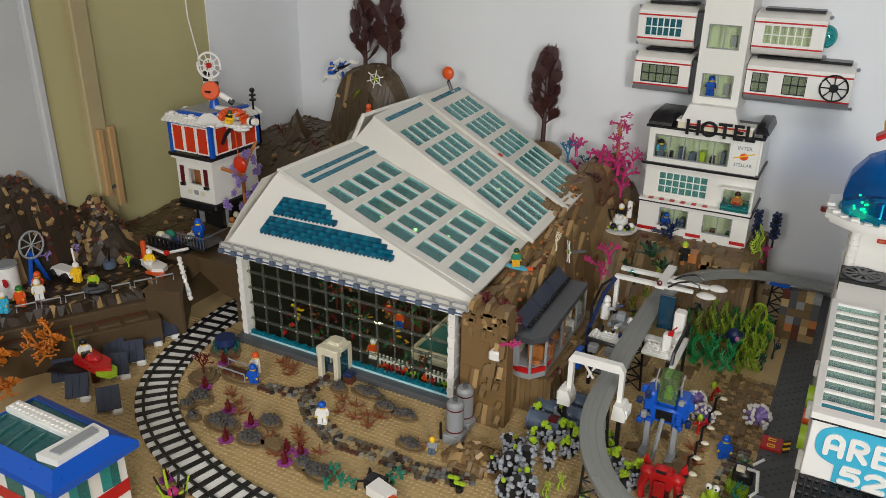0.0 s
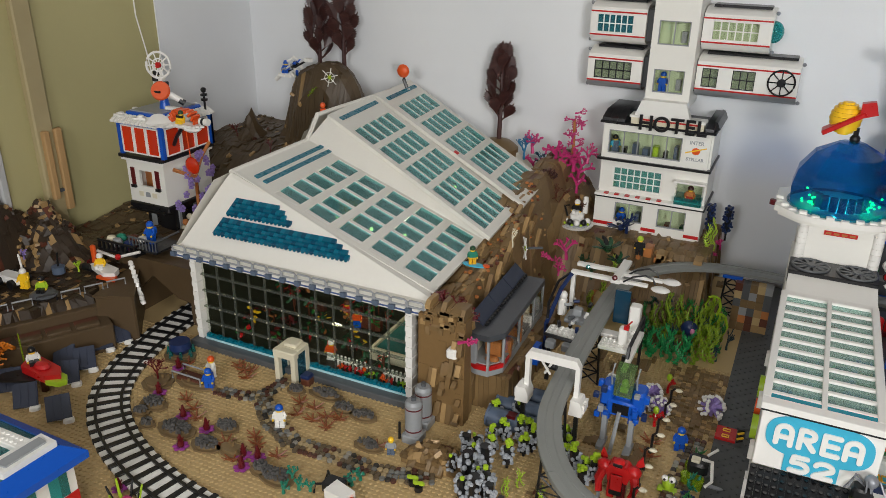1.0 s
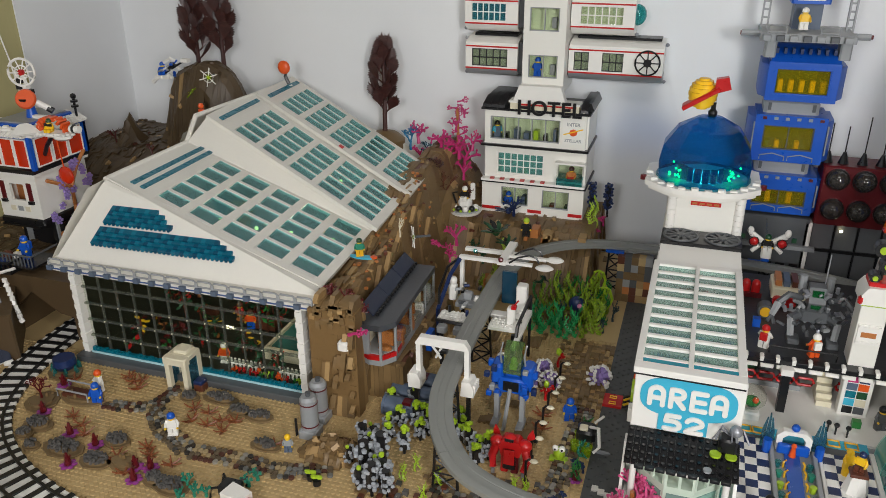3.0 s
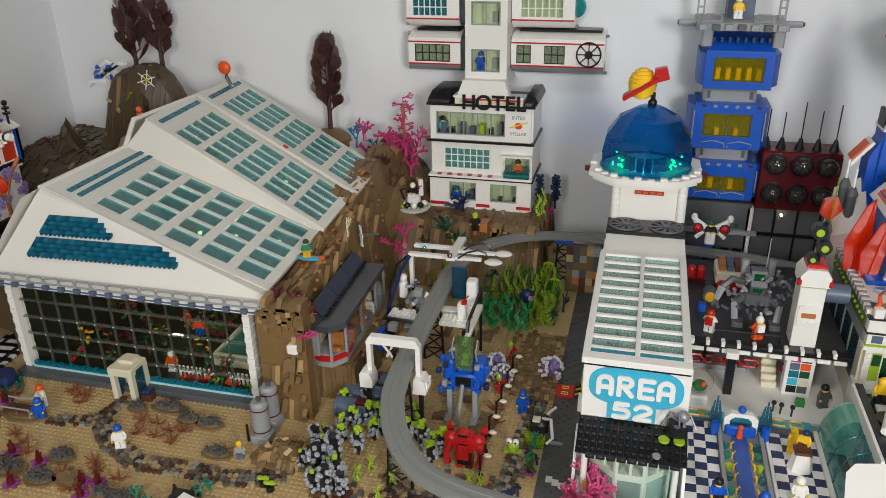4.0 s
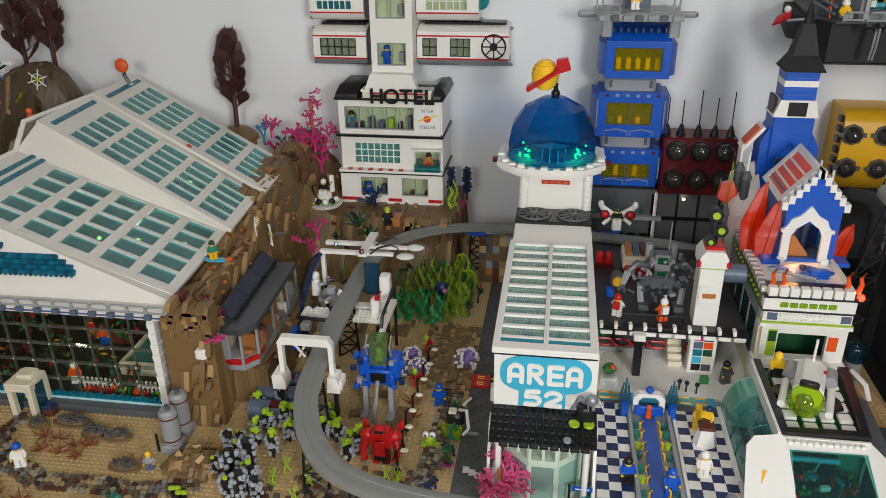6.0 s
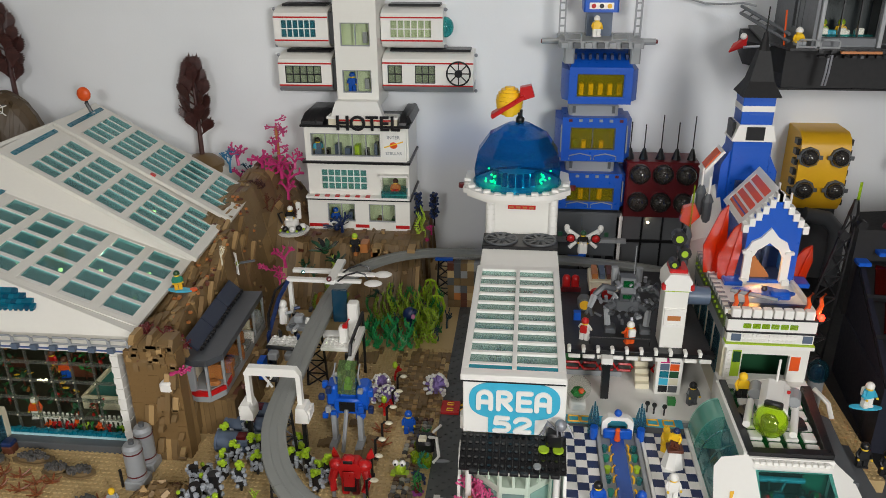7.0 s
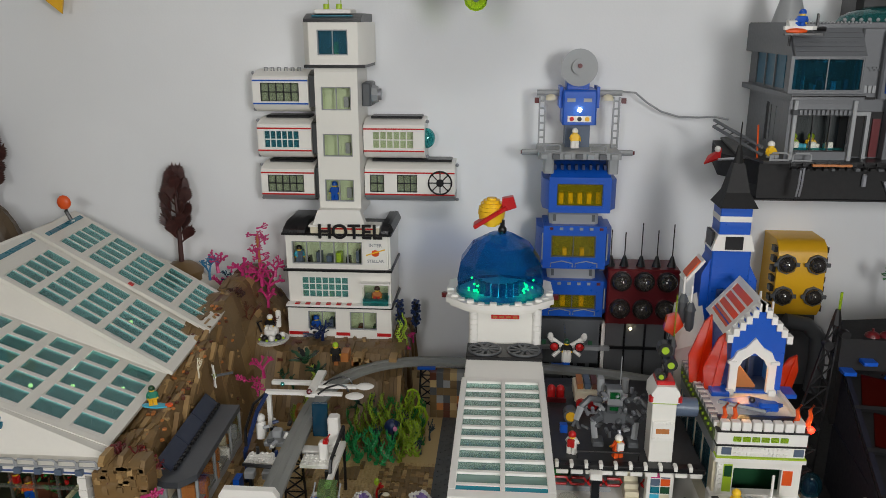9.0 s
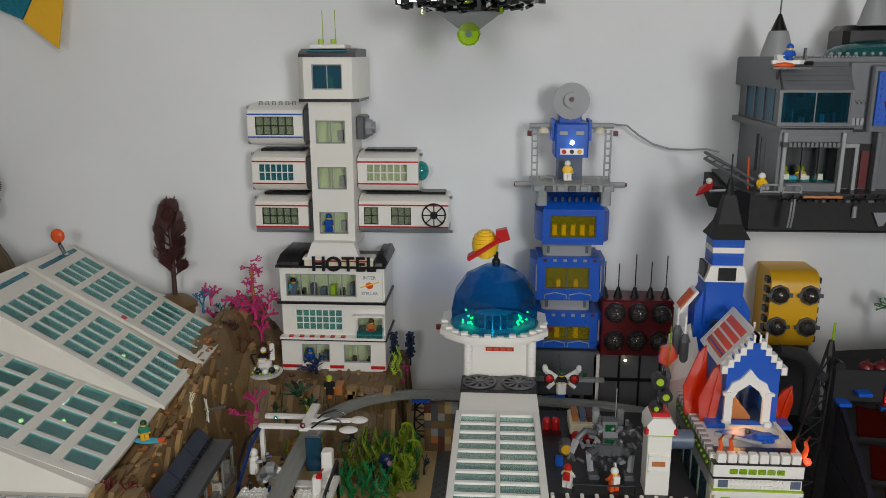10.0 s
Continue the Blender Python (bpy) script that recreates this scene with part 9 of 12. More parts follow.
# canal with fountains
canal = thing("canal", (0.272, 0.93, 0.03), "narrow blue canal lined with grey walls and orange plants", "canal")
part("bed", box(0.240, 0.80, 0.0, 0.306, 1.02, 0.026), GREY, canal)
part("water", box(0.262, 0.80, 0.026, 0.282, 1.0, 0.0305), plastic("canal_blue", (38, 84, 170), 0.2, 0.12), canal)
for x in (0.242, 0.298):
    part("wall", box(x, 0.80, 0.026, x + 0.006, 1.015, 0.036, c=0.001), GREY, canal)
q = random.Random(14)
for k in range(7):
    for sx, x in ((-1, 0.255), (1, 0.290)):
        y = 0.83 + k * 0.024 + q.uniform(-0.004, 0.004)
        pl = thing("canal_plant", (x, y, 0.026), "small teal and orange plant beside the canal", "plant", "canal plants")
        part("leaf", MB().cyl(x + sx * 0.003, y, 0.026, 0.004, 0.010, 6, r2=0.005), (C_TEAL, LIME, SEAGREEN)[k % 3], pl)
        part("flower", MB().tube([(x - sx * 0.004, y, 0.026), (x - sx * 0.004, y, 0.036), (x - sx * 0.007, y, 0.040)], 0.0016, 5), AMBER, pl)
throne = thing("canal_gate", (0.272, 1.01, 0.03), "blue and white canal gate with aqua flame fountains", "fountain")
part("arch", MB().prism([(0.250, 0.03), (0.258, 0.03), (0.258, 0.05), (0.264, 0.056), (0.282, 0.056), (0.288, 0.05), (0.288, 0.03), (0.296, 0.03), (0.296, 0.054), (0.288, 0.062), (0.258, 0.062), (0.250, 0.054)], "y", 1.006, 1.016), WHITE_P, throne)
part("knob", MB().ball(0.273, 1.012, 0.066, 0.006, n=8, m=5), BLUE, throne)
part("bank", box(0.252, 0.998, 0.03, 0.294, 1.006, 0.044, c=0.002), BLUE, throne)
part("flame_idol", MB().cyl(0.272, 0.994, 0.031, 0.005, 0.014, 8, r2=0.003).ball(0.272, 0.994, 0.048, 0.004, n=8, m=4), ORANGE, throne)
for x in (0.238, 0.306):
    for k in range(3):
        part("flame", MB().tube([(x + 0.004 * (k - 1), 1.01 + 0.002 * k, 0.03), (x + 0.006 * (k - 1), 1.01, 0.055), (x + 0.003 * (k - 1), 1.01, 0.078 + 0.008 * (k == 1))], 0.005, 6, r2=0.001), C_TBLUE, throne, "clear aqua flame")
    part("post", MB().cyl(x, 0.998, 0.03, 0.006, 0.02, 8), BLUE, throne)
for x, y, t, l, h, lb in ((0.332, 0.877, WHITE_P, WHITE_P, WHITE_P, "white toy astronaut standing on the checkered floor"), (0.232, 0.852, BLUE, BLACK, BLACK, "black and blue toy figure on the checkered floor"), (0.286, 0.838, BLUE, BLUE, BLUE, "blue toy figure wading at the canal end")):
    toy_figure(x, y, PZ, 10, t, l, h, lb, pack=t)
ped = thing("statue_pedestal", (0.345, 0.965, 0.03), "white tapered pedestal on the checkered floor", "pedestal")
part("pillar", MB().cyl(0.345, 0.947, 0.03, 0.017, 0.026, 8, r2=0.011), WHITE_P, ped)
part("top", box(0.334, 0.937, 0.056, 0.356, 0.957, 0.060, c=0.001), BROWN, ped)
toy_figure(0.345, 0.947, 0.060, -30, YELLOW, BROWN, NAVY, "yellow toy statue with a blue cap on the pedestal", s=0.8)
toy_figure(0.338, 0.977, 0.040, 20, YELLOW, YELLOW, YELLOW, "all yellow toy figure behind the pedestal", s=0.8)
part("rear_post", MB().cyl(0.338, 0.977, 0.03, 0.006, 0.010, 8), YELLOW, ped)
sgn = thing("street_sign", (0.165, 0.815, 0), "blue street sign on a black post", "sign")
part("post", MB().cyl(0.157, 0.812, 0.0, 0.0018, 0.05, 6), BLACK, sgn)
part("plate", box(0.160, 0.810, 0.042, 0.186, 0.8115, 0.049), BLUE, sgn)
part("plate_bar", box(0.164, 0.8095, 0.0445, 0.182, 0.810, 0.0465), WHITE_P, sgn)
part("teal_crate", box(0.173, 0.806, 0.0, 0.186, 0.82, 0.036, c=0.001), C_TEAL, sgn)

# ---------- deck with black and white edge ----------
deck = thing("hangar_deck", (0.31, 1.2, 0), "dark grey hangar deck with a black and white edge", "platform")
DZ = 0.112
part("deck_plate", box(0.196, 1.128, DZ - 0.006, 0.425, 1.42, DZ), plastic("dark_deck_plastic", (44, 45, 46), 0.38, 0.12, bump=0.08), deck)
part("edge_beam", box(0.197, 1.112, DZ - 0.007, 0.427, 1.1278, DZ + 0.0004, c=0.001), BLACK, deck)
for k in range(10):
    x = 0.200 + k * 0.0225
    part("edge_clip", box(x, 1.1112, DZ - 0.004, x + 0.0058, 1.124, DZ + 0.0042, c=0.001), WHITE_P, deck)
    part("edge_plate", box(x + 0.002, 1.1095, DZ - 0.013, x + 0.0205, 1.1165, DZ - 0.0072, c=0.001), WHITE_P, deck)
for x in (0.262,):
    part("pillar", box(x - 0.006, 1.10, 0.031, x + 0.006, 1.113, DZ - 0.008), BLACK, deck)
    part("pillar_cap", box(x - 0.009, 1.098, DZ - 0.016, x + 0.009, 1.114, DZ - 0.006, c=0.001), WHITE_P, deck)
part("rear_wall", box(0.196, 1.24, 0.03, 0.425, 1.245, DZ - 0.006), DGREY, deck)
part("lower_floor", box(0.19, 1.115, 0.0, 0.44, 1.24, 0.031), WHITE_P, deck)
part("guard_rail", MB().tube([(0.236, 1.134, DZ), (0.236, 1.134, DZ + 0.012), (0.33, 1.134, DZ + 0.012), (0.33, 1.134, DZ)], 0.0014, 5), BLACK, deck)
for k in range(6):
    x = 0.203 + k * 0.0285
    if k == 4:
        continue
    bar = MB().tube([(x, 1.160, 0.049), (x - 0.003, 1.160, 0.055), (x, 1.160, 0.061), (x + 0.020, 1.160, 0.061), (x + 0.023, 1.160, 0.055), (x + 0.020, 1.160, 0.049), (x, 1.160, 0.049)], 0.0022, 6)
    part("red_rail", bar, RED, deck)
part("inner_step", box(0.197, 1.168, 0.031, 0.296, 1.24, 0.040), GREY, deck)
for k, (x, m) in enumerate(((0.212, GREEN), (0.222, DGREEN), (0.24, DGREY), (0.275, DGREY))):
    part("stored_item", MB().ball(x, 1.19, 0.055, 0.010, 0.008, 0.014, 8, 5), m, deck)
stair = thing("staircase", (0.313, 1.14, 0.031), "pale nougat staircase under the deck", "stairs")
for k in range(8):
    part("step", box(0.315, 1.135 + k * 0.009, 0.031, 0.337, 1.144 + k * 0.009, 0.04 + k * 0.0085), CREAM, stair)
part("pink_block", box(0.320, 1.16, 0.09, 0.333, 1.17, 0.102, c=0.001), MAGENTA, stair)
kiosk = thing("poster_kiosk", (0.346, 1.13, 0.031), "white kiosk panel with rows of coloured pictures", "kiosk")
part("panel", box(0.343, 1.122, 0.031, 0.384, 1.14, DZ - 0.01, c=0.001), WHITE_P, kiosk)
for i in range(2):
    for j in range(5):
        part("picture", box(0.3485 + i * 0.0155, 1.1208, 0.036 + j * 0.0135, 0.3625 + i * 0.0155, 1.122, 0.0475 + j * 0.0135), (BLACK, DGREEN, MAGENTA, AZURE, ORANGE, DGREY, TEAL, NAVY, CREAM, SANDBLUE)[(i * 5 + j * 3) % 10], kiosk)
globe = thing("glass_globe", (0.218, 1.075, 0.03), "clear globe with a green plant on a white base", "terrarium")
part("base", MB().box(0.205, 1.064, 0.031, 0.231, 1.086, 0.044, c=0.003), WHITE_P, globe)
pane(part("glass", MB().ball(0.218, 1.075, 0.066, 0.020, n=16, m=8), C_CLEAR, globe))
part("plant", MB().ball(0.218, 1.075, 0.058, 0.012, 0.012, 0.008, 8, 4), GREEN, globe)
part("fruit", MB().ball(0.222, 1.066, 0.066, 0.005, n=6, m=4), ORANGE, globe)
for x, y in ((0.325, 1.07), (0.335, 1.066), (0.35, 1.063)):
    solo("table_lamp", MB().cyl(x, y, PZ + 0.001, 0.0014, 0.014, 6).ball(x, y, PZ + 0.017, 0.004, n=8, m=4), BLACK, "small black bollard on the pale floor", "bollard", "bollards")
toy_figure(0.398, 1.10, PZ + 0.001, 20, DGREY, DGREY, BLACK, "dark grey toy figure under the deck")
part("box_left", box(0.36, 1.09, PZ, 0.372, 1.1, PZ + 0.012), GREEN, kiosk)
toy_figure(0.228, 1.148, DZ, 160, WHITE_P, WHITE_P, RED, "white toy figure with red helmet on the deck", pack=RED)
toy_figure(0.299, 1.142, DZ, 200, ORANGE, ORANGE, WHITE_P, "orange toy figure with white helmet on the deck", pack=WHITE_P)
# grey mech
gm = thing("grey_mech", (0.30, 1.21, DZ), "dense dark grey brick-built walking mech on the deck", "robot")
gfr = part("cockpit", MB().prism([(1.196, 0.160), (1.190, 0.176), (1.202, 0.198), (1.222, 0.198), (1.222, 0.160)], "x", 0.286, 0.310), DGREY, gm)
part("canopy", MB().slab((0.290, 1.1925, 0.166), (0.306, 1.1925, 0.166), (0.306, 1.2005, 0.194), (0.290, 1.2005, 0.194), -0.003), C_GREEN, gfr)
part("aerial", MB().cyl(0.309, 1.22, 0.198, 0.0009, 0.05, 5), GREY, gm)
part("torso", box(0.278, 1.198, 0.140, 0.322, 1.232, 0.162, c=0.005), DGREY, gm)
for s_ in (-1, 1):
    x = 0.299 + s_ * 0.028
    part("upper_arm", MB().tube([(x - s_ * 0.008, 1.215, 0.172), (x + s_ * 0.012, 1.205, 0.180), (x + s_ * 0.026, 1.200, 0.166)], 0.0055, 6), DGREY, gm)
    part("forearm", MB().tube([(x + s_ * 0.026, 1.200, 0.166), (x + s_ * 0.034, 1.19, 0.148)], 0.0065, 6, r2=0.005), GREY, gm)
    part("claw", MB().tube([(x + s_ * 0.034, 1.19, 0.148), (x + s_ * 0.040, 1.182, 0.140)], 0.003, 5).tube([(x + s_ * 0.034, 1.19, 0.148), (x + s_ * 0.030, 1.180, 0.138)], 0.003, 5), DGREY, gm)
    part("thigh", MB().tube([(x - s_ * 0.012, 1.21, 0.148), (x + s_ * 0.006, 1.192, 0.146)], 0.007, 6), DGREY, gm)
    part("shin", MB().tube([(x + s_ * 0.006, 1.192, 0.146), (x + s_ * 0.003, 1.185, DZ + 0.008)], 0.0055, 6), GREY, gm)
    part("foot", MB().box(x - 0.008, 1.170, DZ, x + 0.010, 1.195, DZ + 0.008, c=0.002), DGREY, gm)
    part("thruster", MB().cyl(x - s_ * 0.008, 1.232, 0.180, 0.006, 0.024, 8), GREY, gm)
q = random.Random(15)
for k in range(70):
    x, y, z = 0.299 + q.gauss(0, 0.026), 1.205 + q.uniform(-0.018, 0.02), q.uniform(0.122, 0.192)
    gb = MB()
    gb.at = pose(x, y, z, q.uniform(-40, 40), q.uniform(-40, 40), q.uniform(0, 180))
    if k % 3 == 0:
        gb.cyl(0, 0, -0.004, 0.003, 0.010, 7)
    else:
        w = q.uniform(0.003, 0.008)
        gb.box(-w, -0.003, -0.002, w, 0.003, 0.002, c=0.0008)
    part("greeble", gb, q.choice((GREY, DGREY, DGREY, SILVER)), gm)
bed = thing("tool_cart", (0.27, 1.32, DZ), "cream cart with tools and red wheels on the deck", "cart")
part("body", box(0.245, 1.30, DZ + 0.012, 0.300, 1.36, DZ + 0.032, c=0.002), CREAM, bed)
for x in (0.256, 0.276):
    part("wheel", MB().cyl(x, 1.292, DZ + 0.01, 0.009, 0.008, 12, "y"), RED, bed)
for k in range(4):
    part("load", box(0.25 + k * 0.013, 1.31, DZ + 0.032, 0.26 + k * 0.013, 1.35, DZ + 0.042), (NOUGAT, SANDBLUE, BROWN, GREY)[k], bed)
tanks = thing("gas_bottles", (0.213, 1.33, DZ), "pair of red gas bottles in a red rack", "bottles")
for x in (0.206, 0.222):
    part("bottle", MB().cyl(x, 1.33, DZ, 0.0075, 0.022, 10).ball(x, 1.33, DZ + 0.022, 0.0075, n=10, m=4, lo=0.0), RED, tanks)
part("rack", box(0.196, 1.318, DZ, 0.232, 1.323, DZ + 0.008), WINE, tanks)
drum = thing("yellow_drum", (0.234, 1.25, DZ), "lying dark drum with a yellow end", "drum")
part("body", MB().cyl(0.234, 1.245, DZ + 0.012, 0.012, 0.02, 14, "y"), DGREY, drum)
part("end", MB().cyl(0.234, 1.243, DZ + 0.012, 0.0085, 0.003, 14, "y"), AMBER, drum)
part("blue_box", box(0.214, 1.21, DZ, 0.226, 1.222, DZ + 0.014), BLUE, drum)
# white tower with signal lights
wt = thing("signal_tower", (0.362, 1.14, DZ), "white square tower with red top and signal lights", "tower")
part("shaft", box(0.3445, 1.132, DZ, 0.3805, 1.170, 0.214, c=0.001), WHITE, wt)
part("head", MB().prism([(0.3415, 0.214), (0.3835, 0.214), (0.3835, 0.230), (0.376, 0.241), (0.349, 0.241), (0.3415, 0.230)], "y", 1.128, 1.174), WHITE_P, wt)
part("red_top", box(0.349, 1.135, 0.241, 0.376, 1.168, 0.247, c=0.001), RED, wt)
for x in (0.338, 0.381):
    part("red_lamp", box(x, 1.126, 0.216, x + 0.006, 1.136, 0.226, c=0.002), RED, wt)
part("lime_line", box(0.344, 1.1312, 0.211, 0.381, 1.132, 0.2135), LIME, wt)
plate = part("sign_plate", box(0.347, 1.1296, 0.150, 0.378, 1.132, 0.182), WHITE_P, wt)
for k in range(5):
    for z in (0.1535, 0.1785):
        part("knob", MB().cyl(0.350 + k * 0.0063, 1.128, z, 0.0024, 0.002, 8, "y"), WHITE_P, plate)
part("emblem", box(0.352, 1.1288, 0.162, 0.372, 1.1296, 0.170), NOUGAT, plate)
for k, (x, z, r) in enumerate(((0.355, 0.253, 0.0075), (0.368, 0.272, 0.0105), (0.358, 0.296, 0.0115))):
    part("signal", MB().cyl(x, 1.138, z, r, 0.016, 12, "y"), BLACK, wt)
    part("lens", MB().cyl(x, 1.136, z, r * 0.5, 0.003, 10, "y"), LIME, wt)
part("signal_pole", MB().tube([(0.364, 1.15, 0.247), (0.366, 1.15, 0.31)], 0.003, 6), BLACK, wt)
part("drum", MB().cyl(0.386, 1.17, 0.188, 0.015, 0.034, 16, "x"), SANDBLUE, wt, "sand blue drum on the side")

# ---------- corner shop with the blue castle ----------
shop = thing("corner_shop", (0.5, 1.25, 0.03), "white corner shop with lime trim and black lines", "building")
CX0, CX1, CY = 0.436, 0.562, 1.10
door = [(0.464, 0.082, 0.534, 0.126)]
part("front_wall", wall_with_holes(CX0 + 0.004, CX1, CY, 0.080, 0.140, door, 0.008), WHITE, shop)
part("base_step", box(CX0 - 0.004, CY - 0.014, 0.03, CX1 + 0.004, CY + 0.02, 0.080, c=0.001), WHITE_P, shop)
part("dark_interior", box(CX0 + 0.01, CY + 0.06, 0.03, CX1 - 0.006, CY + 0.064, 0.187), DGREEN, shop)
part("side_wall", box(CX0, CY + 0.008, 0.03, CX0 + 0.006, 1.46, 0.195), CREAM, shop)
for k in range(6):
    y = 1.13 + k * 0.05
    part("side_window", box(CX0 - 0.0014, y, 0.07, CX0, y + 0.035, 0.14), C_TBLUE, shop)
part("east_wall", box(CX1 - 0.006, CY + 0.008, 0.03, CX1, 1.46, 0.2), WHITE, shop)
part("sticker", box(0.449, CY - 0.0012, 0.086, 0.462, CY, 0.132), LIME, shop)
part("sticker", box(0.450, CY - 0.002, 0.112, 0.461, CY - 0.0012, 0.130), DGREEN, shop)
part("sticker", box(0.536, CY - 0.0012, 0.100, 0.550, CY, 0.124), ORANGE, shop)
for k in range(6):
    part("scallop", MB().cyl(0.445, CY - 0.002, 0.088 + k * 0.008, 0.0035, 0.003, 8, "y"), WHITE_P, shop)
part("ledge", box(CX0 - 0.003, CY - 0.008, 0.140, CX1 + 0.003, CY + 0.01, 0.146, c=0.001), WHITE_P, shop)
part("lime_line", box(CX0 - 0.002, CY - 0.0085, 0.1465, CX1 + 0.002, CY + 0.008, 0.1485), LIME, shop)
part("sign_strip", box(CX0, CY - 0.004, 0.1485, CX1, CY + 0.008, 0.165), WHITE_P, shop)
for k in range(13):
    for z in (0.1525, 0.161):
        part("tooth", MB().cyl(0.462 + k * 0.0062, CY - 0.0065, z, 0.0027, 0.0025, 8, "y"), WHITE_P, shop)
for x in (0.442, 0.546):
    part("side_sign", box(x, CY - 0.0055, 0.151, x + 0.014, CY - 0.004, 0.1625), SANDBLUE, shop)
part("black_line", box(CX0 - 0.003, CY - 0.006, 0.165, CX1 + 0.003, CY + 0.01, 0.1675), BLACK, shop)
part("parapet", box(CX0 - 0.002, CY - 0.004, 0.1675, CX1 + 0.002, CY + 0.012, 0.187, c=0.001), WHITE_P, shop)
for k in range(6):
    part("lime_brick", box(0.457 + k * 0.0135, CY - 0.0065, 0.1735, 0.4685 + k * 0.0135, CY - 0.004, 0.181, c=0.001), C_LIME, shop)
part("black_line", box(CX0 - 0.003, CY - 0.005, 0.187, CX1 + 0.003, CY + 0.012, 0.1895), BLACK, shop)
for k in range(8):
    x = CX0 + 0.003 + k * 0.0152
    part("merlon", box(x, CY - 0.003, 0.1895, x + 0.013, CY + 0.009, 0.203, c=0.001), WHITE_P, shop)
part("roof_terrace", box(CX0, CY + 0.012, 0.187, CX1, 1.46, 0.193), WHITE_P, shop)
part("terrace_edge", box(CX0 + 0.004, CY + 0.012, 0.193, CX1, CY + 0.024, 0.199), BLACK, shop)
part("terrace_edge", box(CX0 + 0.004, CY + 0.024, 0.193, CX1, CY + 0.030, 0.1985), NAVY, shop)
for k in range(40):
    y = CY + 0.01 + k * 0.0082
    part("side_cog", box(CX0 - 0.004, y, 0.187, CX0 + 0.008, y + 0.0058, 0.196), GREY if k % 2 else WHITE_P, shop)
    if k % 2:
        part("lime_stud", MB().cyl(CX0 - 0.007, y + 0.003, 0.178, 0.0026, 0.003, 8, "x"), LIME, shop)
part("side_band", box(CX0 - 0.004, CY + 0.01, 0.165, CX0, 1.45, 0.187), plastic("olive_band_plastic", (96, 112, 70), 0.35), shop)
part("side_band", box(CX0 - 0.003, CY + 0.01, 0.145, CX0, 1.45, 0.165), GREY, shop)
for x in (0.443, 0.458, 0.548, 0.566):
    part("flame_fin", MB().tube([(x, CY + 0.012, 0.193), (x + 0.004, CY + 0.012, 0.208), (x + 0.001, CY + 0.011, 0.219), (x + 0.006, CY + 0.011, 0.228)], 0.0042, 6, r2=0.002), ORANGE, shop)
part("beacon", MB().ball(0.574, 1.115, 0.185, 0.006, n=8, m=4), G_RED, shop, "glowing red beacon")
small_light(0.574, 1.105, 0.192, 0.03, (1.0, 0.25, 0.15))

castle = thing("blue_castle", (0.52, 1.3, 0.193), "blue brick castle with white arch and orange roof panes", "castle")
KX0, KX1, KY = 0.478, 0.560, 1.215
part("front_wall", wall_with_holes(KX0, KX1, KY, 0.193, 0.292, [(0.488, 0.197, 0.538, 0.258)], 0.008), BLUE, castle)
gp = [(KX0, 0.292)]
for k in range(5):
    gp += [(KX0 + k * 0.0082, 0.292 + (k + 1) * 0.0092), (KX0 + (k + 1) * 0.0082, 0.292 + (k + 1) * 0.0092)]
gp += [(KX1 - (p[0] - KX0), p[1]) for p in gp[::-1]]
part("gable", MB().prism(gp[::-1], "y", KY, KY + 0.008), BLUE, castle)
for k in range(6):
    for s in (0, 1):
        x = KX0 - 0.009 + k * 0.0088 if s == 0 else KX1 + 0.009 - (k + 1) * 0.0088
        part("gable_step", box(x, KY - 0.004, 0.281 + k * 0.0106, x + 0.0088, KY + 0.012, 0.294 + k * 0.0106), WHITE_P, castle)
part("side_wall", box(KX0, KY + 0.008, 0.193, KX0 + 0.008, 1.36, 0.30), BLUE, castle)
part("side_wall", box(KX1 - 0.008, KY + 0.008, 0.193, KX1, 1.36, 0.30), BLUE, castle)
part("back_wall", box(KX0 + 0.008, 1.352, 0.193, KX1 - 0.008, 1.36, 0.32), NAVY, castle)
# white pointed arch
outer = [(-0.036, 0.197), (-0.036, 0.250), (-0.031, 0.256), (-0.027, 0.266), (-0.014, 0.273), (0.0, 0.290), (0.014, 0.273), (0.027, 0.266), (0.031, 0.256), (0.036, 0.250), (0.036, 0.197)]
inner = [(-0.0235, 0.197), (-0.0235, 0.240), (-0.020, 0.245), (-0.017, 0.252), (-0.010, 0.257), (0.0, 0.265), (0.010, 0.257), (0.017, 0.252), (0.020, 0.245), (0.0235, 0.240), (0.0235, 0.197)]
av = [(0.513 + x, y, z) for y in (KY - 0.005, KY + 0.002) for x, z in outer + inner]
af = []
for i in range(10):
    af += [(11 + i, 12 + i, i + 1, i), (22 + i, 23 + i, 34 + i, 33 + i), (i, i + 1, 23 + i, 22 + i), (12 + i, 11 + i, 33 + i, 34 + i)]
part("arch", MB().add(av, af + [(0, 22, 33, 11), (10, 21, 43, 32)]), WHITE_P, castle, "white pointed arch")
for x in (-0.033, 0.033):
    part("arch_foot", box(0.513 + x - 0.006, KY - 0.009, 0.193, 0.513 + x + 0.006, KY - 0.0005, 0.202, c=0.001), WHITE_P, castle)
    part("arch_capital", box(0.513 + x - 0.007, KY - 0.008, 0.246, 0.513 + x + 0.007, KY - 0.0005, 0.251, c=0.001), WHITE_P, castle)
part("inner_post", box(0.523, 1.262, 0.196, 0.531, 1.274, 0.285), NAVY, castle)
part("inner_beam", box(0.488, 1.266, 0.246, 0.54, 1.275, 0.254), NAVY, castle)
part("inner_flame", MB().ball(0.507, 1.258, 0.256, 0.005, 0.004, 0.008, 8, 5), G_WARM, castle)
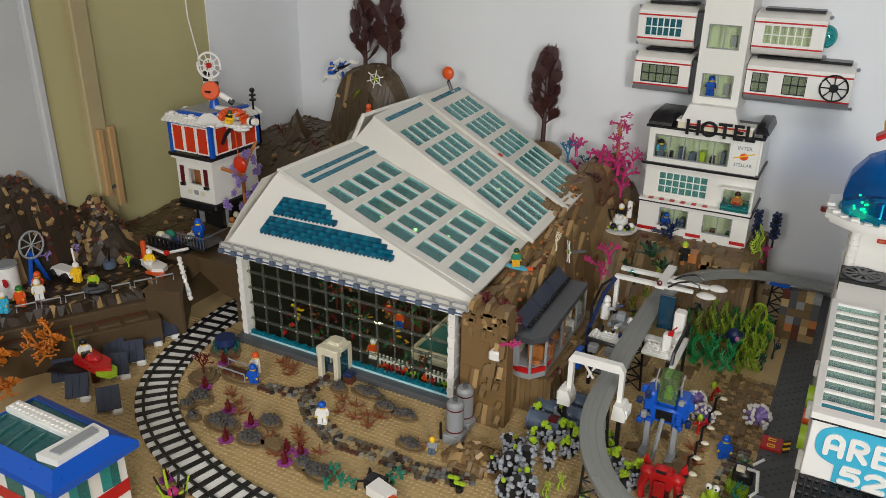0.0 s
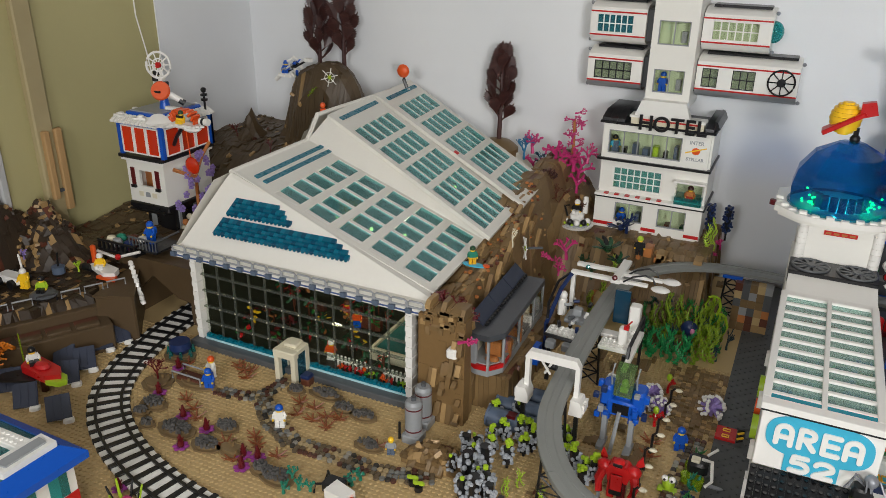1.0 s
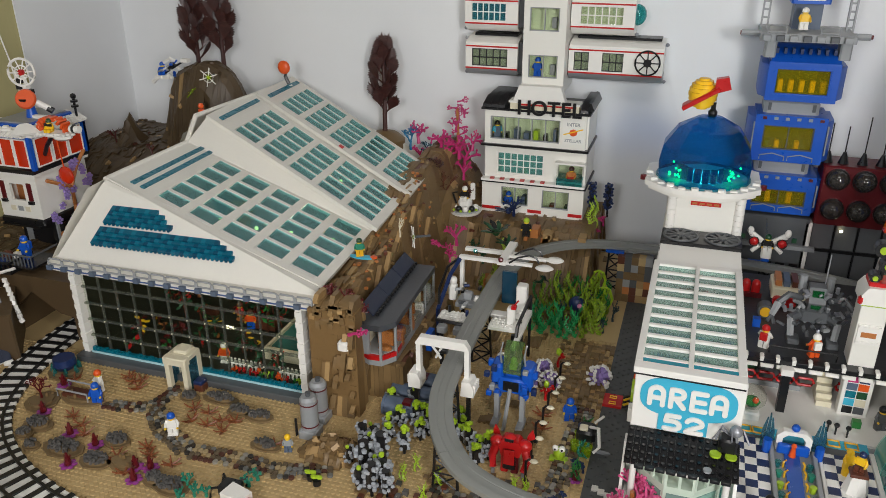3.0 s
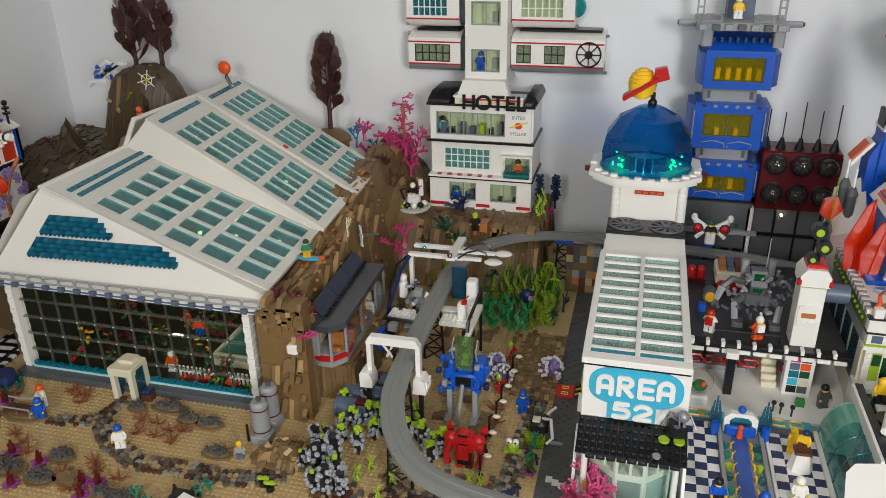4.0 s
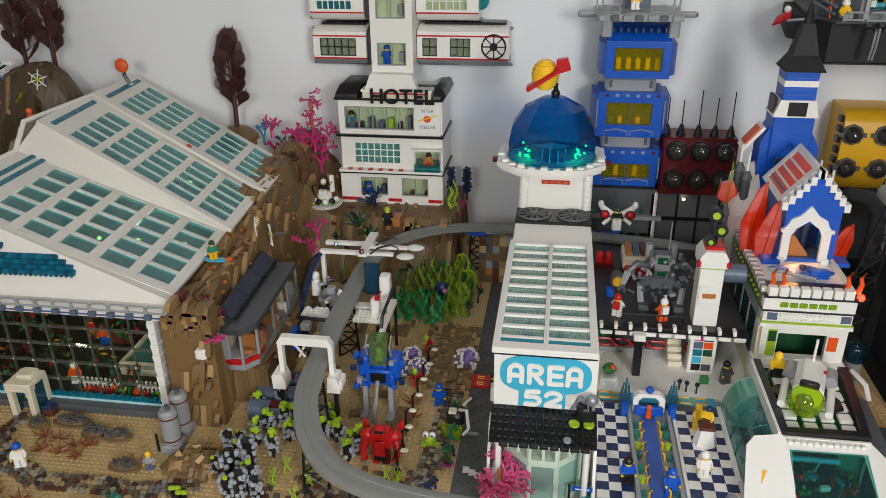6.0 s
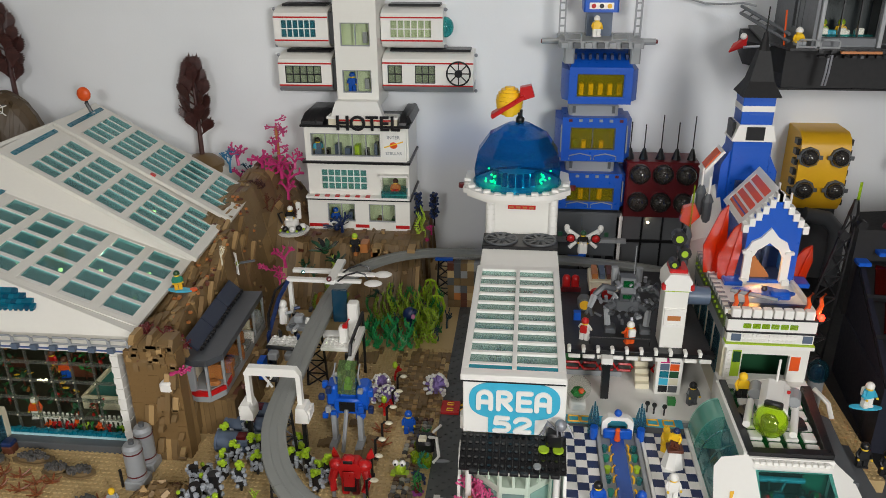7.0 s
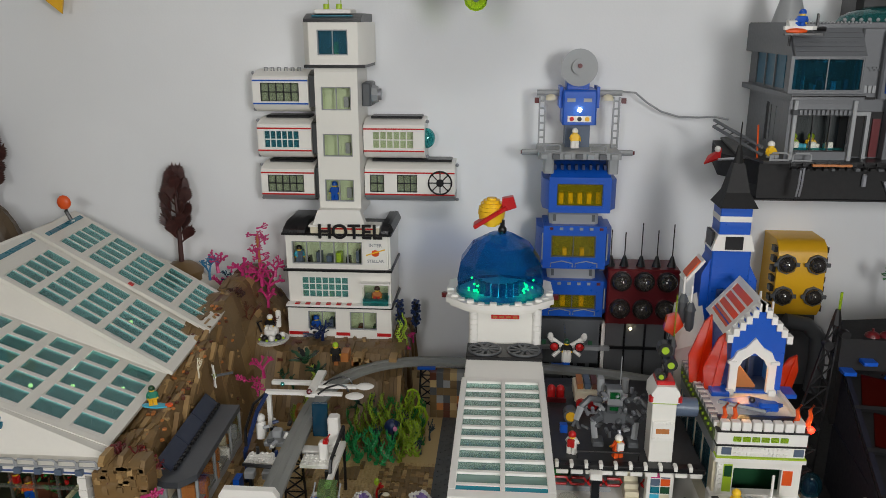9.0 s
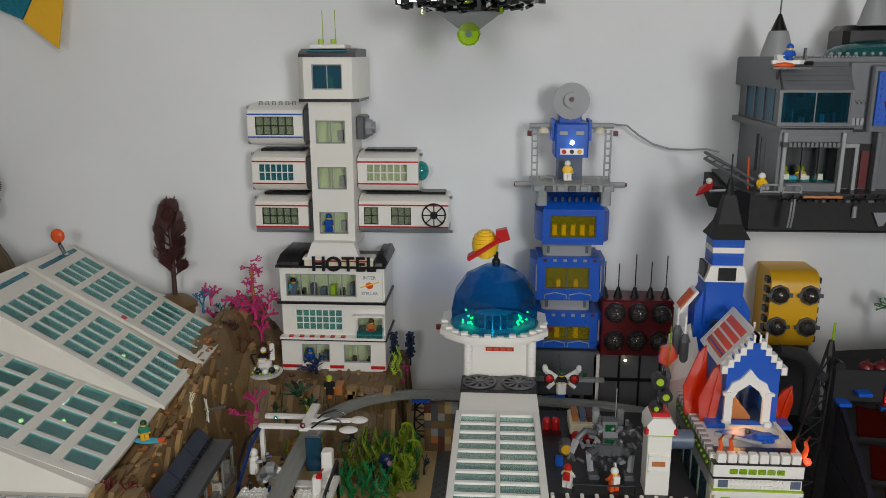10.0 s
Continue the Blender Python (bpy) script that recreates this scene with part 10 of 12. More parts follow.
part("inner_floor", box(KX0 + 0.009, KY + 0.010, 0.193, KX1 - 0.009, 1.275, 0.196), NAVY, castle)
# nougat wedge: the orange highlight on the castle floor is put into its colour
part("inner_ramp", MB().prism([(0.489, 0.196), (0.489, 0.232), (0.500, 0.232), (0.526, 0.200), (0.526, 0.196)][::-1], "y", KY + 0.016, 1.262), NOUGAT, castle, "interior ramp with orange light put into its nougat colour")
part("inner_wall", box(KX0 + 0.009, 1.276, 0.193, KX1 - 0.009, 1.284, 0.292), NAVY, castle)
small_light(0.514, 1.246, 0.250, 0.16, (1.0, 0.5, 0.16), 0.005)
# roof: white frames with orange panes
for s in (-1, 1):
    e = Vector((0.519 + s * 0.052, 0, 0.288))
    r = Vector((0.519, 0, 0.350))
    ya, yb = KY + 0.012, 1.345

    def RP(u, v, n=0.0):
        p = e + (r - e) * u
        return (p.x + s * n * 0.76, ya + (yb - ya) * v, p.z + n * 0.64)
    strips = [(0, 0, 1, 0.12), (0, 0.9, 1, 1.0), (0, 0.12, 0.12, 0.9), (0.86, 0.12, 1, 0.9)] + [(0.12 + 0.185 * k - 0.02, 0.12, 0.12 + 0.185 * k + 0.025, 0.9) for k in (1, 2, 3)]
    for a, b, c, d in strips:
        q4 = [RP(a, b), RP(c, b), RP(c, d), RP(a, d)]
        part("roof_frame", MB().slab(*(q4 if s < 0 else q4[::-1]), 0.005), WHITE_P, castle)
    q4 = [RP(0.12, 0.12, -0.002), RP(0.86, 0.12, -0.002), RP(0.86, 0.9, -0.002), RP(0.12, 0.9, -0.002)]
    # strong veil: glow of a lamp behind the roof put into the pane colour
    pane(part("roof_pane", MB().slab(*(q4 if s < 0 else q4[::-1]), 0.0015), clear("flame_orange_pane", (255, 100, 8), 0.12, rough=0.35, veil=0.7), castle))
# orange crystal fins on the flanks
for x, y, z, h in ((0.458, 1.225, 0.193, 0.100), (0.440, 1.250, 0.193, 0.120), (0.575, 1.235, 0.193, 0.06)):
    part("crystal_fin", MB().prism([(x - 0.014, z), (x + 0.010, z), (x + 0.017, z + h * 0.55), (x + 0.013, z + h), (x + 0.002, z + h * 0.9), (x - 0.019, z + h * 0.4)][::-1], "y", y - 0.002, y + 0.003), C_ORANGE, castle, "translucent orange crystal fin")
    part("fin_ridge", MB().tube([(x - 0.002, y - 0.003, z), (x + 0.004, y - 0.004, z + h * 0.5), (x + 0.012, y - 0.002, z + h * 0.98)], 0.0022, 5, r2=0.001), C_ORANGE, castle)
part("foot_step", box(0.450, 1.20, 0.193, 0.478, 1.23, 0.2, c=0.001), BLUE, castle)
part("foot_step", box(0.56, 1.20, 0.193, 0.582, 1.23, 0.2, c=0.001), BLUE, castle)
# corner pylons with white candles
for x, y, z in ((0.434, 1.37, 0.304), (0.445, 1.358, 0.292), (0.566, 1.37, 0.28), (0.575, 1.33, 0.275)):
    part("pylon", MB().cyl(x, y, z - 0.102, 0.008, 0.09, 8).cyl(x, y, z - 0.012, 0.010, 0.014, 8, r2=0.004), DGREY, castle)
    part("candle", MB().cyl(x, y, z, 0.0022, 0.034, 6), WHITE_P, castle)
# keep
part("keep", box(0.466, 1.375, 0.193, 0.532, 1.43, 0.385, c=0.002), BLUE, castle).location.x += 0.012
part("keep_buttress", MB().prism([(0.452, 0.193), (0.466, 0.193), (0.466, 0.37), (0.452, 0.34)], "y", 1.38, 1.425), BLUE, castle).location.x += 0.012
part("keep_buttress", MB().prism([(0.532, 0.193), (0.548, 0.193), (0.548, 0.33), (0.532, 0.36)], "y", 1.38, 1.425), BLUE, castle).location.x += 0.012
part("keep_belt", MB().prism([(0.463, 0.385), (0.536, 0.385), (0.528, 0.414), (0.472, 0.414)], "y", 1.372, 1.428), WHITE_P, castle).location.x += 0.012
part("belt_window", box(0.485, 1.370, 0.388, 0.515, 1.372, 0.411), BLACK, castle).location.x += 0.012
part("belt_corner", box(0.464, 1.382, 0.388, 0.469, 1.42, 0.416), BLACK, castle).location.x += 0.012
part("keep_upper", box(0.474, 1.376, 0.414, 0.527, 1.424, 0.462, c=0.001), BLUE, castle).location.x += 0.012
part("white_belt", box(0.4735, 1.3755, 0.436, 0.5275, 1.4245, 0.446), WHITE_P, castle).location.x += 0.012
part("spire_skirt", MB().add([(0.469, 1.366, 0.462), (0.533, 1.366, 0.462), (0.533, 1.434, 0.462), (0.469, 1.434, 0.462), (0.481, 1.382, 0.486), (0.521, 1.382, 0.486), (0.521, 1.418, 0.486), (0.481, 1.418, 0.486)], [(3, 2, 1, 0), (4, 5, 6, 7), (0, 1, 5, 4), (1, 2, 6, 5), (2, 3, 7, 6), (3, 0, 4, 7)]), PITCH, castle).location.x += 0.012
part("spire", MB().add([(0.481, 1.382, 0.486), (0.521, 1.382, 0.486), (0.521, 1.418, 0.486), (0.481, 1.418, 0.486), (0.492, 1.392, 0.535), (0.510, 1.392, 0.535), (0.510, 1.408, 0.535), (0.492, 1.408, 0.535)], [(4, 5, 6, 7), (0, 1, 5, 4), (1, 2, 6, 5), (2, 3, 7, 6), (3, 0, 4, 7)]), PITCH, castle).location.x += 0.012
part("spire_top", MB().cyl(0.501, 1.40, 0.535, 0.009, 0.03, 8, r2=0.003).cyl(0.501, 1.40, 0.565, 0.0012, 0.04, 6), PITCH, castle).location.x += 0.012
part("rear_roof", MB().slab((0.435, 1.38, 0.325), (0.466, 1.38, 0.366), (0.466, 1.42, 0.366), (0.435, 1.42, 0.325), 0.005), WHITE_P, castle)
part("rear_pane", MB().slab((0.439, 1.385, 0.3335), (0.461, 1.385, 0.3626), (0.461, 1.415, 0.3626), (0.439, 1.415, 0.3335), 0.002), ORANGE, castle)
# white glacier slope behind the shop
gl = MB()
gl.add([(0.416, 1.332, 0.03), (0.472, 1.332, 0.03), (0.472, 1.456, 0.03), (0.416, 1.456, 0.03), (0.416, 1.332, 0.214), (0.472, 1.332, 0.232), (0.470, 1.40, 0.302), (0.426, 1.40, 0.278)],
       [(3, 2, 1, 0), (4, 5, 6, 7), (0, 1, 5, 4), (1, 2, 6, 5), (2, 3, 7, 6), (3, 0, 4, 7)])
solo("white_slope", gl, WHITE_R, "smooth dull white slope piece beside the castle", "slope")
lan = thing("lantern_post", (0.41, 1.20, 0.2), "grey post with an orange crystal lantern and lime rod", "lamp")
part("post", MB().cyl(0.403, 1.30, 0.03, 0.008, 0.205, 8).cyl(0.403, 1.30, 0.235, 0.010, 0.022, 8, r2=0.004), DGREY, lan)
part("crystal", MB().prism([(0.388, 0.266), (0.404, 0.256), (0.420, 0.275), (0.410, 0.296), (0.392, 0.290)], "y", 1.294, 1.306), C_ORANGE, lan)
part("rod", MB().cyl(0.405, 1.292, 0.256, 0.0014, 0.075, 5), C_LIME, lan)
glid = thing("blue_glider", (0.50, 1.15, 0.2), "small blue and grey winged craft on the terrace", "vehicle")
part("wing", MB().slab((0.452, 1.165, 0.206), (0.515, 1.135, 0.206), (0.545, 1.155, 0.206), (0.50, 1.175, 0.208), 0.005), BLUE, glid)
part("body", box(0.505, 1.14, 0.2, 0.535, 1.156, 0.212, c=0.003), BLUE, glid)
part("edge", MB().tube([(0.45, 1.163, 0.203), (0.513, 1.133, 0.203)], 0.003, 6), GREY, glid)
part("pilot", MB().ball(0.497, 1.152, 0.213, 0.005, n=8, m=4), BLACK, glid)

# ---------- lab with green floor and capsule ship ----------
lab = thing("aquarium_lab", (0.48, 0.95, 0.0), "white laboratory with aqua glass front and green roof floor", "building")
part("body", MB().prism([(0.424, 0.90), (0.526, 0.90), (0.545, 1.06), (0.424, 1.06)], "z", 0.0, 0.088), WHITE, lab)
part("roof_floor", MB().prism([(0.432, 0.897), (0.520, 0.899), (0.536, 1.05), (0.432, 1.05)], "z", 0.088, 0.0945), C_GREEN, lab)
for i in range(4):
    for j in range(6):
        x, y = 0.4345 + i * 0.0235 + j * 0.0016, 0.900 + j * 0.0255
        part("roof_tile", box(x, y, 0.0945, x + 0.0165, y + 0.018, 0.0985, c=0.001), WHITE_P, lab)
part("white_rim", MB().prism([(0.4175, 0.884), (0.4215, 0.884), (0.4215, 1.055), (0.4175, 1.055)], "z", 0.086, 0.1045), WHITE_P, lab)
part("black_rim", MB().prism([(0.422, 0.884), (0.4315, 0.895), (0.4315, 1.055), (0.422, 1.055)], "z", 0.088, 0.106), BLACK, lab)
part("black_rim", MB().prism([(0.422, 0.884), (0.530, 0.886), (0.522, 0.898), (0.4315, 0.895)], "z", 0.088, 0.1055), BLACK, lab)
part("white_line", box(0.422, 0.8805, 0.094, 0.530, 0.8838, 0.100), WHITE_P, lab)
part("black_rim", MB().prism([(0.523, 0.899), (0.531, 0.887), (0.552, 1.05), (0.538, 1.05)], "z", 0.088, 0.105), BLACK, lab)
part("dark_walk", MB().prism([(0.535, 0.88), (0.565, 0.88), (0.575, 1.02), (0.556, 1.04)], "z", 0.0, 0.07), DGREY, lab)
# slanted white end faces and the tank between them
part("front_bevel", MB().add([(0.3915, 0.889, 0.092), (0.4225, 0.8835, 0.102), (0.434, 0.872, 0.090), (0.430, 0.80, 0.045), (0.372, 0.815, 0.035), (0.3815, 0.882, 0.082)], [(0, 5, 4, 3, 2, 1)]), WHITE_P, lab)
part("end_bevel", MB().add([(0.519, 0.8765, 0.092), (0.533, 0.889, 0.094), (0.560, 0.884, 0.070), (0.575, 0.80, 0.035), (0.530, 0.80, 0.045)], [(0, 4, 3, 2, 1)]), WHITE_P, lab)
part("front_wall", MB().prism([(0.424, 0.8805), (0.53, 0.8805), (0.53, 0.90), (0.424, 0.90)], "z", 0.0, 0.0935), WHITE, lab)
part("tank_frame", MB().slab((0.428, 0.868, 0.092), (0.525, 0.870, 0.092), (0.527, 0.880, 0.0955), (0.424, 0.8785, 0.0955), 0.006), WHITE_P, lab)
for k in range(12):
    part("frame_tooth", box(0.429 + k * 0.008, 0.8735, 0.0945, 0.4345 + k * 0.008, 0.879, 0.099), WHITE_P, lab)
pane(part("tank_glass", MB().slab((0.432, 0.795, 0.048), (0.528, 0.795, 0.048), (0.524, 0.869, 0.0905), (0.430, 0.868, 0.0905), 0.0016), clear("aqua_tank_glass", (150, 206, 200), 0.06, veil=0.03), lab, "large pale aqua tank pane"))
part("tank_floor", box(0.424, 0.70, 0.0, 0.575, 0.8805, 0.02), DGREY, lab)
part("tank_back", box(0.432, 0.876, 0.02, 0.524, 0.8803, 0.088), PITCH, lab)
q = random.Random(40)
part("tank_pipe", MB().cyl(0.434, 0.872, 0.074, 0.004, 0.06, 10, "x"), AZURE, lab)
part("tank_band", box(0.432, 0.874, 0.02, 0.524, 0.876, 0.05), BLACK, lab)
part("tank_panel", box(0.492, 0.874, 0.052, 0.522, 0.876, 0.086), SEAGREEN, lab)
for k in range(46):
    x, y, z = q.uniform(0.436, 0.514), q.uniform(0.835, 0.872), q.uniform(0.03, 0.08)
    z = min(z, 0.045 + (y - 0.795) * 0.5)
    mb = MB()
    mb.at = pose(x, y, z, q.uniform(-30, 30), q.uniform(-30, 30), q.uniform(0, 180))
    if k % 4 == 0:
        mb.ball(0, 0, 0, 0.005, n=8, m=5)
    elif k % 4 == 1:
        mb.cyl(0, 0, -0.008, 0.002, 0.016, 6)
    else:
        mb.box(-0.007, -0.003, -0.003, 0.007, 0.003, 0.003, c=0.001)
    part("tank_item", mb, q.choice((BLACK, BLACK, DGREEN, GREEN, WHITE_P, BROWN, TEAL, RED, GREY)), lab)
part("wrench_sign", MB().slab((0.394, 0.837, 0.0555), (0.404, 0.838, 0.0565), (0.407, 0.852, 0.0685), (0.397, 0.851, 0.0675), -0.0012), AMBER, lab)
part("vent_strip", MB().slab((0.409, 0.835, 0.0575), (0.414, 0.836, 0.058), (0.418, 0.858, 0.0775), (0.413, 0.857, 0.077), -0.0012), GREY, lab)
# clear half barrel beside the plaza
BX, BRX, BRZ, BY0, BY1 = 0.419, 0.038, 0.056, 0.872, 1.028
hb = MB()


def barrel_point(i, y, s=1.0):
    a = math.pi / 2 + i * math.pi / 20
    return (BX + s * BRX * math.cos(a), y, 0.032 + s * BRZ * math.sin(a))


for i in range(10):
    hb.add([barrel_point(i, BY0), barrel_point(i + 1, BY0), barrel_point(i + 1, BY1), barrel_point(i, BY1)], [(3, 2, 1, 0)])
pane(part("barrel_glass", hb, clear("aqua_barrel_glass", (150, 216, 214), 0.14, veil=0.10), lab, "clear aqua half barrel glazing"))
endc = [(BX, 0.032)] + [(barrel_point(i, 0)[0], barrel_point(i, 0)[2]) for i in range(11)]
part("barrel_hood", MB().prism([(BX + (x - BX) * 1.02, 0.032 + (z - 0.032) * 1.02) for x, z in endc], "y", 0.985, BY1), clear("mint_hood_plastic", (120, 196, 176), 0.14, veil=0.7), lab, "mint hood over the barrel end")
part("barrel_end", MB().prism(endc, "y", BY1, BY1 + 0.005), plastic("pale_aqua_plastic", (150, 206, 190), 0.3, 0.06), lab, "pale aqua barrel end")
for y in (0.92, 0.955):
    part("barrel_rib", MB().tube([barrel_point(i, y, 1.01) for i in range(11)], 0.0012, 5), C_AQUA, lab)
part("inner_wall", box(BX - 0.001, BY0, 0.03, BX + 0.003, BY1, 0.088), TEAL, lab)
part("barrel_sill", box(0.374, BY0, 0.0305, 0.380, BY1, 0.035), WHITE_P, lab)
ship = thing("capsule_ship", (0.48, 0.99, 0.1), "white capsule ship with a neon lime bubble nose", "spaceship")
sm = MB()
sm.at = pose(0.466, 0.945, 0.126, 0, 0, -19)
sm.prism([(-0.022, -0.02), (0.022, -0.02), (0.022, 0.012), (0.012, 0.022), (-0.012, 0.022), (-0.022, 0.012)], "y", 0.0, 0.075)
part("hull", sm, WHITE_P, ship)
bm_ = MB()
bm_.ball(0.461, 0.932, 0.124, 0.026, 0.026, 0.026, 20, 10)
part("bubble", bm_, C_LIME, ship, "neon lime bubble canopy")
part("bubble_core", MB().box(0.451, 0.926, 0.106, 0.473, 0.95, 0.128, c=0.004), DGREEN, ship)
for s in (-1, 1):
    hub = MB()
    hub.at = pose(0.466, 0.945, 0.126, 0, 0, -19)
    hub.cyl(s * 0.034, -0.022, -0.012, 0.006, 0.07, 10, "y")
    part("side_tube", hub, WHITE_P, ship)
for s in (-1, 1):
    eng = MB()
    eng.at = pose(0.466, 0.945, 0.126, 0, 0, -19)
    eng.cyl(s * 0.03, 0.052, 0.0, 0.010, 0.03, 12, "y")
    part("engine", eng, GREY, ship)
part("fin", MB().cyl(0.489, 1.012, 0.148, 0.0022, 0.04, 6), WHITE_P, ship)
clip = MB()
clip.at = pose(0.466, 0.945, 0.126, 0, 0, -19)
clip.box(-0.014, -0.008, 0.018, 0.014, 0.004, 0.026, c=0.002)
part("clip", clip, BLACK, ship)
for s in (-1, 1):
    dk = MB()
    dk.at = pose(0.466, 0.945, 0.126, 0, 0, -19)
    dk.add([(s * 0.03, 0.0, -0.024), (s * 0.056, 0.022, -0.026), (s * 0.05, 0.046, -0.026), (s * 0.03, 0.05, -0.02), (s * 0.03, 0.0, -0.018), (s * 0.053, 0.024, -0.02), (s * 0.047, 0.042, -0.02), (s * 0.03, 0.046, -0.014)],
           [(3, 2, 1, 0), (4, 5, 6, 7), (0, 1, 5, 4), (1, 2, 6, 5), (2, 3, 7, 6), (3, 0, 4, 7)])
    part("wing", dk, BLACK, ship)
ship.matrix_basis = Matrix.Translation((0.462, 0.94, 0.1)) @ Matrix.Scale(0.86, 4) @ Matrix.Translation((-0.462, -0.94, -0.1)) @ ship.matrix_basis
part("red_mark", MB().ball(0.491, 0.968, 0.145, 0.003, n=6, m=3), RED, ship)
toy_figure(0.447, 1.025, 0.0985, 0, YELLOW, BLACK, YELLOW, "yellow toy figure beside the capsule ship")
solo("chrome_ball", MB().ball(0.352, 0.80, 0.06, 0.008, n=12, m=8).cyl(0.352, 0.80, 0.03, 0.005, 0.025, 8), SILVER, "chrome ball finial on a dark post", "ornament")

# tan yard and dark fortress at the east end
yard = thing("tan_yard", (0.62, 1.2, 0), "tan baseplate yard beside the dark fortress", "baseplate", kind="structure")
part("plate", box(0.575, 0.95, 0.0, 0.635, 1.2, 0.02), TAN, yard)
part("studs", MB().studs(0.578, 0.953, 0.632, 1.197, 0.02), TAN, yard)["kind"] = "stuff"
# black sheet added over the grey plate to darken this shadowed corner
darkbase = thing("darkening_plate", (0.9, 1.3, 0), "added black plate darkening the ground below the dark fortress", "baseplate", kind="structure")
part("plate", box(0.636, 0.98, 0.0, 1.3, 1.66, 0.016), PITCH, darkbase)
fort = thing("dark_fortress", (0.82, 1.3, 0.02), "black and dark blue fortress with dark red panels", "fortress")
MIDNIGHT = plastic("midnight_blue_plastic", (5, 9, 30), 0.62, 0.2)
C_DRED = clear("dark_red_pane", (104, 18, 14), 0.10, veil=0.2)
part("lower_body", MB().prism([(0.640, 1.02), (1.2, 0.92), (1.2, 1.45), (0.70, 1.30), (0.665, 1.25)], "z", 0.0, 0.125), MIDNIGHT, fort)
part("upper_body", MB().prism([(0.660, 1.25), (1.2, 1.20), (1.2, 1.42), (0.68, 1.33)], "z", 0.125, 0.278), PITCH, fort)
# glazed slope in a dark frame
SA, SB, SC, SD = Vector((0.640, 1.02, 0.125)), Vector((1.2, 0.92, 0.125)), Vector((1.2, 1.22, 0.215)), Vector((0.668, 1.25, 0.215))


def on_slope(u, v, n=0.0):
    p = (SA * (1 - u) + SB * u) * (1 - v) + (SD * (1 - u) + SC * u) * v
    return p + Vector((0, -0.27, 0.96)) * n


part("slope_base", MB().slab(SA, SB, SC, SD, 0.006), PITCH, fort)
part("slope_side", MB().add([tuple(SA), tuple(SD), (0.668, 1.25, 0.125)], [(0, 1, 2)]), MIDNIGHT, fort)
q = random.Random(23)
for i in range(8):
    for j in range(3):
        u0, v0 = 0.012 + i * 0.12, 0.04 + j * 0.32
        pane(part("red_panel", MB().slab(on_slope(u0 + 0.012, v0 + 0.03, 0.010), on_slope(u0 + 0.095, v0 - 0.01, 0.006), on_slope(u0 + 0.105, v0 + 0.22, 0.014), on_slope(u0 + 0.03, v0 + 0.26, 0.016), 0.003), C_DRED, fort))
        part("panel_core", MB().slab(on_slope(u0 + 0.02, v0 + 0.06, 0.003), on_slope(u0 + 0.085, v0 + 0.04, 0.003), on_slope(u0 + 0.09, v0 + 0.2, 0.003), on_slope(u0 + 0.035, v0 + 0.2, 0.003), 0.002), WINE, fort)
    part("slope_rib", MB().slab(on_slope(i * 0.12, 0.0, 0.010), on_slope(i * 0.12 + 0.014, 0.0, 0.010), on_slope(i * 0.12 + 0.014, 1.0, 0.012), on_slope(i * 0.12, 1.0, 0.012), 0.008), MIDNIGHT, fort)
for v in (0.0, 0.33, 0.66, 0.96):
    part("slope_bar", MB().slab(on_slope(0, v, 0.012), on_slope(1, v, 0.012), on_slope(1, v + 0.03, 0.012), on_slope(0, v + 0.03, 0.012), 0.006), BLACK, fort)
for x, z, w in ((0.690, 0.240, 0.022), (0.735, 0.250, 0.03), (0.662, 0.222, 0.02), (0.728, 0.216, 0.035), (0.80, 0.246, 0.04)):
    part("blue_plate", box(x, 1.228, z, x + w, 1.252, z + 0.006, c=0.001), BLUE, fort)
part("red_window", box(0.735, 1.2395, 0.226, 0.80, 1.2435, 0.246), WINE, fort)
for k in range(8):
    part("red_light", MB().ball(0.738 + (k // 3) * 0.009, 1.238, 0.2285 + 0.0065 * (k % 3), 0.0016, n=6, m=3), G_RED, fort)
for k in range(26):
    x, z = 0.684 + q.uniform(0, 0.25), q.uniform(0.15, 0.27)
    y = 1.25 - (x - 0.68) * 0.096
    part("greeble", box(x, y - 0.008, z, x + q.uniform(0.006, 0.02), y + 0.002, z + q.uniform(0.003, 0.009), c=0.001), q.choice((BLACK, BLACK, MIDNIGHT, DGREY, WINE)), fort)
for k in range(14):
    u = 0.02 + k * 0.05
    part("wall_rib", box(0.642 + u, 1.012 - u * 0.178, 0.02, 0.652 + u, 1.03 - u * 0.178, 0.12, c=0.001), (NAVY, BLUE, MIDNIGHT, BLACK)[k % 4], fort)
for x, h in ((0.712, 0.0), (0.742, 0.05), (0.735, 0.0), (0.775, 0.03), (0.83, 0.04)):
    part("roof_bump", MB().ball(x, 1.262, 0.278, 0.012, 0.012, 0.009, 10, 4, lo=0.0).cyl(x, 1.262, 0.28, 0.002, 0.012 + h, 5), WINE, fort)
lat = thing("lattice_mast", (0.69, 1.4, 0.02), "black lattice mast with lime rod and lamps", "mast")
MY = 1.22
m0, m1 = Vector((0.600, MY, 0.02)), Vector((0.634, MY, 0.318))
mm = MB()
for s in (-1, 1):
    mm.tube([(m0.x + s * 0.030, MY, m0.z), (m1.x + s * 0.006, MY, m1.z)], 0.0022, 5)
for k in range(8):
    a, b = m0.lerp(m1, k / 8), m0.lerp(m1, (k + 1) / 8)
    w0, w1 = 0.030 - k * 0.003, 0.030 - (k + 1) * 0.003
    mm.tube([(a.x - w0, MY, a.z), (b.x + w1, MY, b.z)], 0.0015, 4).tube([(a.x + w0, MY, a.z), (b.x - w1, MY, b.z)], 0.0015, 4).tube([(b.x - w1, MY, b.z), (b.x + w1, MY, b.z)], 0.0015, 4)
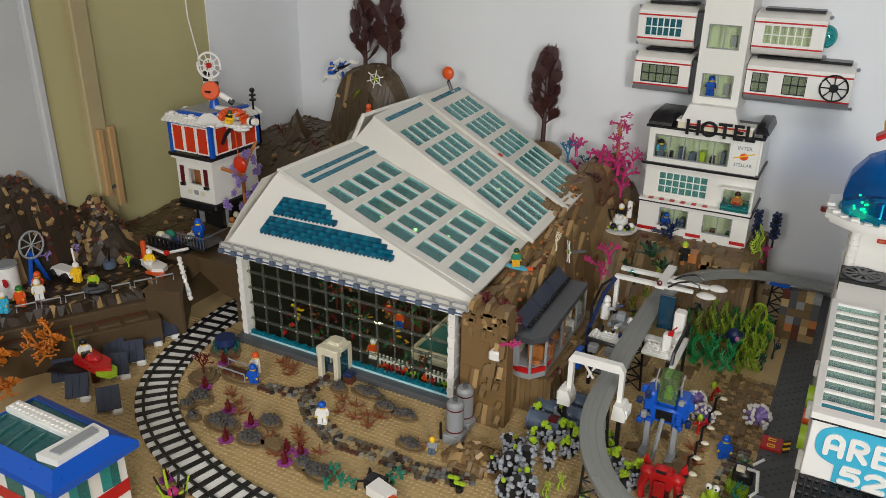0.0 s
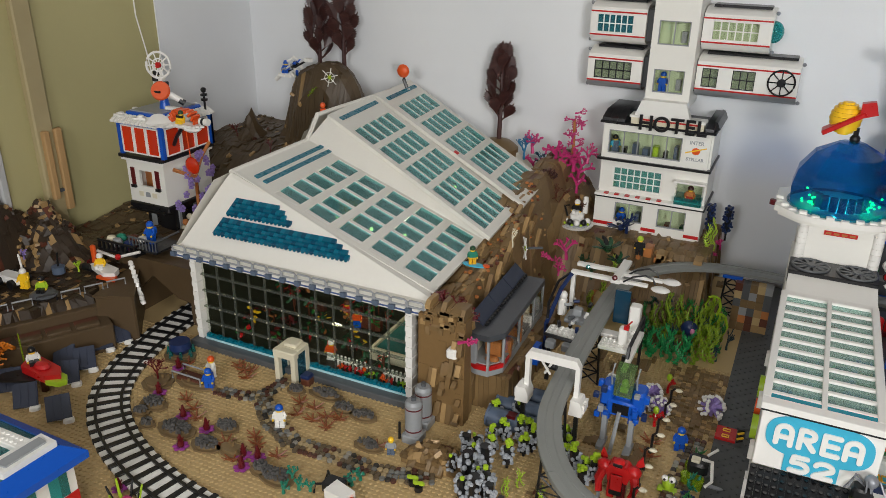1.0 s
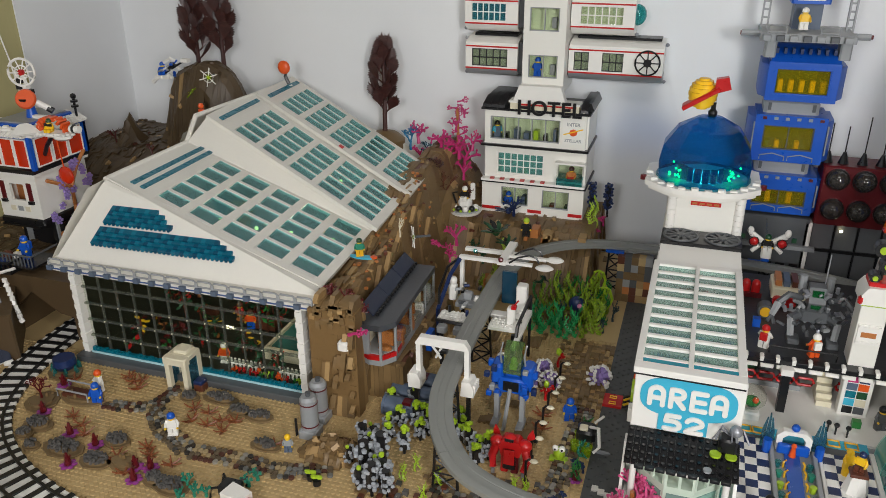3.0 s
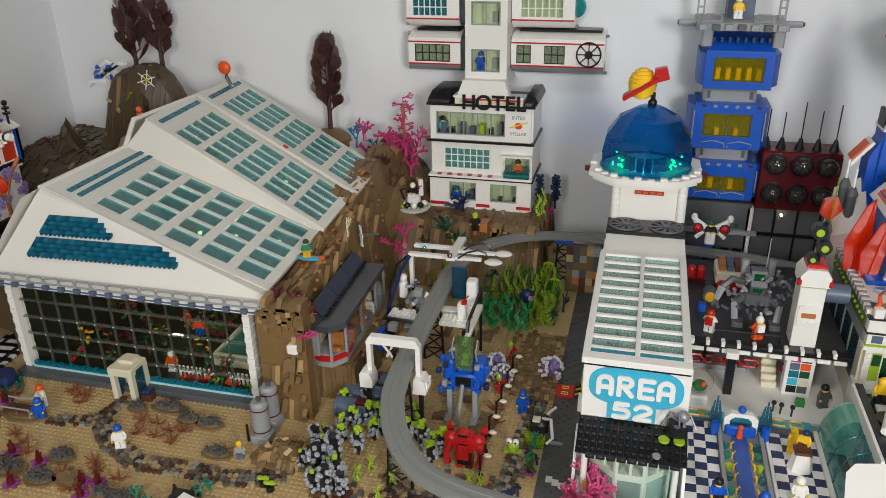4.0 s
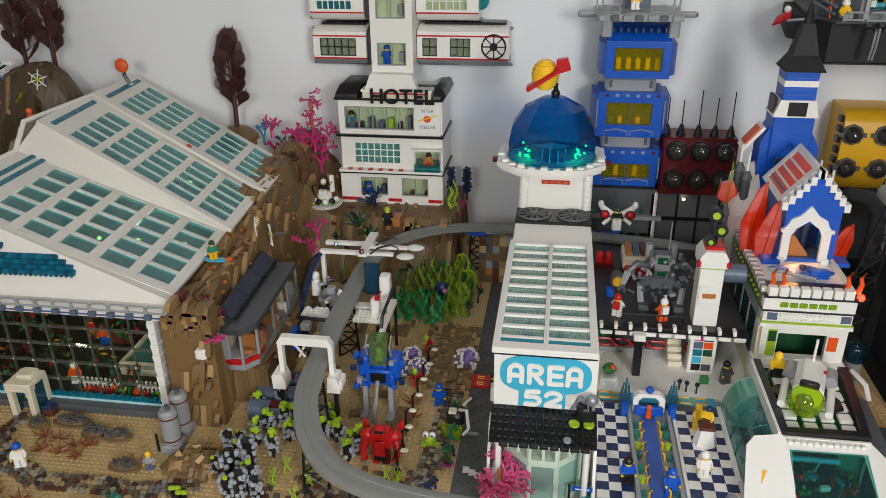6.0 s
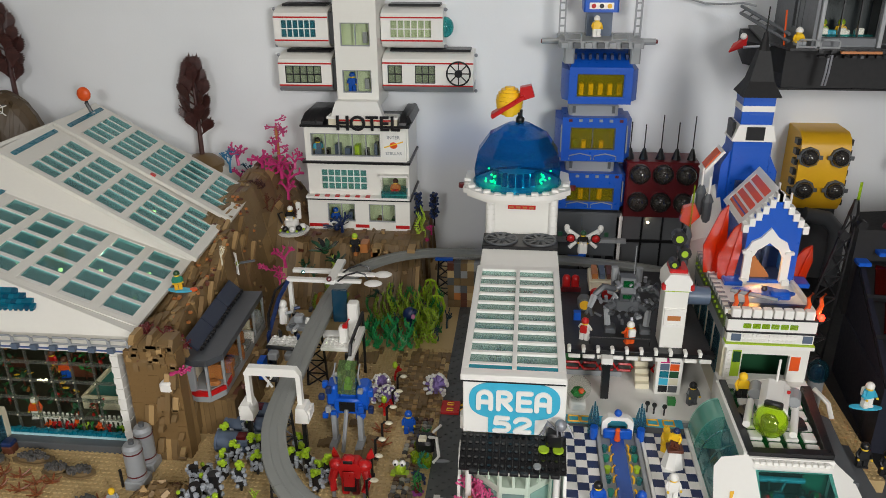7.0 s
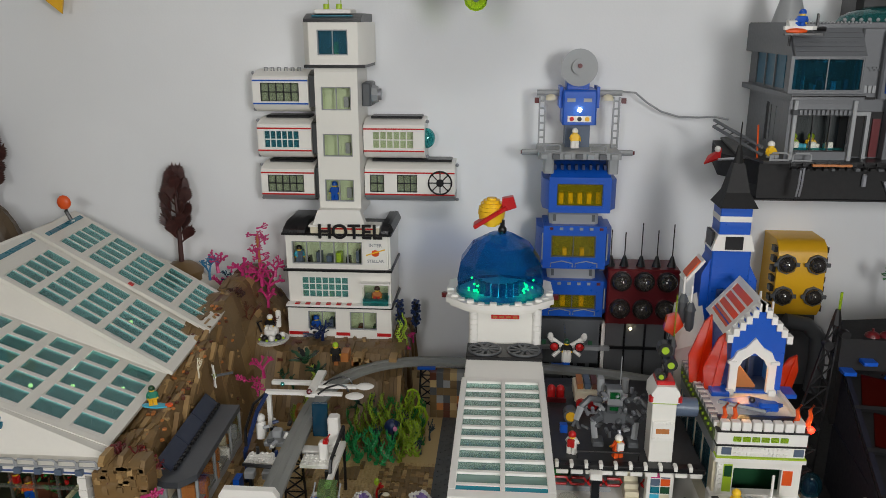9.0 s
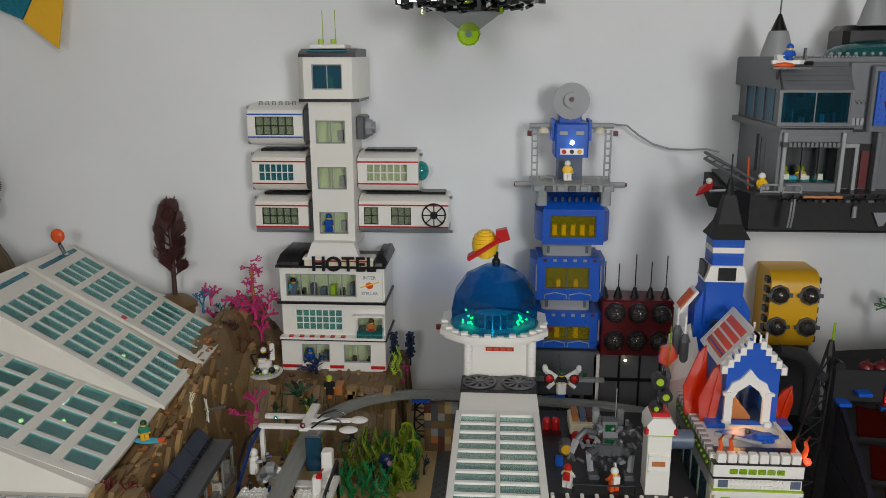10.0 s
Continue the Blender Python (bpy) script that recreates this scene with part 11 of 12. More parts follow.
part("frame", mm, BLACK, lat)
part("cap", MB().cyl(m1.x, MY, 0.314, 0.009, 0.024, 8, r2=0.004), BLACK, lat)
part("rod", MB().cyl(m1.x + 0.002, MY, 0.336, 0.0022, 0.03, 6), C_LIME, lat)
for dx, z in ((-0.012, 0.282), (0.012, 0.300)):
    part("lamp", MB().cyl(m1.x + dx, MY - 0.014, z, 0.0075, 0.012, 10, "y"), BLACK, lat)
surf = thing("hover_board", (0.615, 1.01, 0.1), "light blue hover board on a clear stand", "board")
part("board", MB().ball(0.615, 1.01, 0.10, 0.026, 0.008, 0.002, 14, 3), AZURE, surf)
part("stand", MB().cyl(0.615, 1.012, 0.02, 0.003, 0.079, 6), C_CLEAR, surf)
toy_figure(0.615, 1.01, 0.102, 20, AZURE, WHITE_P, WHITE_P, "white and light blue toy astronaut riding the board", pack=WHITE_P)
teald = thing("teal_pod", (0.59, 1.11, 0.03), "dark teal dome pod with silver arms behind the shop", "pod")
part("dome", MB().ball(0.592, 1.13, 0.082, 0.017, 0.016, 0.022, 12, 6), C_DEEP, teald)
part("dome_core", MB().ball(0.592, 1.132, 0.078, 0.012, 0.011, 0.016, 10, 5), NAVY, teald)
part("base", MB().cyl(0.592, 1.13, 0.02, 0.012, 0.05, 10), GREY, teald)
part("arm", MB().tube([(0.585, 1.115, 0.06), (0.60, 1.09, 0.05), (0.605, 1.08, 0.03)], 0.004, 6), WHITE_P, teald)
for x, y in ((0.60, 0.955), (0.625, 0.94)):
    toy_figure(x, y, 0.04, 0, BLACK, BLACK, BLACK, "black toy figure beside the dark fortress")
part("east_walk", box(0.565, 0.85, 0.02, 0.60, 1.0, 0.04), DGREY, yard)
# winged figure flying over the monorail
fly = thing("jet_flyer", (0.24, 1.44, 0.165), "white and red winged jet pack flyer on a clear rod", "vehicle")
part("rod", MB().tube([(0.24, 1.45, 0.165), (0.245, 1.574, 0.165)], 0.002, 6), C_CLEAR, fly)
for s in (-1, 1):
    part("booster", MB().ball(0.24 + s * 0.024, 1.438, 0.170, 0.009, n=10, m=6), RED, fly)
    part("booster_ring", MB().cyl(0.24 + s * 0.024, 1.434, 0.170, 0.0095, 0.004, 10, "y"), BLACK, fly)
    part("wing", MB().tube([(0.24 + s * 0.008, 1.445, 0.168), (0.24 + s * 0.030, 1.44, 0.184)], 0.005, 6, r2=0.006), WHITE_P, fly)
    part("wing_tip", MB().ball(0.24 + s * 0.032, 1.438, 0.190, 0.006, 0.006, 0.008, 8, 5), WHITE_P, fly)
    part("green_flag", box(0.24 + s * 0.040, 1.442, 0.172, 0.24 + s * 0.048, 1.446, 0.180), DGREEN, fly)
part("keel", MB().box(0.231, 1.43, 0.140, 0.249, 1.445, 0.158, c=0.003), WHITE_P, fly)
part("keel_tip", box(0.233, 1.432, 0.134, 0.247, 1.443, 0.140, c=0.002), BLUE, fly)
part("side_jet", MB().tube([(0.226, 1.438, 0.162), (0.214, 1.436, 0.150)], 0.004, 6).tube([(0.254, 1.438, 0.162), (0.266, 1.436, 0.152)], 0.004, 6), WHITE_P, fly)
toy_figure(0.24, 1.440, 0.156, 0, BLACK, WHITE_P, DGREEN, "black and white toy flyer with a dark green helmet", pack=RED, sit=True)
# wing of a plant by the east wall
ep = thing("wall_plant", (0.92, 1.6, 0.26), "green feathery plant near the fortress roof", "plant")
for k in range(6):
    ob = part("frond", coral_mesh(300 + k, 0.05, 1.0, 3, 0.002), GREEN, ep, local=True)
    ob.matrix_basis = pose(0, 0, 0, 55, 0, k * 60)
part("stem", MB().cyl(0.92, 1.6, 0.0, 0.004, 0.26, 6), BROWN, ep)

# ---------- control tower on the west rock ----------
ct = thing("control_tower", (-1.16, 1.19, 0.112), "white and blue control tower with orange windows", "tower")
X0, X1, Y0, Y1 = -1.212, -1.112, 1.12, 1.255
part("base", MB().prism([(X0 + 0.02, Y0 + 0.02), (X1 - 0.005, Y0 + 0.02), (X1 - 0.005, Y1), (X0 + 0.02, Y1)], "z", 0.110, 0.160), BLACK, ct)
part("base_door", box(X0 + 0.03, Y0 + 0.0185, 0.112, X0 + 0.044, Y0 + 0.02, 0.152), GREY, ct)
part("base_window", box(X1 - 0.005, Y0 + 0.05, 0.115, X1 - 0.003, Y0 + 0.11, 0.15), C_CLEAR, ct)
for k in range(3):
    part("kiosk_post", box(X1 - 0.006, Y0 + 0.03 + k * 0.045, 0.112, X1 - 0.001, Y0 + 0.036 + k * 0.045, 0.16), GREY, ct)
for k, m in enumerate((NOUGAT, CREAM, ORANGE, NOUGAT, YELLOW)):
    part("kiosk_item", MB().ball(X1 + 0.002, Y0 + 0.04 + k * 0.014, 0.126 + 0.008 * (k % 2), 0.007, n=8, m=5), m, ct)
part("corbel", MB().prism([(Y0 + 0.02, 0.150), (Y0 + 0.02, 0.160), (Y0 - 0.012, 0.160), (Y0 - 0.010, 0.156), (Y0 + 0.006, 0.152)], "x", X0 + 0.004, X1 - 0.002), BLACK, ct)
part("counter", box(X1 - 0.004, Y0 + 0.03, 0.112, X1 + 0.01, Y0 + 0.09, 0.12, c=0.001), CREAM, ct)
part("skirt", box(X0 - 0.004, Y0 - 0.004, 0.160, X1 + 0.004, Y1 + 0.004, 0.172, c=0.003), BLACK, ct)
mid = wall_with_holes(X0, X1, Y0, 0.172, 0.262, [(X0 + 0.032, 0.208, X0 + 0.066, 0.242)], 0.006)
part("mid_wall", mid, WHITE, ct)
part("mid_side", box(X1 - 0.006, Y0 + 0.006, 0.172, X1, Y1, 0.262), WHITE, ct)
part("mid_side", box(X0, Y0 + 0.006, 0.172, X0 + 0.006, Y1, 0.262), WHITE, ct)
part("mid_back", box(X0 + 0.006, Y1 - 0.006, 0.172, X1 - 0.006, Y1, 0.262), CREAM, ct)
part("mid_inner", box(X0 + 0.006, Y0 + 0.04, 0.172, X1 - 0.006, Y0 + 0.043, 0.262), NOUGAT, ct)
for x in (X0 + 0.010, X0 + 0.076):
    part("shutter", box(x, Y0 - 0.002, 0.210, x + 0.010, Y0, 0.246), WINE, ct)
    part("flower_box", box(x - 0.001, Y0 - 0.005, 0.203, x + 0.011, Y0, 0.209), BLACK, ct)
for k in range(3):
    part("low_window", box(X0 + 0.025 + k * 0.018, Y0 - 0.001, 0.186, X0 + 0.037 + k * 0.018, Y0, 0.196), GREY if k == 1 else CREAM, ct)
part("mid_band", box(X0 - 0.007, Y0 - 0.007, 0.262, X1 + 0.006, Y1 + 0.006, 0.268, c=0.001), WHITE_P, ct)
part("black_band", box(X0 - 0.010, Y0 - 0.010, 0.268, X1 + 0.009, Y1 + 0.008, 0.275, c=0.001), BLACK, ct)
TX0_, TX1_, TY0_, TY1_ = X0 - 0.006, X1 + 0.012, Y0 - 0.006, Y1 + 0.008
part("cab_back", box(TX0_, TY1_ - 0.006, 0.275, TX1_, TY1_, 0.338), BLUE, ct)
for x, y in ((TX0_, TY0_), (TX1_ - 0.008, TY0_), (TX0_, TY1_ - 0.008), (TX1_ - 0.008, TY1_ - 0.008)):
    part("cab_corner", box(x, y, 0.275, x + 0.008, y + 0.008, 0.338), BLUE, ct)
for k in range(3):
    a = TX0_ + 0.010 + k * 0.0335
    w = part("cab_window", MB().box(a, TY0_, 0.279, a + 0.0025, TY0_ + 0.005, 0.336).box(a + 0.029, TY0_, 0.279, a + 0.0315, TY0_ + 0.005, 0.336).box(a + 0.0025, TY0_, 0.279, a + 0.029, TY0_ + 0.005, 0.2815).box(a + 0.0025, TY0_, 0.3335, a + 0.029, TY0_ + 0.005, 0.336), WHITE_P, ct)
    pane(part("pane", box(a + 0.0025, TY0_ + 0.0015, 0.2815, a + 0.029, TY0_ + 0.003, 0.3335), C_ORANGE, w))
    b = TY0_ + 0.012 + k * 0.042
    w = part("cab_window", MB().box(TX1_ - 0.005, b, 0.279, TX1_, b + 0.0025, 0.336).box(TX1_ - 0.005, b + 0.036, 0.279, TX1_, b + 0.0385, 0.336).box(TX1_ - 0.005, b + 0.0025, 0.279, TX1_, b + 0.036, 0.2815).box(TX1_ - 0.005, b + 0.0025, 0.3335, TX1_, b + 0.036, 0.336), WHITE_P, ct)
    pane(part("pane", box(TX1_ - 0.003, b + 0.0025, 0.2815, TX1_ - 0.0015, b + 0.036, 0.3335), C_ORANGE, w))
part("cab_core", box(TX0_ + 0.03, TY0_ + 0.05, 0.275, TX1_ - 0.04, TY1_ - 0.02, 0.325), WINE, ct)
part("cab_top", box(TX0_ - 0.002, TY0_ - 0.002, 0.338, TX1_ + 0.002, TY1_ + 0.002, 0.345, c=0.001), BLUE, ct)
part("roof", box(TX0_ + 0.014, TY0_ + 0.014, 0.345, TX1_ - 0.014, TY1_ - 0.014, 0.360, c=0.002), BLUE, ct)
part("roof_pad", box(TX0_ + 0.022, TY0_ + 0.022, 0.360, TX1_ - 0.022, TY1_ - 0.022, 0.3625), GREY, ct)
for k in range(11):
    x = TX0_ - 0.003 + k * 0.0112
    part("roof_tooth", MB().prism([(TY0_ - 0.012, 0.342), (TY0_ - 0.012, 0.3455), (TY0_ + 0.008, 0.3565), (TY0_ + 0.008, 0.343)], "x", x, x + 0.0088), WHITE_P, ct)
for k in range(12):
    y = TY0_ - 0.003 + k * 0.0125
    part("roof_tooth", MB().prism([(TX1_ + 0.012, 0.342), (TX1_ + 0.012, 0.3455), (TX1_ - 0.008, 0.3565), (TX1_ - 0.008, 0.343)], "y", y, y + 0.0098), WHITE_P, ct)
WX, WY, WZ = -1.160, 1.19, 0.446
wheel = part("radar_wheel", MB().tube([(WX + 0.018 * math.cos(a), WY + 0.014 * math.cos(a), WZ + 0.026 * math.sin(a)) for a in np.linspace(0, 2 * math.pi, 25)], 0.0026, 6), WHITE_P, ct, "white spoked radar wheel")
part("inner_ring", MB().tube([(WX + 0.009 * math.cos(a), WY + 0.007 * math.cos(a), WZ + 0.013 * math.sin(a)) for a in np.linspace(0, 2 * math.pi, 17)], 0.0016, 5), WHITE_P, wheel)
for k in range(5):
    t = k * math.pi / 5
    part("spoke", MB().tube([(WX - 0.018 * math.cos(t), WY - 0.014 * math.cos(t), WZ - 0.026 * math.sin(t)), (WX + 0.018 * math.cos(t), WY + 0.014 * math.cos(t), WZ + 0.026 * math.sin(t))], 0.0014, 4), WHITE_P, wheel)
part("hub", MB().cyl(WX, WY - 0.004, WZ, 0.006, 0.006, 10, "y"), RED, wheel)
part("mast", MB().tube([(-1.168, 1.205, 0.359), (-1.170, 1.205, 0.405), (-1.166, 1.198, 0.438)], 0.004, 6), WHITE_P, ct)
part("mast_fin", MB().slab((-1.186, 1.198, 0.398), (-1.180, 1.196, 0.398), (-1.182, 1.2, 0.444), (-1.188, 1.2, 0.444), 0.003), WHITE_P, ct)
for x, z, m in ((-1.172, 0.424, BLACK), (-1.160, 0.412, WHITE_P), (-1.176, 0.412, BLACK), (-1.152, 0.404, BLACK)):
    part("mast_clip", box(x - 0.005, 1.188, z, x + 0.005, 1.20, z + 0.009, c=0.001), m, ct)
dm = MB()
dm.at = pose(-1.141, 1.168, 0.400, 70, 0, 28)
dm.cyl(0, 0, 0, 0.0195, 0.005, 20, r2=0.017)
part("dish", dm, ORANGE, ct, "orange dish")
part("dish_arm", box(-1.150, 1.158, 0.397, -1.136, 1.163, 0.401), BLACK, ct)
part("dish_foot", MB().cyl(-1.146, 1.18, 0.359, 0.012, 0.026, 10, r2=0.007), BLUE, ct)
part("side_jet", MB().tube([(-1.128, 1.18, 0.392), (-1.108, 1.19, 0.378)], 0.006, 8).box(-1.132, 1.165, 0.364, -1.100, 1.175, 0.370, c=0.001), WHITE_P, ct)
part("side_jet_tip", MB().tube([(-1.112, 1.188, 0.380), (-1.104, 1.192, 0.374)], 0.0066, 8), BLACK, ct)
corner = MB()
corner.at = pose(-1.100, 1.112, 0.356, 30, 0, 45)
corner.prism([(-0.024, -0.010), (-0.018, -0.014), (0.018, -0.014), (0.024, -0.010), (0.012, 0.010), (0.006, 0.014), (-0.006, 0.014), (-0.012, 0.010)], "z", 0.0, 0.005)
part("corner_wing", corner, WHITE_P, ct, "white wing plate on the roof corner")
part("antenna", MB().cyl(-1.10, 1.245, 0.345, 0.0025, 0.045, 6).cyl(-1.10, 1.245, 0.37, 0.007, 0.004, 8).cyl(-1.10, 1.245, 0.38, 0.007, 0.004, 8).ball(-1.10, 1.245, 0.392, 0.006, n=8, m=4), BLACK, ct)
wing = thing("flying_saddle", (-1.05, 1.14, 0.34), "orange and white winged flyer perched on the tower corner", "vehicle")
part("shell", MB().ball(-1.050, 1.128, 0.350, 0.034, 0.016, 0.007, 16, 5).ball(-1.030, 1.128, 0.346, 0.020, 0.015, 0.008, 12, 5), WHITE_P, wing)
arcm = MB()
for k in range(9):
    a = math.pi * (0.06 + 0.88 * k / 8)
    arcm.at = pose(-1.052 - 0.030 * math.cos(a), 1.134, 0.354 + 0.024 * math.sin(a), 0, -math.degrees(a) + 90, 0)
    arcm.box(-0.006, -0.010, -0.0025, 0.006, 0.010, 0.0025, c=0.001)
part("canopy_arc", arcm, ORANGE, wing, "orange arched shell")
for k in range(22):
    a, rr = k * 2.4, 0.012 + 0.0010 * k
    part("studded_plate", MB().cyl(-1.036 + rr * math.cos(a), 1.124 + 0.45 * rr * math.sin(a), 0.3515, 0.0042, 0.0035, 8), WHITE_P, wing)
part("engine", MB().cyl(-1.010, 1.13, 0.362, 0.007, 0.02, 10, "x"), WHITE_P, wing)
part("engine_ring", MB().cyl(-1.004, 1.13, 0.362, 0.0076, 0.005, 10, "x"), BLACK, wing)
part("nose", MB().tube([(-1.07, 1.12, 0.35), (-1.085, 1.118, 0.344)], 0.006, 8, r2=0.003), WHITE_P, wing)
part("visor", box(-1.060, 1.118, 0.366, -1.044, 1.124, 0.371, c=0.001), BLACK, wing)
part("post", MB().tube([(-1.06, 1.135, 0.345), (-1.085, 1.14, 0.32), (-1.10, 1.145, 0.30)], 0.004, 6), BLACK, wing)
toy_figure(-1.050, 1.122, 0.356, 10, YELLOW, YELLOW, DGREEN, "yellow toy figure riding the winged flyer", sit=True, s=0.85)
vine = thing("blossom_vine", (-1.1, 1.18, 0.17), "nougat vine with lavender blossoms climbing the tower", "plant")
part("stem", MB().tube([(-1.098, 1.19, 0.11), (-1.10, 1.195, 0.18), (-1.096, 1.19, 0.22), (-1.09, 1.16, 0.235), (-1.10, 1.135, 0.25)], 0.0042, 6).tube([(-1.096, 1.19, 0.22), (-1.092, 1.21, 0.26), (-1.09, 1.235, 0.285)], 0.0038, 6), NOUGAT, vine)
q = random.Random(33)
for k in range(26):
    u = q.random()
    bx, by, bz = -1.090 + q.uniform(-0.006, 0.012), 1.185 + q.uniform(-0.06, 0.05), 0.15 + u * 0.13
    bl = MB().ball(bx, by, bz, 0.004, n=7, m=3)
    for j in range(5):
        bl.ball(bx + 0.002, by + 0.0055 * math.cos(j * 1.257), bz + 0.0055 * math.sin(j * 1.257), 0.0034, n=6, m=3)
    part("blossom", bl, LAVENDER, vine)
part("orange_disc", MB().ball(-1.058, 1.145, 0.262, 0.018, 0.007, 0.018, 14, 6), C_ORANGE, vine)
part("disc_thread", MB().tube([(-1.062, 1.147, 0.278), (-1.066, 1.147, 0.335)], 0.0012, 5), ORANGE, vine)
# balcony with a blue figure
bal = thing("balcony", (-1.07, 1.02, 0.13), "black grated balcony before the control tower", "balcony")
part("floor", box(-1.10, 0.995, 0.130, -1.03, 1.06, 0.134), BLACK, bal)
for k in range(9):
    part("bar", MB().cyl(-1.098 + k * 0.0083, 0.997, 0.134, 0.0013, 0.020, 5), DGREY, bal)
part("rail", MB().tube([(-1.10, 0.997, 0.155), (-1.031, 0.997, 0.155), (-1.031, 1.06, 0.155)], 0.002, 6), DGREY, bal)
toy_figure(-1.075, 1.03, 0.134, 0, BLUE, BLUE, BLUE, "blue toy astronaut on the balcony", pack=BLUE, s=1.15)
pad = thing("cargo_tray", (-1.13, 0.985, 0.13), "black tray of cargo on the rock edge", "tray")
part("tray", MB().box(-1.172, 0.985, 0.118, -1.075, 1.045, 0.123, c=0.001), BLACK, pad)
for k in range(9):
    part("post", box(-1.172 + k * 0.0116, 0.985, 0.123, -1.168 + k * 0.0116, 0.989, 0.140), BLACK, pad)
part("rim", MB().tube([(-1.172, 0.986, 0.140), (-1.076, 0.986, 0.140), (-1.076, 1.044, 0.140)], 0.0024, 6), BLACK, pad)
for x, y, m in ((-1.145, 1.02, SEAGREEN), (-1.12, 1.028, BROWN), (-1.105, 1.0, NAVY), (-1.135, 1.0, GREY), (-1.155, 1.005, CREAM), (-1.098, 1.03, WHITE_P)):
    part("cargo", MB().ball(x, y, 0.134, 0.012, 0.010, 0.011, 8, 4), m, pad)
part("white_bar", MB().tube([(-1.165, 0.975, 0.120), (-1.115, 0.975, 0.116), (-1.062, 0.985, 0.134)], 0.003, 6), WHITE_P, pad)
part("red_cap", MB().ball(-1.105, 0.970, 0.121, 0.006, n=8, m=4), RED, pad)
part("prop", box(-1.13, 1.0, 0.0, -1.10, 1.03, 0.118), TIERM, pad)
jet = thing("sky_jet", (-1.12, 0.95, 0.09), "white and orange sky jet flying before the rock", "vehicle")
part("hull", MB().prism([(-1.155, 0.945), (-1.10, 0.925), (-1.08, 0.935), (-1.09, 0.955), (-1.145, 0.965)], "z", 0.096, 0.106), WHITE_P, jet)
part("nose", MB().prism([(-1.115, 0.922), (-1.072, 0.925), (-1.08, 0.94), (-1.11, 0.94)], "z", 0.093, 0.099), ORANGE, jet)
part("tail", box(-1.165, 0.958, 0.1, -1.155, 0.966, 0.138, c=0.002), ORANGE, jet)
part("engine", MB().cyl(-1.17, 0.945, 0.098, 0.008, 0.02, 10, "x"), BLACK, jet)
part("arm", MB().tube([(-1.13, 0.96, 0.1), (-1.13, 1.02, 0.09)], 0.003, 6), C_CLEAR, jet)
toy_figure(-1.125, 0.945, 0.106, 30, YELLOW, WHITE_P, WHITE_P, "yellow toy figure piloting the sky jet", sit=True)
for k in range(10):
    solo("chain_link", MB().box(-0.004, -0.003, -0.004, 0.004, 0.003, 0.004, c=0.001), WHITE_P, "white chain link hanging before the rock", "chain", "chain links", at=pose(-1.027 + 0.0018 * k, 0.93, 0.141 - k * 0.0085, 0, 25 * (k % 2), 25 * k))

# ---------- things on the ledge ----------
LZ = 0.092
toy_figure(-1.20, 0.837, LZ, 20, YELLOW, YELLOW, WHITE_P, "yellow toy figure on the cliff ledge", pack=YELLOW)
toy_figure(-1.197, 0.754, LZ, 60, WHITE_P, WHITE_P, WHITE_P, "white toy astronaut on the cliff ledge", pack=WHITE_P)
toy_figure(-1.201, 0.722, LZ, 30, ORANGE, ORANGE, GREEN, "orange toy figure with green helmet on the ledge", pack=GREEN)
toy_figure(-1.204, 0.692, LZ, 30, AZURE, AZURE, WHITE_P, "light blue toy figure on the cliff ledge", pack=AZURE)
toy_figure(-1.225, 0.775, LZ, 30, ORANGE, ORANGE, ORANGE, "orange toy figure on the cliff ledge")
toy_figure(-1.149, 0.834, LZ + 0.008, 30, LIME, BLACK, BLACK, "black and lime toy figure on a dark rock", sit=True)
solo("dark_boulder", MB().ball(-1.149, 0.834, LZ, 0.026, 0.024, 0.009, 12, 4), DGREY, "flat dark grey boulder on the ledge", "rock")
barrel = thing("white_barrel", (-1.262, 0.742, LZ), "white upright barrel with a red and black emblem", "barrel")
part("body", MB().cyl(-1.262, 0.742, LZ - 0.01, 0.020, 0.066, 18), WHITE_P, barrel)
part("lid", MB().cyl(-1.262, 0.742, LZ + 0.056, 0.021, 0.004, 18), GREY, barrel)
part("emblem", MB().cyl(-1.2455, 0.7255, LZ + 0.03, 0.008, 0.002, 12, "y"), RED, barrel)
ant = thing("antenna_wheel", (-1.27, 0.80, LZ), "grey spoked antenna wheel on blue legs", "antenna")
ring = part("wheel", MB().tube([(-1.262, 0.80 + 0.024 * math.cos(a), LZ + 0.075 + 0.026 * math.sin(a)) for a in np.linspace(0, 2 * math.pi, 21)], 0.0022, 6), GREY, ant)
for k in range(4):
    t = k * math.pi / 4
    part("spoke", MB().tube([(-1.262, 0.80 - 0.024 * math.cos(t), LZ + 0.075 - 0.026 * math.sin(t)), (-1.262, 0.80 + 0.024 * math.cos(t), LZ + 0.075 + 0.026 * math.sin(t))], 0.0014, 4), GREY, ring)
for y in (0.782, 0.82):
    part("leg", MB().tube([(-1.27, 0.80, LZ + 0.06), (-1.262, y, LZ - 0.005)], 0.004, 6), BLUE, ant)
bug = thing("white_buggy", (-1.235, 0.84, LZ), "white open buggy with dark wheels on the ledge", "vehicle")
part("chassis", box(-1.262, 0.825, LZ + 0.008, -1.205, 0.852, LZ + 0.02, c=0.003), WHITE_P, bug)
for x, y in ((-1.252, 0.822), (-1.216, 0.822), (-1.252, 0.855), (-1.216, 0.855)):
    part("wheel", MB().cyl(x, y - 0.004, LZ + 0.009, 0.009, 0.008, 12, "y"), BLACK, bug)
part("mast", MB().tube([(-1.21, 0.845, LZ + 0.02), (-1.218, 0.848, LZ + 0.06)], 0.002, 6), WHITE_P, bug)
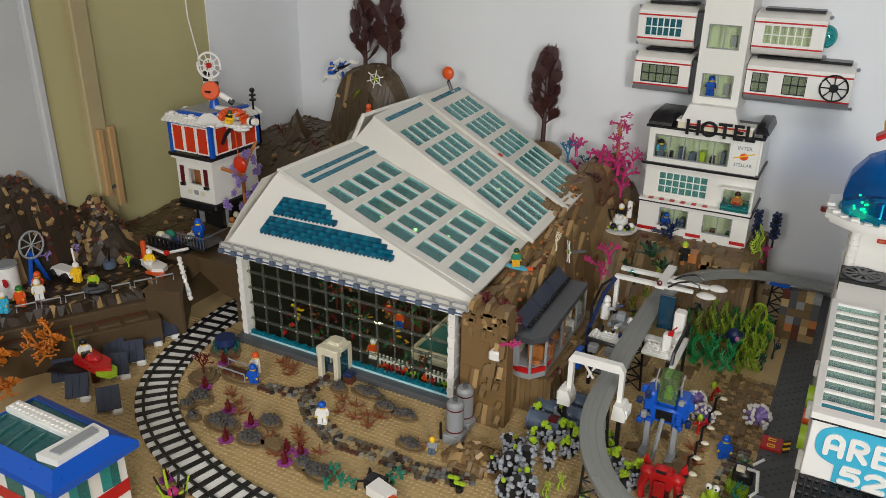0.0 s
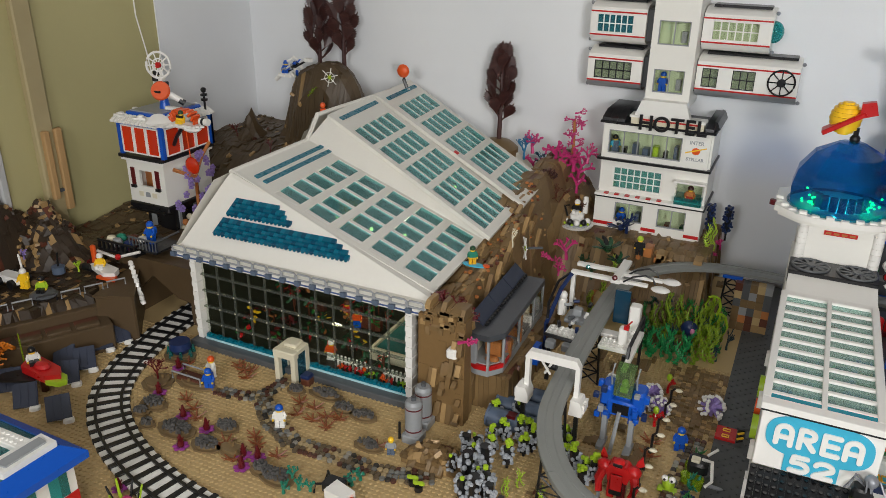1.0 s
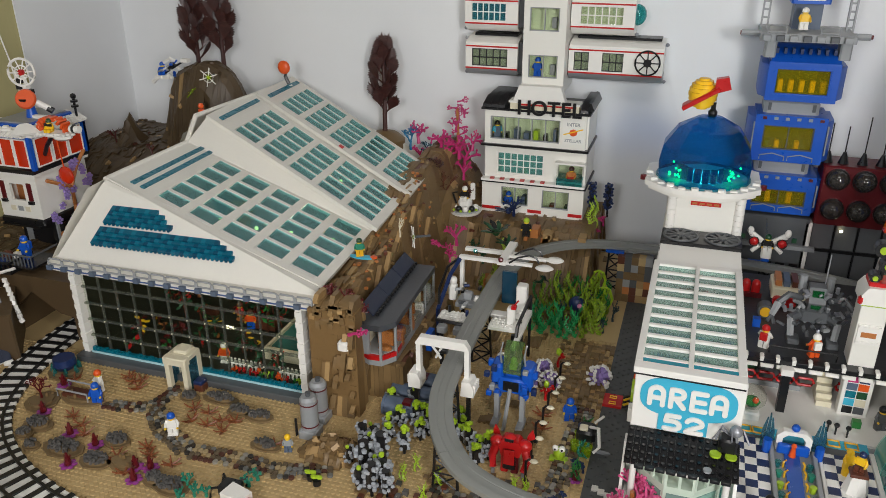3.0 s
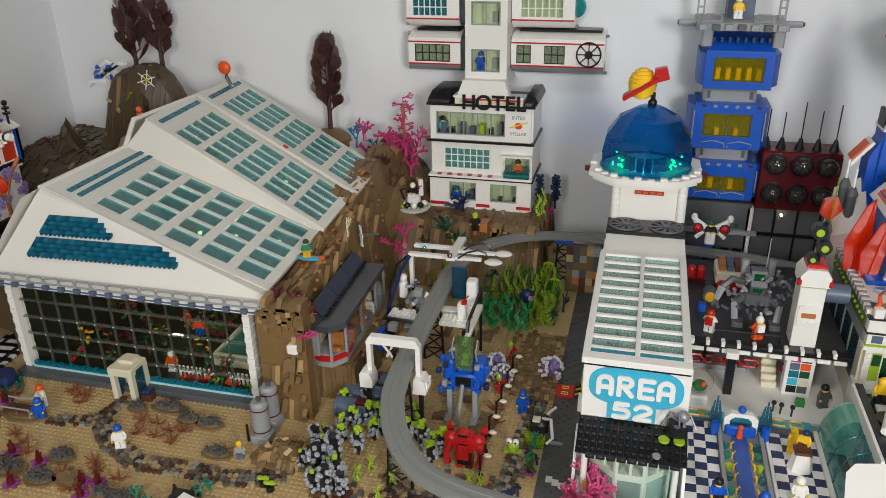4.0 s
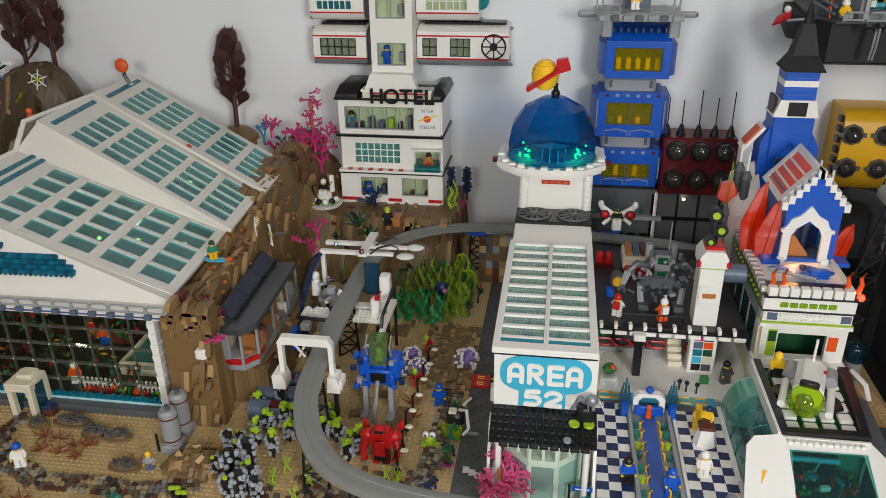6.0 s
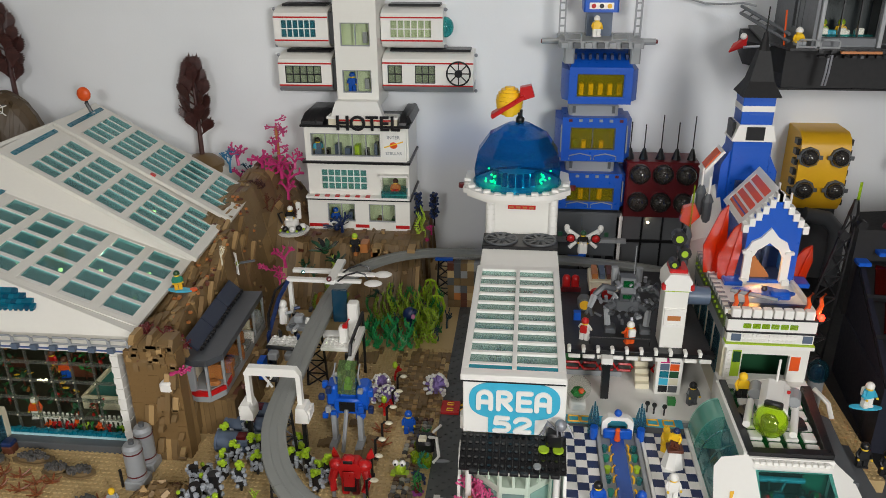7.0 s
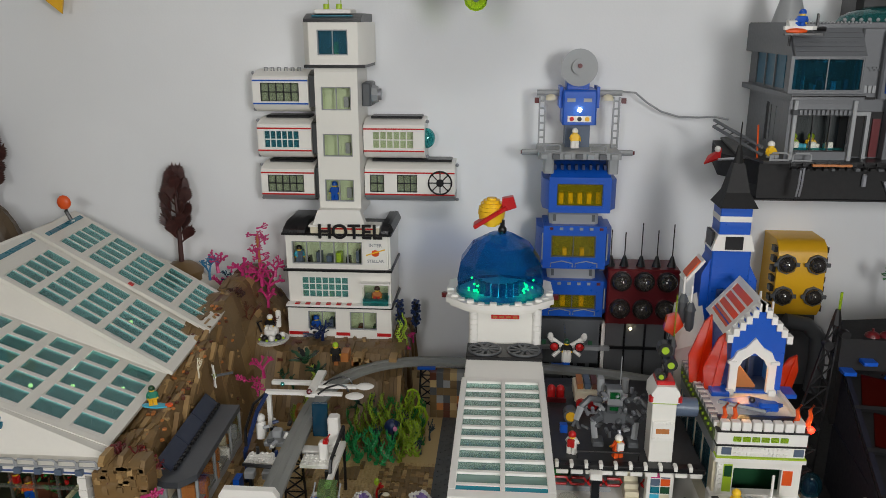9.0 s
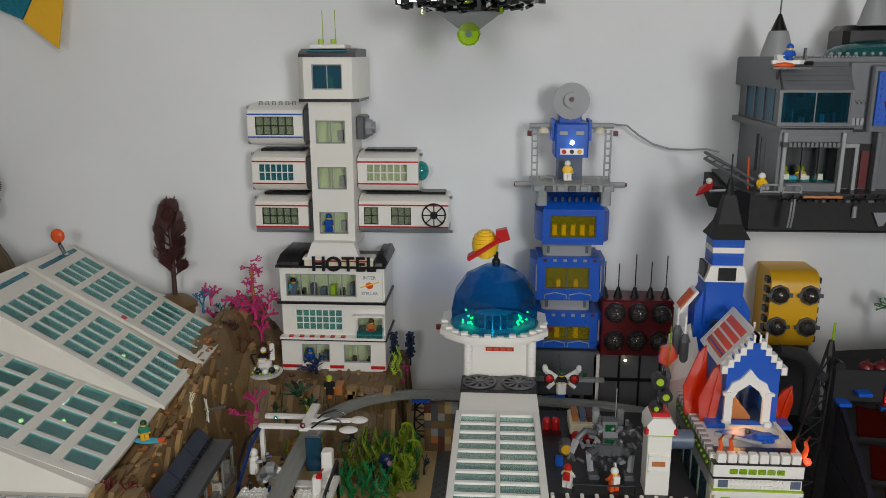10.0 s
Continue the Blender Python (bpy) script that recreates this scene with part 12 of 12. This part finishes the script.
bp_ = thing("blue_cauldron", (-1.2, 0.91, LZ), "blue round tub with a black lever", "tub")
part("tub", MB().cyl(-1.20, 0.91, LZ, 0.012, 0.014, 14), SANDBLUE, bp_)
part("lever", MB().tube([(-1.20, 0.91, LZ + 0.014), (-1.198, 0.912, LZ + 0.042)], 0.002, 6), BLACK, bp_)
for k in range(7):
    y = 0.70 + k * 0.034
    x = -1.185 + (y - 0.687) * 0.574 - 0.006
    g = thing("guard_bar", (x, y, LZ), "grey looped guard bar at the ledge edge", "rail", "guard bars")
    mb = MB().tube([(x, y, LZ), (x, y, LZ + 0.013), (x + 0.016, y + 0.027, LZ + 0.013), (x + 0.016, y + 0.027, LZ)], 0.0016, 6)
    part("bar", mb, GREY if k != 3 else BLACK, g)
for x, y, m in ((-1.17, 0.93, LIME), (-1.165, 0.955, WINE), (-1.25, 0.88, LAVENDER), (-1.235, 0.93, WINE), (-1.27, 0.83, LAVENDER), (-1.30, 0.80, LIME)):
    put_plant(mesh_of("tuft", coral_mesh(int(-x * 1000), 0.03, 1.2, 3, 0.003), m), x, y, LZ + (0.03 if x < -1.24 else 0), 0.7, "small coloured coral tuft on the ledge", "ledge corals", "coral")
RUSTC = mesh_of("rust_coral", coral_mesh(140, 0.05, 1.7, 4, 0.0042), RUST)
for x, y, z in ((-1.129, 0.653, 0.05), (-1.115, 0.69, 0.045), (-1.10, 0.725, 0.05), (-1.085, 0.61, 0.03), (-1.11, 0.62, 0.06)):
    put_plant(RUSTC, x, y, z, 1.25, "rust orange radiating coral on the cliff face", "rust corals", "coral", 50)
put_plant(RUSTC, -1.075, 0.915, 0.06, 0.5, "rust orange radiating coral on the cliff face", "rust corals", "coral", 60)

# solar panels on the sand
for x, y, r in ((-1.028, 0.880, 58), (-1.036, 0.846, 54), (-1.055, 0.818, 50), (-1.054, 0.782, 46), (-1.010, 0.786, 48), (-0.999, 0.742, 46), (-1.062, 0.684, 46), (-1.002, 0.664, 46), (-0.928, 0.664, 50)):
    sp_ = thing("solar_panel", Matrix.Translation((x, y, 0.0016)) @ pose(0, 0, 0, 0, 0, r), "dark blue tilted solar panel on a white foot", "solar panel", "solar panels")
    part("foot", MB().cyl(0, 0, 0, 0.007, 0.006, 8).cyl(0, 0, 0.006, 0.003, 0.012, 6).box(0.004, -0.020, 0, 0.020, -0.006, 0.008, c=0.003), WHITE_P, sp_, local=True)
    pm_ = MB()
    pm_.at = pose(0, 0, 0.021, 44, 0, 0)
    pm_.box(-0.018, -0.020, -0.0015, 0.018, 0.020, 0.0015, c=0.0005)
    for k in range(3):
        pm_.box(-0.0165 + k * 0.0112, -0.018, 0.0015, -0.0065 + k * 0.0112, 0.018, 0.0024, c=0.0004)
    part("panel", pm_, PANEL, sp_, local=True)
rs_ = thing("red_speeder", (-1.02, 0.7, 0.03), "red and lime hover speeder over the sand", "vehicle")
part("hull", MB().prism([(-1.055, 0.715), (-1.045, 0.695), (-0.985, 0.69), (-0.965, 0.705), (-0.985, 0.722), (-1.04, 0.73)], "z", 0.034, 0.048), RED, rs_)
part("nose", MB().prism([(-0.985, 0.690), (-0.962, 0.695), (-0.956, 0.707), (-0.967, 0.718), (-0.985, 0.72)], "z", 0.031, 0.04), LIME, rs_)
part("cowl", MB().ball(-1.01, 0.708, 0.05, 0.016, 0.011, 0.007, 10, 4), RED, rs_)
part("wing", MB().slab((-1.07, 0.66, 0.032), (-1.01, 0.69, 0.032), (-1.02, 0.705, 0.034), (-1.08, 0.70, 0.034), 0.004), BLACK, rs_)
part("stand", MB().cyl(-1.015, 0.708, 0.0016, 0.006, 0.033, 8), BROWN, rs_)
part("whip", MB().cyl(-1.06, 0.712, 0.04, 0.0012, 0.055, 5), C_LIME, rs_)
toy_figure(-1.035, 0.712, 0.048, 60, WHITE_P, BLACK, BLACK, "white and black toy driver in the red speeder", sit=True)

# ---------- blue roofed house at the front ----------
hs_ = thing("blue_roof_house", (-0.79, 0.47, 0), "white house with blue roof rim and teal glass", "building")
A, B_, C_, D_ = (-0.885, 0.53), (-0.686, 0.526), (-0.694, 0.408), (-0.895, 0.41)
part("wall", MB().prism([(-0.705, 0.424), (-0.700, 0.512), (-0.712, 0.512), (-0.717, 0.424)], "z", 0.0, 0.112), WHITE, hs_)
part("wall", MB().prism([(-0.88, 0.424), (-0.717, 0.424), (-0.717, 0.43), (-0.88, 0.43)], "z", 0.0, 0.112), WHITE, hs_)
part("wall", MB().prism([(-0.88, 0.506), (-0.712, 0.506), (-0.712, 0.512), (-0.88, 0.512)], "z", 0.0, 0.112), WHITE, hs_)
part("wall", box(-0.885, 0.424, 0.0, -0.88, 0.512, 0.112), WHITE, hs_)
part("red_band", MB().prism([(-0.7035, 0.424), (-0.6985, 0.512), (-0.700, 0.512), (-0.705, 0.424)], "z", 0.05, 0.068), RED, hs_)
part("red_band", box(-0.88, 0.4225, 0.05, -0.705, 0.424, 0.068), RED, hs_)
for k in range(2):
    y = 0.434 + k * 0.042
    part("teal_pane", MB().prism([(-0.7035 + k * 0.0022, y), (-0.7005 + k * 0.0022, y + 0.024), (-0.7022 + k * 0.0022, y + 0.024), (-0.7052 + k * 0.0022, y)], "z", 0.07, 0.110), C_TEAL, hs_)
for k in range(3):
    x = -0.865 + k * 0.055
    part("teal_pane", box(x, 0.4222, 0.07, x + 0.032, 0.424, 0.110), C_TEAL, hs_)
rim = MB()
outer = [A, B_, C_, D_]
inner = [(-0.868, 0.513), (-0.712, 0.508), (-0.716, 0.428), (-0.875, 0.43)]
for i in range(4):
    j = (i + 1) % 4
    o0, o1, n0, n1 = outer[i], outer[j], inner[i], inner[j]
    rim.add([(*o0, 0.112), (*o1, 0.112), (*o1, 0.122), (*o0, 0.122), (*n0, 0.133), (*n1, 0.133), (*n0, 0.112), (*n1, 0.112)], [(1, 0, 3, 2), (2, 3, 4, 5), (0, 1, 7, 6), (5, 4, 6, 7)])
part("roof_rim", rim, BLUE, hs_, "blue sloping roof rim")
part("roof_glass", MB().prism(inner[::-1], "z", 0.129, 0.131), C_TEAL, hs_)
part("roof_inner", MB().prism(inner[::-1], "z", 0.09, 0.095), NAVY, hs_)
part("white_beam", box(-0.872, 0.476, 0.131, -0.742, 0.496, 0.139, c=0.001), WHITE_P, hs_)
part("beam_studs", MB().studs(-0.870, 0.478, -0.744, 0.494, 0.139), WHITE_P, hs_)["kind"] = "stuff"
part("white_head", MB().prism([(-0.750, 0.432), (-0.716, 0.436), (-0.713, 0.506), (-0.742, 0.508)], "z", 0.131, 0.1405), WHITE_P, hs_)
part("head_step", MB().prism([(-0.738, 0.442), (-0.722, 0.444), (-0.720, 0.498), (-0.735, 0.5)], "z", 0.1405, 0.143), GREY, hs_)
for k in range(5):
    part("white_rib", MB().tube([(-0.865 + k * 0.026, 0.474, 0.133), (-0.862 + k * 0.026, 0.45, 0.134), (-0.858 + k * 0.026, 0.432, 0.132)], 0.0014, 5), C_AQUA, hs_)
vp = thing("tentacle_plant", (-0.69, 0.56, 0), "lime green tentacle plant with a magenta heart", "plant")
for k in range(7):
    a = k * 0.9
    part("tentacle", MB().tube([(-0.685, 0.565, 0.002), (-0.685 + 0.02 * math.cos(a), 0.565 + 0.014 * math.sin(a), 0.012), (-0.685 + 0.026 * math.cos(a), 0.565 + 0.02 * math.sin(a), 0.034)], 0.003, 6, r2=0.0015), LIME if k % 2 else BLACK, vp)
part("heart", MB().ball(-0.685, 0.565, 0.012, 0.008, 0.008, 0.007, 10, 5), MAGENTA, vp)
put_plant(CRM, -0.72, 0.585, 0.0016, 0.9, "dark red bud plant with violet petals", "bud plants")

# ---------- back rock: trees, dish, flyers ----------
leafm = MB()
# one plume: a stem with pairs of pointed barbs that close towards the tip
leafm.tube([(0, 0, 0), (0, 0, 0.040)], 0.0016, 5, r2=0.0008)
for k in range(8):
    u = k / 7
    z, w = 0.004 + 0.026 * u, 0.0135 * math.sin(math.pi * (0.16 + 0.66 * u)) + 0.001
    for sg in (-1, 1):
        leafm.add([(0, -0.0024, z - 0.006), (sg * w, -0.0008, z + 0.008), (0, -0.0024, z + 0.007), (0, 0.0024, z - 0.006), (sg * w, 0.0008, z + 0.008), (0, 0.0024, z + 0.007)],
                  [(0, 1, 2), (5, 4, 3), (0, 3, 4, 1), (1, 4, 5, 2)] if sg > 0 else [(2, 1, 0), (3, 4, 5), (1, 4, 3, 0), (2, 5, 4, 1)])
leafm.add([(-0.0045, 0, 0.030), (0.0045, 0, 0.030), (0, 0.0024, 0.030), (0, 0, 0.046)], [(0, 1, 3), (1, 2, 3), (2, 0, 3), (0, 2, 1)])
LEAF = mesh_of("leaf_plume", leafm, DBROWN, smooth=0)


def plume_tree(x, y, z, h, n, seed):
    t = thing("plume_tree", (x, y, z), "dark brown toy tree with broad upright leaves", "tree", "plume trees")
    part("trunk", MB().tube([(0, 0, -0.03), (0.002, 0, h * 0.5), (0, 0, h * 0.82)], 0.0062, 8, r2=0.003), DBROWN, t, local=True)
    q = random.Random(seed)
    for k in range(n):
        u = k / (n - 1)
        a = k * 2.4 + q.uniform(-0.4, 0.4)
        zz = h * (0.22 + 0.58 * u)
        reach = 0.016 * math.sin(math.pi * (0.3 + 0.6 * u))
        ob = part("plume", LEAF, None, t, local=True)
        ob.matrix_basis = Matrix.Translation((reach * math.cos(a), reach * math.sin(a), zz)) @ pose(0, 0, 0, 0, 0, math.degrees(a)) @ pose(0, 0, 0, 0, q.uniform(18, 38) * (1 - u * 0.6), 0) @ pose(0, 0, 0, 0, 0, -math.degrees(a) + q.uniform(-50, 50)) @ Matrix.Scale(q.uniform(0.95, 1.2), 4)
        part("twig", MB().tube([(0, 0, zz - 0.012), (reach * math.cos(a), reach * math.sin(a), zz)], 0.002, 5), DBROWN, t, local=True)
    ob = part("plume", LEAF, None, t, local=True)
    ob.matrix_basis = Matrix.Translation((0, 0, h * 0.80)) @ Matrix.Scale(1.05, 4)
    return t


plume_tree(-0.596, 1.645, 0.262, 0.215, 22, 1)
plume_tree(-1.088, 1.655, 0.36, 0.20, 20, 2)
plume_tree(-1.02, 1.66, 0.37, 0.22, 22, 3)
part_knoll = MB().ball(-0.596, 1.645, 0.23, 0.05, 0.045, 0.03, 12, 5)
solo("tree_mound", part_knoll, ROCK, "small dark tan mound under the plume tree", "rock")
ds = thing("signal_dish", (-0.815, 1.59, 0.388), "orange dish on a small black foot on the roof", "dish")
part("bowl", MB().ball(-0.815, 1.588, 0.402, 0.0155, 0.008, 0.0155, 14, 6), ORANGE, ds)
part("foot", MB().tube([(-0.812, 1.60, 0.362), (-0.82, 1.60, 0.380), (-0.815, 1.595, 0.393)], 0.004, 6), BLACK, ds)
part("clip", MB().cyl(-0.812, 1.6, 0.354, 0.008, 0.006, 8), WHITE_P, ds)
fl = thing("back_flyer", (-1.12, 1.56, 0.37), "white and blue flyer beside the rock peak", "vehicle")
part("hull", MB().box(-1.135, 1.545, 0.366, -1.098, 1.565, 0.376, c=0.003), WHITE_P, fl)
part("tail", MB().tube([(-1.13, 1.555, 0.372), (-1.15, 1.555, 0.355)], 0.005, 6), WHITE_P, fl)
part("arm", MB().tube([(-1.11, 1.56, 0.37), (-1.06, 1.59, 0.36)], 0.003, 6), C_CLEAR, fl)
part("wing", MB().slab((-1.11, 1.55, 0.38), (-1.085, 1.54, 0.395), (-1.08, 1.56, 0.41), (-1.108, 1.56, 0.395), 0.003), BLUE, fl)
toy_figure(-1.118, 1.555, 0.376, 20, BLUE, BLUE, BLUE, "blue toy figure riding the flyer", sit=True)
for x, y, z in ((-0.93, 1.45, 0.20), (-0.96, 1.5, 0.21), (-1.10, 1.45, 0.2), (-1.24, 1.5, 0.21)):
    put_plant(mesh_of("tuft", coral_mesh(int(-x * 1000) + 5, 0.05, 0.7, 3, 0.002), WINE), x, y, z, 0.8, "dark red dry shrub on the rock", "dry shrubs", "shrub")
solo("ember", MB().ball(-0.85, 1.31, 0.375, 0.006, n=8, m=4).cyl(-0.85, 1.31, 0.358, 0.006, 0.01, 8), ORANGE, "small orange lamp on the roof ridge", "lamp")
# surfer on the cliff beside the roof
sf = thing("surf_board", (-0.411, 1.08, 0.208), "azure and orange surf board on the cliff", "board")
part("board", MB().ball(-0.411, 1.08, 0.206, 0.024, 0.009, 0.0022, 14, 3), AZURE, sf)
part("tip", MB().ball(-0.390, 1.082, 0.207, 0.007, 0.006, 0.003, 8, 3), ORANGE, sf)
toy_figure(-0.414, 1.08, 0.208, 30, SEAGREEN, AMBER, DGREEN, "green toy figure riding the surf board", s=0.8)
boat = thing("white_lander", (-0.365, 1.52, 0.13), "small white lander with lime dots on the hill", "vehicle")
part("base", MB().cyl(-0.362, 1.515, 0.132, 0.034, 0.005, 20, r2=0.037), WHITE_P, boat)
part("rim", MB().cyl(-0.362, 1.515, 0.137, 0.030, 0.003, 20), GREY, boat)
for k in range(6):
    a = math.pi + k * 0.62
    part("pod", MB().ball(-0.362 + 0.024 * math.cos(a), 1.515 + 0.022 * math.sin(a), 0.145, 0.007, n=8, m=5), WHITE_P if k % 2 else BLACK, boat)
for k in range(5):
    a = math.pi + 0.2 + k * 0.66
    part("dot", MB().ball(-0.362 + 0.029 * math.cos(a), 1.513 + 0.026 * math.sin(a), 0.142, 0.0032, n=6, m=3), LIME, boat)
part("hull", MB().box(-0.376, 1.505, 0.140, -0.348, 1.527, 0.162, c=0.005), WHITE_P, boat)
part("seat_back", box(-0.352, 1.518, 0.16, -0.342, 1.526, 0.196, c=0.002), WHITE_P, boat)
part("handle", MB().tube([(-0.378, 1.502, 0.155), (-0.384, 1.498, 0.178), (-0.374, 1.496, 0.182)], 0.0022, 6), BLACK, boat)
part("foot", MB().cyl(-0.362, 1.515, 0.110, 0.012, 0.022, 10), GREY, boat)
toy_figure(-0.362, 1.512, 0.162, 0, BLACK, WHITE_P, WHITE_P, "black and white toy pilot in the lander", sit=True)
cave = solo("pink_shrine", MB().box(-0.384, 0.916, 0.126, -0.366, 0.932, 0.14, c=0.003), WHITE_P, "small white box among pink coral on the cliff", "box")

# ---------- further plants and small things on the hill ----------
def web_star(x, y, z, turn, label):
    w = thing("web_star", Matrix.Translation((x, y, z)) @ pose(0, 0, 0, 0, 0, turn), label, "ornament", "web stars")
    part("heart", MB().ball(0, 0, 0, 0.007, 0.003, 0.007, 8, 5), C_LIME, w, local=True)
    for k in range(6):
        a = k * math.pi / 3 + 0.3
        part("arm", MB().tube([(0, -0.001, 0), (0.022 * math.cos(a), -0.002, 0.022 * math.sin(a))], 0.0012, 5), WHITE_P, w, local=True)
        b = a + math.pi / 3
        part("thread", MB().tube([(0.013 * math.cos(a), -0.0015, 0.013 * math.sin(a)), (0.013 * math.cos(b), -0.0015, 0.013 * math.sin(b))], 0.0008, 4), WHITE_P, w, local=True)
    part("peg", MB().cyl(0, 0, 0, 0.0025, 0.03, 6, "y"), DGREY, w, local=True)
    return w


web_star(-0.967, 1.515, 0.385, 10, "white web star with a lime heart on the rock peak")
web_star(-0.372, 1.225, 0.188, -60, "white web star with a lime heart on the cliff")


def dark_leaf_plant(x, y, z, s, m, label):
    p_ = thing("leaf_plant", Matrix.Translation((x, y, z)) @ Matrix.Scale(s, 4), label, "plant", "dark leaf plants")
    q = random.Random(int(abs(x) * 9000))
    part("heart", MB().ball(0, 0, 0.008, 0.008, 0.008, 0.008, 8, 5), m, p_, local=True)
    for k in range(9):
        a = k * 0.7 + q.uniform(-0.2, 0.2)
        mb = MB()
        mb.at = pose(0, 0, 0.006, 0, -25 + q.uniform(-15, 15), math.degrees(a))
        mb.ball(0.018, 0, 0, 0.014, 0.006, 0.0015, 8, 3)
        mb.ball(0.030, 0.004, 0, 0.006, 0.004, 0.0012, 6, 3)
        part("leaf", mb, m if k % 3 else BLACK, p_, local=True)


dark_leaf_plant(-0.272, 1.435, 0.118, 1.0, DGREEN, "dark green and black leafy plant on the cliff")
dark_leaf_plant(-0.275, 1.553, 0.122, 0.9, NAVY, "dark blue spiky leaf plant before the hotel door")
dark_leaf_plant(-0.245, 1.42, 0.105, 0.7, DGREEN, "dark green and black leafy plant on the cliff")
toy_figure(-0.214, 1.455, 0.118, 10, BLACK, BLACK, LIME, "black toy figure with lime helmet on the hill edge")
SLATE = plastic("dark_slate_leaf", (34, 58, 66), 0.35, 0.15)
for x, y, z in ((-0.11, 1.33, 0.05), (-0.075, 1.38, 0.06), (-0.13, 1.40, 0.055), (-0.03, 1.31, 0.03), (-0.018, 1.36, 0.045), (-0.15, 1.435, 0.06)):
    put_plant(mesh_of("tuft", coral_mesh(int(-x * 900) + 40, z, 0.8, 3, 0.0026), SLATE), x, y, 0.0016, 0.9, "dark slate leaf bush in the weeds", "dark bushes", "bush")
put_plant(COR2, -0.366, 0.923, 0.152, 0.62, "magenta coral hanging on the cliff face", "cliff corals", "coral", 60)
CORB = mesh_of("coral", coral_mesh(71, 0.06, 1.5, 3, 0.0058), MAGENTA)
for x, y, z, s in ((-0.398, 1.59, 0.225, 0.9), (-0.443, 1.60, 0.235, 0.85), (-0.50, 1.61, 0.245, 0.8), (-0.375, 1.61, 0.24, 0.7), (-0.41, 1.60, 0.285, 0.5), (-0.39, 1.60, 0.315, 0.45), (-0.355, 1.385, 0.08, 0.5), (-0.352, 1.375, 0.075, 0.45)):
    put_plant(CORB, x, y, z, s, "bushy magenta coral on the rock", "magenta corals", "coral", 10)
put_plant(mesh_of("coral", coral_mesh(72, 0.06, 1.2, 4, 0.004), plastic("medium_azure_plastic", (40, 120, 164), 0.32, 0.12)), -0.516, 1.60, 0.232, 0.85, "azure branching coral on the rock", "azure corals", "coral")
put_plant(mesh_of("coral", coral_mesh(73, 0.06, 1.0, 4, 0.0035), DBROWN), -0.43, 1.50, 0.19, 1.0, "dark brown dry bush on the hill", "dry bushes", "shrub")
put_plant(mesh_of("coral", coral_mesh(74, 0.05, 1.2, 4, 0.0035), WINE), -0.385, 0.931, 0.172, 0.9, "dark red branching coral on the cliff face", "red corals", "coral", 70)
# studded pebbles on the cliff beside the roof
q = random.Random(88)
peb = MB()
for k in range(170):
    y = q.uniform(0.93, 1.42)
    x = -0.372 - q.random() * 0.07
    z = hill_height(x, y)
    if z < 0.05:
        continue
    peb.mi = q.choice((0, 0, 1, 2))
    peb.ball(x, y, z + 0.001, 0.0042, 0.0042, 0.003, 6, 3)
solo("cliff_pebbles", mesh_of("cliff_pebbles", peb, [NOUGAT, ROCKTAN, BROWN]), [NOUGAT, ROCKTAN, BROWN], "small round nougat and tan pebbles studding the cliff", "pebbles", kind="stuff")
# loose white pieces and cups on the tower roof
for x, y, r in ((-1.205, 1.118, 0), (-1.15, 1.116, 20), (-1.118, 1.112, -15), (-1.104, 1.15, 70), (-1.104, 1.20, 80), (-1.21, 1.16, -80), (-1.18, 1.25, 10), (-1.13, 1.25, -20)):
    c_ = thing("roof_wing", Matrix.Translation((x, y, 0.352)) @ pose(0, 0, 0, 0, 0, r), "small white wing plate lying on the tower roof edge", "plate", "roof wings")
    part("plate", MB().prism([(-0.013, -0.007), (0.013, -0.007), (0.007, 0.009), (-0.007, 0.009)], "z", 0.0, 0.0045), WHITE_P, c_, local=True)
    part("crest", MB().box(-0.005, -0.004, 0.0045, 0.005, 0.005, 0.0085, c=0.001), WHITE_P, c_, local=True)
# rider craft beside the rock peak
rc = thing("rider_craft", (-1.085, 1.55, 0.385), "small white and black rider craft with blue parts", "vehicle")
q = random.Random(41)
for k in range(16):
    mb = MB()
    mb.at = pose(-1.085 + q.gauss(0, 0.014), 1.55 + q.uniform(-0.012, 0.012), 0.392 + q.gauss(0, 0.010), q.uniform(-50, 50), q.uniform(-50, 50), q.uniform(0, 180))
    mb.box(-0.008, -0.003, -0.002, 0.008, 0.003, 0.002, c=0.0008)
    part("plate", mb, q.choice((WHITE_P, WHITE_P, BLACK, BLUE, GREY)), rc)
part("wing", box(-1.135, 1.543, 0.366, -1.115, 1.558, 0.374, c=0.001), WHITE_P, rc)
part("wing", box(-1.058, 1.543, 0.408, -1.040, 1.558, 0.416, c=0.001), WHITE_P, rc)
part("spar", MB().tube([(-1.13, 1.55, 0.368), (-1.05, 1.55, 0.412)], 0.0025, 6), BLACK, rc)
part("peg", MB().tube([(-1.06, 1.555, 0.385), (-1.03, 1.575, 0.36)], 0.003, 6), C_CLEAR, rc)
